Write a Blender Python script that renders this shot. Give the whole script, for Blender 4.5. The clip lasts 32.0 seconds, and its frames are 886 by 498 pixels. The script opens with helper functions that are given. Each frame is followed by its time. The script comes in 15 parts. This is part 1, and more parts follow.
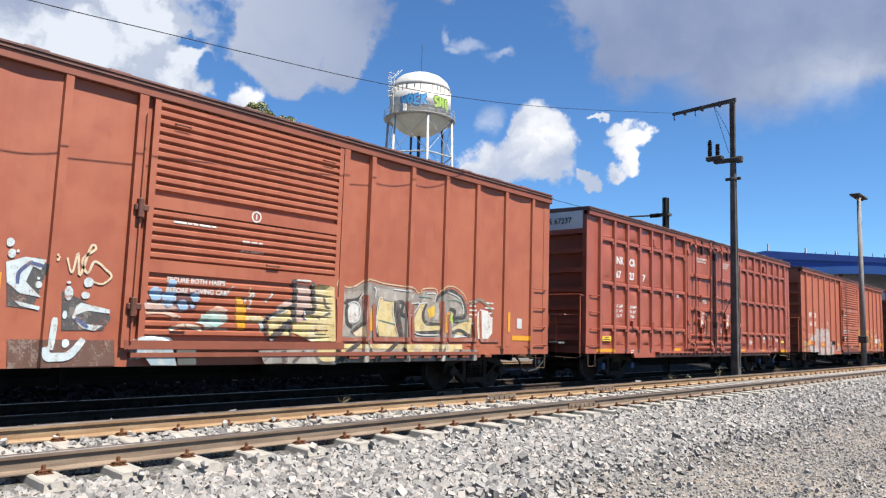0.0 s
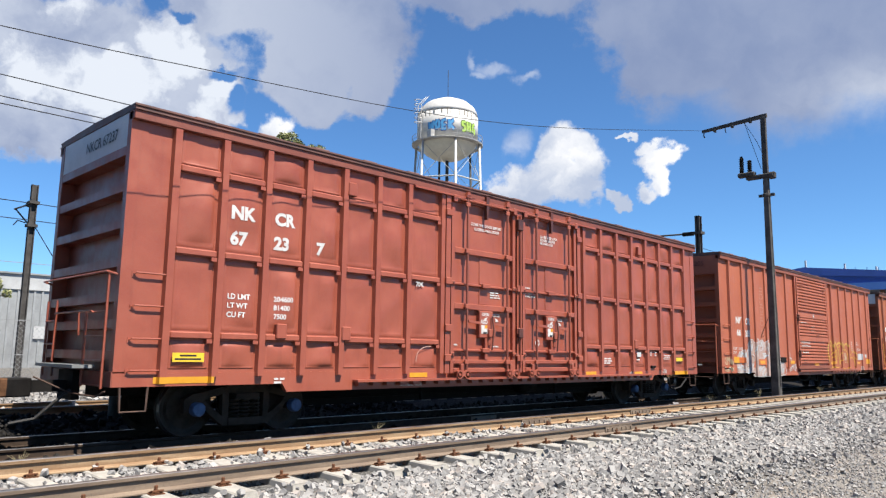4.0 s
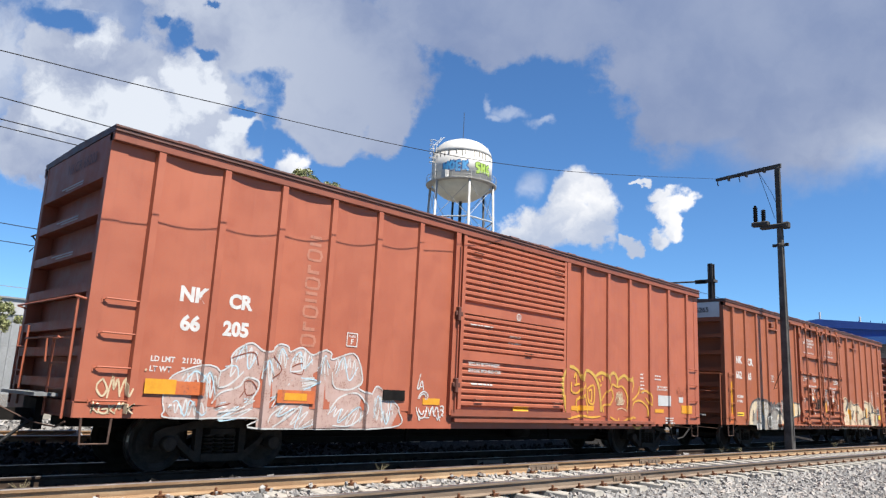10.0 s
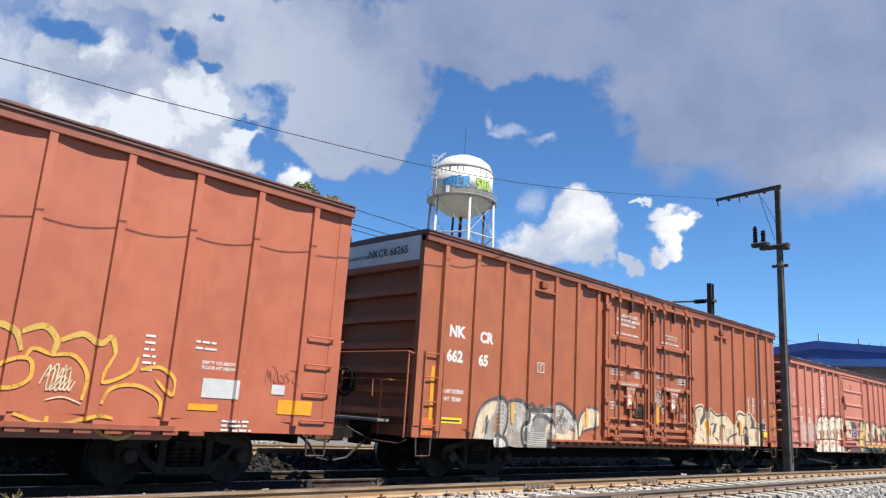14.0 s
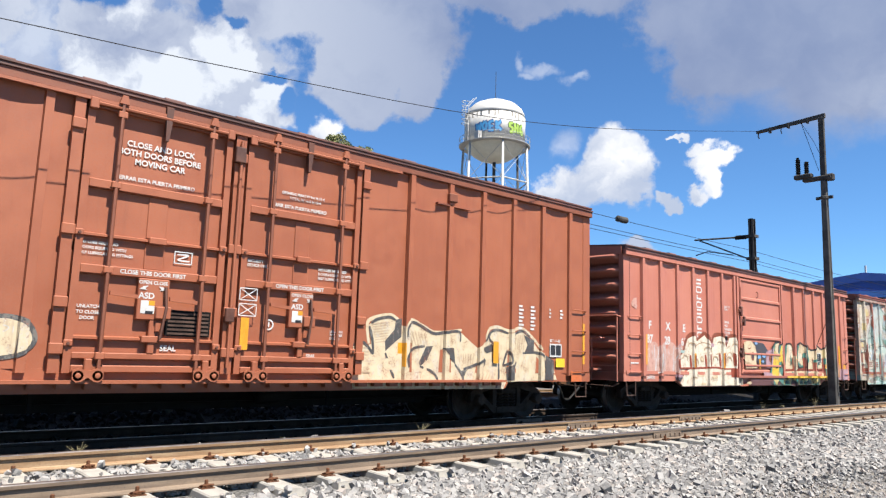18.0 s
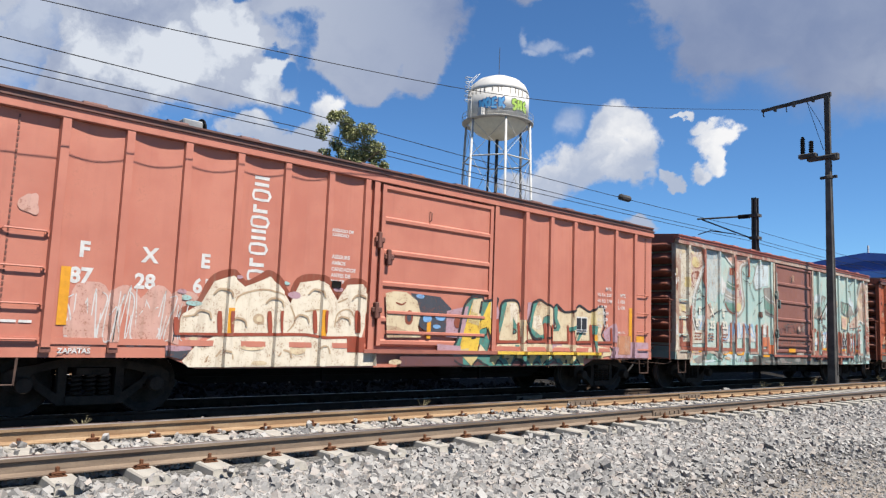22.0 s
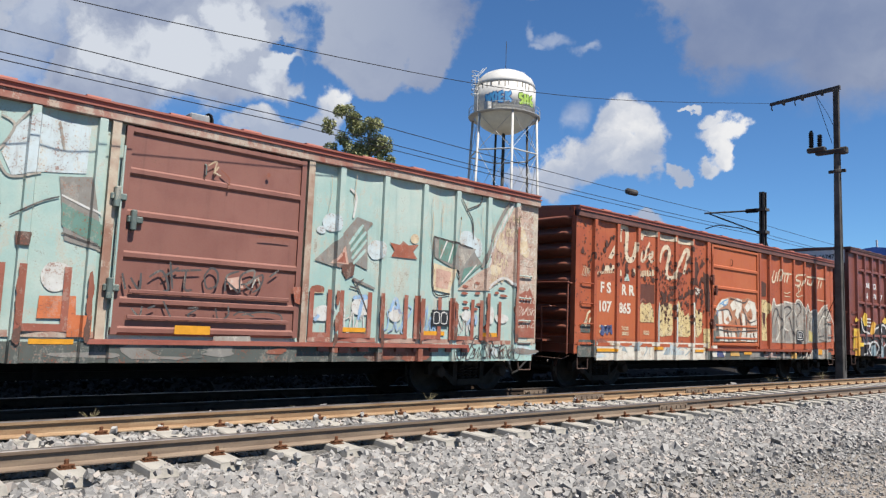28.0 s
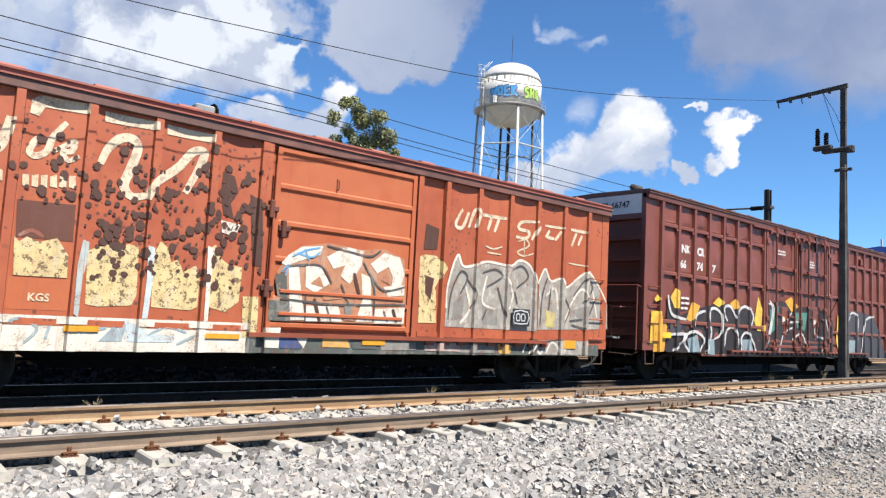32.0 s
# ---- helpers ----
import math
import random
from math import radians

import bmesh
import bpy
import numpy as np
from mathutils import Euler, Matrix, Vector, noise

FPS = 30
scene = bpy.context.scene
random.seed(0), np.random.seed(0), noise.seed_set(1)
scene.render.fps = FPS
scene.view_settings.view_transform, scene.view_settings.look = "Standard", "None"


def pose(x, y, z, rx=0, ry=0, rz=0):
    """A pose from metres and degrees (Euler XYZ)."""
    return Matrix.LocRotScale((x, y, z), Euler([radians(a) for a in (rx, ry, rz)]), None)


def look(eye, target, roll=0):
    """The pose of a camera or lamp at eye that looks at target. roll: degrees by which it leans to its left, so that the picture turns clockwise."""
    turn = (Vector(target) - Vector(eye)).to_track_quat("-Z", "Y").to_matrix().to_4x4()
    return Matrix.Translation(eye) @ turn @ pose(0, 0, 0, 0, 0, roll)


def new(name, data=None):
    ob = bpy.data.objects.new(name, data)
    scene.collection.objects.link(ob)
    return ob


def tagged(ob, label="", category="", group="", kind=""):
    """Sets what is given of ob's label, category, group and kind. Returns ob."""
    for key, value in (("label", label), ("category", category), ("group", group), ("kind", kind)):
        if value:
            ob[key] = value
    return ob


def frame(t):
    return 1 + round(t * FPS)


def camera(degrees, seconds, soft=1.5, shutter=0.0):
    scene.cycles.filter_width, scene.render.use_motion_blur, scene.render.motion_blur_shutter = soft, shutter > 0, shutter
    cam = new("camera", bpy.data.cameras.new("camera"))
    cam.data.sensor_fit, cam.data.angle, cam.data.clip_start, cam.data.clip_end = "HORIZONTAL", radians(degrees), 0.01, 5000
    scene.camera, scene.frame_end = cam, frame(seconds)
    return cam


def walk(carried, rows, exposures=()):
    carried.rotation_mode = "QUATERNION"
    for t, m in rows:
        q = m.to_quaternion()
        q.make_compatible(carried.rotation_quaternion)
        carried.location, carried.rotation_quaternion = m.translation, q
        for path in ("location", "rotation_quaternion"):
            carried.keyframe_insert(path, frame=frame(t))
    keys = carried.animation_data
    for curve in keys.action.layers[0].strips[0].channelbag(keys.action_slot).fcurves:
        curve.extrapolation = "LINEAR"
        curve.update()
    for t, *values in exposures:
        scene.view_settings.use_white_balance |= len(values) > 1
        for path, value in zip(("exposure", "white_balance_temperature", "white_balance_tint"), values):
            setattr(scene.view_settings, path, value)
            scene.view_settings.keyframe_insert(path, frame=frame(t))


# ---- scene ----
# the film camera's own brightness, in stops
EXPOSURES = [(0, 1.327), (2, 1.357), (5, 1.327), (6, 1.467), (7, 1.467), (8.5, 1.417), (10, 1.297), (12, 1.277), (14, 1.327), (17, 1.277), (18, 1.407), (19, 1.407), (20, 1.317), (21, 1.247), (22, 1.117), (23, 0.937), (24, 0.927), (25, 1.157), (26, 1.157), (27.5, 1.077), (28.5, 0.977), (29, 1.397), (30, 1.157), (31, 0.997), (32, 1.427)]
cam = camera(63.33, 32.0, soft=1.3)
PATH = [
    (0, pose(0, 0, 1.425, 96.37, -1.79, -48.05)),
    (0.5, pose(0, 0, 1.425, 96.68, -1.58, -47.97)),
    (1, pose(0, 0, 1.425, 96.85, -1.60, -47.97)),
    (1.5, pose(0, 0, 1.425, 97.09, -1.51, -47.93)),
    (2, pose(0, 0, 1.425, 97.31, -1.49, -47.84)),
    (2.5, pose(0, 0, 1.425, 97.53, -1.37, -47.73)),
    (4.5, pose(0, 0, 1.425, 98.52, -0.82, -45.01)),
    (5, pose(0, 0, 1.425, 98.89, -0.93, -44.99)),
    (5.5, pose(0, 0, 1.425, 99.28, -1.12, -44.95)),
    (6, pose(0, 0, 1.425, 99.67, -1.24, -44.94)),
    (6.5, pose(0, 0, 1.425, 100.01, -1.28, -44.93)),
    (7, pose(0, 0, 1.425, 100.33, -1.34, -44.91)),
    (7.5, pose(0, 0, 1.425, 100.50, -1.69, -44.87)),
    (8, pose(0, 0, 1.425, 100.71, -1.99, -44.93)),
    (8.5, pose(0, 0, 1.425, 100.87, -2.31, -44.99)),
    (9, pose(0, 0, 1.425, 101.01, -2.45, -45.00)),
    (9.5, pose(0, 0, 1.425, 101.20, -2.53, -44.90)),
    (10, pose(0, 0, 1.425, 101.39, -2.72, -44.90)),
    (10.5, pose(0, 0, 1.425, 101.48, -3.01, -44.98)),
    (11, pose(0, 0, 1.425, 101.63, -3.22, -45.03)),
    (11.5, pose(0, 0, 1.425, 101.80, -3.29, -45.06)),
    (12, pose(0, 0, 1.425, 101.85, -3.46, -45.06)),
    (12.5, pose(0, 0, 1.425, 101.99, -3.49, -45.07)),
    (13, pose(0, 0, 1.425, 102.23, -3.60, -45.08)),
    (13.5, pose(0, 0, 1.425, 102.45, -3.63, -45.11)),
    (14, pose(0, 0, 1.425, 102.63, -3.62, -45.12)),
    (14.5, pose(0, 0, 1.425, 102.77, -3.61, -45.11)),
    (16.5, pose(0, 0, 1.425, 99.49, -0.94, -41.87)),
    (17, pose(0, 0, 1.425, 99.00, -1.17, -41.87)),
    (17.5, pose(0, 0, 1.425, 98.66, -1.34, -41.86)),
    (18, pose(0, 0, 1.425, 98.26, -1.80, -41.90)),
    (18.5, pose(0, 0, 1.425, 98.00, -1.74, -41.87)),
    (19, pose(0, 0, 1.425, 97.73, -1.76, -41.84)),
    (19.5, pose(0, 0, 1.425, 97.49, -1.81, -41.79)),
    (20, pose(0, 0, 1.425, 97.20, -2.12, -41.83)),
    (20.5, pose(0, 0, 1.425, 97.00, -2.28, -41.83)),
    (21, pose(0, 0, 1.425, 96.81, -2.42, -41.89)),
    (21.5, pose(0, 0, 1.425, 96.62, -2.34, -41.85)),
    (22, pose(0, 0, 1.425, 96.45, -2.18, -41.78)),
    (22.5, pose(0, 0, 1.425, 96.20, -2.25, -41.76)),
    (23, pose(0, 0, 1.425, 96.05, -2.09, -41.67)),
    (23.5, pose(0, 0, 1.425, 95.90, -1.92, -41.61)),
    (24, pose(0, 0, 1.425, 95.78, -1.89, -41.57)),
    (24.5, pose(0, 0, 1.425, 95.68, -2.00, -41.58)),
    (25, pose(0, 0, 1.425, 95.58, -2.15, -41.62)),
    (25.5, pose(0, 0, 1.425, 95.42, -2.38, -41.67)),
    (26, pose(0, 0, 1.425, 95.35, -2.61, -41.70)),
    (26.5, pose(0, 0, 1.425, 95.45, -2.72, -41.64)),
    (28.5, pose(0, 0, 1.425, 96.05, -2.21, -41.19)),
    (29, pose(0, 0, 1.425, 95.95, -2.41, -41.18)),
    (29.5, pose(0, 0, 1.425, 95.86, -2.58, -41.17)),
    (30, pose(0, 0, 1.425, 95.83, -2.53, -41.10)),
    (30.5, pose(0, 0, 1.425, 95.71, -2.58, -41.13)),
    (31, pose(0, 0, 1.425, 95.57, -2.64, -41.13)),
    (31.5, pose(0, 0, 1.425, 95.46, -2.92, -41.11)),
    (32, pose(0, 0, 1.425, 95.45, -3.04, -41.07)),
]
walk(cam, PATH, EXPOSURES)

# how far the train has rolled towards -x, by the half second
RUN = [(0, 0.00), (0.5, 1.76), (1, 3.51), (1.5, 5.25), (2, 7.00), (2.5, 8.75), (4.5, 15.72), (5, 17.50), (5.5, 19.28), (6, 21.07), (6.5, 22.85), (7, 24.63), (7.5, 26.39), (8, 28.15), (8.5, 29.91), (9, 31.66), (9.5, 33.42), (10, 35.20), (10.5, 36.99), (11, 38.78), (11.5, 40.56), (12, 42.34), (12.5, 44.12), (13, 45.89), (13.5, 47.65), (14, 49.41), (14.5, 51.18), (16.5, 58.28), (17, 60.06), (17.5, 61.85), (18, 63.64), (18.5, 65.43), (19, 67.21), (19.5, 68.99), (20, 70.76), (20.5, 72.54), (21, 74.33), (21.5, 76.12), (22, 77.92), (22.5, 79.72), (23, 81.52), (23.5, 83.31), (24, 85.10), (24.5, 86.89), (25, 88.67), (25.5, 90.45), (26, 92.22), (26.5, 94.00), (28.5, 101.24), (29, 103.02), (29.5, 104.80), (30, 106.58), (30.5, 108.38), (31, 110.18), (31.5, 111.99), (32, 113.81)]

# the land rises gently towards and beyond the tracks
RISE = radians(1.4)
EYE_Z = 1.425


def risen(x, y, z):
    """A place by its height over the sloping land."""
    c, q = math.cos(RISE), math.sin(RISE)
    return (x, y * c - (z - 1.69) * q, EYE_Z + (z - 1.69) * c + y * q)


# ---- light ----
SUN_DIR = Vector((0.05, -1.0, 1.75)).normalized()
SUN_EL, SUN_AZ = math.asin(SUN_DIR.z), math.atan2(SUN_DIR.x, SUN_DIR.y)


class Net:
    """Short hand for node trees."""

    def __init__(self, tree):
        self.t = tree
        tree.nodes.clear()

    def n(self, kind, ins=(), operation="", use_clamp=False, interpolation_type="", blend_type=""):
        nd = self.t.nodes.new(kind)
        if operation:
            nd.operation = operation
        if use_clamp:
            nd.use_clamp = True
        if interpolation_type:
            nd.interpolation_type = interpolation_type
        if blend_type:
            nd.data_type, nd.blend_type = "RGBA", blend_type
        for k, v in dict(ins).items():
            self.put(nd.inputs[k], v)
        return nd

    def put(self, sock, v):
        if isinstance(v, bpy.types.NodeSocket):
            self.t.links.new(v, sock)
        else:
            sock.default_value = v

    def m(self, op, a, b=0.0, c=0.0, clamp=False):
        nd = self.n("ShaderNodeMath", operation=op, use_clamp=clamp)
        for s, v in zip(nd.inputs, (a, b, c)):
            self.put(s, v)
        return nd.outputs[0]

    def ramp(self, x, lo, hi, a=0.0, b=1.0, kind="SMOOTHSTEP"):
        nd = self.n("ShaderNodeMapRange", interpolation_type=kind)
        for s, v in zip(nd.inputs[:5], (x, lo, hi, a, b)):
            self.put(s, v)
        return nd.outputs[0]

    def mix(self, f, a, b, kind="MIX"):
        nd = self.n("ShaderNodeMix", blend_type=kind)
        for i, v in ((0, f), (6, a), (7, b)):
            self.put(nd.inputs[i], v)
        return nd.outputs[2]

    def noise(self, vec, scale, detail=4, rough=0.6, dist=0.0):
        nd = self.n("ShaderNodeTexNoise", {"Scale": scale, "Detail": detail, "Roughness": rough, "Distortion": dist})
        if vec is not None:
            self.put(nd.inputs["Vector"], vec)
        return nd.outputs["Fac"]

    def scaled(self, vec, s):
        nd = self.n("ShaderNodeMapping")
        self.put(nd.inputs["Vector"], vec)
        nd.inputs["Scale"].default_value = s
        return nd.outputs[0]

    def dot(self, a, b):
        nd = self.n("ShaderNodeVectorMath", operation="DOT_PRODUCT")
        self.put(nd.inputs[0], a)
        self.put(nd.inputs[1], b)
        return nd.outputs["Value"]


def rgb(r, g, b):
    return (r, g, b, 1.0)


def make_sky():
    world = bpy.data.worlds.new("sky")
    scene.world = world
    world.use_nodes = True
    k = Net(world.node_tree)
    d = k.n("ShaderNodeTexCoord").outputs["Generated"]
    # a flat map of the sky round the water tower: u to the right, v up
    az, el = radians(47), radians(16)
    fwd = (math.sin(az) * math.cos(el), math.cos(az) * math.cos(el), math.sin(el))
    right = (math.cos(az), -math.sin(az), 0)
    up = (-math.sin(az) * math.sin(el), -math.cos(az) * math.sin(el), math.cos(el))
    fwd, right, up = (tuple(Matrix.Rotation(RISE, 3, "X") @ Vector(q)) for q in (fwd, right, up))
    w = k.m("MAXIMUM", k.dot(d, fwd), 0.05)
    u, v = k.m("DIVIDE", k.dot(d, right), w), k.m("DIVIDE", k.dot(d, up), w)
    uv = k.n("ShaderNodeCombineXYZ", {0: u, 1: v, 2: 0.0}).outputs[0]
    wob = k.n("ShaderNodeTexNoise", {"Vector": uv, "Scale": 14.0, "Detail": 9.0, "Roughness": 0.58}).outputs["Color"]
    bend = k.n("ShaderNodeVectorMath", {0: wob, 1: (0.5, 0.5, 0.5)}, operation="SUBTRACT").outputs[0]
    bent = k.n("ShaderNodeVectorMath", {0: bend, 1: (0.085, 0.085, 0), 2: uv}, operation="MULTIPLY_ADD").outputs[0]
    fine = k.noise(uv, 26.0, 8, 0.65)

    def field(blobs):
        best = None
        for cu, cv, ru, rv in blobs:
            off = k.n("ShaderNodeVectorMath", {0: bent, 1: (cu, cv, 0)}, operation="SUBTRACT").outputs[0]
            sc = k.n("ShaderNodeVectorMath", {0: off, 1: (1 / ru, 1 / rv, 0)}, operation="MULTIPLY").outputs[0]
            ln = k.n("ShaderNodeVectorMath", {0: sc}, operation="LENGTH").outputs["Value"]
            g = k.m("SUBTRACT", 1.0, ln)
            best = g if best is None else k.m("SMOOTH_MAX", best, g, 0.25)
        return best

    rough = k.m("MULTIPLY_ADD", fine, 1.0, -0.5)
    grey_f = k.m("ADD", field(GREY_CLOUDS), k.m("MULTIPLY", rough, 0.55))
    white_f = k.m("ADD", field(WHITE_CLOUDS), k.m("MULTIPLY", rough, 1.1))
    holes_f = k.m("ADD", field(BLUE_HOLES), k.m("MULTIPLY", rough, 1.2))
    faint_f = k.m("ADD", field(FAINT_CLOUDS), rough)
    lit_f = k.m("ADD", field(LIT_PARTS), k.m("MULTIPLY", rough, 1.0))
    grey_m = k.m("MULTIPLY", k.n("ShaderNodeMapRange", {0: grey_f, 1: -0.06, 2: k.m("MULTIPLY_ADD", k.m("MULTIPLY", k.ramp(u, 0.2, 0.34), k.ramp(v, 0.03, 0.11, 1.0, 0.0)), 0.75, 0.2)}, interpolation_type="SMOOTHSTEP").outputs[0], k.ramp(holes_f, -0.1, 0.45, 1.0, 0.0))
    grey_m = k.m("MULTIPLY", grey_m, k.ramp(k.dot(d, fwd), 0.35, 0.7))
    # thin bluish veil between the heaps of the left bank
    veil = k.m("MULTIPLY", k.m("MULTIPLY", k.ramp(u, -0.62, -0.32, 0.85, 0.0), k.ramp(v, -0.02, 0.06)), k.ramp(k.noise(bent, 6.0, 7, 0.6), 0.33, 0.56, 0.25, 1.0))
    veil = k.m("MULTIPLY", veil, k.ramp(holes_f, -0.1, 0.45, 1.0, 0.0))
    grey_m = k.m("MAXIMUM", grey_m, k.m("MULTIPLY", veil, k.ramp(k.dot(d, fwd), 0.35, 0.7)))
    white_m = k.m("MAXIMUM", k.ramp(white_f, 0.02, 0.42), k.m("MULTIPLY", k.ramp(faint_f, -0.2, 0.8), 0.42))
    puff = k.noise(bent, 5.0, 8, 0.58)
    broad = k.noise(uv, 3.2, 5, 0.55)
    # the left bank is lit from the side, the right bank hangs in its own shade
    shade = k.m("MULTIPLY", k.ramp(k.m("ADD", k.m("MULTIPLY", broad, 0.5), k.m("MULTIPLY", puff, 0.5)), 0.38, 0.60), k.m("ADD", k.ramp(u, -0.5, 0.05, 0.62, 0.16), k.m("MULTIPLY", k.ramp(u, 0.36, 0.6, 0.0, 0.5), k.ramp(v, 0.08, 0.15, 1.0, 0.0))))
    edge = k.m("MULTIPLY", k.m("MULTIPLY", k.ramp(grey_f, 0.0, 0.35, 1.0, 0.0), k.ramp(puff, 0.38, 0.6, 0.1, 0.75)), k.ramp(u, -0.36, -0.12, 1.0, 0.2))
    lit = k.m("MULTIPLY", k.ramp(lit_f, -0.25, 0.6), k.ramp(puff, 0.36, 0.56, 0.3, 1.25))
    grey_c = k.mix(k.m("MAXIMUM", k.m("MAXIMUM", shade, edge), lit), rgb(0.25, 0.325, 0.53), rgb(0.85, 0.905, 1.0))
    head = k.m("ADD", k.ramp(v, -0.115, 0.02, -0.3, 0.55, "LINEAR"), k.m("MULTIPLY", k.m("SUBTRACT", puff, 0.5), 3.2))
    white_c = k.mix(k.ramp(head, 0.0, 0.8), rgb(0.52, 0.60, 0.77), rgb(1.12, 1.12, 1.13))
    sky = k.n("ShaderNodeTexSky")
    sky.sky_type, sky.sun_disc, sky.sun_elevation, sky.sun_rotation = "NISHITA", False, SUN_EL, SUN_AZ
    sky.altitude, sky.air_density, sky.dust_density, sky.ozone_density = 2200.0, 1.1, 0.6, 2.5
    deep = k.mix(1.0, sky.outputs[0], rgb(0.62, 0.95, 1.22), "MULTIPLY")
    b_sky = k.n("ShaderNodeBackground", {"Color": deep, "Strength": 0.055}).outputs[0]
    b_grey = k.n("ShaderNodeBackground", {"Color": grey_c, "Strength": 0.385}).outputs[0]
    b_white = k.n("ShaderNodeBackground", {"Color": white_c, "Strength": 0.385}).outputs[0]
    one = k.n("ShaderNodeMixShader", {0: grey_m, 1: b_sky, 2: b_grey}).outputs[0]
    two = k.n("ShaderNodeMixShader", {0: white_m, 1: one, 2: b_white}).outputs[0]
    k.n("ShaderNodeOutputWorld", {"Surface": two})


# centre and radii of the clouds on the map of the sky
GREY_CLOUDS = [(-0.338, 0.055, 0.034, 0.045), (-0.245, 0.1, 0.05, 0.06), (0.391, 0.235, 0.26, 0.157), (0.292, 0.114, 0.11, 0.087), (0.425, 0.058, 0.149, 0.063), (0.233, 0.174, 0.087, 0.071), (0.016, 0.23, 0.205, 0.063), (-0.012, 0.19, 0.047, 0.047), (-0.18, 0.143, 0.11, 0.094), (-0.136, 0.068, 0.038, 0.049), (-0.215, 0.051, 0.055, 0.038), (-0.45, 0.08, 0.149, 0.087), (-0.574, 0.128, 0.102, 0.087), (-0.383, 0.041, 0.071, 0.039), (-0.613, 0.022, 0.102, 0.071), (-0.294, 0.198, 0.205, 0.071), (0.081, 0.374, 0.551, 0.126), (-0.497, 0.279, 0.205, 0.063), (0.515, 0.176, 0.173, 0.157), (-0.824, 0.169, 0.142, 0.094)]
WHITE_CLOUDS = [(-0.012, -0.086, 0.032, 0.026), (0.035, -0.098, 0.04, 0.026), (-0.267, -0.006, 0.03, 0.032), (-0.374, -0.024, 0.06, 0.022), (-0.3, -0.04, 0.05, 0.022), (0.15, -0.004, 0.03, 0.026), (0.137, -0.008, 0.041, 0.033), (0.168, -0.029, 0.038, 0.038), (0.129, -0.052, 0.055, 0.038), (0.088, -0.061, 0.049, 0.033), (0.054, -0.079, 0.041, 0.031), (0.029, -0.102, 0.036, 0.027), (0.156, -0.066, 0.047, 0.027), (-0.006, -0.116, 0.039, 0.024), (0.27, -0.016, 0.032, 0.02), (0.25, 0.002, 0.022, 0.014), (0.214, 0.013, 0.014, 0.006), (0.262, -0.043, 0.019, 0.022), (0.242, -0.061, 0.014, 0.013), (0.209, -0.074, 0.014, 0.011), (0.176, -0.131, 0.03, 0.013), (-0.288, -0.024, 0.031, 0.028), (-0.358, -0.034, 0.031, 0.024), (-0.4, -0.047, 0.031, 0.016)]
LIT_PARTS = [(-0.386, 0.11, 0.035, 0.045), (-0.339, 0.06, 0.035, 0.026), (-0.56, 0.09, 0.045, 0.03), (-0.573, 0.089, 0.03, 0.02), (-0.533, 0.192, 0.02, 0.02), (-0.42, 0.115, 0.035, 0.05), (-0.54, 0.171, 0.04, 0.025), (-0.55, 0.16, 0.047, 0.031), (-0.419, 0.129, 0.047, 0.039), (-0.49, 0.062, 0.094, 0.047), (-0.35, 0.031, 0.047, 0.031), (-0.614, 0.078, 0.071, 0.055), (-0.568, 0.206, 0.039, 0.016)]
FAINT_CLOUDS = [(0.029, 0.093, 0.024, 0.013), (0.014, 0.085, 0.014, 0.010), (0.073, 0.080, 0.017, 0.010), (0.004, 0.105, 0.009, 0.014), (0.071, -0.002, 0.024, 0.024)]
BLUE_HOLES = [(-0.43, 0.178, 0.022, 0.03), (-0.452, 0.196, 0.017, 0.014), (-0.395, 0.158, 0.022, 0.012), (-0.336, 0.081, 0.031, 0.009), (-0.6, 0.196, 0.063, 0.024), (-0.391, 0.231, 0.013, 0.006), (-0.294, 0.041, 0.018, 0.028), (-0.315, 0.053, 0.017, 0.017), (-0.06, 0.118, 0.02, 0.025)]
make_sky()

sun = new("sun", bpy.data.lights.new("sun", "SUN"))
sun.data.energy, sun.data.angle, sun.data.color = 5.0, radians(0.5), (1.0, 0.945, 0.87)
sun.matrix_world = look(SUN_DIR * 100, (0, 0, 0))


# ---- materials ----
def material(name, make):
    mat = bpy.data.materials.new(name)
    mat.use_nodes = True
    k = Net(mat.node_tree)
    p = k.n("ShaderNodeBsdfPrincipled")
    k.n("ShaderNodeOutputMaterial", {"Surface": p.outputs[0]})
    make(k, p)
    return mat


def bumped(k, p, height, strength, dist):
    b = k.n("ShaderNodeBump", {"Height": height, "Strength": strength, "Distance": dist})
    k.put(p.inputs["Normal"], b.outputs[0])


def plain(name, col, rough=0.6, metal=0.0, vary=0.25, scale=6.0, grain=60.0, bump=0.15):
    """A surface of one colour with stains and grain."""
    def make(k, p):
        o = k.n("ShaderNodeTexCoord").outputs["Object"]
        a, b = k.noise(o, scale, 5, 0.6), k.noise(o, grain, 3, 0.6)
        f = k.m("ADD", k.ramp(a, 0.3, 0.7, -vary, vary), k.ramp(b, 0.3, 0.7, -vary * 0.4, vary * 0.4))
        hsv = k.n("ShaderNodeHueSaturation", {"Color": rgb(*col), "Value": k.m("ADD", 1.0, f)})
        k.put(p.inputs["Base Color"], hsv.outputs[0])
        k.put(p.inputs["Roughness"], k.ramp(a, 0.3, 0.7, max(rough - 0.08, 0.02), min(rough + 0.08, 1)))
        p.inputs["Metallic"].default_value = metal
        if max(col) < 0.12 and rough > 0.55:
            p.inputs["Specular IOR Level"].default_value = 0.1  # dull with soot and dust
        if bump:
            bumped(k, p, b, bump, 0.004)
    return material(name, make)


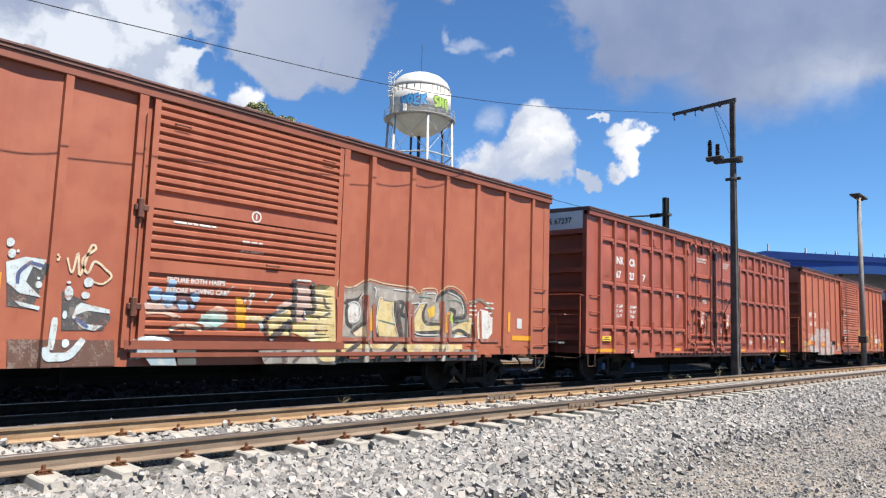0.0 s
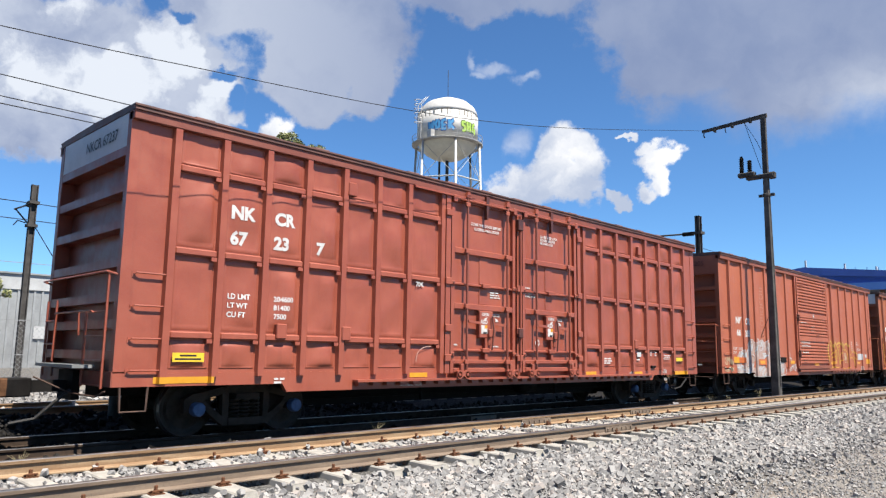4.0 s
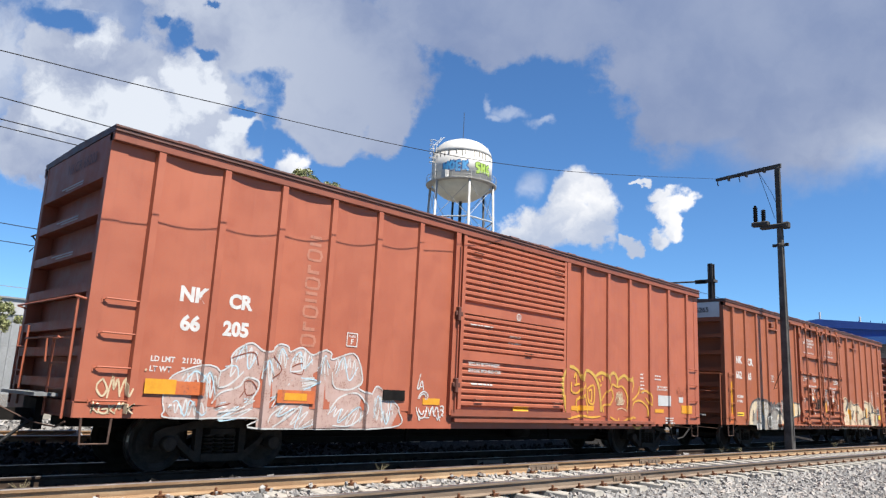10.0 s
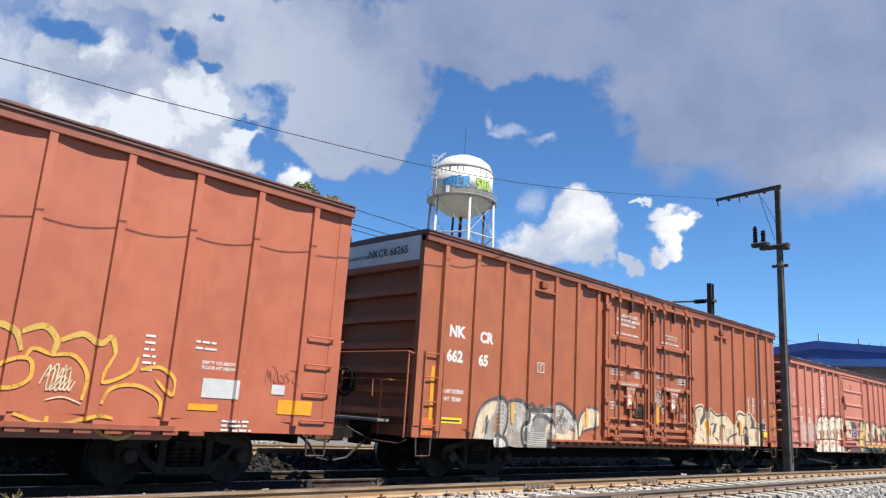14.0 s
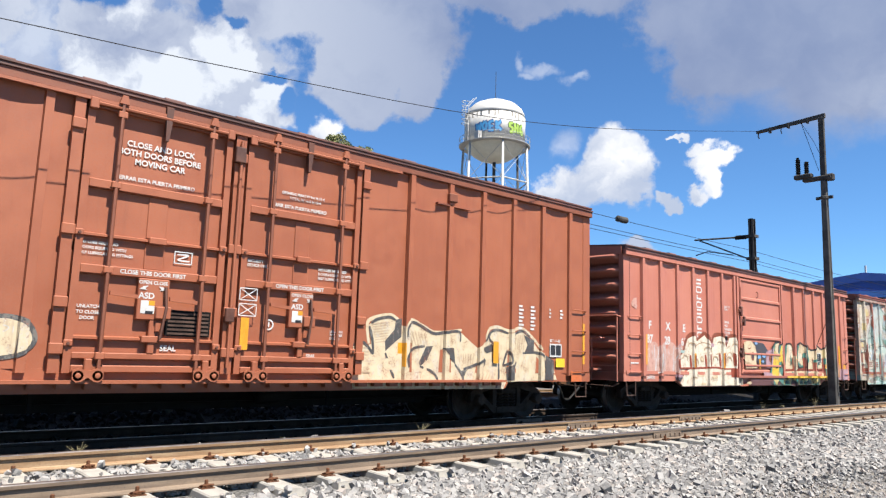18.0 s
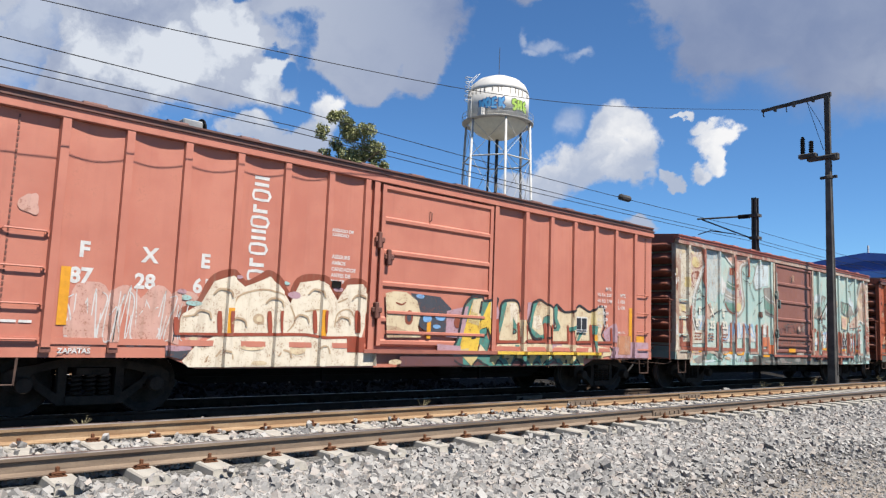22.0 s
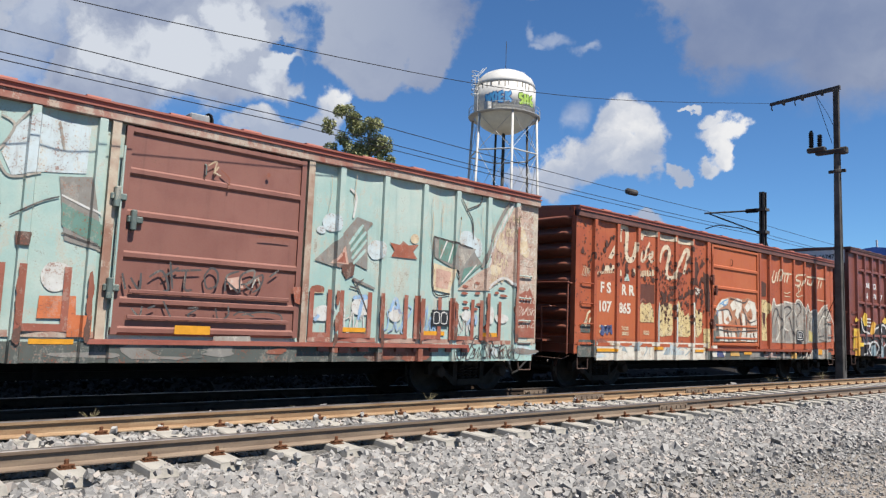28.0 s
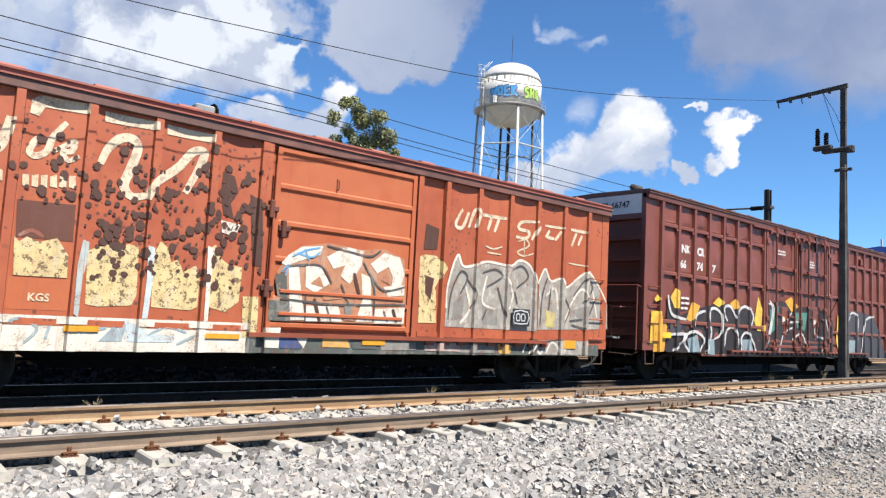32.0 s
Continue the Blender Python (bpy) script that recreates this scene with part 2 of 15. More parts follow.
def car_paint(name, col, faded, rust=0.25, dents=0.5, streak=0.3, spots=0.0, peel=0.0, rough=(0.5, 0.68)):
    """Weathered freight car paint: sun-faded patches, rain streaks, rust specks, soft dents."""
    def make(k, p):
        o = k.n("ShaderNodeTexCoord").outputs["Object"]
        big, mid, grain = k.noise(o, 0.55, 4, 0.55), k.noise(o, 3.5, 5, 0.62), k.noise(o, 45, 4, 0.6)
        run = k.noise(k.scaled(o, (9.0, 9.0, 0.5)), 1.0, 4, 0.6)
        c = k.mix(k.ramp(k.m("ADD", k.m("MULTIPLY", big, 0.6), k.m("MULTIPLY", mid, 0.4)), 0.36, 0.64), rgb(*col), rgb(*faded))
        c = k.mix(k.m("MULTIPLY", k.ramp(run, 0.52, 0.78), streak), c, rgb(col[0] * 0.45, col[1] * 0.42, col[2] * 0.42))
        pit = k.m("MULTIPLY", k.ramp(k.m("ADD", k.m("MULTIPLY", mid, 0.55), k.m("MULTIPLY", grain, 0.45)), 0.58, 0.68), rust)
        c = k.mix(pit, c, rgb(0.078, 0.027, 0.0132))
        if peel:
            flake = k.m("ADD", k.m("MULTIPLY", k.noise(k.scaled(o, (1.6, 1.6, 0.8)), 2.2, 6, 0.68), 0.75), k.m("MULTIPLY", grain, 0.25))
            c = k.mix(k.m("MULTIPLY", k.ramp(flake, 0.52, 0.58), peel), c, rgb(0.36, 0.318, 0.252))
            c = k.mix(k.m("MULTIPLY", k.ramp(flake, 0.61, 0.64), peel), c, rgb(0.144, 0.06, 0.033))
        if spots:
            cell = k.n("ShaderNodeTexVoronoi", {"Vector": o, "Scale": 9.0}).outputs["Distance"]
            blot = k.m("ADD", cell, k.m("MULTIPLY", grain, 0.16))
            zone = k.ramp(k.noise(o, 0.9, 3, 0.5), 0.46, 0.58)
            c = k.mix(k.m("MULTIPLY", k.m("MULTIPLY", k.ramp(blot, 0.30, 0.36, 1.0, 0.0), zone), spots), c, rgb(0.042, 0.0132, 0.0084))
        c = k.mix(k.ramp(grain, 0.2, 0.8, 0.0, 0.16), c, rgb(0.192, 0.132, 0.102))
        k.put(p.inputs["Base Color"], c)
        k.put(p.inputs["Roughness"], k.ramp(mid, 0.3, 0.7, rough[0], rough[1]))
        dent = k.noise(k.scaled(o, (1.0, 1.0, 0.75)), 1.5, 2, 0.45)
        hgt = k.m("ADD", k.m("MULTIPLY", dent, dents), k.m("MULTIPLY", grain, 0.012))
        bumped(k, p, hgt, 0.35, 0.10)
    return material(name, make)


def spray(name, col, cover=0.35, rough=0.55, spots=0.0, flake=0.0):
    """Spray paint, thin in places."""
    def make(k, p):
        o = k.n("ShaderNodeTexCoord").outputs["Object"]
        a, b = k.noise(o, 5, 5, 0.65), k.noise(o, 40, 3, 0.6)
        run = k.noise(k.scaled(o, (11.0, 11.0, 0.9)), 1.0, 5, 0.65)
        c = k.mix(k.ramp(a, 0.35, 0.72, 0.0, 0.5), rgb(*col), rgb(col[0] * 0.66, col[1] * 0.6, col[2] * 0.52))
        c = k.mix(k.ramp(run, 0.5, 0.72, 0.0, 0.35 if max(col) > 0.1 else 0.08), c, rgb(0.18, 0.12, 0.084))
        c = k.mix(k.ramp(k.m("ADD", k.m("MULTIPLY", a, 0.45), k.m("MULTIPLY", b, 0.55)), 0.55, 0.63, 0.0, 1.0 - cover), c, rgb(0.168, 0.051, 0.027))
        if flake:
            chip = k.m("ADD", k.m("MULTIPLY", k.noise(k.scaled(o, (1.5, 1.5, 0.8)), 3.0, 6, 0.7), 0.7), k.m("MULTIPLY", b, 0.3))
            c = k.mix(k.ramp(chip, 0.53, 0.57, 0.0, flake), c, rgb(0.40, 0.375, 0.315))
            c = k.mix(k.ramp(chip, 0.60, 0.615, 0.0, flake), c, rgb(0.17, 0.075, 0.042))
        if spots:
            blot = k.m("ADD", k.m("MULTIPLY", k.noise(o, 9, 4, 0.6), 0.7), k.m("MULTIPLY", b, 0.3))
            c = k.mix(k.m("MULTIPLY", k.ramp(blot, 0.535, 0.57), spots), c, rgb(0.051, 0.021, 0.0096))
        k.put(p.inputs["Base Color"], c)
        p.inputs["Roughness"].default_value = rough
    return material(name, make)


def make_gravel(k, p):
    g = k.n("ShaderNodeNewGeometry")
    o = g.outputs["Position"]
    y = k.n("ShaderNodeSeparateXYZ", {0: o}).outputs[1]
    a, b = k.noise(o, 0.6, 5, 0.6), k.noise(o, 9, 6, 0.7)
    vor = k.n("ShaderNodeTexVoronoi", {"Vector": o, "Scale": 26.0})
    vor2 = k.n("ShaderNodeTexVoronoi", {"Vector": o, "Scale": 60.0})
    # ground below the ballast darkened: shade of the gaps between stones in its colour
    stones = k.mix(k.ramp(k.n("ShaderNodeSeparateColor", {0: vor.outputs["Color"]}).outputs[0], 0, 1), rgb(0.042, 0.0402, 0.0378), rgb(0.132, 0.126, 0.117))
    fines = k.mix(k.ramp(k.n("ShaderNodeSeparateColor", {0: vor2.outputs["Color"]}).outputs[0], 0, 1), rgb(0.12, 0.111, 0.099), rgb(0.222, 0.204, 0.18))
    dirt = k.mix(k.ramp(k.m("ADD", k.m("MULTIPLY", a, 0.6), k.m("MULTIPLY", b, 0.4)), 0.45, 0.6), fines, rgb(0.21, 0.177, 0.144))
    side = k.ramp(k.m("ADD", y, k.ramp(a, 0.2, 0.8, -1.2, 1.2)), 3.7, 4.7)
    far = k.ramp(y, 13.5, 15.0)
    c = k.mix(side, dirt, stones)
    c = k.mix(k.m("MULTIPLY", far, 0.3), c, fines)
    c = k.mix(k.ramp(b, 0.35, 0.8, 0.0, 0.35), c, rgb(0.12, 0.108, 0.096))
    # the train's shade put into the ground colour, near black below it
    bed_shade = k.m("MULTIPLY", k.ramp(y, 10.0, 10.6), k.ramp(y, 16.0, 17.0, 1.0, 0.0))
    c = k.mix(bed_shade, c, k.mix(k.ramp(b, 0.3, 0.7), rgb(0.0072, 0.0066, 0.006), rgb(0.0204, 0.018, 0.0156)))
    k.put(p.inputs["Base Color"], c)
    p.inputs["Roughness"].default_value = 0.95
    p.inputs["Specular IOR Level"].default_value = 0.12
    h = k.m("ADD", k.m("MULTIPLY", vor.outputs["Distance"], 1.0), k.m("MULTIPLY", b, 0.6))
    bumped(k, p, h, 0.8, 0.03)


def make_stone(k, p):
    isl = k.n("ShaderNodeNewGeometry").outputs["Random Per Island"]
    o = k.n("ShaderNodeTexCoord").outputs["Object"]
    c = k.mix(k.ramp(isl, 0, 1, kind="LINEAR"), rgb(0.096, 0.093, 0.09), rgb(0.27, 0.258, 0.24))
    c = k.mix(k.ramp(k.m("FRACT", k.m("MULTIPLY", isl, 37.0)), 0.75, 0.95), c, rgb(0.276, 0.24, 0.21))
    c = k.mix(k.ramp(k.noise(o, 40, 4, 0.6), 0.3, 0.7, 0.0, 0.4), c, rgb(0.288, 0.279, 0.267))
    k.put(p.inputs["Base Color"], c)
    p.inputs["Roughness"].default_value = 0.9
    p.inputs["Specular IOR Level"].default_value = 0.12


def make_rail_side(k, p):
    o = k.n("ShaderNodeTexCoord").outputs["Object"]
    a, b = k.noise(k.scaled(o, (0.6, 4, 4)), 3, 5, 0.6), k.noise(o, 50, 4, 0.6)
    c = k.mix(k.ramp(a, 0.35, 0.7), rgb(0.198, 0.123, 0.069), rgb(0.282, 0.201, 0.123))
    c = k.mix(k.ramp(b, 0.5, 0.75, 0.0, 0.5), c, rgb(0.09, 0.051, 0.03))
    k.put(p.inputs["Base Color"], c)
    p.inputs["Roughness"].default_value = 0.85
    p.inputs["Specular IOR Level"].default_value = 0.12
    bumped(k, p, b, 0.2, 0.003)


def make_rail_old(k, p):
    o = k.n("ShaderNodeTexCoord").outputs["Object"]
    a, b = k.noise(k.scaled(o, (0.5, 4, 4)), 3, 5, 0.6), k.noise(o, 50, 4, 0.6)
    c = k.mix(k.ramp(a, 0.35, 0.7), rgb(0.108, 0.075, 0.051), rgb(0.18, 0.132, 0.09))
    c = k.mix(k.ramp(b, 0.5, 0.75, 0.0, 0.5), c, rgb(0.06, 0.045, 0.036))
    k.put(p.inputs["Base Color"], c)
    p.inputs["Roughness"].default_value = 0.8
    bumped(k, p, b, 0.2, 0.003)


# ballast with the shade of the train put into its colour
def make_shaded_stone(k, p):
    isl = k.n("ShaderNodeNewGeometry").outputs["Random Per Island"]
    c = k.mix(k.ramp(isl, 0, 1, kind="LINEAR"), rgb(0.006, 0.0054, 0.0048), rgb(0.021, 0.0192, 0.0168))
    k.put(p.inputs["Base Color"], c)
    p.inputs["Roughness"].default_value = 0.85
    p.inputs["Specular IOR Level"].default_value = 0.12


SHADED_STONE = material("oily_stone", make_shaded_stone)
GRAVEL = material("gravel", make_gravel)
STONE = material("stone", make_stone)
RAIL_SIDE = material("rail_side", make_rail_side)
RAIL_OLD = material("rail_old", make_rail_old)
# rail colour darkened to carry the shade below the train
RAIL_SHADED = plain("rail_dark", (0.042, 0.0288, 0.0204), 0.85, 0, 0.3, 4, 50, 0.2)
RAIL_TOP = plain("rail_top", (0.18, 0.162, 0.15), 0.38, 0.85, 0.2, 2.0, 80, 0.05)
CONCRETE = plain("concrete", (0.258, 0.24, 0.207), 0.9, 0, 0.16, 5, 70, 0.4)
RUST = plain("rust", (0.102, 0.045, 0.024), 0.9, 0, 0.35, 8, 70, 0.4)
TIMBER = plain("timber", (0.018, 0.0144, 0.012), 0.9, 0, 0.3, 7, 50, 0.4)
BLACK_STEEL = plain("black_steel", (0.0084, 0.0075, 0.0069), 0.75, 0, 0.4, 4, 50, 0.2)
TRUCK_STEEL = plain("truck_steel", (0.036, 0.025, 0.018), 0.8, 0, 0.4, 4, 50, 0.2)
WHEEL_STEEL = plain("wheel_steel", (0.036, 0.027, 0.021), 0.6, 0.3, 0.4, 4, 50, 0.1)
TREAD = plain("tread", (0.216, 0.204, 0.198), 0.35, 0.9, 0.2, 4, 50, 0.05)
GALVANISED = plain("galvanised", (0.204, 0.21, 0.21), 0.55, 0.3, 0.2, 3, 50, 0.1)
POLE_DARK = plain("pole_dark", (0.051, 0.048, 0.045), 0.8, 0, 0.3, 3, 40, 0.2)
POLE_GREY = plain("pole_grey", (0.075, 0.0708, 0.066), 0.9, 0, 0.35, 2, 40, 0.25)
POLE_CONCRETE = plain("pole_concrete", (0.162, 0.153, 0.144), 0.9, 0, 0.2, 3, 40, 0.2)
CABLE = plain("cable", (0.018, 0.018, 0.0192), 0.7, 0, 0.1, 3, 40, 0)
TANK_WHITE = plain("tank_white", (0.40, 0.39, 0.365), 0.6, 0, 0.10, 0.7, 6, 0.1)
TANK_GRIME = plain("tank_grime", (0.2, 0.18, 0.15), 0.8, 0, 0.25, 1.0, 8, 0.1)
TOWER_STEEL = plain("tower_steel", (0.33, 0.325, 0.31), 0.6, 0.0, 0.2, 1.0, 10, 0.1)
WHITE_PAINT = plain("white_paint", (0.43, 0.42, 0.40), 0.6, 0, 0.12, 8, 60, 0)
PANEL_GREY = plain("panel_grey", (0.36, 0.36, 0.354), 0.6, 0, 0.12, 2, 40, 0.05)
END_WHITE = plain("end_white", (0.50, 0.50, 0.495), 0.6, 0, 0.1, 2, 40, 0.05)
TANK_CREAM = plain("tank_cream", (0.56, 0.53, 0.44), 0.6, 0, 0.1, 0.7, 6, 0.1)
STEP_STEEL = plain("step_steel", (0.066, 0.042, 0.033), 0.75, 0, 0.3, 6, 50, 0.1)
REFLECT = plain("reflect", (0.48, 0.216, 0.012), 0.4, 0, 0.10, 10, 60, 0)
LABEL_YELLOW = plain("label_yellow", (0.56, 0.37, 0.02), 0.45, 0, 0.08, 10, 60, 0)
BLACK_PAINT = plain("black_paint", (0.0132, 0.0132, 0.0144), 0.5, 0, 0.2, 8, 60, 0)
ROOF_BLUE = plain("roof_blue", (0.0108, 0.045, 0.216), 0.5, 0, 0.12, 0.6, 8, 0)
FASCIA_BLUE = plain("fascia_blue", (0.03, 0.102, 0.312), 0.5, 0, 0.1, 0.6, 8, 0)
BROWN_STEEL = plain("brown_steel", (0.132, 0.066, 0.042), 0.7, 0, 0.2, 1, 10, 0.1)
SHEET_GREY = plain("sheet_grey", (0.2, 0.208, 0.208), 0.6, 0, 0.14, 0.8, 10, 0.1)
SHEET_WHITE = plain("sheet_white", (0.32, 0.323, 0.318), 0.7, 0, 0.12, 0.8, 10, 0.1)
HOSE = plain("hose", (0.03, 0.0288, 0.0276), 0.6, 0, 0.2, 8, 50, 0)
COUPLER_RUST = plain("coupler_rust", (0.085, 0.042, 0.022), 0.85, 0, 0.35, 7, 50, 0.4)


# ---- building blocks ----
def box(bm, x0, x1, y0, y1, z0, z1):
    v = [bm.verts.new((x, y, z)) for x in (x0, x1) for y in (y0, y1) for z in (z0, z1)]
    for f in ((0, 1, 3, 2), (4, 6, 7, 5), (0, 4, 5, 1), (2, 3, 7, 6), (0, 2, 6, 4), (1, 5, 7, 3)):
        bm.faces.new([v[i] for i in f])
    return bm


def prism(bm, outline, a0, a1, axis="x"):
    """An outline of (p, q) pairs drawn out along an axis: x takes (y, z), y takes (x, z), z takes (x, y)."""
    def place(p, q, a):
        return {"x": (a, p, q), "y": (p, a, q), "z": (p, q, a)}[axis]
    lo = [bm.verts.new(place(p, q, a0)) for p, q in outline]
    hi = [bm.verts.new(place(p, q, a1)) for p, q in outline]
    n = len(outline)
    faces = [bm.faces.new(lo), bm.faces.new(hi[::-1])]
    for i in range(n):
        faces.append(bm.faces.new((lo[i], lo[(i + 1) % n], hi[(i + 1) % n], hi[i])))
    bmesh.ops.recalc_face_normals(bm, faces=faces)
    return bm


def rod(bm, points, r, seg=6, taper=None):
    """A tube along points."""
    pts = [Vector(p) for p in points]
    rings = []
    for i, p in enumerate(pts):
        d = (pts[min(i + 1, len(pts) - 1)] - pts[max(i - 1, 0)]).normalized()
        a = d.orthogonal().normalized() if not rings else (prev - d * prev.dot(d)).normalized()
        prev = a
        b = d.cross(a)
        rr = r if taper is None else r + (taper - r) * i / (len(pts) - 1)
        rings.append([bm.verts.new(p + (a * math.cos(t) + b * math.sin(t)) * rr) for t in (2 * math.pi * j / seg for j in range(seg))])
    for u, v in zip(rings, rings[1:]):
        for j in range(seg):
            bm.faces.new((u[j], u[(j + 1) % seg], v[(j + 1) % seg], v[j]))
    bm.faces.new(rings[0][::-1])
    bm.faces.new(rings[-1])
    return bm


def lathe(bm, profile, seg=24, axis="z", at=(0, 0, 0)):
    """A profile of (radius, height) turned about an axis."""
    rings = []
    for r, h in profile:
        ring = []
        for j in range(seg):
            t = 2 * math.pi * j / seg
            c, s = r * math.cos(t), r * math.sin(t)
            p = {"z": (c, s, h), "y": (c, h, s), "x": (h, c, s)}[axis]
            ring.append(bm.verts.new(Vector(p) + Vector(at)))
        rings.append(ring)
    faces = []
    for u, v in zip(rings, rings[1:]):
        for j in range(seg):
            faces.append(bm.faces.new((u[j], u[(j + 1) % seg], v[(j + 1) % seg], v[j])))
    faces += [bm.faces.new(rings[0]), bm.faces.new(rings[-1])]
    bmesh.ops.recalc_face_normals(bm, faces=faces)
    return bm


def to_mesh(name, bm, mat, smooth=False):
    me = bpy.data.meshes.new(name)
    bm.to_mesh(me)
    bm.free()
    for m in (mat if isinstance(mat, (list, tuple)) else (mat,)):
        me.materials.append(m)
    if smooth:
        me.polygons.foreach_set("use_smooth", [True] * len(me.polygons))
    return me


def part(name, bm, mat, parent=None, label="", smooth=False):
    """One mesh object under a thing or part, or a thing of its own."""
    ob = new(name, to_mesh(name, bm, mat, smooth))
    ob.parent = parent
    return tagged(ob, label)


def again(name, mesh, parent, m=None, label=""):
    ob = new(name, mesh)
    ob.parent = parent
    if m is not None:
        ob.matrix_basis = m
    return tagged(ob, label)


def empty(name, m, label, category, group=""):
    ob = new(name)
    ob.matrix_basis = m
    return tagged(ob, label, category, group)


def bevelled(bm, w, seg=1):
    bmesh.ops.bevel(bm, geom=bm.edges[:], offset=w, segments=seg, affect="EDGES", profile=0.6)
    return bm


# ---- ground ----
PROFILE = [(-2500, -0.265), (-40, -0.265), (-8, -0.265), (0, -0.265), (2.5, -0.204), (3.6, -0.177), (4.6, -0.133), (5.4, -0.098), (6.0, -0.073), (6.4, -0.054), (7.8, 0.001), (9.2, 0.02), (9.7, -0.008), (10.2, -0.136), (10.9, -0.219), (13.8, -0.2), (14.6, -0.108), (15.6, 0.016), (18.4, 0.026), (19.5, -0.074), (24, -0.074), (40, -0.074), (120, -0.074), (2500, -0.074)]


def ground_z(y):
    return np.interp(y, [p[0] for p in PROFILE], [p[1] for p in PROFILE])


def make_ground():
    xs = [-2500, -300, -60] + [i * 1.0 for i in range(-20, 61)] + [80, 120, 200, 500, 2500]
    bm = bmesh.new()
    rows = []
    for x in xs:
        row = []
        for y, z in PROFILE:
            bump = noise.noise((x * 0.7, y * 0.7, 3.0)) * 0.025 if -8 <= y <= 24 and abs(y - 12.3) > 1.6 else 0
            row.append(bm.verts.new((x, y, z + bump)))
        rows.append(row)
    for a, b in zip(rows, rows[1:]):
        for i in range(len(PROFILE) - 1):
            bm.faces.new((a[i], b[i], b[i + 1], a[i + 1]))
    bmesh.ops.recalc_face_normals(bm, faces=bm.faces[:])
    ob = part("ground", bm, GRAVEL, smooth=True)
    tagged(ob, "grey gravel and pale dirt beside the tracks", "ground", kind="structure")


make_ground()

RAIL = [(-0.07, 0.0), (0.07, 0.0), (0.07, 0.012), (0.012, 0.034), (0.009, 0.12), (0.034, 0.132), (0.036, 0.162), (0.026, 0.17), (-0.026, 0.17), (-0.036, 0.162), (-0.034, 0.132), (-0.009, 0.12), (-0.012, 0.034), (-0.07, 0.012)]


def rail(parent, y, top, x0, x1, side, label):
    bm = bmesh.new()
    prism(bm, [(y + p, top - 0.17 + q) for p, q in RAIL], x0, x1)
    for f in bm.faces:
        f.material_index = 1 if f.normal.z > 0.5 and f.calc_center_median().z > top - 0.02 else 0
    return part("rail", bm, [side, RAIL_TOP], parent, label)


def joint_bar(parent, x, y, top, mat):
    bm = box(bmesh.new(), x - 0.45, x + 0.45, y - 0.032, y - 0.01, top - 0.135, top - 0.045)
    for i in range(6):
        box(bm, x - 0.40 + i * 0.155, x - 0.365 + i * 0.155, y - 0.05, y - 0.031, top - 0.107, top - 0.072)
    part("joint_bar", bm, mat, parent)


near_track = empty("railway_track", Matrix.Translation((0, 0, EYE_Z)) @ Matrix.Rotation(RISE, 4, "X") @ Matrix.Translation((0, 0, -1.69)), "empty railway track with tan rusty rails on concrete ties", "railway track", "parallel tracks")
rail(near_track, 7.04, 0.31, -80, 600, RAIL_OLD, "weathered grey-brown rail")
rail(near_track, 8.55, 0.31, -80, 600, RAIL_SIDE, "tan rusty rail")
for jx, jy in ((11.73, 7.04), (11.28, 8.55), (15.2, 8.55)):
    joint_bar(near_track, jx, jy, 0.31, RAIL_OLD)
train_track = empty("railway_track", pose(0, 0, 0), "railway track with worn dark rails under the goods train", "railway track", "parallel tracks")
# both rails are tan steel painted dark to show the shade
rail(train_track, 11.60, 0.0, -80, 600, RAIL_SHADED, "brown rail with a polished top, coloured dark for shade")
rail(train_track, 13.10, 0.0, -80, 600, RAIL_SHADED, "")
for jx in (1.2, 13.2, 25.2):
    joint_bar(train_track, jx, 11.60, 0.0, RAIL_OLD)
far_track = empty("railway_track", pose(0, 0, 0), "electrified railway track with rusty rails behind the train", "railway track", "parallel tracks")
rail(far_track, 16.25, 0.22, -80, 600, RAIL_SIDE, "")
rail(far_track, 17.75, 0.22, -80, 600, RAIL_SIDE, "")


# ---- poles and wires ----
def cable(name, points, r, label, category="wire"):
    ob = part(name, rod(bmesh.new(), points, r, 5), CABLE)
    return tagged(ob, label, category)


def sag_line(a, b, sag, n=24):
    a, b = Vector(a), Vector(b)
    return [a.lerp(b, i / n) - Vector((0, 0, 4 * sag * (i / n) * (1 - i / n))) for i in range(n + 1)]


def narrowed(bm, top, f):
    """Tapers a shaft towards its top."""
    for v in bm.verts:
        s = 1 - (1 - f) * max(v.co.z, 0) / top
        v.co.x, v.co.y = v.co.x * s, v.co.y * s


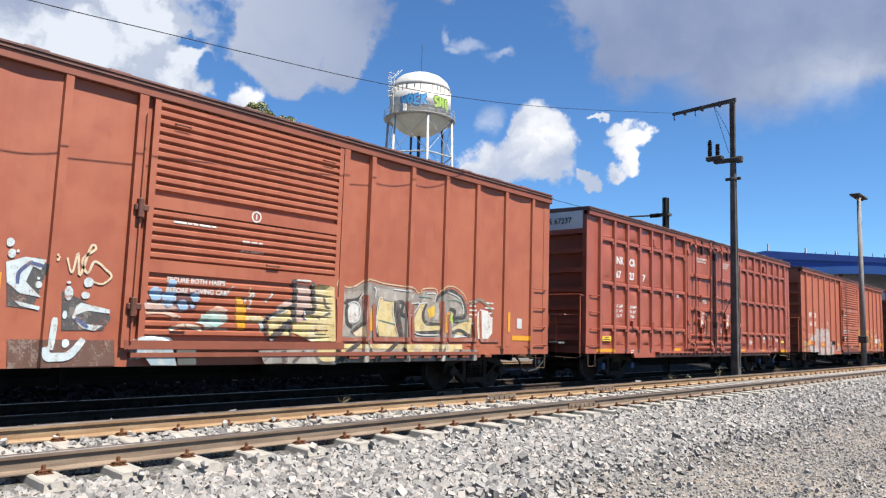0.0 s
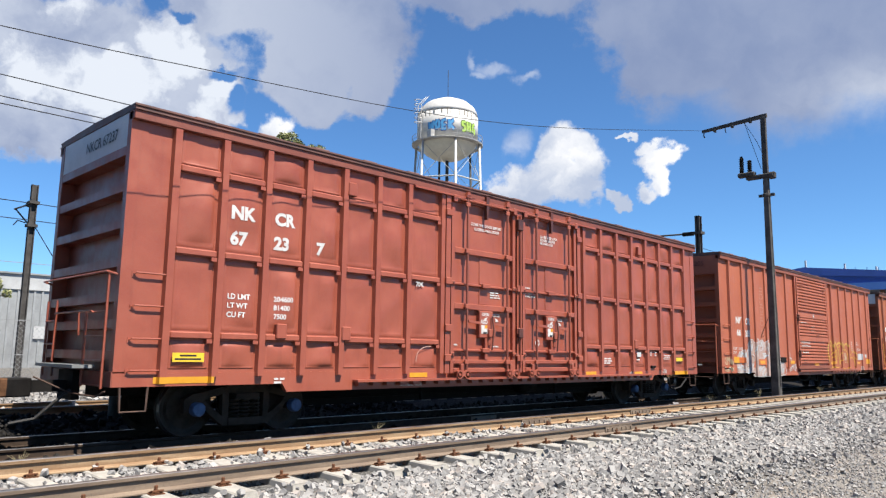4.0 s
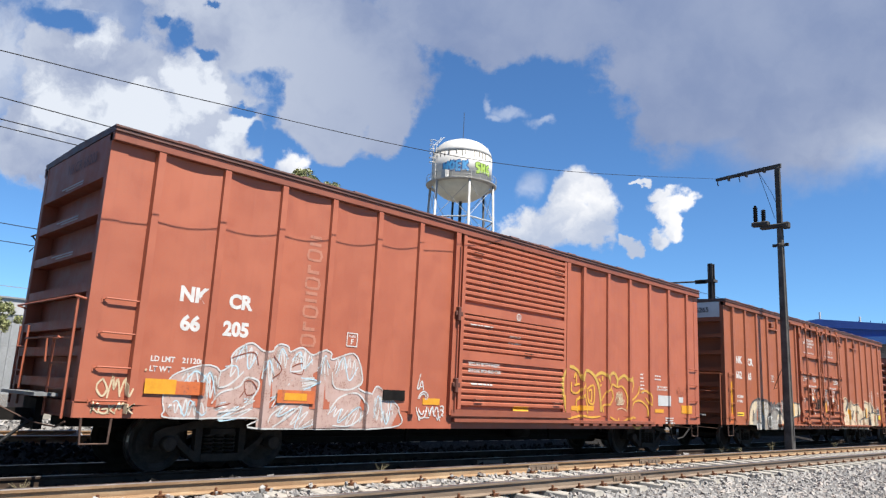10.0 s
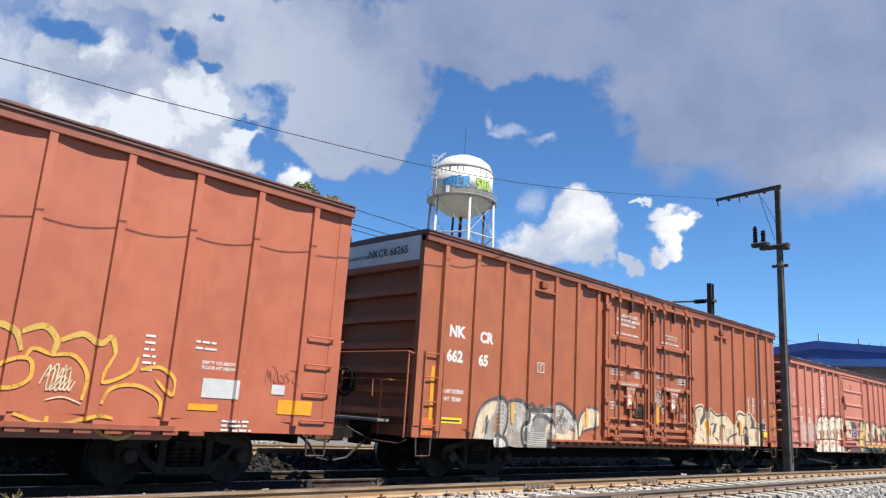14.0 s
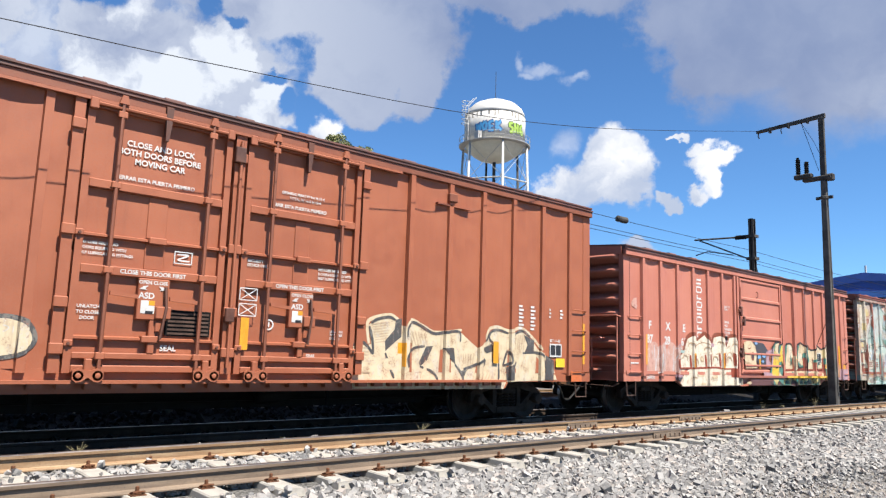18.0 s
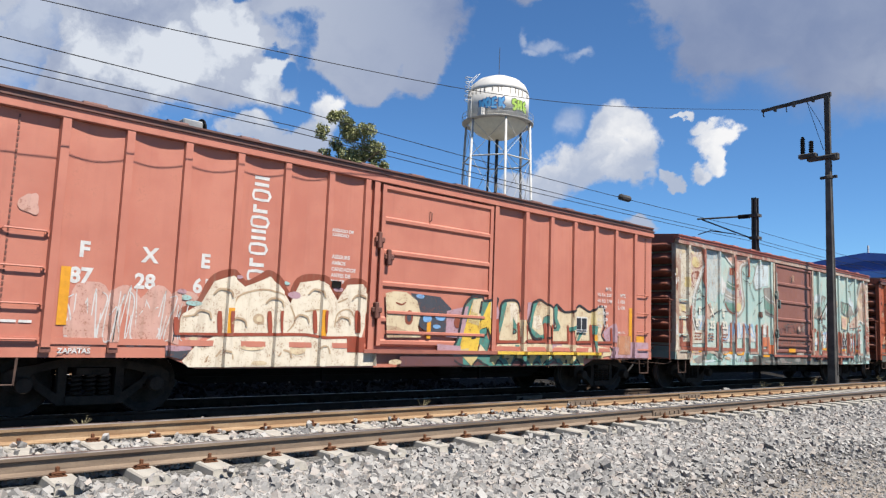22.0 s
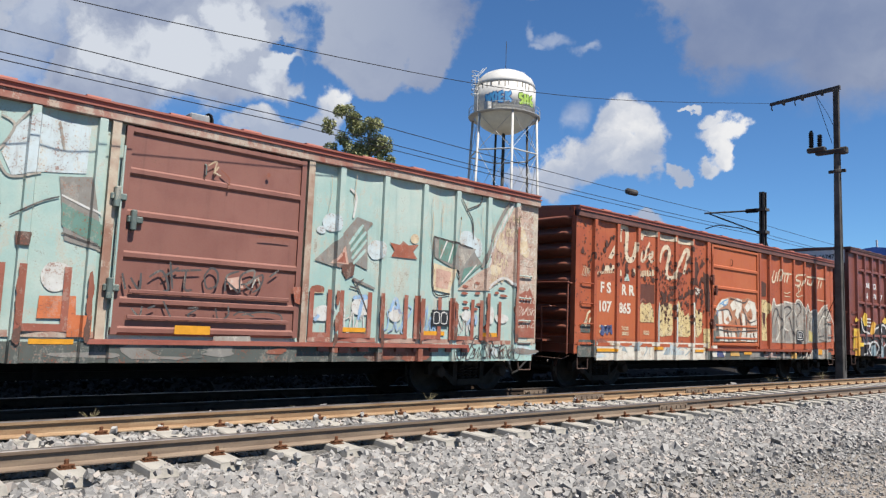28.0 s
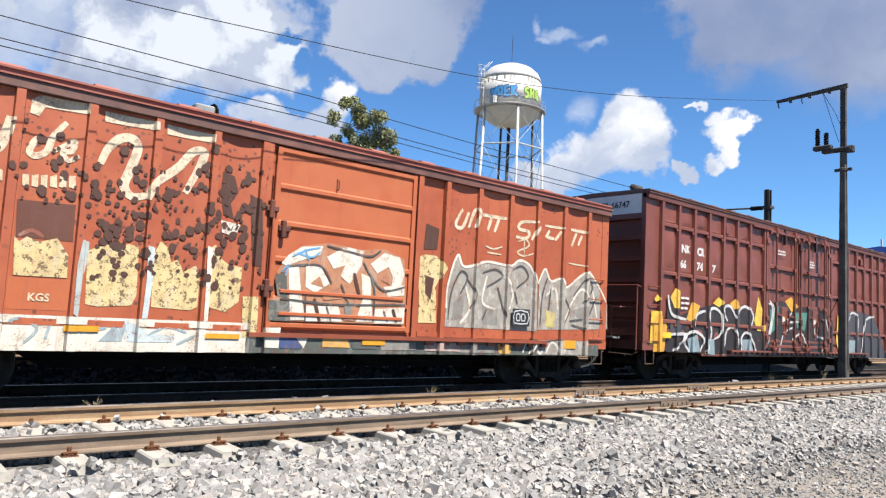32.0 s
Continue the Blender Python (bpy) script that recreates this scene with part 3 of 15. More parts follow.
def make_arm_pole():
    pole = empty("catenary_pole", pose(27.3, 9.9, 0), "tall tapered concrete pole with a dark overhanging arm and old insulators", "pole", "line poles")
    bm = bevelled(box(bmesh.new(), -0.15, 0.15, -0.15, 0.15, -0.3, 8.1), 0.03)
    narrowed(bm, 8.1, 0.62)
    part("shaft", bm, POLE_GREY, pole, "tapered grey concrete shaft with dark streaks")
    bm = box(bmesh.new(), -0.035, 0.035, -0.17, -0.15, 0.4, 8.0)
    narrowed(bm, 8.1, 0.62)
    part("cable_duct", bm, POLE_DARK, pole)
    part("upper_shaft", bevelled(box(bmesh.new(), -0.065, 0.065, -0.095, 0.095, 7.6, 10.5), 0.012), POLE_DARK, pole, "dark steel extension")
    bm = prism(bmesh.new(), [(-0.14, 10.47), (-0.14, 10.62), (2.40, 10.47), (2.40, 10.37)], -0.055, 0.055)
    part("arm", bm, POLE_DARK, pole)
    for i in range(3):
        part("arm_bracket", box(bmesh.new(), -0.07, 0.07, 0.45 + i * 0.7, 0.52 + i * 0.7, 10.38 - i * 0.04, 10.585 - i * 0.04), POLE_DARK, pole)
    part("arm_hook", rod(bmesh.new(), [(0, 2.33, 10.38), (0, 2.35, 10.25), (0, 2.31, 10.16)], 0.022), POLE_DARK, pole)
    part("arm_hook", rod(bmesh.new(), [(0, 1.45, 10.42), (0, 1.47, 10.30), (0, 1.44, 10.18)], 0.018), POLE_DARK, pole)
    part("stay", rod(bmesh.new(), [(0, 0.72, 10.46), (0, 0.42, 9.4), (0, 0.16, 8.5)], 0.009), CABLE, pole)
    part("stay", rod(bmesh.new(), [(0, 0.72, 10.46), (0, 0.28, 9.6), (0, 0.05, 9.0)], 0.008), CABLE, pole)
    part("bracket", bevelled(box(bmesh.new(), -0.12, 0.12, -0.30, 0.72, 8.13, 8.28), 0.03), POLE_DARK, pole)
    part("bracket", bevelled(box(bmesh.new(), -0.18, 0.05, 0.36, 1.0, 8.25, 8.42), 0.03), POLE_DARK, pole)
    part("bracket_cap", bevelled(box(bmesh.new(), -0.10, 0.10, -0.36, -0.10, 8.06, 8.32), 0.04), POLE_DARK, pole)
    for y, h in ((0.87, 0.70), (0.57, 0.50)):
        prof = [(0.05, 0)]
        for i in range(int(h / 0.07)):
            prof += [(0.065, i * 0.07 + 0.015), (0.09, i * 0.07 + 0.03), (0.09, i * 0.07 + 0.045), (0.065, i * 0.07 + 0.06)]
        part("insulator", lathe(bmesh.new(), prof + [(0.04, h)], 12, at=(-0.05, y, 8.40)), BLACK_STEEL, pole, "dark ribbed insulator")
    part("collar", lathe(bmesh.new(), [(0.13, 7.40), (0.16, 7.42), (0.16, 7.50), (0.13, 7.52)], 10), POLE_DARK, pole)
    for y in (-0.28, 0.17):
        part("clamp", box(bmesh.new(), -0.05, 0.05, y, y + 0.12, 7.41, 7.51), POLE_DARK, pole)
    part("loose_cable", rod(bmesh.new(), [(0, 0.16, 2.9), (0, 0.42, 2.3), (0, 0.47, 2.15), (0, 0.36, 2.2)], 0.012), CABLE, pole)


def make_light_pole():
    pole = empty("flood_light_pole", pose(47.4, 9.9, 0.05), "slim grey steel pole with two flat flood lights", "street light", "line poles")
    part("shaft", rod(bmesh.new(), [(0, 0, -0.1), (0, 0, 9.85)], 0.16, 10, 0.11), POLE_CONCRETE, pole, smooth=True)
    part("crossbar", box(bmesh.new(), -0.9, 0.9, -0.05, 0.05, 9.8, 9.88), POLE_DARK, pole)
    for x in (-0.55, 0.55):
        part("flood_light", bevelled(box(bmesh.new(), x - 0.42, x + 0.42, -0.28, 0.28, 9.86, 9.98), 0.02), POLE_DARK, pole)
    part("band_box", bevelled(box(bmesh.new(), -0.22, 0.22, -0.22, 0.22, 1.35, 1.75), 0.03), POLE_DARK, pole)
    part("side_bracket", rod(bmesh.new(), [(0, 0, 8.0), (0.45, 0, 8.0), (0.45, 0, 8.5)], 0.04), POLE_DARK, pole)


def make_mast(x, label):
    mast = empty("catenary_mast", pose(x, 14.35, 0.02), label, "pole", "catenary masts")
    bm = bmesh.new()
    for sx in (-0.11, 0.11):
        box(bm, sx - 0.02, sx + 0.02, -0.11, 0.11, -0.7, 7.75)
    box(bm, -0.13, 0.13, -0.02, 0.02, -0.7, 7.75)
    part("shaft", bm, POLE_DARK, mast)
    for z in (6.9, 5.9):
        part("band", box(bmesh.new(), -0.2, 0.2, -0.2, 0.2, z, z + 0.12), POLE_DARK, mast)
    part("top_tube", rod(bmesh.new(), [(0, 0.15, 6.96), (0, 2.75, 7.05)], 0.04), POLE_DARK, mast)
    part("insulator", rod(bmesh.new(), [(0, 0.25, 6.96), (0, 0.75, 6.97)], 0.1, 10), BLACK_STEEL, mast)
    part("strut", rod(bmesh.new(), [(0, 0.15, 5.95), (0, 2.5, 7.0)], 0.035), POLE_DARK, mast)
    part("registration_arm", rod(bmesh.new(), [(0, 0.9, 6.2), (0, 2.1, 6.45), (0, 2.7, 6.32)], 0.025), POLE_DARK, mast)
    part("guy_wire", rod(bmesh.new(), [(0.1, 0, 6.0), (4.2, 0.3, 0.1)], 0.02), CABLE, mast)
    return mast


make_arm_pole()
make_light_pole()
make_mast(31.06, "dark steel catenary mast with a bracket arm")
far = make_mast(9.2, "dark steel catenary mast with insulators behind the train")
far.matrix_basis = pose(9.2, 33.9, 0.6)
for wz in (8.0, 7.2):
    cable("contact_wire", [(-120, 36.5, wz), (9.2, 36.5, wz), (60, 36.5, wz)], 0.02, "thin dark wire strung behind the goods train")
for wy, wz, name, label in ((17.0, 7.24, "messenger_wire", "thin messenger wire over the electrified track"), (16.9, 6.74, "catenary_wire", "thin catenary wire over the electrified track"), (17.1, 6.64, "contact_wire", "thin contact wire over the electrified track")):
    pts = []
    for i in range(13):
        pts += sag_line((-150 + i * 26.6, wy, wz), (-150 + (i + 1) * 26.6, wy, wz), 0.12 if wz > 6.6 else 0.02, 8)[:-1]
    cable(name, pts, 0.012, label)
bm = lathe(bmesh.new(), [(0.05, -0.35), (0.13, -0.3), (0.13, 0.3), (0.05, 0.35)], 10, "x", (0, 0, 0))
ob = part("wire_insulator", bm, POLE_DARK)
ob.matrix_basis = pose(25.0, 17.0, 7.15)
tagged(ob, "dark barrel insulator hanging in the messenger wire", "insulator")
# the old wire leaves the arm over the train and runs down beside it
WIRE = [(5, 0.362), (12, 0.3715), (19, 0.382), (26, 0.396), (33, 0.4115), (40, 0.4317), (46, 0.4579), (51, 0.4912), (55, 0.529), (59, 0.5803), (62, 0.6297), (64, 0.6687), (65.3, 0.6971)]
pts = [(x, 9.82, 5.24 + 0.05 * (x - 0.86) + 0.003 * (x - 0.86) ** 2) for x in (-40, -30, -22, -16, -11.5, -8, -5.3, -3.1, -1.0)]
for a, ratio in WIRE:
    wy = 9.87 + 2.35 * max(0.0, (a - 50.0) / 15.3) ** 1.6
    pts.append((wy * math.tan(radians(a)), wy, 1.69 + wy * ratio))
fine = []
for i in range(len(pts) - 1):
    p0, p1, p2, p3 = (Vector(pts[min(max(j, 0), len(pts) - 1)]) for j in (i - 1, i, i + 1, i + 2))
    for j in range(5):
        u = j / 5
        fine.append(risen(*(0.5 * (2 * p1 + (p2 - p0) * u + (2 * p0 - 5 * p1 + 4 * p2 - p3) * u * u + (3 * p1 - p0 - 3 * p2 + p3) * u ** 3))))
cable("overhead_wire", fine + [risen(*pts[-1])], 0.007, "single dark wire hanging from the pole arm beside the train")


def make_signal():
    sig = empty("railway_signal", pose(6.0, 15.3, 0.02), "grey steel signal mast with a hooded lamp head and ladder cage", "signal", "")
    part("shaft", rod(bmesh.new(), [(0, 0, -0.1), (0, 0, 4.6)], 0.12, 10), GALVANISED, sig, smooth=True)
    part("head", bevelled(box(bmesh.new(), -0.25, 0.2, -0.22, 0.22, 4.5, 5.75), 0.03), GALVANISED, sig, "pale grey signal case")
    part("hood", rod(bmesh.new(), [(0.15, 0, 5.45), (0.55, 0, 5.4)], 0.17, 10, 0.15), BLACK_STEEL, sig)
    part("hood", rod(bmesh.new(), [(0.15, 0, 4.85), (0.5, 0, 4.8)], 0.15, 10, 0.13), BLACK_STEEL, sig)
    part("backplate", lathe(bmesh.new(), [(0.05, 0.2), (0.36, 0.2), (0.36, 0.23), (0.05, 0.23)], 14, "x", (0, 0, 5.5)), BLACK_STEEL, sig)
    part("platform", box(bmesh.new(), -1.1, 0.1, -0.3, 0.3, 3.95, 4.0), GALVANISED, sig)
    for pts in ([(-1.05, -0.28, 4), (-1.05, -0.28, 5.0), (-0.2, -0.28, 5.0)], [(-1.05, 0.28, 4), (-1.05, 0.28, 5.0), (-0.2, 0.28, 5.0)], [(-0.65, -0.28, 4), (-0.65, -0.28, 5.0)]):
        part("guard_rail", rod(bmesh.new(), pts, 0.022), GALVANISED, sig)
    part("cross_arm", box(bmesh.new(), -1.2, 0.1, -0.05, 0.05, 3.4, 3.5), GALVANISED, sig)


make_signal()


# ---- water tower ----
def hoop(profile, seg):
    """A turned ring, open in the middle."""
    bm = lathe(bmesh.new(), profile, seg)
    bmesh.ops.delete(bm, geom=[f for f in bm.faces if len(f.verts) > 4], context="FACES_ONLY")
    return bm


def make_tower():
    cx, cy = 85 * math.sin(radians(45.6)), 85 * math.cos(radians(45.6))
    tw = empty("water_tower", pose(cx, cy, -0.2), "white domed steel water tower on tall legs, with sprayed letters", "water tower")
    prof = [(0.05, 24.72), (0.8, 24.78), (1.8, 25.06), (2.7, 25.60), (3.3, 26.23), (3.6, 26.68), (3.71, 26.85)]
    part("tank_bowl", lathe(bmesh.new(), prof, 40), TANK_CREAM, tw, "cream rounded tank bottom", True)
    part("tank_wall", lathe(bmesh.new(), [(3.71, 26.85), (3.71, 30.12)], 48), TANK_WHITE, tw, "white tank wall", True)
    dome = [(3.71, 30.12), (3.6, 30.57), (3.3, 31.20), (2.6, 31.82), (1.6, 32.27), (0.6, 32.47), (0.05, 32.50)]
    part("tank_dome", lathe(bmesh.new(), dome, 40), TANK_WHITE, tw, "white domed roof", True)
    part("seam_band", lathe(bmesh.new(), [(3.72, 30.07), (3.71, 30.08), (3.71, 30.13), (3.72, 30.14)], 48), TANK_GRIME, tw)
    part("walkway", hoop([(3.6, 26.52), (4.32, 26.55), (4.34, 26.64), (3.71, 26.65)], 40), TOWER_STEEL, tw, "stained walkway ring")
    part("handrail", hoop([(4.30, 27.48), (4.34, 27.48), (4.34, 27.51), (4.30, 27.51), (4.30, 27.48)], 40), TOWER_STEEL, tw)
    part("mast", rod(bmesh.new(), [(0, 0, 32.33), (0, 0, 36.30)], 0.035, 5), POLE_DARK, tw)
    post = to_mesh("rail_post", rod(bmesh.new(), [(4.32, 0, 26.55), (4.32, 0, 27.50)], 0.02, 4), TOWER_STEEL)
    part("middle_rail", hoop([(4.31, 27.02), (4.34, 27.02), (4.34, 27.05), (4.31, 27.05), (4.31, 27.02)], 40), TOWER_STEEL, tw)
    for i in range(24):
        again("rail_post", post, tw, pose(0, 0, 0, 0, 0, i * 15))
    stain = to_mesh("stain", box(bmesh.new(), 3.71, 3.725, -0.045, 0.045, 29.26, 30.07), TANK_GRIME)
    rs = random.Random(5)
    for i in range(34):
        ob = again("rust_stain", stain, tw, pose(0, 0, 0, 0, 0, i * 10.6 + rs.uniform(-3, 3)))
        ob.scale = (1, rs.uniform(0.6, 1.8), rs.uniform(0.5, 1.0))
        ob.location.z = 30.07 * (1 - ob.scale.z)
    # cage ladder on the side of the tank
    for dy in (-0.25, 0.25):
        part("ladder_rail", rod(bmesh.new(), [(3.95 * math.cos(2.9) , 3.95 * math.sin(2.9) + dy, 26.64), (3.95 * math.cos(2.9), 3.95 * math.sin(2.9) + dy, 31.08), (2.9 * math.cos(2.9), 2.9 * math.sin(2.9) + dy, 32.33)], 0.05, 5), TOWER_STEEL, tw)
    for i in range(6):
        part("cage_hoop", rod(bmesh.new(), [(-3.75 - 0.9 * math.sin(a), 0.95 + 0.4 * math.cos(a), 28.80 + i * 0.55) for a in (0, 0.6, 1.2, 1.8, 2.4, 3.0)], 0.04, 4), TOWER_STEEL, tw)
    box_ob = part("box_on_walkway", box(bmesh.new(), -0.3, 0.3, -0.3, 0.3, 0, 0.9), TOWER_STEEL, tw)
    box_ob.matrix_basis = pose(-3.9, -1.1, 26.64)
    n = 6
    toward = math.atan2(-cy, -cx)
    for i in range(n):
        a = toward + radians(14 + i * 60)
        top, low = (4.0 * math.cos(a), 4.0 * math.sin(a), 26.55), (5.0 * math.cos(a), 5.0 * math.sin(a), 0)
        # far legs get a dark material, so their shade sits in the colour
        part("leg", rod(bmesh.new(), [low, top], 0.14, 8), TOWER_STEEL if math.cos(a - toward) > -0.3 else POLE_DARK, tw, smooth=True)
        b = a + radians(60)

        def at(ang, z):
            r = 5.0 - z / 26.55
            return (r * math.cos(ang), r * math.sin(ang), z)
        for z in (7.3, 14.6, 22.00):
            part("strut", rod(bmesh.new(), [at(a, z), at(b, z)], 0.09, 6), TOWER_STEEL, tw)
        for z0, z1 in ((0.3, 7.3), (7.3, 14.6), (14.6, 22.00), (22.00, 26.30)):
            part("tie_rod", rod(bmesh.new(), [at(a, z0), at(b, z1)], 0.03, 4), TOWER_STEEL, tw)
            part("tie_rod", rod(bmesh.new(), [at(b, z0), at(a, z1)], 0.03, 4), TOWER_STEEL, tw)
    part("riser_pipe", rod(bmesh.new(), [(0, 0, 0), (0, 0, 24.85)], 0.2, 10), POLE_DARK, tw, smooth=True)
    # sprayed letters round the wall: strokes bent to the tank, dark edge under bright fill

    def stroke(bm, pts, a0, z0, w, h, width, r):
        line = [Vector(((a0 + x * w) * 3.71, z0 + y * h)) for x, y in pts]
        fine = []
        for p, q in zip(line, line[1:]):
            fine += [p.lerp(q, i / 4) for i in range(4)]
        fine.append(line[-1])
        prev = None
        for i, p in enumerate(fine):
            d = (fine[min(i + 1, len(fine) - 1)] - fine[max(i - 1, 0)]).normalized() * width / 2
            pair = []
            for s in (-1, 1):
                ang = toward + (p.x - s * d.y) / 3.71
                pair.append(bm.verts.new((r * math.cos(ang), r * math.sin(ang), p.y + s * d.x)))
            if prev:
                bm.faces.new((prev[0], pair[0], pair[1], prev[1]))
            prev = pair

    for name, edge, rows in (("blue_letter", "navy", (([(0, 0.9), (0.15, 0.1), (0.5, 0.7), (0.8, 0.1), (1, 1)], -0.62), ([(0.5, 1), (0.1, 0.6), (0.3, 0.1), (0.8, 0.2), (0.9, 0.7), (0.5, 1)], -0.41), ([(0.9, 1), (0.1, 0.9), (0.15, 0.5), (0.7, 0.5), (0.15, 0.45), (0.1, 0.05), (0.9, 0.1)], -0.19), ([(0.1, 1), (0.15, 0), (0.15, 0.5), (1, 1), (0.3, 0.5), (1.1, 0)], 0.03))),
                             ("green_letter", "olive", (([(0.9, 0.95), (0.2, 0.9), (0.2, 0.6), (0.8, 0.5), (0.8, 0.1), (0.1, 0.05)], 0.46), ([(0.1, 1), (0.1, 0), (0.2, 0.5), (0.8, 0.5), (0.8, 1), (0.85, 0)], 0.67), ([(0.9, 1), (0.2, 0.8), (0.2, 0.2), (0.9, 0.05), (0.9, 0.4), (0.5, 0.4)], 0.90)))):
        for k, (pts, a0) in enumerate(rows):
            z0 = 27.55 + 0.06 * (k % 2)
            bm = bmesh.new()
            stroke(bm, pts, a0, z0, 0.165, 1.2, 0.5, 3.726)
            part("letter_outline", bm, SPRAY[edge], tw)
            bm = bmesh.new()
            stroke(bm, pts, a0, z0, 0.165, 1.2, 0.3, 3.74)
            part(name, bm, SPRAY["sky" if edge == "navy" else "lime"], tw, "blue sprayed letter" if edge == "navy" else "lime green sprayed letter")


SPRAY = {n: spray("spray_" + n, c) for n, c in dict(
    sky=(0.0396, 0.2376, 0.4752), lime=(0.2772, 0.4356, 0.066), navy=(0.0132, 0.0462, 0.165), olive=(0.0528, 0.0924, 0.0198), black=(0.01452, 0.01452, 0.01584), white=(0.42, 0.42, 0.41), cream=(0.46, 0.375, 0.245), yellow=(0.5148, 0.3432, 0.0396), amber=(0.495, 0.264, 0.033), silver=(0.2772, 0.264, 0.2508), grey=(0.1518, 0.1452, 0.1386), ice=(0.33, 0.462, 0.528), mint=(0.2508, 0.3828, 0.363), teal=(0.0495, 0.165, 0.132), lilac=(0.31, 0.195, 0.225), dark=(0.0363, 0.0396, 0.0495), pink=(0.4092, 0.2376, 0.1914), tan=(0.3432, 0.2508, 0.1584), rust=(0.1716, 0.0396, 0.0165), brown=(0.066, 0.0231, 0.0132), redbrown=(0.2244, 0.0429, 0.0198), steel=(0.1848, 0.2508, 0.2772), blue=(0.132, 0.2772, 0.4752), orange=(0.4092, 0.099, 0.0231), straw=(0.4092, 0.33, 0.1452), haze=(0.3432, 0.2376, 0.2046), ivory=(0.528, 0.4686, 0.3696), blush=(0.363, 0.2574, 0.2112), oat=(0.3696, 0.3234, 0.2541), fog=(0.2838, 0.33, 0.33), plum=(0.0924, 0.0396, 0.0396), vermil=(0.297, 0.0594, 0.0198), ochre=(0.4224, 0.264, 0.0462), slate=(0.0363, 0.0462, 0.04356)).items()}
SPRAY["faded"] = spray("spray_faded", (0.33, 0.135, 0.085))
SPRAY["mottled"] = spray("spray_mottled", (0.45, 0.366, 0.246), 0.2, 0.6, 0.85)
WORN = {n: spray("worn_" + n, tuple(0.95 * c + 0.05 * w for c, w in zip(q, (0.42, 0.39, 0.32))), 0.2, 0.65, 0.0, 0.6 if min(q) > 0.13 else 0.2) for n, q in dict(
    sky=(0.06, 0.24, 0.45), navy=(0.012, 0.04, 0.14), black=(0.015, 0.015, 0.016), white=(0.43, 0.43, 0.41), cream=(0.46, 0.375, 0.245), silver=(0.215, 0.2, 0.175), grey=(0.15, 0.143, 0.13), ice=(0.37, 0.435, 0.455), mint=(0.2508, 0.3828, 0.353), teal=(0.07, 0.165, 0.135), lilac=(0.33, 0.2, 0.25), dark=(0.025, 0.026, 0.03), pink=(0.40, 0.245, 0.19), tan=(0.36, 0.27, 0.17), rust=(0.1716, 0.0396, 0.0165), brown=(0.066, 0.0231, 0.0132), redbrown=(0.21, 0.05, 0.026), steel=(0.2, 0.26, 0.285), blue=(0.19, 0.31, 0.46), orange=(0.4092, 0.099, 0.0231), straw=(0.4092, 0.33, 0.1452), haze=(0.3432, 0.2376, 0.2046), ivory=(0.50, 0.47, 0.40), blush=(0.37, 0.275, 0.225), oat=(0.40, 0.36, 0.285), fog=(0.30, 0.34, 0.335), vermil=(0.23, 0.05, 0.02), ochre=(0.43, 0.24, 0.05), slate=(0.042, 0.052, 0.047), clay=(0.32, 0.13, 0.06), yolk=(0.36, 0.30, 0.09)).items()}
WORN["oat"] = spray("worn_oat", (0.42, 0.38, 0.30), 0.1, 0.65, 0.3, 0.9)
WORN["blush"] = spray("worn_blush", (0.37, 0.27, 0.215), 0.1, 0.65, 0.3, 0.9)
WORN["chalk"] = spray("worn_chalk", (0.48, 0.40, 0.29), 0.55, 0.65, 0.35)
WORN["peeled"] = spray("worn_peeled", (0.46, 0.36, 0.17), 0.25, 0.65, 0.8, 0.3)
WORN["umber"] = spray("worn_umber", (0.085, 0.026, 0.013), 0.6, 0.6)
WORN["smear"] = spray("worn_smear", (0.048, 0.017, 0.009), 0.7, 0.7)
WEATHERED = {**SPRAY, **WORN}
make_tower()


# ---- tree behind the train ----
def make_leaf(k, p):
    isl = k.n("ShaderNodeNewGeometry").outputs["Random Per Island"]
    c = k.mix(k.ramp(isl, 0, 1, kind="LINEAR"), rgb(0.085, 0.105, 0.035), rgb(0.28, 0.275, 0.115))
    k.put(p.inputs["Base Color"], c)
    p.inputs["Roughness"].default_value = 0.6


LEAF = material("leaf", make_leaf)
BARK = plain("bark", (0.096, 0.072, 0.054), 0.9, 0, 0.3, 3, 20, 0.5)


def leaf_cloud(centres, count, size, seed):
    rs = np.random.RandomState(seed)
    c = np.array([x[:3] for x in centres])
    r = np.array([x[3] for x in centres])
    pick = rs.choice(len(c), count, p=r ** 2 / (r ** 2).sum())
    d = rs.normal(size=(count, 3))
    d /= np.linalg.norm(d, axis=1)[:, None]
    pos = c[pick] + d * (r[pick] * rs.uniform(0.25, 1.05, count) ** 0.6)[:, None]
    a = rs.normal(size=(count, 3)) + np.array([0, 0, -0.5])
    a /= np.linalg.norm(a, axis=1)[:, None]
    b = np.cross(a, rs.normal(size=(count, 3)))
    b /= np.linalg.norm(b, axis=1)[:, None]
    s = size * rs.uniform(0.6, 1.3, count)[:, None]
    v = np.stack([pos - a * s, pos + b * s * 0.35, pos + a * s, pos - b * s * 0.35], 1).reshape(-1, 3)
    me = bpy.data.meshes.new("crown")
    me.from_pydata(v.tolist(), [], np.arange(count * 4).reshape(-1, 4).tolist())
    me.materials.append(LEAF)
    return me


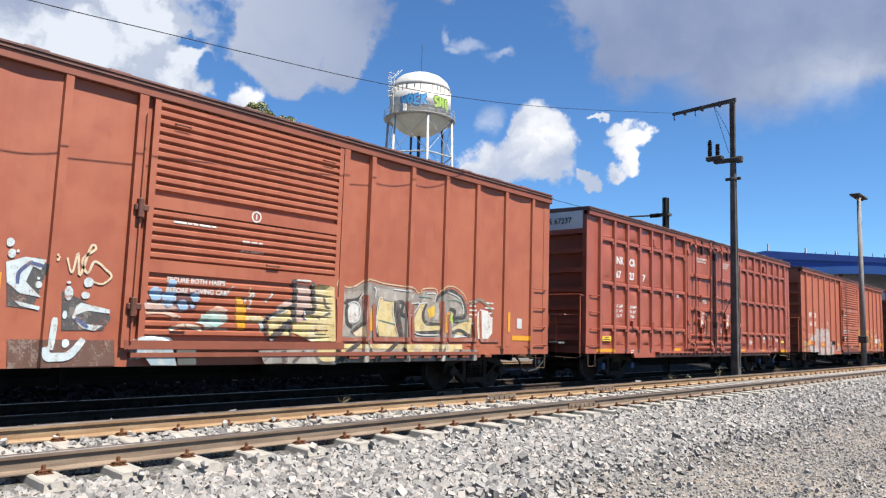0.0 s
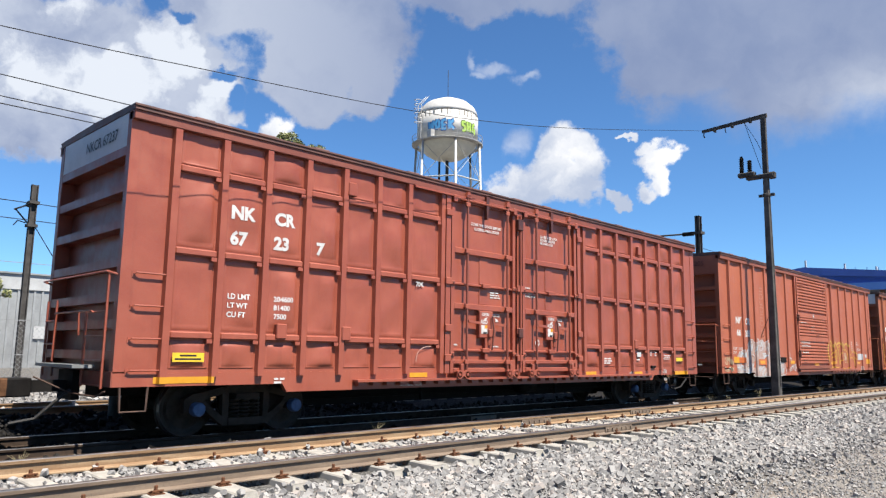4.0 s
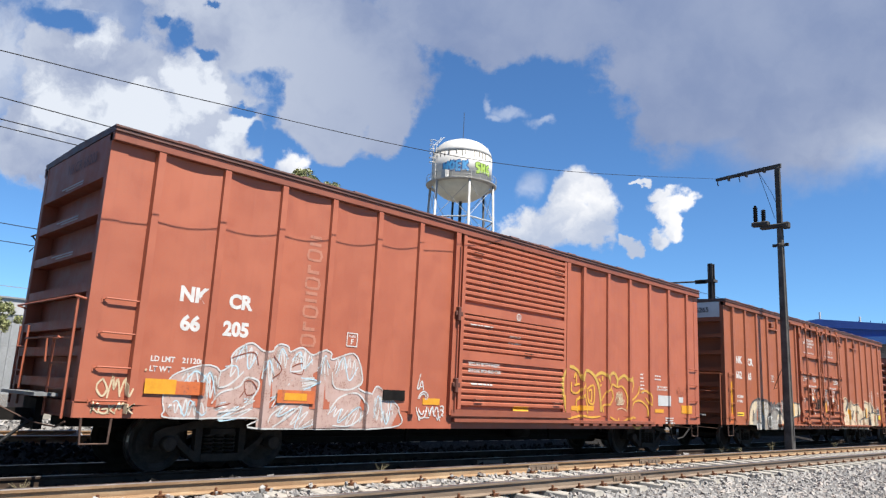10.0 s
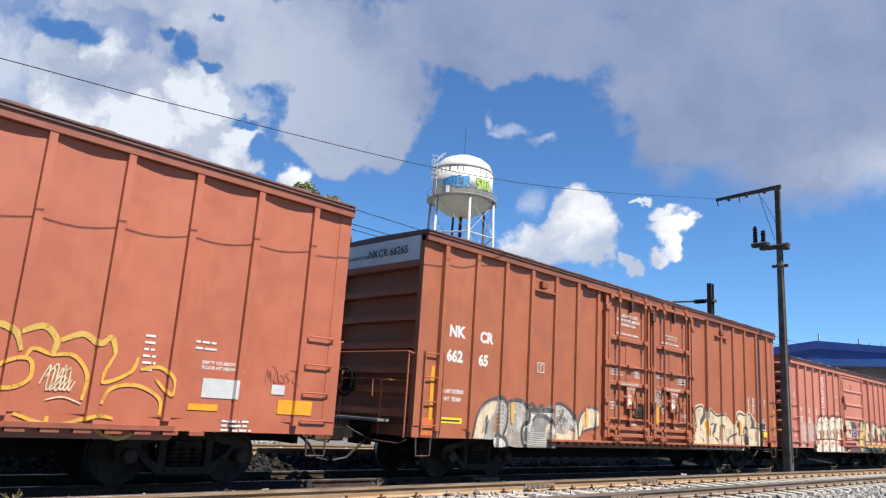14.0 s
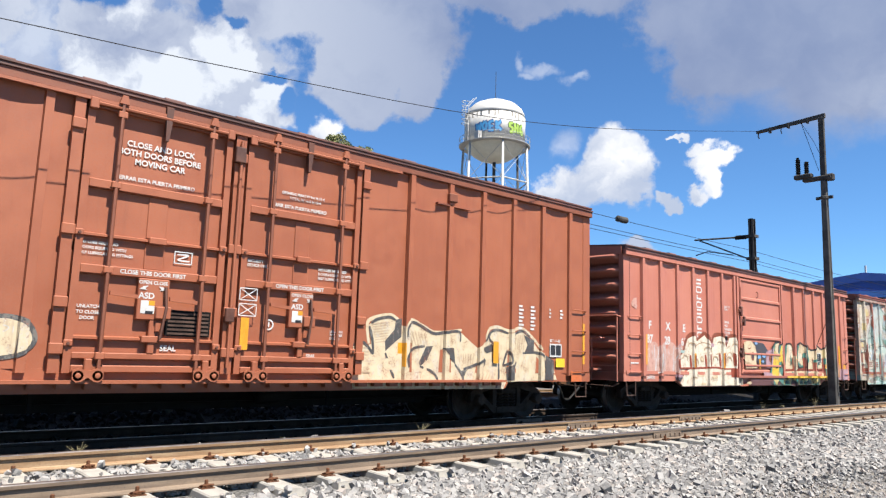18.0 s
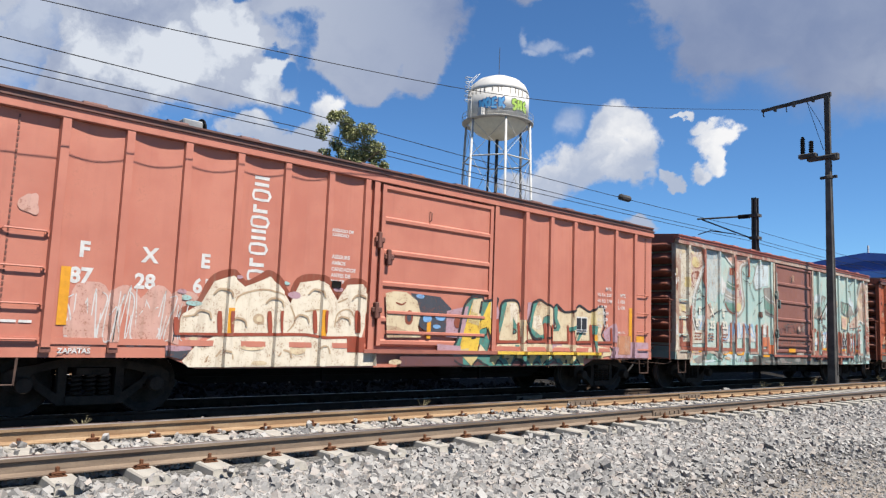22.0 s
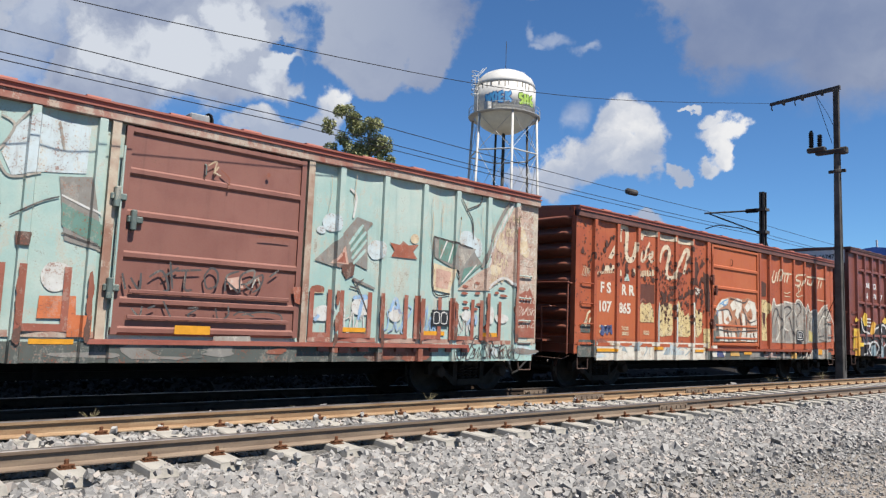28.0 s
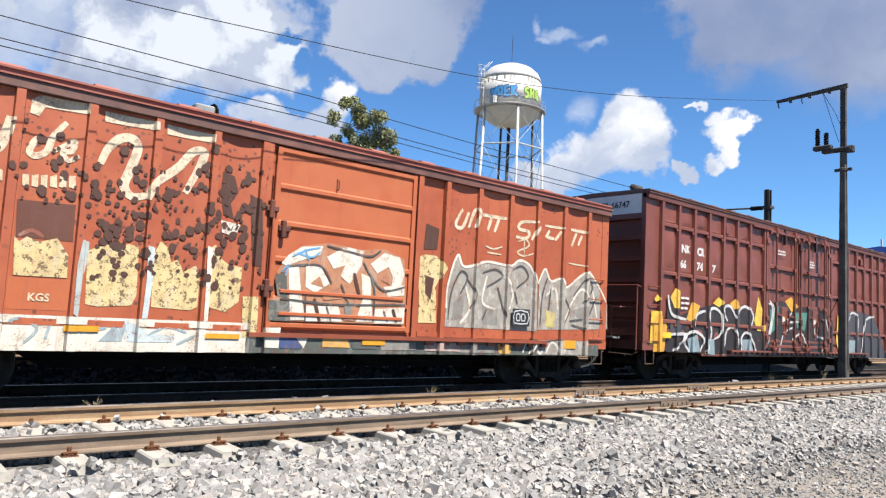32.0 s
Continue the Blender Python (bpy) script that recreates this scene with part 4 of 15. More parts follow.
def make_tree(x, y, top, seed, name, label, spread=1.0, leaves=9000, size=0.2, crown=None):
    rs = random.Random(seed)
    tree = empty(name, pose(x, y, -0.2), label, "tree" if name == "tree" else "bush")
    h = top + 0.2
    part("trunk", rod(bmesh.new(), [(0, 0, -0.3), (0.1, 0.05, h * 0.35), (-0.05, 0.1, h * 0.62), (0, 0, h * 0.86)], 0.022 * h, 8, 0.004 * h), BARK, tree)
    tips = []
    for i in range(13):
        z = h * rs.uniform(0.5, 0.82)
        a = rs.uniform(0, 6.28)
        ln = spread * h * rs.uniform(0.07, 0.16)
        tip = (math.cos(a) * ln, math.sin(a) * ln, z + h * rs.uniform(0.06, 0.16))
        part("limb", rod(bmesh.new(), [(0, 0, z), (tip[0] * 0.5, tip[1] * 0.5, z + (tip[2] - z) * 0.4), tip], 0.005 * h, 5, 0.0015 * h), BARK, tree)
        tips.append((*tip, h * rs.uniform(0.03, 0.062)))
        tips.append((tip[0] * 0.55 + rs.uniform(-0.3, 0.3), tip[1] * 0.55, tip[2] + h * rs.uniform(-0.02, 0.05), h * rs.uniform(0.03, 0.05)))
    tips.append((0.15, 0, h * 0.95, h * 0.035))
    if crown:
        # a lopsided crown: offsets across the tree, heights and radii of its clumps
        c, s = math.cos(radians(33.6)), math.sin(radians(33.6))
        tips = []
        for r, z, rad in crown:
            back = rs.uniform(-1.3, 1.3)
            for j in range(5):
                tips.append((r * c + back * s + rs.uniform(-0.5, 0.5) * rad, -r * s + back * c + rs.uniform(-0.5, 0.5) * rad, z + rs.uniform(-0.55, 0.45) * rad, rad * rs.uniform(0.3, 0.62)))
    again("crown", leaf_cloud(tips, leaves, size, seed), tree)
    return tree


CROWN = [(-1.35, 19.32, 1.05), (-2.51, 18.26, 0.81), (-0.24, 18.5, 1.29), (0.92, 17.81, 1.24), (-0.7, 16.97, 1.34), (1.24, 16.66, 1.34), (2.35, 16.56, 0.86), (3.05, 15.53, 0.67), (-1.59, 16.1, 0.96), (0.85, 15.25, 1.53), (-1.02, 14.84, 1.34), (2.21, 15.12, 1.15), (0.5, 13.55, 1.8), (-1.6, 13.35, 1.3), (2.4, 13.55, 1.4)]
make_tree(33.6, 50.5, 19.25, 4, "tree", "leafy green tree with an open crown", 1.25, 25000, 0.13, CROWN)
make_tree(10.3, 46.0, 5.7, 9, "bush", "yellow-green bush by the far fence", 1.6, 2500, 0.12)


# ---- buildings behind ----
def make_shed():
    """Open shed with a shallow blue gable turned towards the tracks."""
    b = empty("canopy_building", pose(90 * math.sin(radians(76)), 90 * math.cos(radians(76)), 0.07, 0, 0, -76), "large open shed with a blue sheet-metal roof on brown columns", "building")
    H = 1.89
    # local x across the gable, y away from the tracks
    top = [(-13.0, 10.2), (-9.0, 11.0), (-6.0, 11.5), (16.0, 9.6), (38.0, 7.7)]
    low = [(38.0, 7.4), (16.0, 9.3), (-6.0, 10.6), (-13.0, 9.3)]
    part("roof", prism(bmesh.new(), top + low, 0.0, 46.0, "y"), ROOF_BLUE, b, "deep blue roof sheets")
    part("gable_panel", prism(bmesh.new(), [(-12.6, 9.45), (-6.0, 11.3), (38.0, 7.5), (38.0, 6.9), (5.0, 9.55), (-12.6, 9.3)], 0.1, 0.3, "y"), ROOF_BLUE, b, "deep blue gable sheets")
    part("fascia", prism(bmesh.new(), [(-11.5, 9.35), (4.0, 9.62), (38.0, 7.35), (38.0, 6.0), (4.0, 8.75), (-11.5, 8.75)], -0.2, 0.08, "y"), FASCIA_BLUE, b, "bright blue fascia band")
    seam = to_mesh("sheet_seam", box(bmesh.new(), -0.03, 0.03, 0.06, 0.1, 0, 1.0), ROOF_BLUE)
    for i in range(40):
        x = -7.5 + i * 1.1
        ob = again("sheet_seam", seam, b, pose(x, 0, 9.5 - max(0, x - 4) * 0.066))
        ob.scale = (1, 1, max(0.2, 1.75 - max(0, x) * 0.05))
    for i in range(9):
        x = -10.5 + i * 6.0
        z = 8.6 if x < 4 else 8.6 - (x - 4) * 0.08
        for y in (0.6, 20.0, 44.0):
            part("column", box(bmesh.new(), x - 0.22, x + 0.22, y, y + 0.4, 0, z + 0.3), BROWN_STEEL, b)
        part("truss", box(bmesh.new(), x - 0.12, x + 0.12, 1.0, 44.0, z - 0.5, z - 0.1), BROWN_STEEL, b)
    part("beam", box(bmesh.new(), -11.2, 38.0, 0.55, 0.8, 5.6, 6.0), BROWN_STEEL, b)
    for x, z in ((-5.8, 12.4), (-1.9, 11.85), (1.1, 11.4), (3.5, 11.05), (8.5, 10.8), (14.0, 10.4)):
        part("roof_vent", rod(bmesh.new(), [(x, 1.2, 9.9), (x, 1.2, z)], 0.11, 6), PANEL_GREY, b)


def make_works():
    """Pale industrial building seen between the cars."""
    b = empty("industrial_building", pose(0, 0, -0.2), "pale corrugated factory building with a flat roof", "building")
    x0, x1, y0, y1, h = -30.0, 34.0, 58.0, 75.0, 6.8
    part("wall", box(bmesh.new(), x0, x1, y0, y1, 0, h - 1.1), SHEET_GREY, b, "grey corrugated wall")
    part("upper_wall", box(bmesh.new(), x0 - 0.1, x1 + 0.1, y0 - 0.12, y1, h - 1.1, h), SHEET_WHITE, b, "white upper cladding")
    part("coping", box(bmesh.new(), x0 - 0.2, x1 + 0.2, y0 - 0.25, y1, h, h + 0.12), SHEET_GREY, b)
    rib = to_mesh("wall_rib", box(bmesh.new(), -0.07, 0.07, y0 - 0.07, y0 - 0.003, 0, h - 1.12), SHEET_GREY)
    for i in range(120):
        again("wall_rib", rib, b, pose(x0 + 0.3 + i * 0.53, 0, 0))
    bays = to_mesh("window_band", box(bmesh.new(), -1.6, 1.6, y0 - 0.14, y0 - 0.08, 2.2, 3.1), SHEET_WHITE)
    for i in range(10):
        again("window_band", bays, b, pose(x0 + 4 + i * 6.3, 0, 0))
    part("roof_rail", rod(bmesh.new(), [(x0, y0 + 0.5, h + 0.9), (x1, y0 + 0.5, h + 0.9)], 0.03, 4), GALVANISED, b)
    bm = box(bmesh.new(), -12, 18, 84, 96, 0, 9.4)
    tagged(part("warehouse", bm, SHEET_WHITE), "white block-like warehouse behind the factory", "building")


def make_fence():
    f = empty("fence", pose(0, 0, 0.02), "wire mesh fence on steel posts behind the far track", "fence")
    post = to_mesh("post", rod(bmesh.new(), [(0, 0, 0), (0, 0, 2.3)], 0.035, 6), GALVANISED)
    for i in range(24):
        again("post", post, f, pose(-18 + i * 2.6, 26.0, 0))
    for z in (0.1, 1.15, 2.25):
        part("rail", rod(bmesh.new(), [(-18, 26, z), (42, 26, z)], 0.02, 4), GALVANISED, f)
    bm = bmesh.new()
    for i in range(150):
        x = -6 + i * 0.16
        for s in (-1, 1):
            a, b2 = Vector((x, 26, 0.1)), Vector((x + s * 2.1, 26, 2.25))
            w = Vector((0.006, 0, 0))
            bm.faces.new([bm.verts.new(p) for p in (a - w, a + w, b2 + w, b2 - w)])
    tagged(part("mesh", bm, GALVANISED, f), kind="stuff")
    part("plinth", box(bmesh.new(), -18, 42, 25.85, 26.15, 0, 0.22), CONCRETE, f, "pale concrete kerb")


make_shed()
make_works()
make_fence()


# ---- goods train ----
SIDE = 1.55  # half width of a car body
TRACK_Y = 12.35
MOVERS = []  # cars
ROLLERS = []  # wheelsets


def smooth_curve(pts, n=6):
    """Catmull-Rom through (x, z) points."""
    out = []
    p = [pts[0]] + list(pts) + [pts[-1]]
    for i in range(1, len(p) - 2):
        a, b, c, d = (Vector(q) for q in p[i - 1:i + 3])
        for j in range(n):
            t = j / n
            out.append(0.5 * ((2 * b) + (c - a) * t + (2 * a - 5 * b + 4 * c - d) * t * t + (3 * b - a - 3 * c + d) * t ** 3))
    return out + [Vector(pts[-1])]


def rounded(pts, n=4):
    """A closed soft outline through the points."""
    k = len(pts)
    out = []
    for i in range(k):
        a, b, c, d = (Vector(pts[(i + j) % k]) for j in (-1, 0, 1, 2))
        for j in range(n):
            t = j / n
            q = 0.5 * ((2 * b) + (c - a) * t + (2 * a - 5 * b + 4 * c - d) * t * t + (3 * b - a - 3 * c + d) * t ** 3)
            out.append((q.x, q.y))
    return out


BOWS = {}
BOW_U = (0.0, 0.12, 0.3, 0.5, 0.7, 0.88, 1.0)
BOW_D = (0.030, 0.019, 0.006, 0.0, 0.006, 0.019, 0.030)


def bow(car, x):
    """How far the dished side sheet stands out at x."""
    for a, b in BOWS.get(car.name, ()):
        if a <= x <= b:
            return float(np.interp((x - a) / (b - a), BOW_U, BOW_D))
    return 0.0


def dished_sheets(car, posts, doors, zt, mat):
    """Side sheets between the posts, pressed in by years of loads."""
    BOWS[car.name] = []
    for a, b in zip(posts, posts[1:]):
        if any(d[0] < b - 0.1 and d[1] > a + 0.1 for d in doors):
            continue
        a, b = a + 0.07, b - 0.07
        BOWS[car.name].append((a, b))
        bm = bmesh.new()
        rows = []
        for z, flat in ((1.045, True), (1.05, False), (2.0, False), (3.1, False), (zt - 0.14, False)):
            rows.append([bm.verts.new((a + (b - a) * u, -SIDE - 0.001 - (0 if flat else d), z)) for u, d in zip(BOW_U, BOW_D)])
        for r, q in zip(rows, rows[1:]):
            for j in range(len(BOW_U) - 1):
                bm.faces.new((r[j], r[j + 1], q[j + 1], q[j]))
        part("side_sheet", bm, mat, car)


RIBBED = {}


class Paint:
    """Paint on a car's side: flat shapes that follow the posts and doors."""

    def __init__(self, car, steps):
        self.car, self.steps, self.layers, self.tick = car, steps, {}, 0.0
        self.base = SIDE

    def bm(self, name, mat, lift, label=""):
        self.tick += 0.00003
        key = (name, mat.name, lift)
        if name not in ("stencilled_text", "label_text", "data_text"):
            key = (name, mat.name, lift, len(self.layers))
        if key not in self.layers:
            self.layers[key] = (bmesh.new(), mat, label)
        return self.layers[key][0]

    def poly(self, pts, name, mat, lift, label=""):
        bm = self.bm(name, mat, lift, label)
        f = bm.faces.new([bm.verts.new((p[0], -self.tick, p[1])) for p in pts])
        if f.normal.y > 0:
            f.normal_flip()
        f.normal_update()
        if f.normal.y > 0:
            f.normal_flip()

    def rect(self, x0, x1, z0, z1, name, mat, lift=0.004, label=""):
        self.poly([(x0, z0), (x1, z0), (x1, z1), (x0, z1)], name, mat, lift, label)

    def blob(self, cx, cz, rx, rz, seed, name, mat, lift, wob=0.12, n=26, square=2.6, label=""):
        rs = random.Random(seed)
        ph = [rs.uniform(0, 6.28) for _ in range(3)]
        pts = []
        for i in range(n):
            t = 2 * math.pi * i / n
            c, s = math.cos(t), math.sin(t)
            r = (abs(c) ** square + abs(s) ** square) ** (-1 / square)
            r *= 1 + wob * (math.sin(2 * t + ph[0]) + 0.7 * math.sin(3 * t + ph[1]) + 0.4 * math.sin(5 * t + ph[2])) / 1.6
            pts.append((cx + rx * r * c, cz + rz * r * s))
        self.poly(pts, name, mat, lift, label)
        return pts

    def stroke(self, pts, width, name, mat, lift, label="", n=6):
        line = smooth_curve(pts, n)
        bm = self.bm(name, mat, lift, label)
        left, right = [], []
        for i, p in enumerate(line):
            d = line[min(i + 1, len(line) - 1)] - line[max(i - 1, 0)]
            if d.length < 1e-6:
                d = Vector((1, 0))
            d.normalize()
            w = width * (0.6 + 0.4 * min(1, 3 * min(i, len(line) - 1 - i) / len(line) + 0.3)) / 2
            left.append(bm.verts.new((p.x - d.y * w, -self.tick, p.y + d.x * w)))
            right.append(bm.verts.new((p.x + d.y * w, -self.tick, p.y - d.x * w)))
        for i in range(len(line) - 1):
            f = bm.faces.new((left[i], right[i], right[i + 1], left[i + 1]))
            f.normal_update()
            if f.normal.y > 0:
                f.normal_flip()

    def ring(self, pts, width, name, mat, lift, label=""):
        self.stroke(list(pts) + [pts[0]], width, name, mat, lift, label, 2)

    def finish(self, z_low=0.70):
        """Folds each flat shape over the posts and doors that it crosses."""
        for (name, _, lift, *_), (bm, mat, label) in self.layers.items():
            lo, hi = min(v.co.x for v in bm.verts), max(v.co.x for v in bm.verts)
            near = [s for s in self.steps if s[1] > lo - 0.1 and s[0] < hi + 0.1]
            for x0, x1, out in near:
                for x in (x0 - 0.018, x0 + 0.004, x1 - 0.004, x1 + 0.018):
                    if lo < x < hi:
                        bmesh.ops.bisect_plane(bm, geom=bm.verts[:] + bm.edges[:] + bm.faces[:], plane_co=(x, 0, 0), plane_no=(1, 0, 0))
            for a, c in BOWS.get(self.car.name, ()):
                if a < hi and c > lo:
                    for u in BOW_U[1:-1]:
                        x = a + (c - a) * u
                        if lo < x < hi:
                            bmesh.ops.bisect_plane(bm, geom=bm.verts[:] + bm.edges[:] + bm.faces[:], plane_co=(x, 0, 0), plane_no=(1, 0, 0))
            ribbed = RIBBED.get(self.car.name)
            if ribbed and (ribbed[0] > hi or ribbed[1] < lo):
                ribbed = None
            if ribbed:
                z_lo, z_hi = min(v.co.z for v in bm.verts), max(v.co.z for v in bm.verts)
                cuts = [((x, 0, 0), (1, 0, 0)) for x in ribbed[:2] if lo < x < hi]
                cuts += [((0, 0, z + d), (0, 0, 1)) for z in ribbed[2] for d in (-0.062, -0.028, 0.028, 0.062) if z_lo < z + d < z_hi]
                for at, normal in cuts:
                    bmesh.ops.bisect_plane(bm, geom=bm.verts[:] + bm.edges[:] + bm.faces[:], plane_co=at, plane_no=normal)
            if min(v.co.z for v in bm.verts) < z_low:
                bmesh.ops.bisect_plane(bm, geom=bm.verts[:] + bm.edges[:] + bm.faces[:], plane_co=(0, 0, z_low), plane_no=(0, 0, -1), clear_outer=True)
            for v in bm.verts:
                out = self.base + bow(self.car, v.co.x) if v.co.z > 1.06 else SIDE + 0.012
                for x0, x1, o in near:
                    if x0 - 0.001 <= v.co.x <= x1 + 0.001:
                        out = max(out, o)
                if ribbed and ribbed[0] < v.co.x < ribbed[1] and v.co.z > 1.16:
                    off = min(abs(v.co.z - z) for z in ribbed[2])
                    if off < 0.1:
                        out -= 0.056 * min(1.0, max(0.0, (off - 0.028) / 0.034))
                v.co.y -= out + lift
            if not bm.verts:
                continue
            ob = part(name, bm, mat, self.car, label)
            if name in ("stencilled_text", "label_text", "data_text"):
                tagged(ob, label, kind="stuff")


PANEL_U = [0.0, 0.03, 0.06, 0.09, 0.22, 0.36, 0.5, 0.64, 0.78, 0.91, 0.94, 0.97, 1.0]
PANELS = {}


def panel_outs(x0, x1, z0, z1):
    """How far a pressed panel stands out, on its grid."""
    n = len(PANEL_U)
    outs = []
    for i, u in enumerate(PANEL_U):
        outs.append([])
        for j, v in enumerate(PANEL_U):
            x, z = x0 + (x1 - x0) * u, z0 + (z1 - z0) * v
            ring = min(i, j, n - 1 - i, n - 1 - j)
            out = (0.0, 0.012, 0.006, 0.010)[ring] if ring < 4 else 0.012
            if ring >= 3:
                out += 0.072 * noise.noise((x * 1.9, 3.3, z * 1.5)) * min(1.0, (ring - 2) / 3) + 0.006 * math.sin(u * 3.14) * math.sin(v * 3.14)
            outs[-1].append(max(out, 0.001) + 0.001)
    return outs


def panel_at(car, x, z):
    for x0, x1, z0, z1 in PANELS.get(car.name, ()):
        if x0 <= x <= x1 and z0 <= z <= z1:
            column = [float(np.interp((z - z0) / (z1 - z0), PANEL_U, r)) for r in panel_outs(x0, x1, z0, z1)]
            return float(np.interp((x - x0) / (x1 - x0), PANEL_U, column))
    return None




def words(parent, text, x, z, h, mat, out=SIDE + 0.004, name="lettering", gap=1.0, turn=None, label="", weight=0.012):
    """Painted letters of the built-in font on a car's near side, lower left corner at x, z."""
    cu = bpy.data.curves.new("letters", "FONT")
    cu.body, cu.size, cu.space_character, cu.offset, cu.resolution_u = text, h / 0.70, gap, weight * h / 0.3, 3
    tmp = new("tmp", cu)
    me = bpy.data.meshes.new_from_object(tmp)
    bpy.data.objects.remove(tmp)
    bpy.data.curves.remove(cu)
    me.materials.append(mat)
    if turn is None and parent.name in PANELS and abs(out - SIDE - 0.05) < 0.004:
        # letters lie on the dented panels
        hits = [panel_at(parent, x + v.co.x, z + v.co.y) for v in me.vertices]
        if None not in hits:
            for v, d in zip(me.vertices, hits):
                v.co.z += d + 0.006
            out = SIDE
    elif turn is None and out < SIDE + 0.03:
        for v in me.vertices:
            v.co.z += bow(parent, x + v.co.x)
    ob = again(name, me, parent, turn if turn is not None else pose(x, -out, z, 90, 0, 0), label)
    return tagged(ob, kind="stuff") if h < 0.12 else ob


def small_print(paint, x, z, w, rows, pitch=0.07, seed=1, mat=None, h=0.035, lift=0.005):
    """Stencilled lines too small to read."""
    rs = random.Random(seed)
    for i in range(rows):
        xx, end = x, x + w * rs.uniform(0.75, 1.0)
        while xx < end - 0.03:
            ww = min(rs.uniform(0.06, 0.22), end - xx)
            paint.rect(xx, xx + ww, z - i * pitch - h, z - i * pitch, "stencilled_text", mat or WHITE_PAINT, lift, "small white stencilled lines")
            xx += ww + 0.03


GLYPHS = ([(0, 0.2), (0.45, 1), (0.6, 0), (0.95, 0.5)], [(0.1, 0.95), (0.1, 0.1), (0.75, 0), (0.9, 0.55), (0.25, 0.5)], [(0.5, 0.95), (0.05, 0.5), (0.45, 0.05), (0.9, 0.45), (0.5, 0.9)], [(0, 0), (0.35, 1), (0.5, 0.35), (0.75, 1), (0.95, 0)], [(0.1, 1), (0.85, 0.9), (0.2, 0.1), (0.95, 0)], [(0.8, 0.9), (0.2, 0.8), (0.6, 0.5), (0.75, 0.15), (0.1, 0.05)], [(0.15, 1), (0.2, 0), (0.15, 0.5), (0.8, 0.95), (0.3, 0.5), (0.9, 0)])


def tag(paint, x0, x1, z0, z1, seed, mat, width=0.025, loops=7, lift=0.006, name="graffiti", label="sprayed scrawl"):
    """A quick hand-sprayed scrawl of loose strokes."""
    rs = random.Random(seed)
    n = max(2, min(loops, 5))
    w = (x1 - x0) / n
    slant = rs.uniform(-0.15, 0.3) * (z1 - z0)
    for i in range(n):
        h = rs.uniform(0.75, 1.1)
        pts = [(x0 + (i + 1.1 * gx + rs.uniform(-0.1, 0.1)) * w + slant * (gz - 0.5), z0 + (z1 - z0) * (gz * h + rs.uniform(-0.08, 0.08))) for gx, gz in rs.choice(GLYPHS)]
        paint.stroke(pts, width, name, mat, lift, label, 4)


# shared meshes
def post_mesh(z0, z1, w=0.15, d=0.09):
    bm = prism(bmesh.new(), [(-w / 2, 0), (-w / 2 + 0.02, -d), (w / 2 - 0.02, -d), (w / 2, 0)], z0, z1, "z")
    return bm


def side_frame_mesh():
    """Cast side frame of a truck, about its middle, near face at y = 0."""
    top = [(-1.12, 0.62), (-0.98, 0.70), (-0.78, 0.72), (-0.50, 0.80), (-0.36, 0.83), (0.36, 0.83), (0.50, 0.80), (0.78, 0.72), (0.98, 0.70), (1.12, 0.62)]
    low = [(1.12, 0.40), (1.02, 0.40), (1.0, 0.52), (0.80, 0.52), (0.72, 0.40), (0.45, 0.20), (0.34, 0.17), (-0.34, 0.17), (-0.45, 0.20), (-0.72, 0.40), (-0.80, 0.52), (-1.0, 0.52), (-1.02, 0.40), (-1.12, 0.40)]
    hole = [(-0.33, 0.30), (0.33, 0.30), (0.33, 0.70), (-0.33, 0.70)]
    bm = bmesh.new()
    # each half: top member, sloping lower member and column round an open triangle
    for s in (-1, 1):
        prism(bm, [(s * 0.33, 0.17), (s * 0.33, 0.83), (s * 0.45, 0.81), (s * 0.44, 0.17)], 0, 0.13, "y")
        prism(bm, [(s * 0.44, 0.81), (s * 0.78, 0.73), (s * 0.98, 0.70), (s * 1.12, 0.62), (s * 1.12, 0.40), (s * 1.02, 0.40), (s * 1.0, 0.52), (s * 0.80, 0.53), (s * 0.76, 0.62), (s * 0.44, 0.69)], 0, 0.13, "y")
        prism(bm, [(s * 0.44, 0.18), (s * 0.72, 0.40), (s * 0.80, 0.53), (s * 0.76, 0.60), (s * 0.68, 0.50), (s * 0.44, 0.33)], 0, 0.13, "y")
    box(bm, -0.33, 0.33, 0.0, 0.13, 0.70, 0.83)
    box(bm, -0.33, 0.33, -0.02, 0.15, 0.17, 0.29)
    box(bm, -0.40, 0.40, -0.03, 0.0, 0.79, 0.84)
    bmesh.ops.recalc_face_normals(bm, faces=bm.faces[:])
    return to_mesh("side_frame", bm, TRUCK_STEEL)


def spring_mesh():
    bm = bmesh.new()
    pts = []
    for i in range(5 * 10 + 1):
        a = i * 2 * math.pi / 10
        pts.append((0.062 * math.cos(a), 0.062 * math.sin(a), 0.29 + 0.31 * i / 50))
    rod(bm, pts, 0.017, 5)
    return to_mesh("spring", bm, TRUCK_STEEL, True)


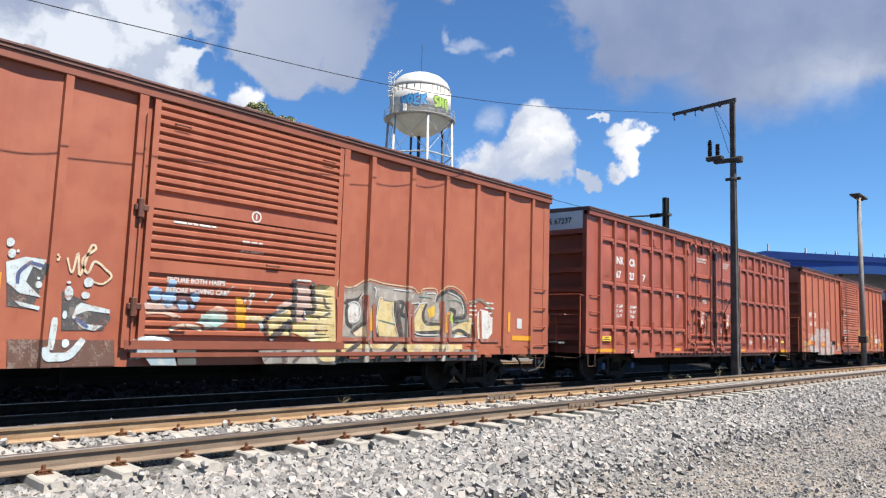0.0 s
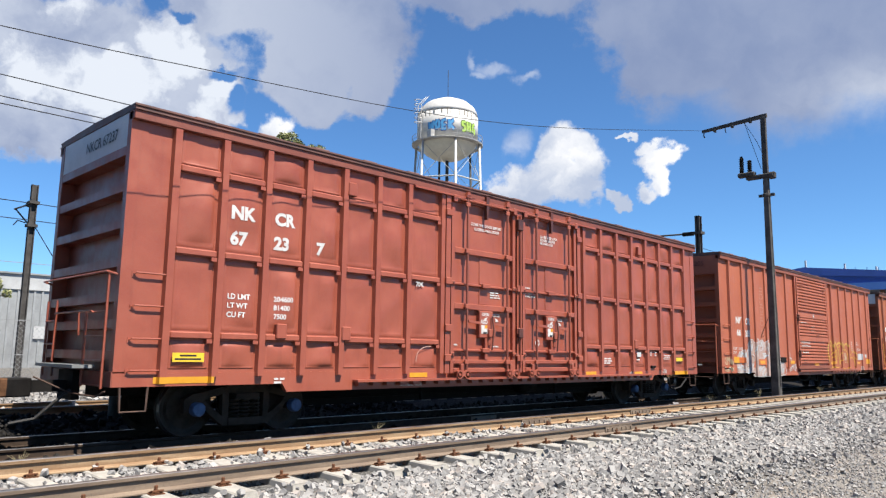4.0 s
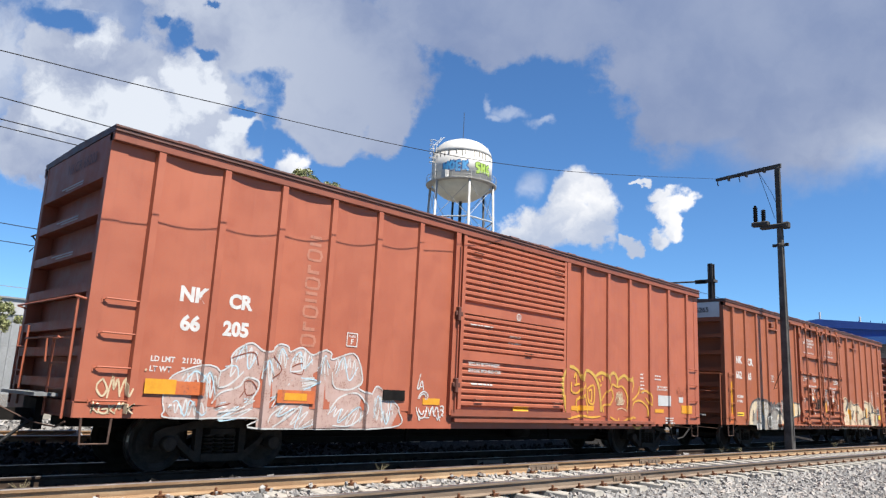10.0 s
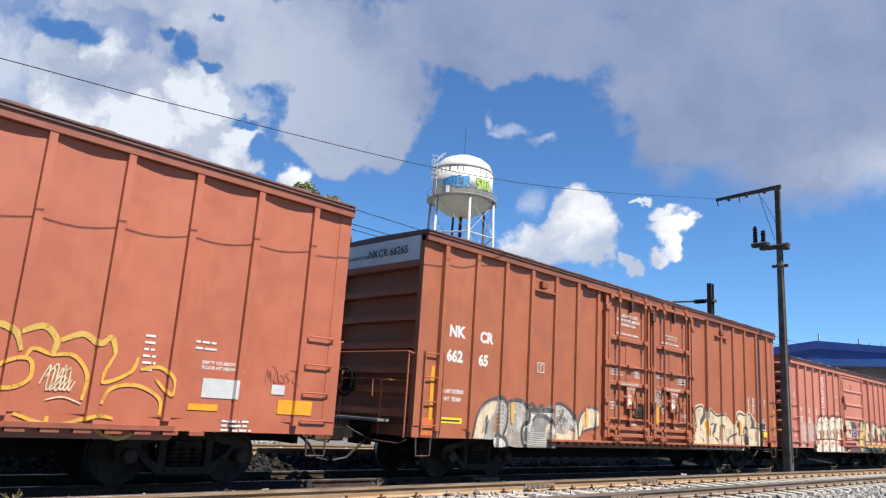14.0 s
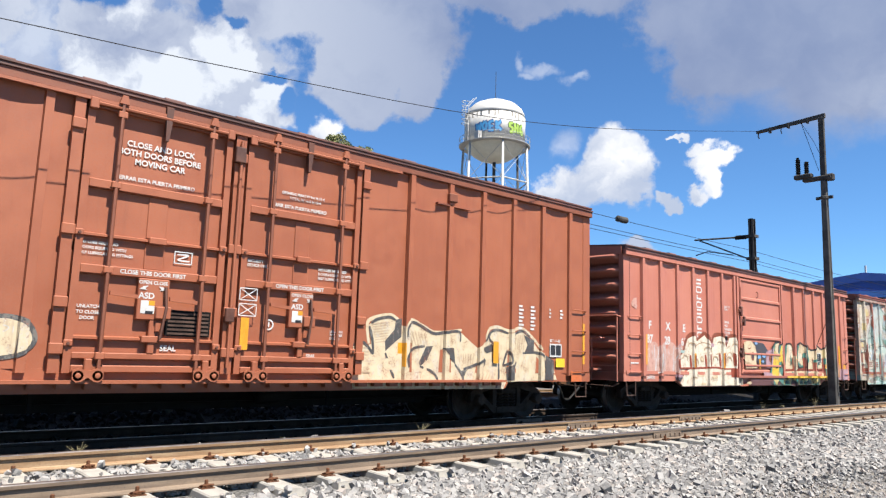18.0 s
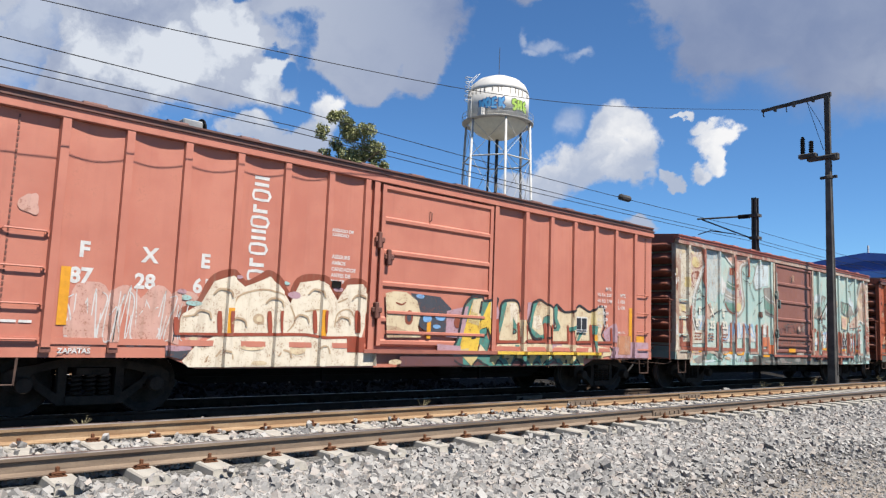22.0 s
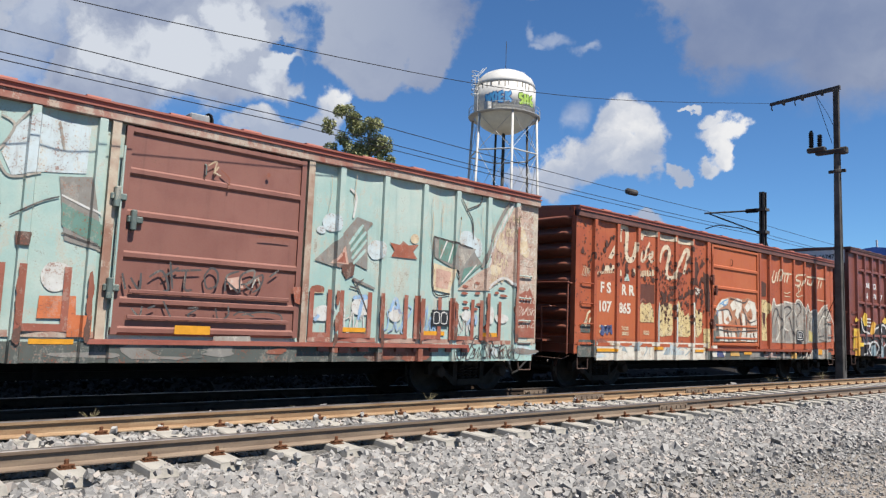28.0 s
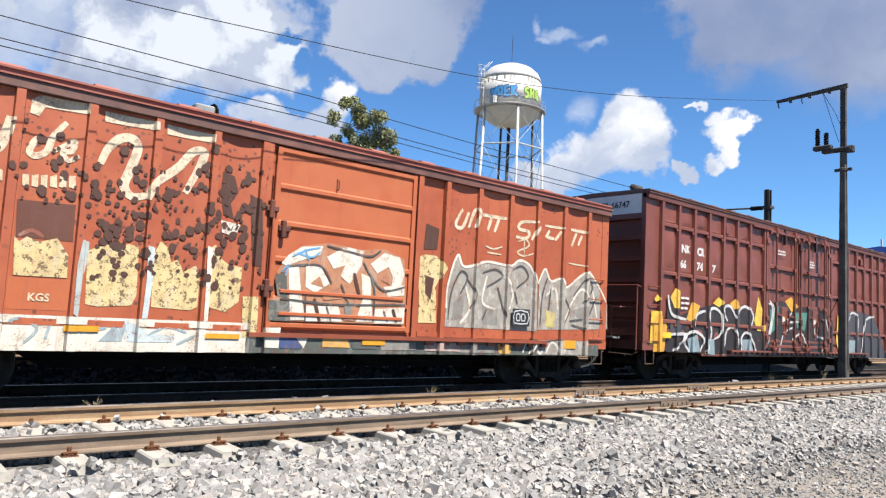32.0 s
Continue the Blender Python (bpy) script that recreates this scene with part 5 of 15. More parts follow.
def wheelset_mesh():
    bm = bmesh.new()
    lathe(bm, [(0.06, -0.98), (0.075, -0.97), (0.075, -0.82), (0.14, -0.82), (0.15, -0.815), (0.33, -0.79), (0.40, -0.815), (0.455, -0.815), (0.46, -0.80), (0.465, -0.72), (0.49, -0.70), (0.49, -0.68), (0.40, -0.68), (0.34, -0.72), (0.15, -0.70), (0.10, -0.66), (0.10, 0.66), (0.15, 0.70), (0.34, 0.72), (0.40, 0.68), (0.49, 0.68), (0.49, 0.70), (0.465, 0.72), (0.455, 0.815), (0.15, 0.815), (0.075, 0.82), (0.06, 0.98)], 28, "y")
    for f in bm.faces:
        c = f.calc_center_median()
        r = math.hypot(c.x, c.z)
        f.material_index = 1 if 0.452 < r < 0.462 and abs(c.y) > 0.7 and abs(f.normal.y) < 0.5 else 0
    # bolts on the axle cap, so that the turning shows
    for s in (-1, 1):
        for i in range(3):
            a = i * 2.094
            box(bm, 0.035 * math.cos(a) - 0.012, 0.035 * math.cos(a) + 0.012, s * 1.165 - 0.012, s * 1.165 + 0.012, 0.035 * math.sin(a) - 0.012, 0.035 * math.sin(a) + 0.012)
        lathe(bm, [(0.055, s * 0.97), (0.055, s * 1.155), (0.05, s * 1.16)], 12, "y")
    return to_mesh("wheelset", bm, [WHEEL_STEEL, TREAD])


SIDE_FRAME, SPRING, WHEELSET = side_frame_mesh(), spring_mesh(), wheelset_mesh()
BEARING = to_mesh("bearing", lathe(bmesh.new(), [(0.10, -0.12), (0.115, -0.10), (0.115, 0.02), (0.09, 0.03), (0.085, 0.06), (0.05, 0.06)], 14, "y"), TRUCK_STEEL)
BEARING_BLUE = to_mesh("bearing_cap", lathe(bmesh.new(), [(0.10, -0.12), (0.115, -0.10), (0.115, 0.02), (0.09, 0.03), (0.085, 0.06), (0.05, 0.06)], 14, "y"), plain("bearing_blue", (0.036, 0.066, 0.132), 0.7, 0, 0.4))


def truck(car, cx, base, blue=False):
    for s, y in ((1, -1.13), (-1, 1.13)):
        again("side_frame", SIDE_FRAME, car, pose(cx, y, 0, 0, 0, 0 if s > 0 else 180))
        for i in range(3):
            for dy in (0.04, 0.14):
                again("spring", SPRING, car, pose(cx - 0.19 + i * 0.19, y + s * (dy - 0.02), 0))
        for dx in (-base / 2, base / 2):
            again("bearing_cap", BEARING_BLUE if blue else BEARING, car, pose(cx + dx, y + s * 0.0 - s * 0.03, 0.46, 0, 0, 0 if s > 0 else 180))
    part("bolster", box(bmesh.new(), cx - 0.22, cx + 0.22, -1.18, 1.18, 0.60, 0.69), TRUCK_STEEL, car)
    part("brake_beam", box(bmesh.new(), cx - 0.5, cx - 0.4, -0.7, 0.7, 0.30, 0.42), BLACK_STEEL, car)
    for dx in (-base / 2, base / 2):
        ROLLERS.append((again("wheelset", WHEELSET, car, pose(cx + dx, 0, 0.457)), cx + dx))


def bent_bar(car, name, pts, mat, r=0.014, label=""):
    return part(name, rod(bmesh.new(), pts, r, 6), mat, car, label)


def ladder(car, x0, x1, zs, mat, out):
    """Side grab irons on short brackets."""
    for z in zs:
        bent_bar(car, "grab_iron", [(x0, -out + 0.09, z - 0.02), (x0, -out - 0.045, z - 0.02), (x0 + 0.02, -out - 0.06, z), (x1 - 0.02, -out - 0.06, z), (x1, -out - 0.045, z - 0.02), (x1, -out + 0.09, z - 0.02)], mat, 0.014)
        for x in (x0, x1):
            part("bracket", box(bmesh.new(), x - 0.03, x + 0.03, -out - 0.02, -out + 0.04, z - 0.07, z + 0.02), mat, car)


def coupler(car, x, s, reach, mat, hose_side=1):
    """s = -1 at the front end, +1 at the rear; reach to the middle of the gap."""
    bm = box(bmesh.new(), min(x, x + s * (reach - 0.28)), max(x, x + s * (reach - 0.28)), -0.09, 0.09, 0.74, 0.92)
    part("coupler_shank", bm, mat, car)
    bm = prism(bmesh.new(), [(x + s * (reach - 0.30), -0.16), (x + s * (reach - 0.12), -0.21), (x + s * (reach + 0.10), -0.17), (x + s * (reach + 0.12), -0.05), (x + s * (reach - 0.03), 0.0), (x + s * (reach + 0.10), 0.12), (x + s * (reach - 0.05), 0.19), (x + s * (reach - 0.30), 0.13)], 0.68, 0.96, "z")
    part("coupler_head", bevelled(bm, 0.02), mat, car, "rusty cast coupler head")
    part("striker", box(bmesh.new(), min(x, x + s * 0.12), max(x, x + s * 0.12), -0.32, 0.32, 0.62, 1.08), BLACK_STEEL, car)
    bent_bar(car, "air_hose", [(x + s * 0.15, -0.35, 0.78), (x + s * 0.35, -0.38, 0.62), (x + s * 0.6, -0.3, 0.36), (x + s * (reach - 0.02), -0.22 * hose_side, 0.30)], HOSE, 0.028, "black rubber brake hose")
    bent_bar(car, "uncoupling_lever", [(x + s * 0.05, -1.45, 0.80), (x + s * 0.12, -1.3, 0.72), (x + s * 0.2, -0.5, 0.74), (x + s * (reach - 0.3), -0.2, 0.98)], STEP_STEEL, 0.014)
    bent_bar(car, "stirrup_step", [(x - s * 0.12, -1.54, 0.90), (x - s * 0.14, -1.55, 0.50), (x - s * 0.52, -1.55, 0.50), (x - s * 0.54, -1.54, 0.90)], STEP_STEEL, 0.02)


def car_end(car, x, s, zt, ribs, rounded, paint, dark, steel):
    """The end wall: s = -1 front, +1 rear."""
    def bx(d0, d1, y0, y1, z0, z1):
        a, b = x + s * d0, x + s * d1
        return box(bmesh.new(), min(a, b), max(a, b), y0, y1, z0, z1)
    for y in (-1.56, 1.42):
        part("corner_post", bx(-0.26, 0.0, y, y + 0.14, 0.88, zt - 0.02), paint, car)
    rib = None
    for z in ribs:
        if rounded:
            # a pressed swelling that runs out into the corner posts
            bm = bmesh.new()
            rows = []
            for y, swell in ((-1.43, 0.15), (-1.36, 0.7), (-1.24, 0.95), (-1.0, 1.0), (1.0, 1.0), (1.24, 0.95), (1.36, 0.7), (1.43, 0.15)):
                rows.append([bm.verts.new((x + s * (-0.15 + swell * 0.22 * max(0.0, math.cos(math.radians(a))) ** 1.6), y, z + 0.165 * a / 90)) for a in (-90, -68, -45, -22, 0, 22, 45, 68, 90)])
            for r, q in zip(rows, rows[1:]):
                for j in range(8):
                    bm.faces.new((r[j], r[j + 1], q[j + 1], q[j]) if s < 0 else (r[j], q[j], q[j + 1], r[j + 1]))
            bmesh.ops.recalc_face_normals(bm, faces=bm.faces[:])
            part("end_corrugation", bm, paint, car, smooth=True)
        else:
            part("end_rib", bx(-0.25, -0.005, -1.42, 1.42, z - 0.07, z + 0.07), paint, car)
    if rounded:
        a, b = sorted((x - s * 0.2, x + s * 0.012))
        part("end_top_panel", prism(bmesh.new(), [(-1.5, zt - 0.13), (1.5, zt - 0.13), (1.5, zt + 0.075), (0, zt + 0.205), (-1.5, zt + 0.075)], a, b), paint, car, "plain sheet under the roof peak")
    part("end_sill", bx(-0.2, 0.02, -1.56, 1.56, 0.86, 1.08), steel, car)
    if not rounded:
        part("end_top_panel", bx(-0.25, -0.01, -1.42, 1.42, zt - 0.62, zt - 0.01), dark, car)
    # ladder, platform and hand rails
    for y, top in ((-1.42, 2.55), (-0.62, 1.98)):
        bent_bar(car, "ladder_stile", [(x + s * 0.10, y, 0.84), (x + s * 0.10, y, top)], paint, 0.02)
    for i in range(4):
        bent_bar(car, "ladder_rung", [(x + s * 0.10, -1.42, 0.88 + i * 0.36), (x + s * 0.10, -0.62, 0.88 + i * 0.36)], paint, 0.014)
    for y in (0.75, 1.2):
        bent_bar(car, "ladder_stile", [(x + s * 0.10, y, 0.95), (x + s * 0.10, y, 2.2)], paint, 0.02)
    for i in range(3):
        bent_bar(car, "ladder_rung", [(x + s * 0.10, 0.75, 1.1 + i * 0.38), (x + s * 0.10, 1.2, 1.1 + i * 0.38)], paint, 0.014)
    bent_bar(car, "hand_rail", [(x - s * 0.05, -1.48, 2.5), (x + s * 0.14, -1.44, 2.55), (x + s * 0.14, 1.4, 2.55), (x - s * 0.05, 1.45, 2.5)], paint, 0.016)
    bent_bar(car, "hand_rail", [(x + s * 0.1, -0.95, 1.95), (x + s * 0.14, -0.9, 1.98), (x + s * 0.14, 0.7, 1.98)], paint, 0.016)
    bent_bar(car, "hand_rail", [(x + s * 0.12, 0.7, 1.98), (x + s * 0.12, 0.72, 1.2)], paint, 0.016)
    bent_bar(car, "hand_rail", [(x + s * 0.1, -0.35, 1.62), (x + s * 0.12, -0.35, 1.98)], paint, 0.016)
    part("end_platform", bx(0.0, 0.32, -0.85, 0.85, 1.12, 1.17), GALVANISED if not rounded else paint, car, "steel mesh end platform")


def boxcar(x_start, L, zt, posts, door, palette, label, ribs, rounded, truck_at, base, reach, roof_mat, blue=False, white_end=None):
    """One box car with all its fixed parts; returns the car, its paint and the letter depth."""
    paint, dark, steel = palette
    car = empty("boxcar", pose(x_start, TRACK_Y, 0), label, "railway wagon", "box cars of the train")
    MOVERS.append((car, x_start))
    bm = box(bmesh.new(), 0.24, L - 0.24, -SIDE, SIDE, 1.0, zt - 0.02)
    # end walls take the darkened paint: shade of the recess put into colour
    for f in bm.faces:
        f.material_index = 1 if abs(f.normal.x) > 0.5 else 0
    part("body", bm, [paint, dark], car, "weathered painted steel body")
    for s in (-1, 1):
        # skirt of the side, deeper between the trucks
        n1 = truck_at + 0.42 if L > 17 else truck_at + 0.95
        n2 = n1 + 0.1 if L > 17 else n1 + 0.4
        deep = 0.72 if L > 17 else 0.70
        sill = [(0, 0.86), (n1, 0.86), (n2, deep), (L - n2, deep), (L - n1, 0.86), (L, 0.86), (L, 1.06), (0, 1.06)]
        a, b = sorted((s * (SIDE - 0.08), s * (SIDE + 0.012)))
        part("side_sill", prism(bmesh.new(), sill, a, b, "y"), paint, car)
        a, b = sorted((s * (SIDE - 0.1), s * (SIDE + 0.10)))
        bm = box(bmesh.new(), 0.0, L, a, b, zt - 0.15, zt)
        part("top_chord", bevelled(bm, 0.012), steel if L > 17 else paint, car)
        a, b = sorted((s * (SIDE + 0.05), s * (SIDE + 0.125)))
        part("roof_edge", box(bmesh.new(), 0.0, L, a, b, zt - 0.005, zt + 0.02), roof_mat, car)
    pm = to_mesh("side_post", post_mesh(1.0, zt - 0.15), paint)
    for x in posts:
        again("side_post", pm, car, pose(x, -SIDE, 0))
        again("side_post", pm, car, pose(x, SIDE, 0, 0, 0, 180))
    # roof
    rise, lip = (0.13, 0.095) if L > 17 else (0.24, 0.115)
    bm = prism(bmesh.new(), [(-SIDE - 0.07, zt - 0.002), (-SIDE - 0.07, zt + lip - 0.03), (-SIDE - 0.10, zt + lip - 0.03), (-SIDE - 0.10, zt + lip), (0, zt + rise), (SIDE + 0.10, zt + lip), (SIDE + 0.10, zt + lip - 0.03), (SIDE + 0.07, zt + lip - 0.03), (SIDE + 0.07, zt - 0.002)], 0.0, L)
    part("roof", bm, roof_mat, car, "galvanised or painted sheet roof")
    seam = to_mesh("roof_seam", prism(bmesh.new(), [(-SIDE - 0.09, zt + lip - 0.02), (-SIDE - 0.02, zt + lip + 0.045), (0, zt + rise + 0.04), (SIDE + 0.02, zt + lip + 0.045), (SIDE + 0.09, zt + lip - 0.02)], -0.16, 0.16), roof_mat)
    n = int(L / 1.15)
    for i in range(1, n):
        again("roof_seam", seam, car, pose(i * L / n, 0, 0))
    for x, s in ((0, -1), (L, 1)):
        car_end(car, x, s, zt, ribs, rounded, paint, white_end if (white_end and s < 0) else paint, steel)
        coupler(car, x, s, reach, COUPLER_RUST if s > 0 else BLACK_STEEL)
    # underframe
    belly = truck_at + 1.35
    part("centre_sill", prism(bmesh.new(), [(0.3, 0.66), (belly, 0.66), (belly + 0.5, 0.36), (L - belly - 0.5, 0.36), (L - belly, 0.66), (L - 0.3, 0.66), (L - 0.3, 1.0), (0.3, 1.0)], -0.3, 0.3, "y"), BLACK_STEEL, car, "deep black centre sill")
    for i in range(5):
        x = truck_at + 1.8 + i * (L - 2 * truck_at - 3.6) / 4
        part("cross_bearer", box(bmesh.new(), x - 0.1, x + 0.1, -1.5, 1.5, 0.76, 1.0), BLACK_STEEL, car)
    part("air_reservoir", rod(bmesh.new(), [(L * 0.42, 0.75, 0.62), (L * 0.42 + 1.1, 0.75, 0.62)], 0.2, 12), BLACK_STEEL, car, smooth=True)
    part("brake_cylinder", rod(bmesh.new(), [(L * 0.55, -0.8, 0.62), (L * 0.55 + 0.6, -0.8, 0.62)], 0.16, 12), BLACK_STEEL, car, smooth=True)
    bent_bar(car, "brake_rod", [(truck_at, -0.4, 0.5), (L * 0.5, -0.55, 0.52), (L - truck_at, -0.4, 0.5)], BLACK_STEEL, 0.02)
    for x in (L * 0.36, L * 0.62):
        part("hanger", box(bmesh.new(), x, x + 0.05, -1.0, -0.94, 0.42, 0.8), BLACK_STEEL, car)
    for x in (truck_at, L - truck_at):
        truck(car, x, base, blue)
        part("body_bolster", box(bmesh.new(), x - 0.2, x + 0.2, -1.45, 1.45, 0.84, 1.0), BLACK_STEEL, car)
    # ladders
    zs = (1.1, 1.57, 2.06, 2.55)
    ladder(car, 0.20, 0.74, zs, paint, SIDE)
    ladder(car, L - 0.74, L - 0.20, zs, paint, SIDE)
    if rounded:
        for a, b in ((0.1, 6.1), (9.5, L - 0.1)):
            part("belt_rail", box(bmesh.new(), a, b, -SIDE - 0.03, -SIDE, 1.04, 1.13), paint, car)
        foot = to_mesh("post_foot", box(bmesh.new(), -0.07, 0.07, -SIDE - 0.075, -SIDE - 0.013, 0.93, 1.0), dark)
        for x in posts:
            again("post_foot", foot, car, pose(x, 0, 0))
    doors = door(car, paint, dark, steel, zt)
    if posts is not POST_B:
        dished_sheets(car, posts, doors, zt, paint)
    steps = [(x - 0.06, x + 0.06, SIDE + 0.09) for x in posts] + doors
    return car, Paint(car, steps)


def latch(car, x, z, out, mat, dark):
    part("door_latch", bevelled(box(bmesh.new(), x - 0.10, x + 0.12, -out - 0.07, -out, z - 0.05, z + 0.05), 0.015), dark, car)
    part("door_latch", bevelled(box(bmesh.new(), x - 0.06, x + 0.02, -out - 0.11, -out, z - 0.16, z + 0.14), 0.015), dark, car)


# door kinds: each returns the stretches that stand proud of the side
def corrugated_door(car, paint, dark, steel, zt):
    x0, x1, z0, z1, out = 7.56, 11.40, 1.12, zt - 0.12, SIDE + 0.085
    bm = box(bmesh.new(), x0, x1, -out + 0.055, -SIDE, z0, z1)
    door = part("sliding_door", bm, paint, car, "corrugated steel sliding door")
    for a, b in ((x0, x0 + 0.10), (x1 - 0.10, x1)):
        part("door_stile", box(bmesh.new(), a, b, -out, -out + 0.06, z0, z1), paint, door)
    rib = to_mesh("door_corrugation", prism(bmesh.new(), [(-out + 0.056, -0.062), (-out, -0.028), (-out, 0.028), (-out + 0.056, 0.062)], x0 + 0.1, x1 - 0.1), paint)
    flat = (3.26, 2.26)
    z = z0 + 0.12
    while z < z1 - 0.08:
        if not any(abs(z - f) < 0.13 for f in flat):
            again("door_corrugation", rib, door, pose(0, 0, z))
            RIBBED.setdefault(car.name, (x0 + 0.1, x1 - 0.1, []))[2].append(z)
        z += 0.132
    for f in flat:
        part("door_band", box(bmesh.new(), x0 + 0.1, x1 - 0.1, -out, -out + 0.056, f - 0.10, f + 0.10), paint, door)
    part("door_foot", box(bmesh.new(), x0 - 0.2, x1 + 0.2, -out - 0.02, -SIDE, z0 - 0.14, z0 - 0.005), steel, car)
    part("door_track", box(bmesh.new(), x0 - 0.1, L_HI - 3.0, -out - 0.03, -SIDE - 0.012, 0.86, 0.93), steel, car)
    for x in (x0 - 0.16, x1 + 0.1):
        part("door_post", box(bmesh.new(), x - 0.09, x + 0.05, -out - 0.01, -SIDE, 1.0, zt - 0.15), paint, car)
    for i in range(11):
        xx = 11.75 + i * 0.42
        part("jack_pad", box(bmesh.new(), xx, xx + 0.24, -SIDE - 0.10, -SIDE - 0.013, 0.80, 0.86), steel, car)
    for z in (3.12, 1.62):
        latch(car, x0 - 0.12, z, out, paint, dark)
    bent_bar(car, "lock_rod", [(x0 - 0.12, -out - 0.04, 1.1), (x0 - 0.12, -out - 0.04, 4.6)], paint, 0.018)
    for xx, zz in ((x0 + 0.35, 4.55), (x1 - 0.5, 4.55), (x0 + 0.5, 1.35), (x1 - 0.5, 1.35), (x0 + 2.2, 2.45)):
        bent_bar(car, "door_handle", [(xx, -out, zz), (xx, -out - 0.05, zz - 0.02), (xx + 0.25, -out - 0.05, zz - 0.02), (xx + 0.25, -out, zz)], dark, 0.012)
    return [(x0, x1, out)]


def carrier_mesh(mat):
    """Two door rollers on one waisted plate, near face at y = 0."""
    bm = prism(bmesh.new(), [(-0.20, -0.05), (-0.15, -0.10), (-0.08, -0.09), (0.0, -0.035), (0.08, -0.09), (0.15, -0.10), (0.20, -0.05), (0.20, 0.06), (0.12, 0.09), (0.0, 0.05), (-0.12, 0.09), (-0.20, 0.06)], 0.0, 0.05, "y")
    for x in (-0.125, 0.125):
        lathe(bm, [(0.02, -0.014), (0.035, -0.01), (0.04, 0.0), (0.07, 0.0), (0.07, 0.05)], 12, "y", (x, 0, -0.01))
    return to_mesh("door_roller", bm, mat)


def plug_doors(car, paint, dark, steel, zt):
    out = SIDE + 0.095
    z0, z1 = 1.0, zt - 0.19
    roller = carrier_mesh(paint)
    guide = to_mesh("rod_guide", bevelled(box(bmesh.new(), -0.065, 0.065, -0.055, 0.0, -0.05, 0.05), 0.012), paint)
    bolt = to_mesh("bolt", lathe(bmesh.new(), [(0.022, -0.02), (0.022, 0.0)], 6, "y"), dark)

    def plate(name, x0, x1, za, zb, d0, d1, parent, mat=paint, bev=0.012):
        return part(name, bevelled(box(bmesh.new(), x0, x1, -d1, -d0, za, zb), bev), mat, parent)

    for n, (x0, x1, rods) in enumerate(((6.95, 9.14, (7.40, 8.78)), (9.42, 11.69, (9.90, 11.28)))):
        door = part("plug_door", box(bmesh.new(), x0, x1, -SIDE - 0.02, -SIDE, z0, z1), paint, car, "steel plug door with lock rods")
        mid = 8.07 if n == 0 else 10.55
        for a, b in ((x0, x0 + 0.10), (x1 - 0.10, x1)):
            part("door_stile", box(bmesh.new(), a, b, -out, -SIDE - 0.02, z0, z1), paint, door)
        # heavy rails and thin bars across the door
        for z, h, d in ((3.66, 0.065, 0.0), (2.44, 0.065, 0.0), (1.24, 0.045, 0.01), (1.06, 0.05, 0.02)):
            plate("door_rail", x0 + 0.10, x1 - 0.10, z - h, z + h, SIDE + 0.02, out + d, door)
        part("door_rail", box(bmesh.new(), x0 + 0.10, x1 - 0.10, -out, -SIDE - 0.02, z1 - 0.09, z1), paint, door)
        for z in (2.93, 1.49):
            part("door_bar", prism(bmesh.new(), [(-SIDE - 0.02, z - 0.035), (-out + 0.01, z - 0.02), (-out + 0.01, z + 0.012), (-SIDE - 0.02, z + 0.03)], x0 + 0.10, x1 - 0.10), paint, door)
        # raised middle stiffener between the rails
        for a, c in ((2.97, 3.59), (2.51, 2.89)):
            plate("stiffener", mid - 0.15, mid + 0.14, a, c, SIDE + 0.02, SIDE + 0.038, door, paint, 0.008)
        plate("door_clip", mid - 0.13, mid + 0.13, 2.88, 2.98, SIDE + 0.02, out + 0.045, door)
        plate("door_clip", mid - 0.12, mid + 0.12, 1.44, 1.54, SIDE + 0.02, out + 0.045, door)
        for x in rods:
            bent_bar(door, "lock_rod", [(x, -out - 0.055, 0.96), (x, -out - 0.055, z1 + 0.13)], steel, 0.03)
            for z in (1.24, 2.44, 3.66, 4.70):
                again("rod_guide", guide, door, pose(x, -out - 0.03, z))
            part("rod_cam", prism(bmesh.new(), [(x - 0.07, z1 + 0.02), (x + 0.07, z1 + 0.02), (x + 0.04, z1 + 0.15), (x - 0.03, z1 + 0.15)], -out - 0.09, -out - 0.02, "y"), paint, door)
        # hanger bar along the top with a dark drop bracket
        bent_bar(door, "hanger_bar", [(x0 + 0.02, -out - 0.045, z1 - 0.04), (x1 - 0.02, -out - 0.045, z1 - 0.04)], paint, 0.026)
        for x in (x0 + 0.06, x1 - 0.06):
            plate("hanger_lug", x - 0.06, x + 0.06, z1 - 0.13, z1 + 0.03, out - 0.02, out + 0.07, door)
        part("drop_bracket", prism(bmesh.new(), [(mid - 0.05, z1 + 0.15), (mid + 0.06, z1 + 0.15), (mid + 0.05, z1 - 0.10), (mid + 0.02, z1 - 0.38), (mid - 0.03, z1 - 0.38), (mid - 0.04, z1 - 0.10)], -out - 0.06, -out + 0.03, "y"), dark, door)
        # gear plate with its label, handle and levers
        plate("handle_plate", mid - 0.22, mid + 0.23, 1.77, 2.37, SIDE + 0.02, out + 0.03, door)
        plate("label_plate", mid - 0.17, mid + 0.03, 1.86, 2.05, out + 0.03, out + 0.034, door, WHITE_PAINT, 0.001)
        plate("label_patch", mid - 0.06, mid + 0.03, 1.98, 2.05, out + 0.034, out + 0.037, door, REFLECT, 0.001)
        plate("label_patch", mid - 0.10, mid + 0.01, 1.86, 1.90, out + 0.034, out + 0.037, door, BLACK_PAINT, 0.001)
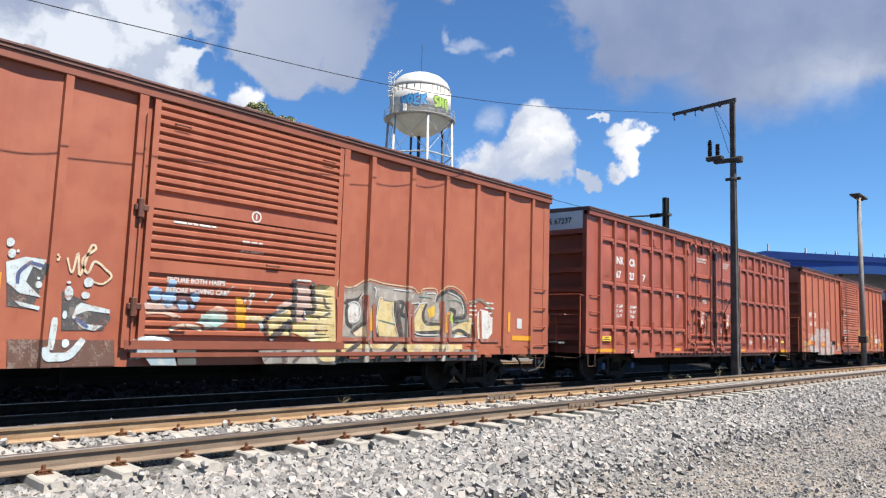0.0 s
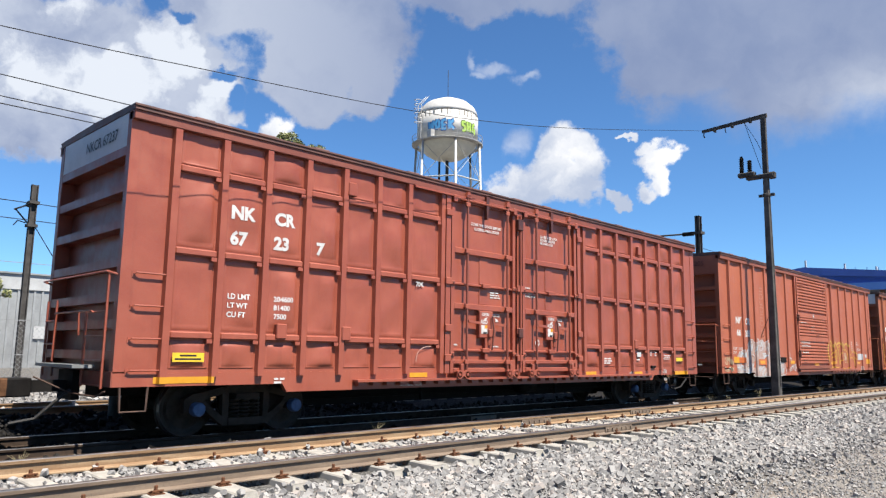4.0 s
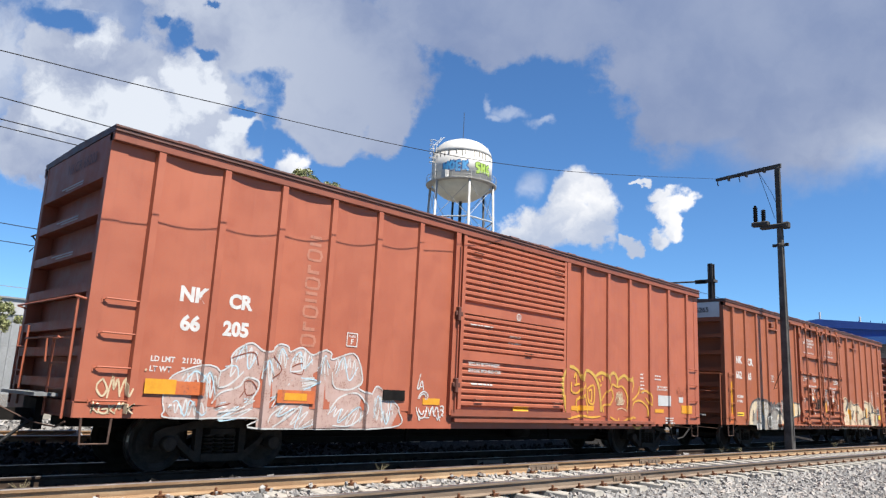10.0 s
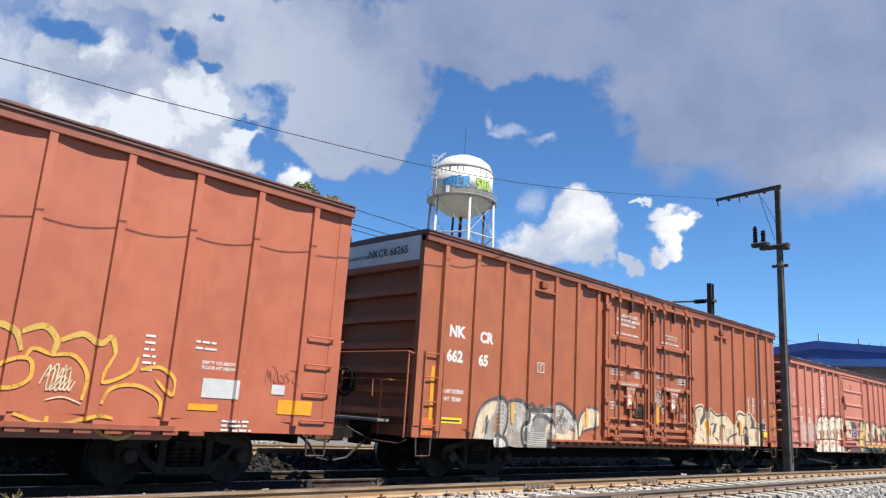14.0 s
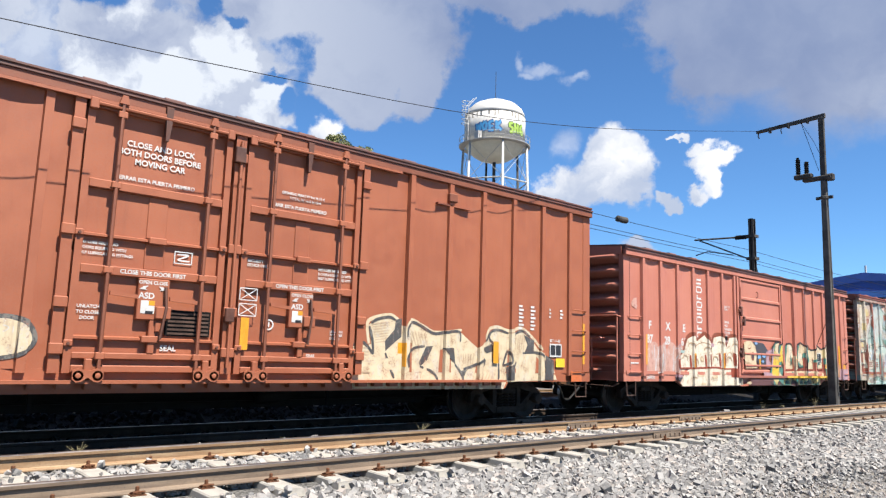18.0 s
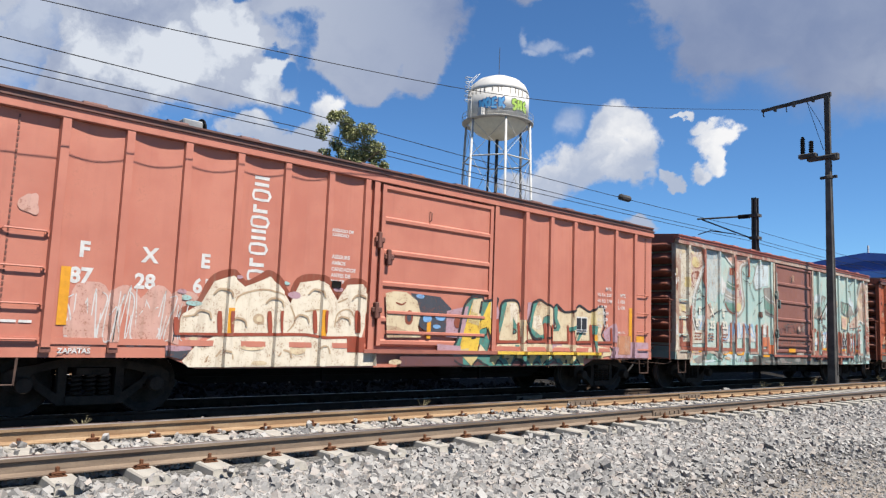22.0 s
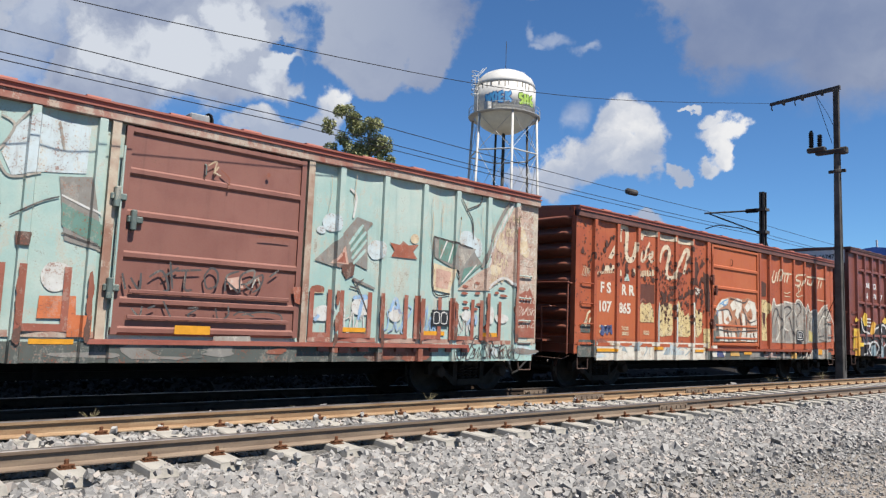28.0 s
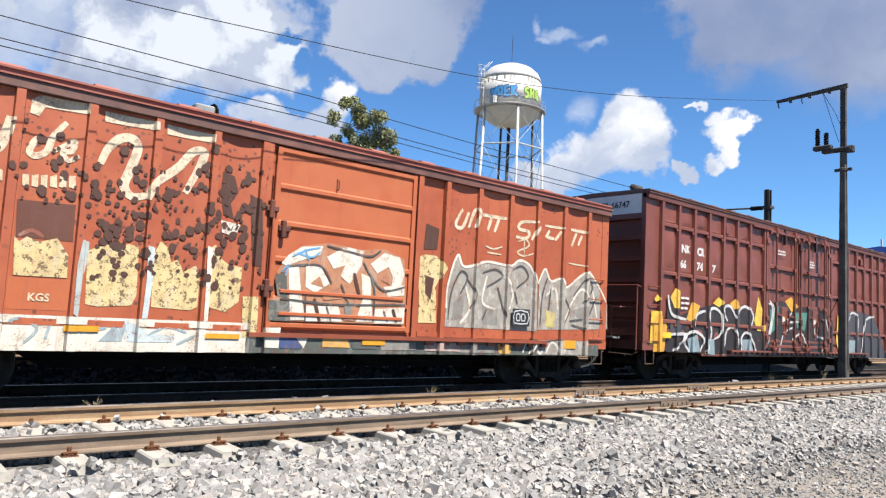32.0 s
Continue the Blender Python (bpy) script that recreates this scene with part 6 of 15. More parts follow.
        bent_bar(door, "gear_handle", [(mid + 0.16, -out - 0.07, 2.26), (mid + 0.18, -out - 0.10, 1.95), (mid + 0.12, -out - 0.10, 1.50)], dark, 0.022)
        plate("gear_box", mid + 0.04, mid + 0.26, 1.79, 1.97, out + 0.03, out + 0.09, door)
        plate("seal_lug", mid + 0.06, mid + 0.15, 1.60, 1.76, out - 0.02, out + 0.05, door)
        plate("gear_rod_guard", mid - 0.02, mid + 0.08, 1.28, 1.78, SIDE + 0.02, out + 0.02, door)
        for a, c, z in ((rods[0] + 0.06, mid - 0.22, 2.10), (mid + 0.24, rods[1] - 0.05, 2.07)):
            part("cross_lever", prism(bmesh.new(), [(a, z + 0.05), (a, z - 0.005), (c, z - 0.035), (c, z + 0.02)], -out - 0.06, -out - 0.02, "y"), paint, door)
        for x in (x0 + 0.04, x1 - 0.04):
            for z in (1.40, 2.93):
                plate("stile_latch", x - 0.06, x + 0.06, z - 0.04, z + 0.05, out, out + 0.03, door)
                again("bolt", bolt, door, pose(x, -out - 0.03, z))
        for x in ((7.26, 8.93) if n == 0 else (9.75, 11.40)):
            again("door_roller", roller, car, pose(x, -out - 0.115, 0.98))
            plate("roller_arm", x - 0.05, x + 0.05, 0.99, 1.2, out, out + 0.075, door)
    # posts beside the doors, with hinges and keepers
    for x, w in ((6.84, 0.07), (9.28, 0.09), (11.80, 0.07)):
        part("door_post", box(bmesh.new(), x - w, x + w, -out - 0.012, -SIDE, 1.0, zt - 0.15), paint, car)
        for z in (1.32, 1.95, 2.95, 4.45):
            plate("keeper", x - w - 0.02, x + w + 0.02, z - 0.07, z + 0.08, out, out + 0.055, car)
    part("hinge_bar", rod(bmesh.new(), [(9.28, -out - 0.05, 1.1), (9.28, -out - 0.05, zt - 0.3)], 0.028, 6), paint, car)
    plate("lock_hasp", 9.16, 9.34, 4.36, 4.62, out, out + 0.10, car, dark)
    plate("lock_hasp", 9.18, 9.33, 1.80, 2.02, out, out + 0.10, car, dark)
    part("door_track", box(bmesh.new(), 4.4, 15.6, -out - 0.08, -SIDE - 0.012, 0.86, 0.905), paint, car, "door track with a notched lip")
    part("door_hanger_rail", box(bmesh.new(), 5.8, 12.6, -out - 0.05, -SIDE - 0.085, zt - 0.20, zt - 0.155), paint, car)
    pad = to_mesh("jack_pad", box(bmesh.new(), 0, 0.19, -SIDE - 0.135, -SIDE - 0.013, 0.79, 0.862), paint)
    for i in range(32):
        again("jack_pad", pad, car, pose(4.45 + i * 0.35, 0, 0))
    return [(6.95, 11.69, out)]


def plain_door(car, paint, dark, steel, zt):
    x0, x1, z0, z1, out = 6.30, 9.28, 1.10, zt - 0.17, SIDE + 0.075
    door = part("sliding_door", box(bmesh.new(), x0, x1, -SIDE - 0.04, -SIDE, z0, z1), DOOR_PAINT[-1] or paint, car, "steel sliding door with horizontal bars")
    mat = DOOR_PAINT[-1] or paint
    for a, b in ((x0, x0 + 0.09), (x1 - 0.09, x1)):
        part("door_stile", box(bmesh.new(), a, b, -out, -SIDE - 0.04, z0, z1), mat, door)
    for z in (z0 + 0.06, 1.58, 2.24, 2.84, 3.46, z1 - 0.05):
        part("door_bar", prism(bmesh.new(), [(-SIDE - 0.04, z - 0.07), (-out, z - 0.03), (-out, z + 0.03), (-SIDE - 0.04, z + 0.06)], x0 + 0.09, x1 - 0.09), mat, door)
    for z in (1.35, 1.72):
        part("skid", bevelled(box(bmesh.new(), x0 + 0.2, x1 - 0.2, -out - 0.03, -out, z - 0.03, z + 0.03), 0.008), mat, door)
    part("door_track", box(bmesh.new(), x0 - 0.3, 13.2, -out - 0.05, -SIDE - 0.012, 0.96, 1.03), steel, car)
    for x in (x0 - 0.14, x1 + 0.1):
        part("door_post", box(bmesh.new(), x - 0.06, x + 0.06, -out - 0.01, -SIDE, 1.0, zt - 0.15), paint, car)
    for z in (3.05, 1.75):
        latch(car, x0 - 0.06, z, out, paint, dark)
    latch(car, x0 + 0.2, 2.75, out - 0.04, paint, dark)
    bent_bar(car, "lock_rod", [(x0 - 0.02, -out - 0.04, 1.2), (x0 - 0.02, -out - 0.04, 3.8)], paint, 0.016)
    for i in range(9):
        xx = 9.7 + i * 0.42
        part("jack_pad", box(bmesh.new(), xx, xx + 0.2, -SIDE - 0.08, -SIDE - 0.013, 0.88, 0.96), steel, car)
    bent_bar(door, "door_handle", [(x0 + 1.2, -out + 0.03, 3.75), (x0 + 1.2, -out - 0.03, 3.72), (x0 + 1.2, -out - 0.03, 3.58), (x0 + 1.2, -out + 0.03, 3.55)], dark, 0.012)
    return [(x0, x1, out)]


L_HI, Z_HI, L_STD, Z_STD = 18.70, 5.03, 15.50, 4.29
DOOR_PAINT = [None]
POST_C = [0.75, 1.87, 2.98, 4.07, 5.18, 6.29, 12.20, 13.36, 14.47, 15.57, 16.70, 17.85]
POST_B = [0.72, 1.56, 2.39, 3.22, 4.06, 4.90, 5.73, 6.70, 12.09, 12.93, 13.76, 14.58, 15.40, 16.22, 17.04, 17.87]
POST_D = [0.62, 1.62, 2.62, 3.6, 4.57, 5.52, 6.46, 12.93, 13.96, 14.92, 15.88, 16.87, 17.86]
POST_E = [0.84, 1.70, 2.57, 3.43, 4.29, 5.16, 5.95, 10.36, 11.23, 12.10, 12.94, 13.79, 14.65]
POST_F = [0.63, 1.47, 2.42, 3.32, 4.24, 5.13, 5.98, 10.02, 11.0, 11.95, 12.82, 13.72, 14.6]
POST_G = [0.69, 1.62, 2.53, 3.43, 4.35, 5.25, 6.08, 10.09, 10.99, 11.93, 12.82, 13.75, 14.65]
RIBS_HI = [4.42, 3.85, 3.28, 2.70, 2.18, 1.78, 1.32]
RIBS_STD = [4.12 - i * 0.377 for i in range(8)]


def paints(name, col, faded, **kw):
    if col[0] > col[1]:
        col, faded = ((q[0] * 1.03, q[1] * 0.985, q[2] * 0.90) for q in (col, faded))
    p = car_paint("paint_" + name, col, faded, **kw)
    # darkened copy of the paint, for end wall shade and dark fittings
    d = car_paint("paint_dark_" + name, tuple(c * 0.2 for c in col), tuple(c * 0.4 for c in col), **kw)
    s = car_paint("paint_sill_" + name, tuple(c * 0.62 for c in col), tuple(c * 0.8 for c in col), rust=0.4)
    return p, d, s


ORANGE_BROWN = paints("terracotta", (0.216, 0.0528, 0.024), (0.264, 0.075, 0.036), rust=0.18, streak=0.2)
CLAY = paints("clay", (0.252, 0.063, 0.03), (0.3, 0.081, 0.0396), rust=0.15, streak=0.15)
OXIDE = paints("oxide", (0.207, 0.0444, 0.0252), (0.252, 0.06, 0.033), rust=0.15, dents=0.8, streak=0.2, rough=(0.34, 0.52))
UMBER = paints("umber", (0.216, 0.0588, 0.0228), (0.258, 0.0744, 0.03), rust=0.18, streak=0.15)
MAROON = paints("maroon", (0.111, 0.0252, 0.0162), (0.144, 0.0348, 0.0216), rust=0.15, dents=0.8, streak=0.2, rough=(0.36, 0.54))
SALMON = paints("salmon", (0.324, 0.108, 0.0768), (0.372, 0.138, 0.099), rust=0.22, streak=0.2)
MINT = paints("mint", (0.23, 0.345, 0.315), (0.335, 0.395, 0.35), rust=0.6, streak=0.3, peel=0.5)
VERMILION = paints("vermilion", (0.235, 0.045, 0.013), (0.30, 0.069, 0.021), rust=0.6, streak=0.35, spots=0.8)
VERMILION_DOOR = car_paint("paint_door_vermilion", (0.3, 0.06, 0.0132), (0.33, 0.081, 0.021), 0.35, 0.4, 0.3)
BROWN_DOOR = car_paint("paint_door_brown", (0.144, 0.051, 0.036), (0.174, 0.066, 0.048), 0.4, 0.5, 0.4)
DARK_ROOF = car_paint("paint_roof_dark", (0.055, 0.022, 0.016), (0.13, 0.045, 0.032), 0.6, 0.5, 0.2)
RUSTY_ROOF = car_paint("paint_roof_rusty", (0.198, 0.045, 0.027), (0.252, 0.078, 0.051), 0.6, 0.5, 0.2)
FLAKED = car_paint("paint_flaked", (0.20, 0.095, 0.06), (0.40, 0.35, 0.265), rust=0.6, streak=0.4, peel=0.8)
FLAKED_CHORD = car_paint("paint_flaked_chord", (0.2, 0.052, 0.03), (0.3, 0.24, 0.19), rust=0.7, streak=0.3, peel=0.7)
RUST_END = paints("rust_end", (0.115, 0.029, 0.016), (0.20, 0.062, 0.036), rust=0.6)


def reflectors(p, spots, mat=None):
    for x0, x1, z0, z1 in spots:
        p.rect(x0, x1, z0, z1, "reflector", mat or REFLECT, 0.007, "orange-yellow reflective strip")


def car_a():
    car, p = boxcar(-2.52, L_HI, Z_HI, POST_C, corrugated_door, ORANGE_BROWN, "terracotta painted high box car with a corrugated door and yellow graffiti", RIBS_HI, False, 2.5, 1.85, 0.93, DARK_ROOF)
    GRAFFITI["a"](car, p)
    p.finish()


def car_b():
    car, p = boxcar(18.125, L_HI, Z_HI, POST_B, plug_doors, OXIDE, "oxide red high box car with waffle panels and double plug doors", RIBS_HI, False, 2.45, 1.85, 0.94, DARK_ROOF, True, END_WHITE)
    waffle(car, OXIDE[0], POST_B)
    p.base = SIDE + 0.048
    GRAFFITI["b"](car, p)
    p.finish()


def pressed_panel(x0, x1, z0, z1):
    """A raised sheet with a beaded edge and soft dents."""
    bm = bmesh.new()
    outs = panel_outs(x0, x1, z0, z1)
    n = len(PANEL_U)
    grid = [[bm.verts.new((x0 + (x1 - x0) * u, -SIDE - outs[i][j], z0 + (z1 - z0) * v)) for j, v in enumerate(PANEL_U)] for i, u in enumerate(PANEL_U)]
    for p, q in zip(grid, grid[1:]):
        for j in range(n - 1):
            bm.faces.new((p[j], q[j], q[j + 1], p[j + 1]))
    bmesh.ops.recalc_face_normals(bm, faces=bm.faces[:])
    if sum(f.normal.y for f in bm.faces) > 0:
        bmesh.ops.reverse_faces(bm, faces=bm.faces[:])
    return bm


def waffle(car, mat, posts):
    """Horizontal stringers between the posts."""
    ends = posts
    for z in (4.27, 2.95, 1.64):
        for a, b in zip(ends, ends[1:]):
            if a > 6.5 and b < 12.1:
                continue
            bm = bevelled(box(bmesh.new(), a + 0.07, b - 0.07, -SIDE - 0.075, -SIDE, z - 0.055, z + 0.055), 0.018)
            part("stringer", bm, mat, car)
            part("stringer_lip", box(bmesh.new(), b - 0.17, b - 0.075, -SIDE - 0.085, -SIDE, z - 0.12, z - 0.056), mat, car)
    # pressed panels between posts and stringers, dented by the load
    rows = ((1.12, 1.56), (1.72, 2.87), (3.03, 4.19), (4.35, 4.87))
    for a, c in zip(ends, ends[1:]):
        if a > 6.5 and c < 12.1:
            continue
        for z0, z1 in rows:
            PANELS.setdefault(car.name, []).append((a + 0.10, c - 0.10, z0, z1))
            part("side_panel", pressed_panel(a + 0.10, c - 0.10, z0, z1), mat, car, smooth=True)


def car_c():
    car, p = boxcar(38.764, L_HI, Z_HI, POST_C, corrugated_door, CLAY, "clay red high box car with a corrugated door and white graffiti", RIBS_HI, False, 2.5, 1.85, 0.94, DARK_ROOF)
    GRAFFITI["c"](car, p)
    p.finish()


def car_d():
    car, p = boxcar(59.414, L_HI, Z_HI, POST_D, plug_doors, UMBER, "brown-red high box car with double plug doors and cream graffiti", RIBS_HI, False, 2.45, 1.85, 0.9, DARK_ROOF, False, END_WHITE)
    GRAFFITI["d"](car, p)
    p.finish()
    for x in (0.2, 0.74):
        bent_bar(car, "ladder_stile", [(x, -SIDE - 0.05, 0.95), (x, -SIDE - 0.05, 2.6)], UMBER[0], 0.018)
    # hand brake wheel on the front end
    bm = rod(bmesh.new(), [(-0.16, 0.55 + 0.3 * math.cos(a), 1.9 + 0.3 * math.sin(a)) for a in (i * math.pi / 8 for i in range(17))], 0.025, 6)
    for i in range(4):
        a = i * math.pi / 4
        rod(bm, [(-0.14, 0.55 + 0.3 * math.cos(a), 1.9 + 0.3 * math.sin(a)), (-0.14, 0.55 - 0.3 * math.cos(a), 1.9 - 0.3 * math.sin(a))], 0.015, 4)
    part("brake_wheel", bm, BLACK_STEEL, car)
    part("brake_gear_box", box(bmesh.new(), -0.12, 0.0, 0.4, 0.7, 1.7, 2.1), BLACK_STEEL, car)


def car_e():
    DOOR_PAINT.append(None)
    car, p = boxcar(79.569, L_STD, Z_STD, POST_E, plain_door, SALMON, "faded salmon-red box car with white and yellow graffiti along its foot", RIBS_STD, True, 1.6, 1.78, 0.70, DARK_ROOF)
    for ob in car.children:
        if ob.name.split(".")[0] == "jack_pad":
            ob.data.materials[0] = SPRAY["straw"]
    GRAFFITI["e"](car, p)
    rivets = to_mesh("rivet", box(bmesh.new(), -0.012, 0.012, -SIDE - 0.012, -SIDE, -0.022, 0.022), SALMON[1])
    for x in (0.28, L_STD - 0.30):
        for i in range(38):
            again("rivet", rivets, car, pose(x, 0, 1.1 + i * 0.08))
    p.finish()


def car_f():
    DOOR_PAINT.append(BROWN_DOOR)
    car, p = boxcar(96.331, 15.33, Z_STD, POST_F, plain_door, MINT, "peeling mint green box car with a brown door and painted figures", RIBS_STD, True, 1.6, 1.78, 0.68, RUSTY_ROOF)
    for ob in car.children:
        if ob.name.split(".")[0] in ("end_corrugation", "end_top_panel", "end_platform", "ladder_stile", "ladder_rung", "hand_rail") and ob.data.users == 1:
            ob.data.materials[0] = RUST_END[0]
        if ob.name.split(".")[0] == "body":
            ob.data.materials[1] = RUST_END[0]
        if ob.name.split(".")[0] in ("top_chord", "belt_rail"):
            ob.data.materials[0] = FLAKED_CHORD
        if ob.name.split(".")[0] in ("door_track", "jack_pad"):
            ob.data.materials[0] = RUSTY_ROOF
        if ob.name.split(".")[0] in ("corner_post", "door_post"):
            ob.data.materials[0] = FLAKED
    GRAFFITI["f"](car, p)
    p.finish()


def car_g():
    DOOR_PAINT.append(VERMILION_DOOR)
    car, p = boxcar(113.048, L_STD, Z_STD, POST_G, plain_door, VERMILION, "rust-spotted vermilion box car with a white painted foot", RIBS_STD, True, 1.6, 1.78, 0.72, RUSTY_ROOF)
    for ob in car.children:
        if ob.name.split(".")[0] in ("end_corrugation", "end_platform", "ladder_stile", "ladder_rung", "hand_rail") and ob.data.users == 1:
            ob.data.materials[0] = RUST_END[0]
        if ob.name.split(".")[0] == "body":
            ob.data.materials[1] = RUST_END[0]
        if ob.name.split(".")[0] == "top_chord":
            ob.data.materials[0] = DARK_ROOF
    GRAFFITI["g"](car, p)
    p.finish()


def car_h():
    car, p = boxcar(130.155, L_HI, Z_HI, POST_B, plug_doors, MAROON, "dark oxide red high box car with waffle panels and blue-white graffiti", RIBS_HI, False, 2.45, 1.85, 0.86, DARK_ROOF, False, END_WHITE)
    waffle(car, MAROON[0], POST_B)
    p.base = SIDE + 0.048
    GRAFFITI["h"](car, p)
    p.finish()


# ---- lettering and graffiti, car by car ----
def end_marks(car, text, dark=False, z=Z_HI - 0.36, h=0.17):
    words(car, text, 0, 0, h, BLACK_PAINT if not dark else OXIDE[2], turn=Matrix.Translation((-0.004, 0.25 if len(text) < 9 else 0.3, z)) @ Euler((radians(90), 0, radians(-90))).to_matrix().to_4x4(), label="small painted reporting mark", weight=0.006)


def graffiti_a(car, p):
    sprayed_a(p)
    reflectors(p, [(5.55, 5.68, 1.55, 2.0), (9.25, 9.40, 1.3, 1.75), (12.28, 12.4, 1.35, 1.8), (14.6, 14.72, 1.35, 1.8), (16.9, 17.0, 1.4, 1.9), (17.1, 17.8, 1.2, 1.32)])
    ring_mark(car, 9.5, 3.26, 0.1, SIDE + 0.092)
    words(car, "SECURE BOTH HASPS", 7.95, 2.03, 0.075, WHITE_PAINT, SIDE + 0.092)
    words(car, "BEFORE MOVING CAR", 7.95, 1.87, 0.075, WHITE_PAINT, SIDE + 0.092)
    small_print(p, 8.0, 3.0, 0.75, 1, seed=2)
    small_print(p, 9.25, 2.82, 0.5, 2, 0.16, seed=3)
    small_print(p, 15.4, 2.1, 0.2, 6, 0.1, seed=4)
    small_print(p, 16.0, 2.1, 0.35, 5, 0.12, seed=5)
    p.rect(17.3, 17.5, 1.5, 1.75, "data_plate", PANEL_GREY, 0.006, "small white plate")


def ring_mark(car, x, z, r, out, mat=None):
    bm = bmesh.new()
    n = 20
    a = [bm.verts.new((x + r * math.cos(i * 6.2832 / n), -out, z + r * math.sin(i * 6.2832 / n))) for i in range(n)]
    b = [bm.verts.new((x + r * 0.72 * math.cos(i * 6.2832 / n), -out, z + r * 0.72 * math.sin(i * 6.2832 / n))) for i in range(n)]
    for i in range(n):
        bm.faces.new((a[i], a[(i + 1) % n], b[(i + 1) % n], b[i]))
    w = r * 0.14
    bm.faces.new([bm.verts.new(q) for q in ((x - w, -out, z - r * 0.45), (x + w, -out, z - r * 0.45), (x + w, -out, z + r * 0.45), (x - w, -out, z + r * 0.45))])
    part("ring_mark", bm, mat or WHITE_PAINT, car, "white ring mark")


def graffiti_b(car, p):
    o = SIDE + 0.05
    for t, x, z in (("NK", 1.72, 3.60), ("CR", 2.57, 3.60), ("67", 1.74, 3.17), ("23", 2.57, 3.17), ("7", 3.46, 3.17)):
        words(car, t, x, z, 0.21, WHITE_PAINT, o, "reporting_mark", weight=0.02)
    for i, (t, v) in enumerate((("LD LMT", "204600"), ("LT WT", "81400"), ("CU FT", "7500"))):
        words(car, t, 1.74, 2.26 - i * 0.15, 0.085, WHITE_PAINT, o)
        words(car, v, 2.62, 2.26 - i * 0.15, 0.085, WHITE_PAINT, o)
    p.rect(0.86, 1.38, 1.23, 1.37, "label", LABEL_YELLOW, 0.006, "yellow warning label")
    for i, (a, b) in enumerate(((0.98, 1.25), (0.90, 1.33))):
        p.rect(a, b, 1.315 - i * 0.055, 1.34 - i * 0.055, "label_text", BLACK_PAINT, 0.009)
    reflectors(p, [(0.6, 1.55, 0.9, 1.0), (5.85, 6.35, 0.93, 1.02), (12.2, 12.69, 0.91, 0.99), (14.69, 15.13, 0.87, 0.97), (17.0, 17.87, 0.86, 0.97)])
    words(car, "60 % VALVE", 14.67, 0.77, 0.06, WHITE_PAINT, SIDE + 0.018)
    words(car, "LATCH", 14.42, 0.92, 0.045, WHITE_PAINT, SIDE + 0.018)
    words(car, "CLOSE", 14.45, 0.85, 0.045, WHITE_PAINT, SIDE + 0.018)
    words(car, "DOOR", 14.42, 0.77, 0.045, WHITE_PAINT, SIDE + 0.018)
    for i, t in enumerate(("LIFT HERE", "JACK HERE", "PULL HERE")):
        words(car, t, 16.38, 1.0 - i * 0.045, 0.033, WHITE_PAINT, SIDE + 0.018)
    p.rect(17.16, 17.62, 1.25, 1.40, "label", BLACK_PAINT, 0.006, "yellow warning label with a black edge")
    p.rect(17.18, 17.60, 1.27, 1.38, "label", LABEL_YELLOW, 0.009)
    words(car, "THIS CAR", 17.27, 1.335, 0.035, BLACK_PAINT, SIDE + 0.011)
    words(car, "EXCESS HEIGHT", 17.2, 1.28, 0.035, BLACK_PAINT, SIDE + 0.011)
    p.rect(14.8, 15.03, 1.39, 1.52, "data_plate", PANEL_GREY, 0.006, "small pale data plate")
    small_print(p, 14.78, 1.33, 0.28, 1, 0.06, 21)
    small_print(p, 15.56, 1.54, 0.12, 3, 0.045, 22, None, 0.022)
    small_print(p, 15.83, 1.54, 0.12, 3, 0.045, 23, None, 0.022)
    small_print(p, 16.4, 1.45, 0.45, 3, 0.05, 24, None, 0.024)
    part("junction_box", bevelled(box(bmesh.new(), 15.65, 15.88, -SIDE - 0.06, -SIDE, 1.07, 1.14), 0.01), BLACK_STEEL, car)
    words(car, "70K", 5.95, 2.78, 0.09, WHITE_PAINT, o)
    od = SIDE + 0.036
    words(car, "CLOSE THIS DOOR BEFORE", 7.62, 4.29, 0.06, WHITE_PAINT, od)
    words(car, "CLOSING MAIN DOOR", 7.73, 4.19, 0.06, WHITE_PAINT, od)
    words(car, "CLOSE AND LOCK", 10.2, 4.32, 0.06, WHITE_PAINT, od)
    words(car, "DOORS BEFORE", 10.2, 4.235, 0.06, WHITE_PAINT, od)
    words(car, "MOVING CAR", 10.2, 4.15, 0.06, WHITE_PAINT, od)
    for x in (7.90, 10.38):
        words(car, "OPEN", x + 0.02, 2.26, 0.065, WHITE_PAINT, SIDE + 0.128)
        words(car, "ASD", x - 0.03, 2.08, 0.09, WHITE_PAINT, SIDE + 0.128)
        words(car, "CLOSE", x + 0.48, 2.26, 0.06, WHITE_PAINT, od)
        for q, sgn in ((x + 0.14, -1), (x + 0.62, 1)):
            p.poly([(q - 0.07 * sgn, 2.23), (q + 0.01 * sgn, 2.21), (q - 0.01 * sgn, 2.24), (q + 0.08 * sgn, 2.15), (q - 0.05 * sgn, 2.15), (q - 0.02 * sgn, 2.18)], "arrow_mark", WHITE_PAINT, 0.036 if sgn < 0 else -0.06, "white painted arrow")
    ring_mark(car, 10.06, 1.70, 0.085, SIDE + 0.04)
    small_print(p, 8.30, 2.82, 0.36, 3, 0.055, 3, None, 0.03, -0.065)
    words(car, "SECURITY", 9.56, 2.86, 0.05, WHITE_PAINT, od)
    words(car, "DEVICE ONLY", 9.56, 2.79, 0.05, WHITE_PAINT, od)
    small_print(p, 9.55, 3.03, 0.28, 1, 0.06, 4, None, 0.03, -0.065)
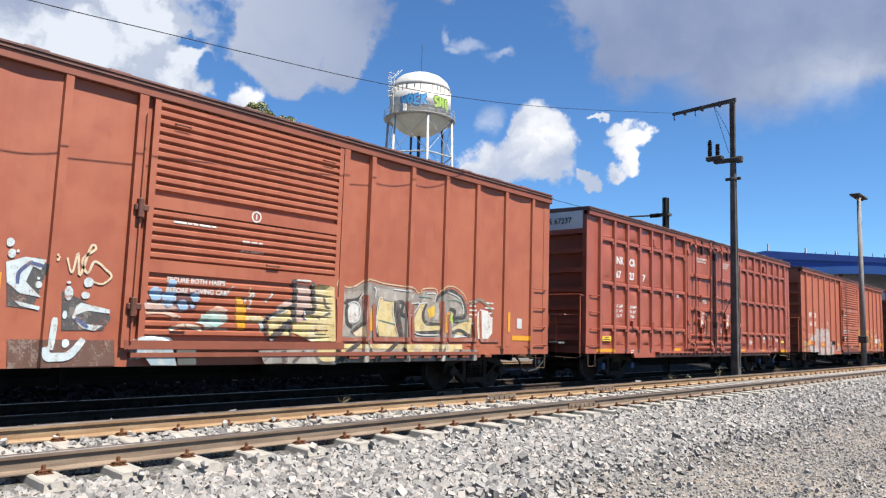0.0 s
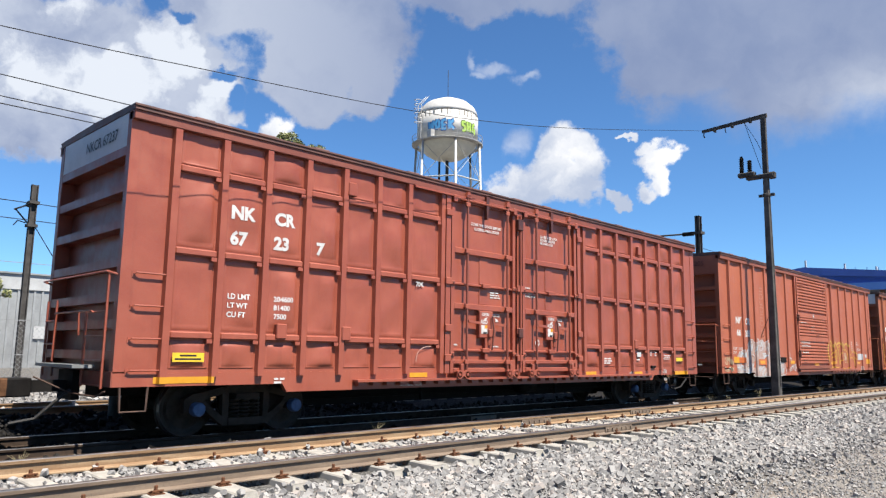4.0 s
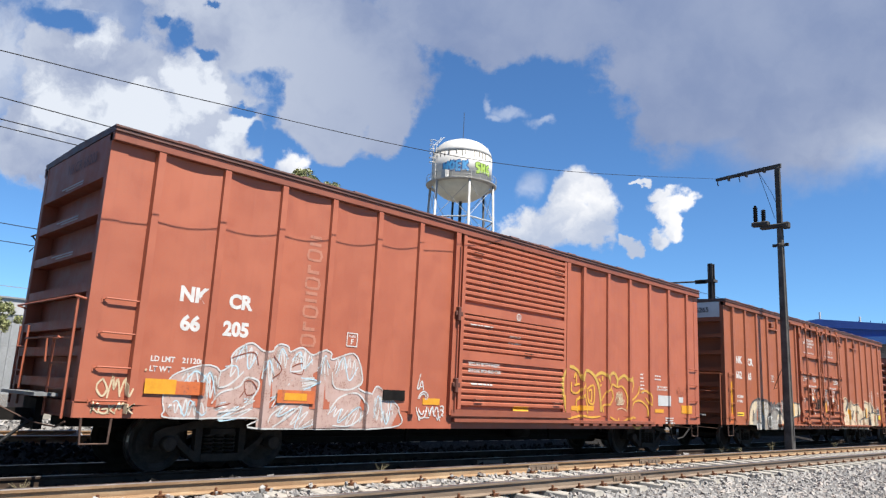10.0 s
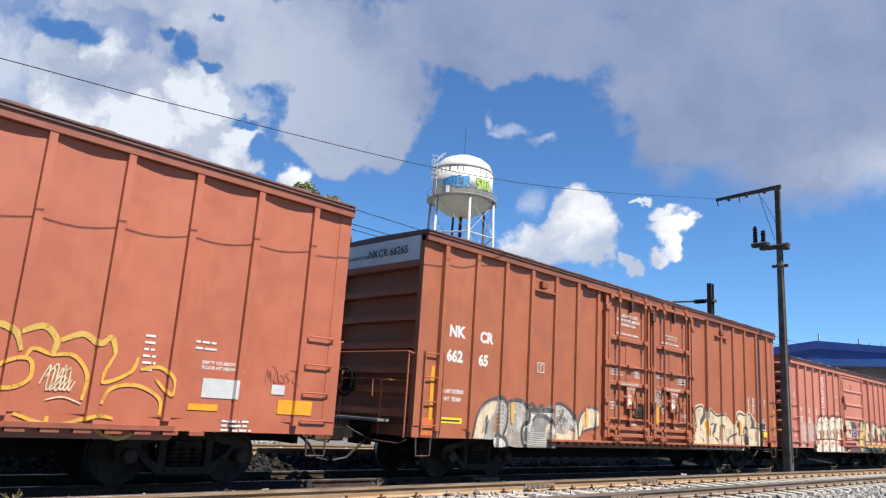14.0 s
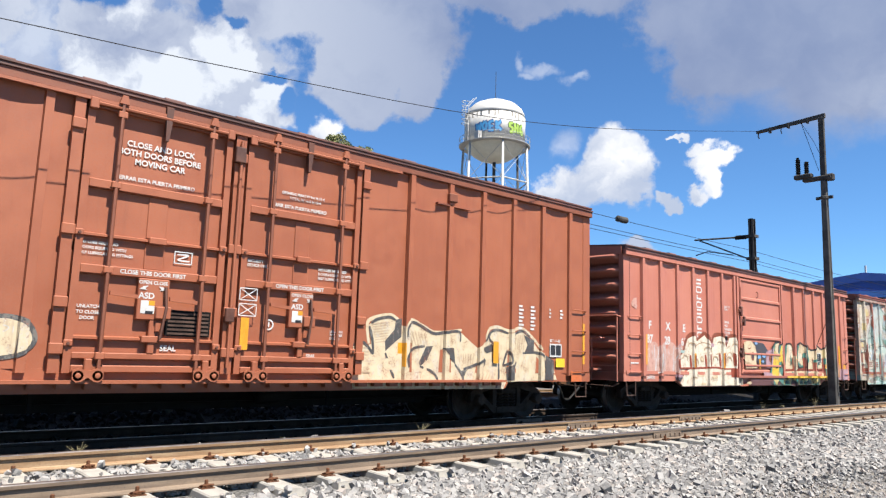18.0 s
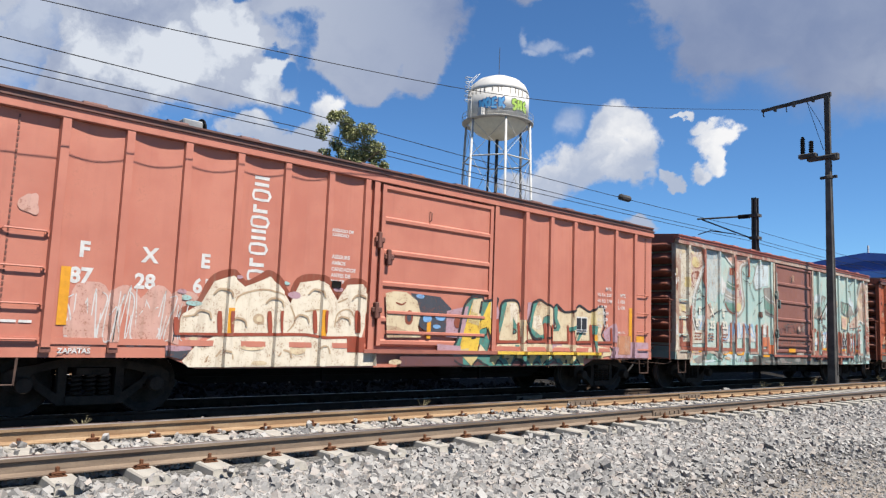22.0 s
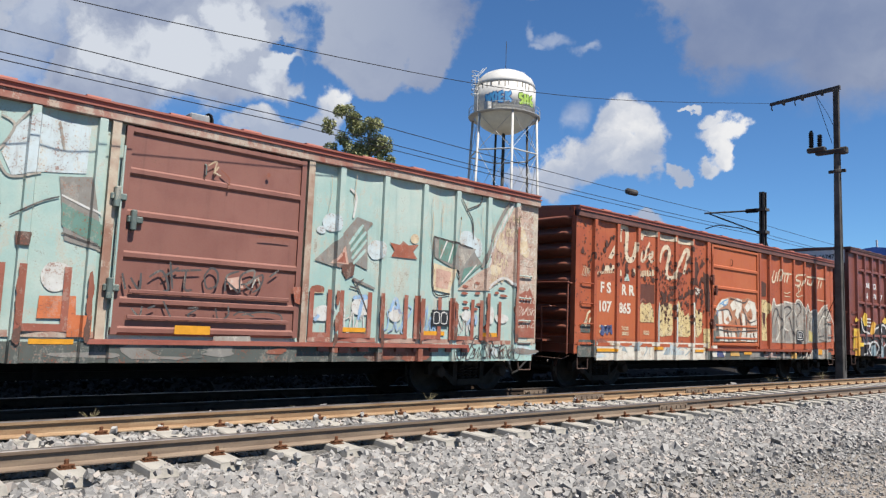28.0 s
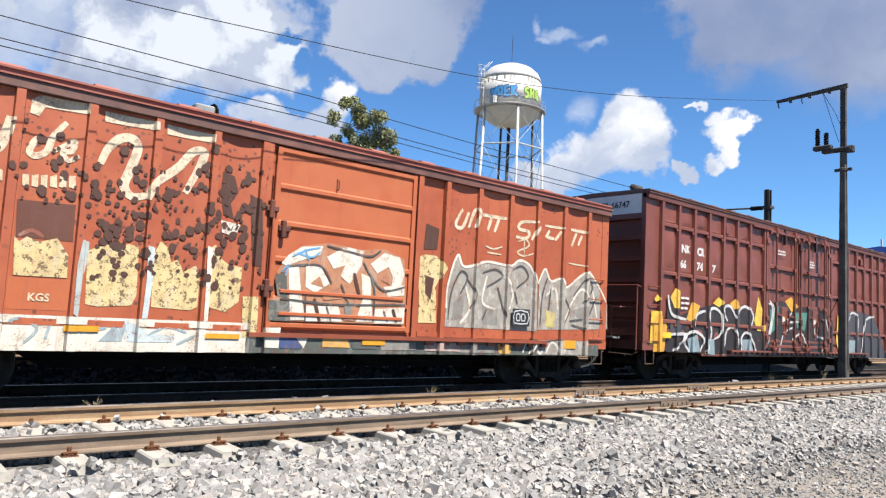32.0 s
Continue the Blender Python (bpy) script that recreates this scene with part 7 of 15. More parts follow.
    small_print(p, 7.05, 1.62, 0.25, 1, 0.06, 14, None, 0.03, -0.065)
    small_print(p, 8.4, 1.60, 0.2, 1, 0.06, 15, None, 0.03, -0.065)
    small_print(p, 13.0, 1.35, 0.45, 3, 0.06, 5)
    small_print(p, 2.7, 0.96, 0.25, 2, 0.06, 7)
    words(car, "RETAINING VALVE", 5.6, 0.76, 0.05, WHITE_PAINT, SIDE + 0.016)
    p.stroke([(5.98, 1.22), (6.03, 1.42), (6.2, 1.53), (6.42, 1.56)], 0.015, "scratch", SPRAY["pink"], 0.008, "pale curved scratch")
    for x, z in ((4.2, 4.5), (15.0, 4.5), (14.7, 1.75), (2.75, 1.75), (4.15, 1.75)):
        part("vent_box", bevelled(box(bmesh.new(), x - 0.1, x + 0.1, -SIDE - 0.12, -SIDE, z - 0.13, z + 0.13), 0.015), OXIDE[0], car)
    end_marks(car, "NKCR 67237")


def graffiti_c(car, p):
    o, S = SIDE + 0.004, SPRAY
    for t, x, z in (("NK", 1.32, 2.66), ("CR", 2.16, 2.64), ("66", 1.38, 2.21), ("205", 2.10, 2.19)):
        words(car, t, x, z, 0.22, WHITE_PAINT, o, "reporting_mark", weight=0.02)
    for i, (t, v) in enumerate((("LD LMT", "211200"), ("LT WT", "74800"))):
        words(car, t, 0.98, 1.70 - i * 0.15, 0.08, WHITE_PAINT, o)
        words(car, v, 1.48, 1.70 - i * 0.15, 0.08, WHITE_PAINT, o)
    # upright faded word, as plain bars
    upright_word(p, 3.62, 3.86, 2.15, 4.2, S["faded"], "faded upright painted word")
    scribbled_c(p)
    p.rect(0.93, 1.42, 1.22, 1.44, "reflector", REFLECT, 0.03, "orange reflective plate")
    p.rect(1.42, 1.85, 1.22, 1.42, "patch", S["orange"], 0.03)
    p.rect(3.2, 3.95, 1.14, 1.36, "patch", S["orange"], 0.03)
    reflectors(p, [(6.62, 7.1, 1.19, 1.32), (9.4, 9.95, 1.10, 1.22), (11.75, 12.2, 1.17, 1.28)])
    p.rect(3.35, 3.8, 1.19, 1.31, "reflector", REFLECT, 0.034)
    tag(p, 0.25, 0.75, 1.15, 1.45, 3, S["cream"], 0.03, 3)
    tag(p, 0.22, 0.8, 0.93, 1.08, 5, S["cream"], 0.025, 5)
    p.stroke([(6.53, 1.80), (6.46, 1.52), (6.50, 1.51)], 0.03, "graffiti", S["white"], 0.0075, "white sprayed scrawl")
    p.stroke([(6.51, 1.49), (6.57, 1.66), (6.63, 1.48)], 0.028, "graffiti", S["white"], 0.0075, "white sprayed scrawl")
    p.stroke([(6.54, 1.54), (6.61, 1.55)], 0.024, "graffiti", S["white"], 0.0075, "white sprayed scrawl")
    p.stroke([(6.49, 1.30), (6.54, 1.40), (6.65, 1.45), (6.75, 1.39), (6.74, 1.31), (6.68, 1.31)], 0.03, "graffiti", S["white"], 0.0075, "white sprayed scrawl")
    p.stroke([(6.53, 1.30), (6.57, 1.38), (6.66, 1.40), (6.71, 1.34)], 0.028, "graffiti", S["white"], 0.0075, "white sprayed scrawl")
    p.stroke([(6.45, 1.14), (6.48, 1.02), (6.56, 0.93), (6.67, 0.95), (6.73, 1.08), (6.74, 1.15)], 0.035, "graffiti", S["white"], 0.0075, "white sprayed scrawl")
    p.stroke([(6.52, 1.12), (6.54, 1.04), (6.61, 1.00), (6.67, 1.08)], 0.03, "graffiti", S["white"], 0.0075, "white sprayed scrawl")
    p.stroke([(6.78, 1.13), (6.82, 0.98), (6.86, 1.09), (6.91, 1.14), (6.94, 0.99), (7.00, 0.97)], 0.035, "graffiti", S["white"], 0.0075, "white sprayed scrawl")
    p.stroke([(6.96, 1.04), (7.01, 1.14), (7.06, 1.09), (7.07, 0.96), (7.14, 0.95)], 0.035, "graffiti", S["white"], 0.0075, "white sprayed scrawl")
    p.stroke([(7.11, 1.16), (7.20, 1.17), (7.22, 1.11), (7.16, 1.07)], 0.035, "graffiti", S["white"], 0.0075, "white sprayed scrawl")
    p.stroke([(7.11, 1.05), (7.15, 1.10), (7.21, 1.05), (7.16, 0.99), (7.22, 0.97)], 0.03, "graffiti", S["white"], 0.0075, "white sprayed scrawl")
    p.stroke([(6.50, 0.95), (6.54, 0.88), (6.56, 0.95)], 0.022, "graffiti", S["white"], 0.0075, "white sprayed scrawl")
    p.stroke([(6.69, 0.94), (6.74, 0.93), (6.82, 0.94)], 0.022, "graffiti", S["white"], 0.0075, "white sprayed scrawl")
    p.stroke([(7.02, 0.95), (7.05, 0.89), (7.08, 0.94), (7.12, 0.87)], 0.022, "graffiti", S["white"], 0.0075, "white sprayed scrawl")
    part("grille", box(bmesh.new(), 5.55, 6.1, -SIDE - 0.04, -SIDE, 1.25, 1.45), BLACK_STEEL, car, "dark mesh grille")
    sprayed_c(p)
    reflectors(p, [(12.05, 12.75, 1.18, 1.30), (15.9, 16.4, 1.18, 1.28)])
    p.rect(17.5, 18.2, 1.18, 1.42, "reflector", REFLECT, 0.007)
    p.rect(16.1, 16.7, 1.38, 1.68, "data_plate", PANEL_GREY, 0.006, "pale data plate")
    small_print(p, 15.1, 2.25, 0.2, 6, 0.1, 3)
    small_print(p, 15.9, 2.25, 0.5, 2, 0.1, 4)
    words(car, "EMPTY CG ABOVE RAIL", 16.05, 1.90, 0.05, WHITE_PAINT, o)
    words(car, "FLOOR HT ABOVE RAIL", 16.05, 1.82, 0.05, WHITE_PAINT, o)
    small_print(p, 16.5, 1.05, 0.6, 3, 0.07, 8)
    p.rect(17.35, 17.6, 1.5, 1.66, "data_plate", PANEL_GREY, 0.006)
    tag(p, 17.2, 17.8, 1.7, 1.95, 31, S["rust"], 0.012, 6)
    ring_mark(car, 9.5, 3.26, 0.085, SIDE + 0.092)
    small_print(p, 7.85, 2.95, 0.75, 1, seed=2)
    small_print(p, 9.2, 2.80, 0.5, 2, 0.15, seed=3)
    words(car, "SECURE BOTH HASPS", 7.84, 2.05, 0.075, WHITE_PAINT, SIDE + 0.092, weight=0.006)
    words(car, "BEFORE MOVING CAR", 7.84, 1.91, 0.075, WHITE_PAINT, SIDE + 0.092, weight=0.006)
    small_print(p, 7.95, 1.68, 0.72, 1, seed=6)
    for a, c, e, f in ((4.6, 4.85, 2.2, 2.218), (4.6, 4.85, 2.442, 2.46), (4.6, 4.618, 2.218, 2.442), (4.832, 4.85, 2.218, 2.442)):
        p.rect(a, c, e, f, "plate_mark", WHITE_PAINT, 0.005, "white stencilled square")
    words(car, "PLATE", 4.645, 2.375, 0.04, WHITE_PAINT, o)
    words(car, "F", 4.70, 2.25, 0.09, WHITE_PAINT, o)
    end_marks(car, "NKCR 66205", True)
    for z in (4.42, 3.85, 3.28):
        for i in range(2):
            part("end_stencil", box(bmesh.new(), -0.008, -0.004, -0.55, 0.45 - 0.2 * i, z + 0.01 - i * 0.04, z + 0.03 - i * 0.04), WHITE_PAINT, car)


def graffiti_d(car, p):
    o, S = SIDE + 0.004, SPRAY
    for t, x, z in (("NK", 0.88, 2.98), ("CR", 1.86, 2.95), ("662", 0.84, 2.45), ("65", 1.84, 2.44)):
        words(car, t, x, z, 0.23, WHITE_PAINT, o, "reporting_mark", weight=0.02)
    for i, (t, v) in enumerate((("LD LMT", "207800"), ("LT WT", "78200"))):
        words(car, t, 0.66, 1.78 - i * 0.16, 0.08, WHITE_PAINT, o)
        words(car, v, 1.06, 1.78 - i * 0.16, 0.08, WHITE_PAINT, o)
    p.rect(0.7, 1.4, 1.16, 1.28, "label", LABEL_YELLOW, 0.006, "yellow warning label")
    p.rect(0.76, 1.34, 1.20, 1.235, "label_text", BLACK_PAINT, 0.009)
    sprayed_d(p)
    reflectors(p, [(12.75, 12.9, 1.15, 1.6), (0.42, 0.52, 1.1, 2.3), (18.43, 18.51, 1.27, 2.24)])
    p.rect(15.3, 15.46, 1.25, 1.71, "reflector", REFLECT, 0.05, "orange-yellow reflective strip")
    for x, z, w, n in ((16.12, 2.54, 0.17, 7), (16.52, 2.54, 0.15, 7), (17.17, 2.52, 0.06, 3), (17.56, 2.52, 0.1, 3)):
        for k in range(n):
            p.rect(x, x + w * (0.75 + 0.25 * ((k * 3) % 2)), z - 0.045 - k * 0.082, z - k * 0.082, "stencilled_text", WHITE_PAINT, 0.006, "small white stencilled figures")
    p.rect(17.18, 17.60, 1.42, 1.72, "data_plate", WHITE_PAINT, 0.02, "black data plate with a white border")
    p.rect(17.21, 17.38, 1.46, 1.69, "data_plate", BLACK_PAINT, 0.024)
    p.rect(17.40, 17.57, 1.46, 1.69, "data_plate", BLACK_PAINT, 0.024)
    p.rect(17.40, 17.69, 1.19, 1.39, "label", LABEL_YELLOW, 0.03, "yellow warning label with black words")
    for i, t in enumerate(("THIS CAR", "EXCESS", "HEIGHT")):
        words(car, t, 17.43, 1.33 - i * 0.055, 0.035, BLACK_PAINT, SIDE + 0.034)
    words(car, "BLT 11-06", 17.21, 1.76, 0.06, WHITE_PAINT, o)
    p.rect(17.87, 18.37, 0.86, 1.11, "patch", S["orange"], 0.016)
    p.rect(0.2, 0.55, 0.9, 1.25, "patch", S["orange"], 0.005)
    for a, c, e, f in ((3.95, 4.22, 2.45, 2.468), (3.95, 4.22, 2.672, 2.69), (3.95, 3.968, 2.468, 2.672), (4.202, 4.22, 2.468, 2.672)):
        p.rect(a, c, e, f, "plate_mark", WHITE_PAINT, 0.005, "white stencilled square")
    words(car, "PLATE", 4.01, 2.61, 0.04, WHITE_PAINT, o)
    words(car, "F", 4.06, 2.50, 0.08, WHITE_PAINT, o)
    od = SIDE + 0.036
    for t, x, z in (("CLOSE AND LOCK", 7.53, 4.30), ("BOTH DOORS BEFORE", 7.42, 4.17), ("MOVING CAR", 7.66, 4.04)):
        words(car, t, x, z, 0.085, WHITE_PAINT, od)
    words(car, "CERRAR ESTA PUERTA PRIMERO", 7.40, 3.79, 0.058, WHITE_PAINT, od)
    words(car, "OPENING MAIN W 9-6 H 13-4", 10.1, 4.03, 0.045, WHITE_PAINT, od)
    words(car, "TOTAL W 16-0 H 13-4", 10.25, 3.95, 0.045, WHITE_PAINT, od)
    words(car, "ABRIR ESTA PUERTA PRIMERO", 9.93, 3.79, 0.056, WHITE_PAINT, od)
    for x, t in ((7.58, "CLOSE THIS DOOR FIRST"), (10.06, "OPEN THIS DOOR FIRST")):
        words(car, t, x, 2.415, 0.06, WHITE_PAINT, SIDE + 0.098)
    for x in (7.86, 10.36):
        words(car, "OPEN CLOSE", x - 0.01, 2.29, 0.05, WHITE_PAINT, SIDE + 0.128)
        words(car, "ASD", x, 2.08, 0.085, WHITE_PAINT, SIDE + 0.128)
        for q, sgn in ((x + 0.07, -1), (x + 0.33, 1)):
            p.poly([(q - 0.06 * sgn, 2.27), (q, 2.255), (q - 0.015 * sgn, 2.275), (q + 0.07 * sgn, 2.21), (q - 0.04 * sgn, 2.205), (q - 0.015 * sgn, 2.225)], "arrow_mark", WHITE_PAINT, 0.036, "white painted arrow")
    for c0, c1, e0, e1 in ((8.36, 8.64, 2.64, 2.655), (8.36, 8.64, 2.815, 2.83), (8.36, 8.375, 2.64, 2.83), (8.625, 8.64, 2.64, 2.83)):
        p.rect(c0, c1, e0, e1, "square_mark", WHITE_PAINT, -0.06, "white squared emblem")
    p.stroke([(8.40, 2.78), (8.58, 2.78), (8.42, 2.70), (8.60, 2.69)], 0.025, "square_mark", WHITE_PAINT, -0.06)
    for i, t in enumerate(("NO LUBE REQUIRED", "DOORS EQUIPPED WITH", "SELF LUBRICATING FITTINGS")):
        words(car, t, 7.02, 2.80 - i * 0.075, 0.04, WHITE_PAINT, od)
    words(car, "SECURITY", 9.56, 2.80, 0.045, WHITE_PAINT, od)
    words(car, "DEVICE ONLY", 9.56, 2.73, 0.045, WHITE_PAINT, od)
    words(car, "UNLATCH", 7.07, 1.90, 0.045, WHITE_PAINT, od)
    words(car, "TO CLOSE", 7.07, 1.82, 0.045, WHITE_PAINT, od)
    words(car, "DOOR", 7.12, 1.74, 0.045, WHITE_PAINT, od)
    words(car, "SEAL", 10.75, 1.28, 0.06, WHITE_PAINT, od)
    words(car, "UNLATCH", 11.2, 1.72, 0.04, WHITE_PAINT, od)
    words(car, "TO CLOSE", 11.2, 1.66, 0.04, WHITE_PAINT, od)
    words(car, "DOOR 1", 11.2, 1.60, 0.04, WHITE_PAINT, od)
    for i, t in enumerate(("NO LUBE REQUIRED", "DOORS EQUIPPED WITH", "SELF LUBRICATING FITTINGS")):
        words(car, t, 10.9, 2.78 - i * 0.075, 0.045, WHITE_PAINT, od)
    ring_mark(car, 10.01, 1.8, 0.09, SIDE + 0.04)
    grille = part("vent_grille", box(bmesh.new(), 8.31, 9.0, -SIDE - 0.05, -SIDE - 0.03, 1.55, 1.94), BLACK_STEEL, car, "dark slatted vent grille")
    for i in range(6):
        part("slat", box(bmesh.new(), 8.34, 8.97, -SIDE - 0.062, -SIDE - 0.05, 1.575 + i * 0.06, 1.605 + i * 0.06), STEP_STEEL, grille)
    p.rect(9.48, 9.62, 1.38, 1.89, "reflector", REFLECT, 0.012, "orange reflective strip")
    for z in (1.92, 2.17):
        for a, c in (((9.43, z), (9.73, z)), ((9.43, z + 0.19), (9.73, z + 0.19)), ((9.43, z), (9.43, z + 0.19)), ((9.73, z), (9.73, z + 0.19)), ((9.43, z), (9.73, z + 0.19)), ((9.43, z + 0.19), (9.73, z))):
            p.stroke([a, c], 0.014, "chalk_mark", WHITE_PAINT, 0.012, "chalked crossed box")
    words(car, "SEAL", 8.26, 1.33, 0.08, WHITE_PAINT, od)
    for x in (4.05, 14.0):
        part("lading_anchor", bevelled(box(bmesh.new(), x - 0.12, x + 0.1, -SIDE - 0.12, -SIDE, 4.5, 4.68), 0.015), UMBER[2], car)
        part("lading_shelf", box(bmesh.new(), x - 0.42, x + 0.5, -SIDE - 0.09, -SIDE, 4.41, 4.45), UMBER[0], car)
    end_marks(car, "NKCR 66265")
    words(car, "EXCESS HEIGHT CAR", 0, 0, 0.08, BLACK_PAINT, turn=Matrix.Translation((-0.004, 1.35, Z_HI - 0.36)) @ Euler((radians(90), 0, radians(-90))).to_matrix().to_4x4(), weight=0.004)


def spaced(car, rows, h, mat, o):
    for text, x, z in rows:
        words(car, text, x, z, h, mat, o, "reporting_mark", weight=0.016)


def upright_word(p, x0, x1, z0, z1, mat, label):
    """A long upright word as plain letter-sized bars."""
    n = 8
    step = (z1 - z0) / n
    for i in range(n):
        z = z0 + i * step
        kind = i % 4
        if kind in (0, 2):
            p.ring([(x0, z), (x1, z), (x1, z + step * 0.62), (x0, z + step * 0.62)], 0.05, "upright_word", mat, 0.005, label)
        elif kind == 1:
            p.rect(x0, x1, z, z + 0.06, "upright_word", mat, 0.005, label)
            p.rect(x0, x0 + 0.06, z, z + step * 0.6, "upright_word", mat, 0.0055, label)
        else:
            p.rect(x0, x1, z, z + 0.055, "upright_word", mat, 0.005, label)
            p.rect(x0, x1, z + step * 0.5, z + step * 0.5 + 0.055, "upright_word", mat, 0.005, label)


def graffiti_e(car, p):
    o, S = SIDE + 0.004, SPRAY
    spaced(car, (("F", 1.16, 2.26), ("X", 2.03, 2.26), ("E", 2.91, 2.25), ("87", 1.06, 1.89), ("28", 1.94, 1.87), ("61", 2.81, 1.86)), 0.21, WHITE_PAINT, o)
    upright_word(p, 3.72, 3.98, 2.12, 3.9, WHITE_PAINT, "white upright painted word")
    words(car, "TARA", 1.0, 1.36, 0.09, WHITE_PAINT, o)
    words(car, "ZAPATAS", 1.0, 0.92, 0.07, WHITE_PAINT, SIDE + 0.02)
    # pale lilac wash under the marks
    for i in range(4):
        p.blob(1.35 + i * 0.45, 1.45, 0.3, 0.45, 70 + i, "graffiti", S["pink"], 0.0035 + 0.0003 * i, 0.15, label="faint pale scrawl")
        tag(p, 1.05 + i * 0.42, 1.5 + i * 0.42, 1.1, 1.85, 80 + i, S["white"], 0.018, 4, 0.007)
    sprayed_e(p)
    for i, (x, z) in enumerate(((3.0, 1.5), (3.3, 1.85), (3.6, 1.4), (4.2, 1.75), (4.75, 1.5), (5.0, 1.95), (5.6, 1.5), (5.9, 1.9), (4.45, 0.9), (3.4, 0.88), (5.2, 0.98))):
        p.stroke([(x - 0.15, z), (x - 0.05, z + 0.09), (x + 0.1, z + 0.06), (x + 0.14, z - 0.04)], 0.035, "graffiti", S["tan"], 0.0185, "tan shading strokes", 5)
    p.rect(9.45, 13.1, 0.962, 1.028, "graffiti", S["yellow"], 0.13, "yellow sprayed door track")
    p.rect(13.85, 14.5, 0.98, 1.46, "patch", WORN["clay"], 0.018, "brownish orange painted patch")
    p.rect(14.5, 15.35, 0.9, 1.3, "patch", S["lilac"], 0.018)
    reflectors(p, [(0.95, 1.08, 1.3, 2.1), (3.38, 3.5, 1.2, 1.65), (5.1, 5.2, 1.2, 1.7), (7.5, 7.6, 1.25, 1.7), (10.3, 10.4, 1.35, 1.7), (12.88, 13.0, 1.3, 1.65), (14.44, 14.56, 1.3, 2.18), (14.67, 15.16, 1.28, 1.46)])
    p.rect(12.17, 12.64, 1.5, 1.87, "data_plate", WHITE_PAINT, 0.044, "black data plate with a white border")
    p.rect(12.20, 12.39, 1.57, 1.84, "data_plate", BLACK_PAINT, 0.048)
    p.rect(12.42, 12.61, 1.57, 1.84, "data_plate", BLACK_PAINT, 0.048)
    p.rect(12.20, 12.61, 1.52, 1.55, "data_plate", BLACK_PAINT, 0.048)
    for i, t in enumerate(("ASEGURE", "AMBOS", "CANDADOS", "ANTES DE", "MOVER EL", "CARRO")):
        words(car, t, 5.28, 2.62 - i * 0.11, 0.065, WHITE_PAINT, o)
    words(car, "CANDADO DE", 5.2, 3.1, 0.055, WHITE_PAINT, o)
    words(car, "SEGURIDAD", 5.2, 3.02, 0.055, WHITE_PAINT, o)
    part("recess", box(bmesh.new(), 5.3, 5.5, -SIDE - 0.035, -SIDE, 2.1, 2.22), BLACK_STEEL, car)
    for i, t in enumerate(("MTS.", "AN. EX. 3.05", "AN. BO. 2.98", "LI.  15.39", "AN. I. 2.89", "AL. I. 3.20", "CUB.  143")):
        words(car, t, 13.42 if i == 0 else 13.03, 2.575 - i * 0.154, 0.08, WHITE_PAINT, SIDE + 0.024, weight=0.006)
    for i, t in enumerate(("MTS.", "AL. 4.56", "AL. 4.30")):
        words(car, t, 14.07 if i == 0 else 13.87, 2.44 - i * 0.155, 0.085, WHITE_PAINT, o)
    words(car, "COND. 11-75", 13.86, 1.51, 0.05, WHITE_PAINT, o)
    p.blob(0.5, 2.9, 0.1, 0.16, 13, "stain", S["pink"], 0.004, 0.35, label="pale worn patch")
    small_print(p, 0.3, 1.35, 0.4, 1, 0.1, 5)


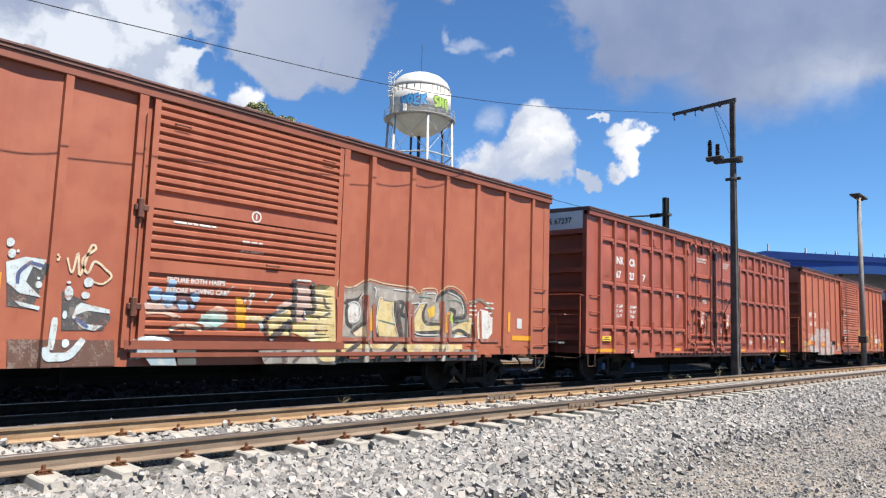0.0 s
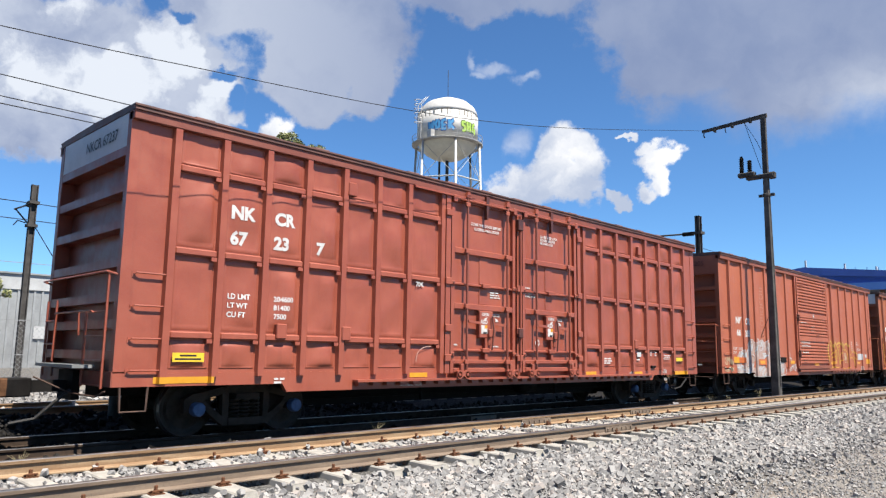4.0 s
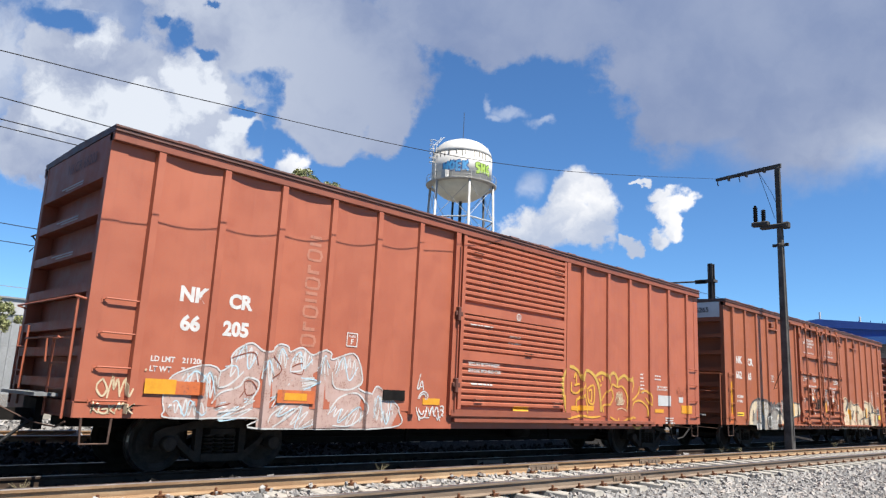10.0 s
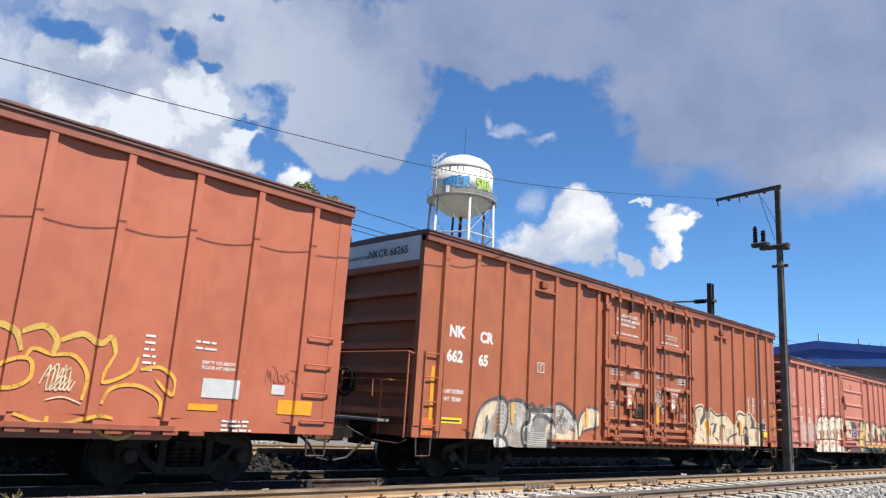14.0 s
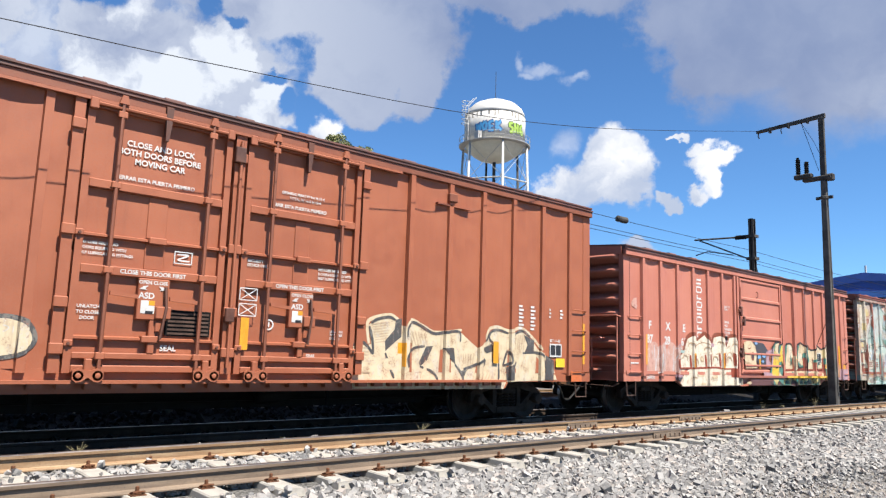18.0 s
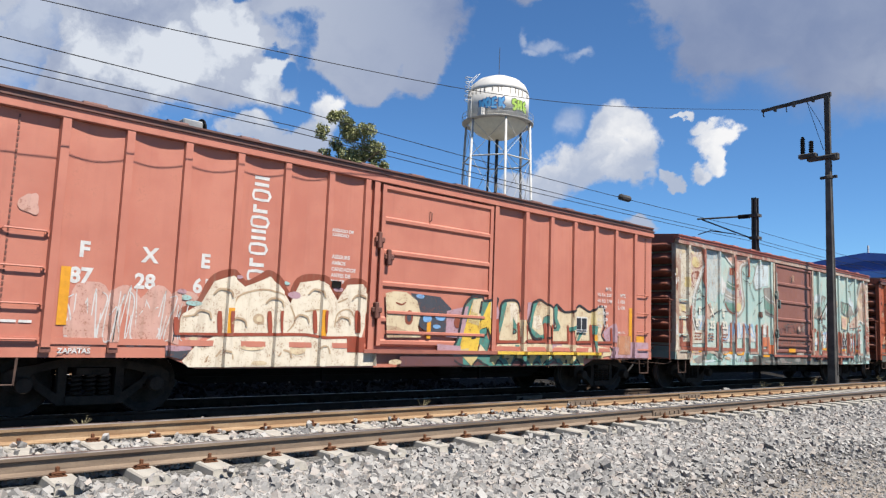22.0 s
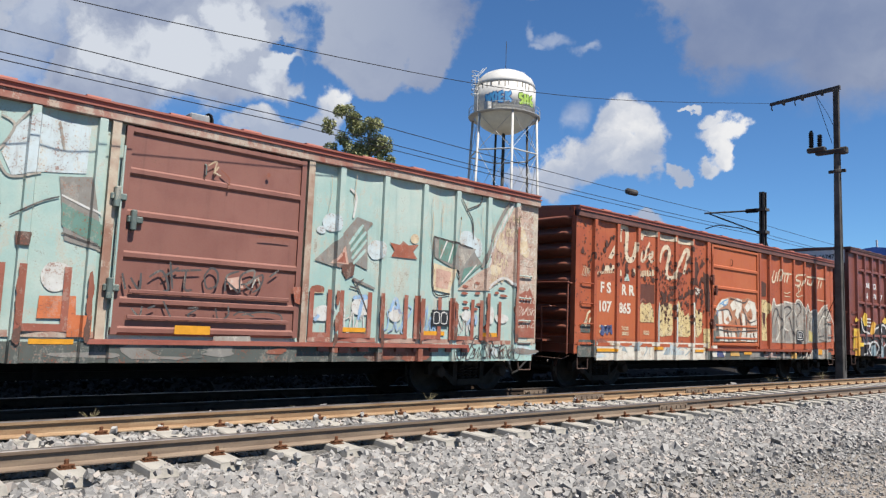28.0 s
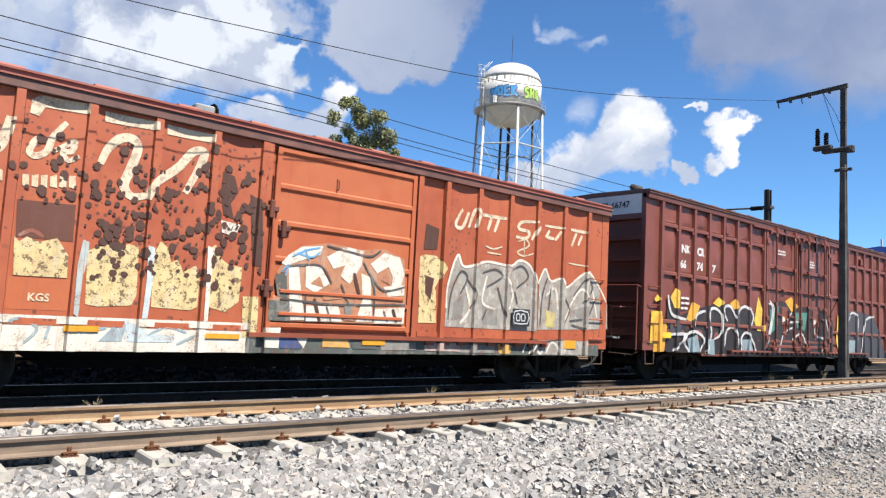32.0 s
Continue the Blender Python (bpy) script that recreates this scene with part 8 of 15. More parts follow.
def graffiti_f(car, p):
    o, S = SIDE + 0.004, WORN
    # worn cream and rust patches at both ends, clear mint between
    rs = random.Random(15)
    for i in range(26):
        p.blob(rs.uniform(0.03, 0.13), rs.uniform(1.0, 4.1), rs.uniform(0.02, 0.06), rs.uniform(0.04, 0.16), 200 + i, "graffiti", S[rs.choice(("cream", "straw", "rust", "oat", "white"))], 0.0065 + i * 0.0002, 0.3, 12, 2.2, "flaking paint")
    worn_f(p)
    # teal, cream and rust along the foot
    p.rect(0.75, 4.6, 0.70, 0.98, "graffiti", S["mint"], 0.013, "mint painted sill")
    p.rect(4.6, 12.3, 0.70, 0.98, "graffiti", S["slate"], 0.013, "dirty dark sill")
    p.rect(12.3, 15.2, 0.70, 1.05, "graffiti", S["mint"], 0.013, "mint painted sill")
    for i in range(7):
        tag(p, 12.8 + 0.27 * i, 13.2 + 0.27 * i, 0.74, 1.04, 470 + i, S["dark"], 0.022, 3, 0.021)
    for i in range(26):
        x = rs.uniform(0.8, 15.0)
        p.blob(x, rs.uniform(0.76, 0.98), rs.uniform(0.08, 0.5), rs.uniform(0.03, 0.12), 400 + i, "graffiti", S[rs.choice(("teal", "cream", "mint", "grey", "tan", "ice") if x < 4.6 or x > 12.4 else ("slate", "grey", "brown", "rust"))], 0.0145 + 0.0002 * i, 0.3, 14)
    for a, b in zip([0.25, 0.75, 1.6, 2.5, 3.35, 4.2, 5.1], [0.68, 1.5, 2.35, 3.2, 4.05, 4.95, 5.75]):
        for z0, z1, xx0, xx1 in ((1.12, 1.22, a, b), (1.12, 2.0, a, a + 0.09), (1.12, 2.0, b - 0.09, b)):
            p.rect(xx0, xx1, z0, z1, "bare_paint", S["redbrown"], 0.024 if z1 < 1.3 else 0.026, "bare red-brown frame")
    for a, b in zip([9.5, 10.1, 10.95, 11.8, 12.7, 13.55], [9.95, 10.8, 11.65, 12.5, 13.4, 14.2]):
        for z0, z1, xx0, xx1 in ((1.12, 1.2, a, b), (1.12, 1.95, a, a + 0.09), (1.12, 1.95, b - 0.09, b)):
            p.rect(xx0, xx1, z0, z1, "bare_paint", S["redbrown"], 0.024 if z1 < 1.3 else 0.026)
    for i, x in enumerate((10.2, 11.1, 11.9, 12.8)):
        tag(p, x, x + 0.6, 1.25, 1.75, 430 + i, S["blue" if i % 3 else "white"], 0.03, 4, 0.012)
    for i, x in enumerate(POST_F):
        for j in range(3):
            zz = 1.15 + j * 0.33 + rs.uniform(-0.1, 0.1)
            p.blob(x + rs.uniform(-0.02, 0.02), zz, 0.045, rs.uniform(0.1, 0.2), 900 + i * 3 + j, "rust_patch", S["rust" if j else "brown"], 0.03 + 0.001 * j, 0.3, 12, label="rusty peeling patch")
    for i in range(30):
        x, z = rs.uniform(0.3, 15.0), rs.uniform(3.6, 4.1)
        if 6.1 < x < 9.3:
            continue
        p.stroke([(x, z), (x + rs.uniform(-0.03, 0.03), z - 0.3), (x + rs.uniform(-0.05, 0.05), z - rs.uniform(0.4, 0.8))], rs.uniform(0.006, 0.014), "rust_streak", S["tan"], 0.031, "thin rust streaks", 3)
    for x, z0, z1 in ((1.47, 1.9, 4.1), (1.44, 3.0, 4.12), (3.32, 1.1, 4.1), (4.24, 3.5, 4.1), (0.63, 1.1, 2.4), (14.6, 1.1, 3.6), (13.72, 1.1, 2.1), (11.95, 1.1, 1.9)):
        ragged = [(x + 0.06 + rs.uniform(-0.03, 0.01), z0 + (z1 - z0) * i / 7) for i in range(8)]
        p.poly([(x - 0.06 + rs.uniform(-0.01, 0.04), z0 + (z1 - z0) * i / 7) for i in range(7, -1, -1)] + ragged, "rust_patch", S["redbrown"], 0.029, "rusty bare strip down a post")
    p.rect(0.01, 0.74, 0.87, 1.05, "worn_corner", FLAKED, 0.0135, "flaking cream and rust sill corner")
    sprayed_f(p)
    spaced(car, (("F", 1.2, 2.18), ("X", 1.9, 2.17), ("E", 2.62, 2.17), ("87", 1.04, 1.82), ("35", 1.86, 1.79), ("32", 2.62, 1.80)), 0.22, S["ivory"], o + 0.036)
    for i, x in enumerate((1.0, 1.8, 2.62)):
        small_print(p, x, 1.64, 0.36, 3, 0.085, 20 + i, S["rust"], 0.04, 0.012)
    p.poly([(5.02, 2.42), (5.22, 2.42), (5.2, 2.24), (5.04, 2.24)], "emblem", S["brown"], 0.012, "small rusty emblem plate")
    reflectors(p, [(0.85, 1.35, 1.075, 1.165), (2.7, 3.25, 1.0, 1.1), (3.6, 4.05, 1.0, 1.1), (7.2, 7.75, 1.12, 1.25), (10.2, 10.7, 1.22, 1.3), (12.0, 12.6, 1.2, 1.28), (13.6, 14.1, 1.2, 1.28), (5.3, 5.85, 0.95, 1.02)])
    p.rect(5.75, 6.05, 1.05, 1.35, "patch", S["orange"], 0.02)
    p.rect(12.25, 12.68, 1.38, 1.7, "data_plate", BLACK_PAINT, 0.02, "black data plate with white frames")
    for i in range(2):
        p.ring([(12.31 + i * 0.19, 1.44), (12.44 + i * 0.19, 1.44), (12.44 + i * 0.19, 1.64), (12.31 + i * 0.19, 1.64)], 0.02, "data_text", WHITE_PAINT, 0.024)
    p.stroke([(6.77, 1.94), (6.95, 2.04), (7.06, 1.78), (6.9, 1.73)], 0.034, "graffiti", S["dark"], 0.01)
    p.stroke([(7.06, 2.19), (7.12, 1.79)], 0.034, "graffiti", S["dark"], 0.01)
    p.stroke([(6.96, 1.95), (7.19, 2.11)], 0.034, "graffiti", S["dark"], 0.01)
    p.stroke([(7.15, 2.06), (7.54, 2.1)], 0.034, "graffiti", S["dark"], 0.01)
    p.stroke([(7.31, 2.1), (7.3, 1.8), (7.42, 1.79)], 0.034, "graffiti", S["dark"], 0.01)
    p.stroke([(7.59, 2.01), (7.65, 1.83), (7.8, 1.89), (7.8, 2.08), (7.69, 2.14), (7.59, 2.01)], 0.034, "graffiti", S["dark"], 0.01)
    p.stroke([(7.94, 1.8), (7.96, 2.04), (8.16, 2.13)], 0.034, "graffiti", S["dark"], 0.01)
    p.stroke([(7.97, 1.95), (8.17, 1.79)], 0.034, "graffiti", S["dark"], 0.01)
    p.stroke([(8.19, 1.8), (8.19, 2.06), (8.41, 2.16), (8.38, 1.98), (8.2, 1.92)], 0.034, "graffiti", S["dark"], 0.01)
    p.stroke([(8.4, 1.84), (8.29, 1.93), (8.56, 2.1), (8.53, 1.9), (8.4, 1.81)], 0.034, "graffiti", S["dark"], 0.01)
    p.stroke([(8.69, 2.08), (8.85, 2.2)], 0.034, "graffiti", S["dark"], 0.01)
    p.stroke([(6.51, 1.91), (6.64, 1.75), (6.65, 1.99)], 0.034, "graffiti", S["dark"], 0.01)
    p.stroke([(6.39, 1.97), (6.45, 1.74)], 0.034, "graffiti", S["dark"], 0.01)
    p.stroke([(6.78, 1.48), (6.89, 1.53)], 0.028, "graffiti", S["dark"], 0.01)
    p.stroke([(7, 1.6), (7.14, 1.34)], 0.028, "graffiti", S["dark"], 0.01)
    p.stroke([(7.37, 1.51), (7.53, 1.52), (7.38, 1.4), (7.55, 1.33), (7.67, 1.36)], 0.028, "graffiti", S["dark"], 0.01)
    p.stroke([(7.81, 1.53), (7.87, 1.35), (8.02, 1.43), (8.01, 1.57)], 0.028, "graffiti", S["dark"], 0.01)
    p.stroke([(8.11, 1.43), (8.24, 1.49), (8.46, 1.42)], 0.028, "graffiti", S["dark"], 0.01)
    p.stroke([(8.25, 1.44), (8.57, 1.5), (8.92, 1.47), (8.96, 1.32)], 0.028, "graffiti", S["dark"], 0.01)
    p.stroke([(6.55, 1.48), (6.67, 1.36), (6.7, 1.51)], 0.028, "graffiti", S["dark"], 0.01)
    p.poly([(7.96, 2), (8.19, 2.05), (8.25, 1.87), (8.03, 1.83)], "graffiti", S["pink"], 0.007)
    p.stroke([(8.39, 1.88), (8.47, 2.06), (8.53, 1.94)], 0.03, "graffiti", S["silver"], 0.0095)
    p.stroke([(7.53, 3.73), (7.66, 3.81), (7.64, 3.65), (7.74, 3.6)], 0.025, "graffiti", S["tan"], 0.01)
    p.stroke([(7.7, 3.74), (7.62, 3.62)], 0.025, "graffiti", S["tan"], 0.01)
    p.stroke([(7.74, 3.69), (7.88, 3.58), (7.88, 3.41)], 0.03, "graffiti", S["rust"], 0.01)
    p.stroke([(8.46, 2.72), (8.75, 2.73), (9.03, 2.73)], 0.03, "graffiti", S["rust"], 0.01)
    p.blob(8.56, 3.75, 0.03, 0.04, 26, "graffiti", S["rust"], 0.009, 0.06, 18, 2.1)
    p.blob(9.66, 1.95, 0.14, 0.06, 27, "graffiti", S["rust"], 0.009, 0.06, 18, 2.1)
    p.poly([(9.13, 1.94), (9.34, 1.96), (9.31, 1.64), (9.18, 1.69)], "graffiti", S["vermil"], 0.012)
    p.poly([(7.81, 1.1), (8.42, 1.11), (8.43, 0.98), (7.8, 0.97)], "graffiti", S["silver"], 0.012)


def graffiti_g(car, p):
    o, S = SIDE + 0.004, WORN
    for x0, x1, z1 in ((0.78, 1.54, 2.66), (1.70, 2.45, 2.64), (2.61, 3.35, 1.66)):
        p.rect(x0, x1, 1.24, z1, "repainted_panel", VERMILION_DOOR, 0.004, "cleanly repainted orange panel")
    spaced(car, (("F S", 0.97, 2.37), ("R R", 1.86, 2.36), ("107", 0.88, 1.90), ("865", 1.74, 1.89)), 0.25, S["ivory"], o + 0.006)
    p.rect(0.74, 6.02, 0.70, 1.05, "painted_foot", S["ivory"], 0.014, "white painted sill")
    p.rect(0.74, 6.02, 1.065, 1.17, "painted_foot", S["ivory"], 0.014, "white painted sill")
    p.rect(6.02, 15.2, 0.70, 0.95, "painted_foot", S["slate"], 0.013, "dirty dark sill")
    p.rect(12.9, 14.7, 0.72, 1.05, "painted_foot", S["silver"], 0.0155, "grey sprayed sill")
    sprayed_g(p)
    for x0, x1, z0, z1 in ((0.74, 1.61, 0.91, 0.99), (3.33, 3.78, 0.97, 1.05), (5.29, 5.88, 0.915, 0.99), (13.86, 14.3, 0.86, 1.05), (8.2, 8.7, 0.86, 0.95)):
        p.rect(x0, x1, z0, z1, "reflector", REFLECT, 0.028, "orange-yellow reflective strip")
    p.rect(12.07, 12.63, 1.33, 1.70, "data_plate", BLACK_PAINT, 0.06, "black data plate")
    p.ring([(12.14, 1.39), (12.56, 1.39), (12.56, 1.64), (12.14, 1.64)], 0.025, "data_text", WHITE_PAINT, 0.064)
    p.ring([(12.22, 1.45), (12.32, 1.45), (12.32, 1.58), (12.22, 1.58)], 0.025, "data_text", WHITE_PAINT, 0.064)
    p.ring([(12.38, 1.45), (12.48, 1.45), (12.48, 1.58), (12.38, 1.58)], 0.025, "data_text", WHITE_PAINT, 0.064)
    words(car, "CLARO DE PUERTA 3.05 MTS", 6.87, 2.80, 0.075, S["cream"], SIDE + 0.046)
    words(car, "71220", 1.88, 1.46, 0.085, S["cream"], o + 0.008)
    words(car, "28803", 1.89, 1.33, 0.085, S["cream"], o + 0.008)
    small_print(p, 0.95, 1.56, 0.36, 2, 0.13, 5, S["cream"], 0.06)
    words(car, "KGS", 2.86, 1.36, 0.10, S["cream"], o + 0.008)
    tag(p, 0.98, 1.42, 1.34, 1.56, 840, S["navy"], 0.09, 3, 0.013)
    tag(p, 0.25, 0.55, 2.72, 2.95, 841, S["cream"], 0.012, 5, 0.006)
    for pts in ([(0.42, 1.62), (0.5, 1.82), (0.6, 1.88)], [(0.36, 1.55), (0.46, 1.68), (0.42, 1.5)], [(0.55, 1.6), (0.6, 1.72)]):
        p.stroke(pts, 0.06, "graffiti", S["cream"], 0.006, "cream scrawl")
    p.rect(0.22, 0.6, 1.36, 1.56, "graffiti", S["slate"], 0.005, "dark green patch")
    p.rect(0.1, 0.71, 0.78, 1.05, "painted_foot", S["slate"], 0.0155, "dark green painted step corner")
    p.rect(0.16, 0.68, 1.065, 1.19, "painted_foot", S["slate"], 0.0145)
    # round rust spots, thickest low on the upper panels and towards the door
    rs = random.Random(12)
    placed = []
    while len(placed) < 380:
        x, z = rs.uniform(0.2, 6.2), rs.uniform(1.7, 4.0)
        dense = max(0.0, 1 - abs(z - 3.0) / 0.8) * (0.35 + x / 9) + (0.55 if x > 3.5 and z < 3.0 else 0.05)
        if rs.random() > dense or (z < 2.7 and x < 3.45):
            continue
        r = rs.choice((0.018, 0.025, 0.03, 0.04, 0.05, 0.065))
        layer = next((n for n in range(6) if all(q[3] != n or math.hypot(x - q[0], z - q[1]) > (r + q[2]) * 1.3 for q in placed)), None)
        if layer is None:
            continue
        placed.append((x, z, r, layer))
        p.blob(x, z, r, r * rs.uniform(0.8, 1.3), 600 + len(placed), "rust_spot", S["smear"], 0.006 + 0.0004 * layer, 0.16, 10, 2.0, "round dark rust spot")


def graffiti_h(car, p):
    o, S = SIDE + 0.05, SPRAY
    for t, x, z in (("NK", 1.74, 3.60), ("CR", 2.60, 3.60), ("66", 1.74, 3.17), ("74", 2.60, 3.17), ("7", 3.46, 3.17)):
        words(car, t, x, z, 0.21, WHITE_PAINT, o, "reporting_mark", weight=0.02)
    sprayed_h(p)
    p.rect(0.3, 0.75, 1.0, 1.9, "graffiti", S["yellow"], 0.005)
    p.rect(0.8, 1.2, 1.2, 1.35, "label", LABEL_YELLOW, 0.05)
    od = SIDE + 0.036
    small_print(p, 7.6, 4.25, 0.7, 2, 0.1, 3, None, 0.05)
    small_print(p, 10.0, 4.1, 0.6, 3, 0.09, 4, None, 0.05)
    small_print(p, 1.75, 2.35, 0.45, 3, 0.14, 5, None, 0.06)
    for x, z in ((4.2, 4.5), (15.0, 4.5)):
        part("vent_box", bevelled(box(bmesh.new(), x - 0.1, x + 0.1, -SIDE - 0.12, -SIDE, z - 0.13, z + 0.13), 0.015), MAROON[0], car)
    end_marks(car, "NKCR 66747")


def sprayed_a(p):
    S = WEATHERED
    p.poly([(11.38, 2.15), (11.44, 2.29), (11.65, 2.15), (11.87, 2.17), (12.17, 2.32), (12.39, 2.31), (12.71, 2.28), (13.51, 2.24), (13.66, 2.15), (13.8, 2.17), (13.85, 2.24), (14.21, 2.26), (14.3, 2.13), (14.49, 2.31), (14.86, 2.33), (15.17, 2.2), (15.3, 2), (15.32, 1.78), (15.49, 1.7), (15.47, 1.25), (11.48, 1.19)], "graffiti", S["grey"], 0.006, "grey shadow of sprayed letters")
    p.stroke([(11.36, 2.18), (11.43, 2.33), (11.65, 2.19), (11.87, 2.21), (12.17, 2.36), (12.39, 2.36), (12.71, 2.32), (13.51, 2.28), (13.66, 2.19), (13.79, 2.21), (13.84, 2.28), (14.22, 2.31), (14.31, 2.17), (14.49, 2.36), (14.86, 2.39), (15.2, 2.25), (15.36, 2)], 0.03, "graffiti", S["tan"], 0.008)
    p.poly([(11.46, 2.19), (11.65, 2.1), (11.9, 2.11), (12.17, 2.15), (12.12, 1.96), (11.98, 1.89), (12.06, 1.76), (11.99, 1.49), (11.8, 1.47), (11.79, 1.23), (11.49, 1.22), (11.44, 1.63)], "graffiti", S["silver"], 0.01, "silver sprayed letter")
    p.poly([(11.71, 1.85), (11.88, 1.9), (12.01, 1.82), (12.01, 1.59), (11.89, 1.5), (11.76, 1.5), (11.71, 1.68)], "graffiti", S["white"], 0.012)
    p.poly([(11.85, 1.32), (12.15, 1.48), (12.17, 1.23), (11.97, 1.23)], "graffiti", S["cream"], 0.012)
    p.poly([(12.4, 2.22), (13.47, 2.19), (13.53, 2.07), (13.28, 1.99), (13.18, 1.81), (12.99, 1.95), (12.56, 2.01), (12.43, 2.1)], "graffiti", S["silver"], 0.01)
    p.poly([(12.55, 1.99), (12.65, 2.03), (12.67, 1.96), (12.99, 1.95), (12.97, 1.73), (13.12, 1.24), (12.57, 1.24), (12.48, 1.56), (12.49, 1.86)], "graffiti", S["straw"], 0.012, "straw yellow sprayed letter")
    p.poly([(13.95, 2.17), (14.22, 2.19), (14.21, 2), (14.41, 1.99), (14.34, 1.62), (13.99, 1.63), (13.73, 1.92)], "graffiti", S["silver"], 0.01)
    p.poly([(13.77, 1.94), (13.96, 1.97), (13.85, 1.73), (13.99, 1.57), (14.39, 1.58), (14.38, 1.4), (13.61, 1.36), (13.56, 1.6)], "graffiti", S["straw"], 0.012)
    p.poly([(13.98, 1.85), (14.21, 1.94), (14.21, 1.7), (14.05, 1.65)], "graffiti", S["yellow"], 0.013)
    p.poly([(14.74, 1.84), (14.86, 1.76), (14.83, 1.46), (15.49, 1.7), (15.43, 1.35), (15.1, 1.3), (14.83, 1.39)], "graffiti", S["straw"], 0.012)
    p.poly([(14.94, 1.32), (15.41, 1.27), (14.89, 1.24)], "graffiti", S["white"], 0.012)
    p.poly([(14.75, 1.76), (14.85, 1.72), (14.81, 1.55), (14.74, 1.63)], "graffiti", S["lime"], 0.013)
    p.poly([(14.66, 2.22), (14.92, 2.23), (15.18, 2.08), (15.23, 1.78), (14.9, 1.77), (14.73, 1.93)], "graffiti", S["silver"], 0.01)
    p.stroke([(11.63, 1.9), (11.72, 1.85), (11.69, 1.73), (11.73, 1.49), (11.86, 1.42)], 0.075, "graffiti", S["black"], 0.018)
    p.stroke([(11.85, 1.32), (12.16, 1.51)], 0.075, "graffiti", S["black"], 0.018)
    p.stroke([(11.65, 1.91), (11.93, 1.95), (12.11, 2.07)], 0.075, "graffiti", S["black"], 0.018)
    p.stroke([(12.51, 1.91), (12.46, 1.56), (12.55, 1.24)], 0.075, "graffiti", S["black"], 0.018)
    p.stroke([(12.99, 1.97), (13.02, 1.69), (13.17, 1.24)], 0.075, "graffiti", S["black"], 0.018)
    p.stroke([(13, 1.96), (13.22, 1.95), (13.17, 1.74), (13.37, 1.7), (13.55, 1.91)], 0.075, "graffiti", S["black"], 0.018)
    p.stroke([(13.96, 1.97), (13.85, 1.73), (13.97, 1.55), (14.39, 1.54)], 0.075, "graffiti", S["black"], 0.018)
    p.stroke([(13.61, 1.33), (14.42, 1.35)], 0.075, "graffiti", S["black"], 0.018)
    p.stroke([(14.24, 2.06), (14.44, 2.25), (14.76, 2.3), (15.09, 2.17), (15.25, 1.94), (15.24, 1.73), (14.92, 1.7)], 0.075, "graffiti", S["black"], 0.018)
    p.stroke([(14.71, 1.89), (14.91, 1.84), (14.86, 1.67), (15.04, 1.6)], 0.075, "graffiti", S["black"], 0.018)
    p.stroke([(14.83, 1.36), (15.09, 1.41), (15.45, 1.28)], 0.075, "graffiti", S["black"], 0.018)
    p.stroke([(13.08, 1.94), (13.13, 1.58), (13.25, 1.24)], 0.075, "graffiti", S["black"], 0.018)
    p.stroke([(11.45, 2.19), (11.56, 2.12)], 0.025, "graffiti", S["white"], 0.021)
    p.stroke([(12.36, 2.22), (12.43, 2.19), (12.42, 2.02)], 0.025, "graffiti", S["white"], 0.021)
    p.stroke([(12.63, 2.03), (12.53, 1.98), (12.48, 1.6), (12.52, 1.31)], 0.025, "graffiti", S["white"], 0.021)
    p.stroke([(12.95, 1.94), (12.95, 1.69), (13.11, 1.24)], 0.025, "graffiti", S["white"], 0.021)
    p.stroke([(13.37, 1.7), (13.52, 1.73), (13.73, 1.96), (13.44, 1.96), (13.53, 2.16)], 0.025, "graffiti", S["white"], 0.021)
    p.stroke([(13.95, 2.19), (14.22, 2.2), (14.19, 2.01)], 0.025, "graffiti", S["white"], 0.021)
    p.stroke([(13.72, 1.95), (13.96, 1.99)], 0.025, "graffiti", S["white"], 0.021)
    p.stroke([(13.58, 1.34), (13.82, 1.29), (14.37, 1.3)], 0.025, "graffiti", S["white"], 0.021)
    p.stroke([(14.63, 2.26), (15.04, 2.15), (15.19, 1.94), (15.19, 1.78)], 0.025, "graffiti", S["white"], 0.021)
    p.stroke([(11.71, 1.85), (11.89, 1.91), (12.03, 1.81), (12.02, 1.58), (11.89, 1.49)], 0.025, "graffiti", S["white"], 0.021)
    p.stroke([(12.11, 2.09), (12.01, 1.96)], 0.025, "graffiti", S["white"], 0.021)
    p.stroke([(12.93, 2.22), (13.38, 2.2)], 0.025, "graffiti", S["white"], 0.021)
    p.stroke([(14.61, 2.08), (15.05, 2.06), (15.26, 1.78)], 0.02, "graffiti", S["teal"], 0.019)
    p.stroke([(12.56, 1.57), (12.99, 1.5)], 0.02, "graffiti", S["teal"], 0.019)
    p.stroke([(13.71, 2.12), (14.1, 2.1)], 0.02, "graffiti", S["teal"], 0.019)
    p.stroke([(14.86, 1.6), (15.41, 1.65)], 0.02, "graffiti", S["teal"], 0.019)
    p.stroke([(15.3, 2.02), (15.72, 2.17), (16.12, 2.03), (16.31, 1.82)], 0.02, "graffiti", S["teal"], 0.019)
    p.stroke([(15.39, 2), (15.78, 2.13), (16.22, 1.93)], 0.02, "graffiti", S["teal"], 0.019)
    p.poly([(15.66, 1.79), (15.8, 1.92), (16.1, 1.89), (16.3, 1.67), (16.29, 1.37), (16.15, 1.23), (15.73, 1.23)], "graffiti", S["white"], 0.013, "white sprayed letter")
    p.poly([(15.69, 1.75), (15.84, 1.8), (15.91, 1.25), (15.74, 1.25)], "graffiti", S["cream"], 0.0135)
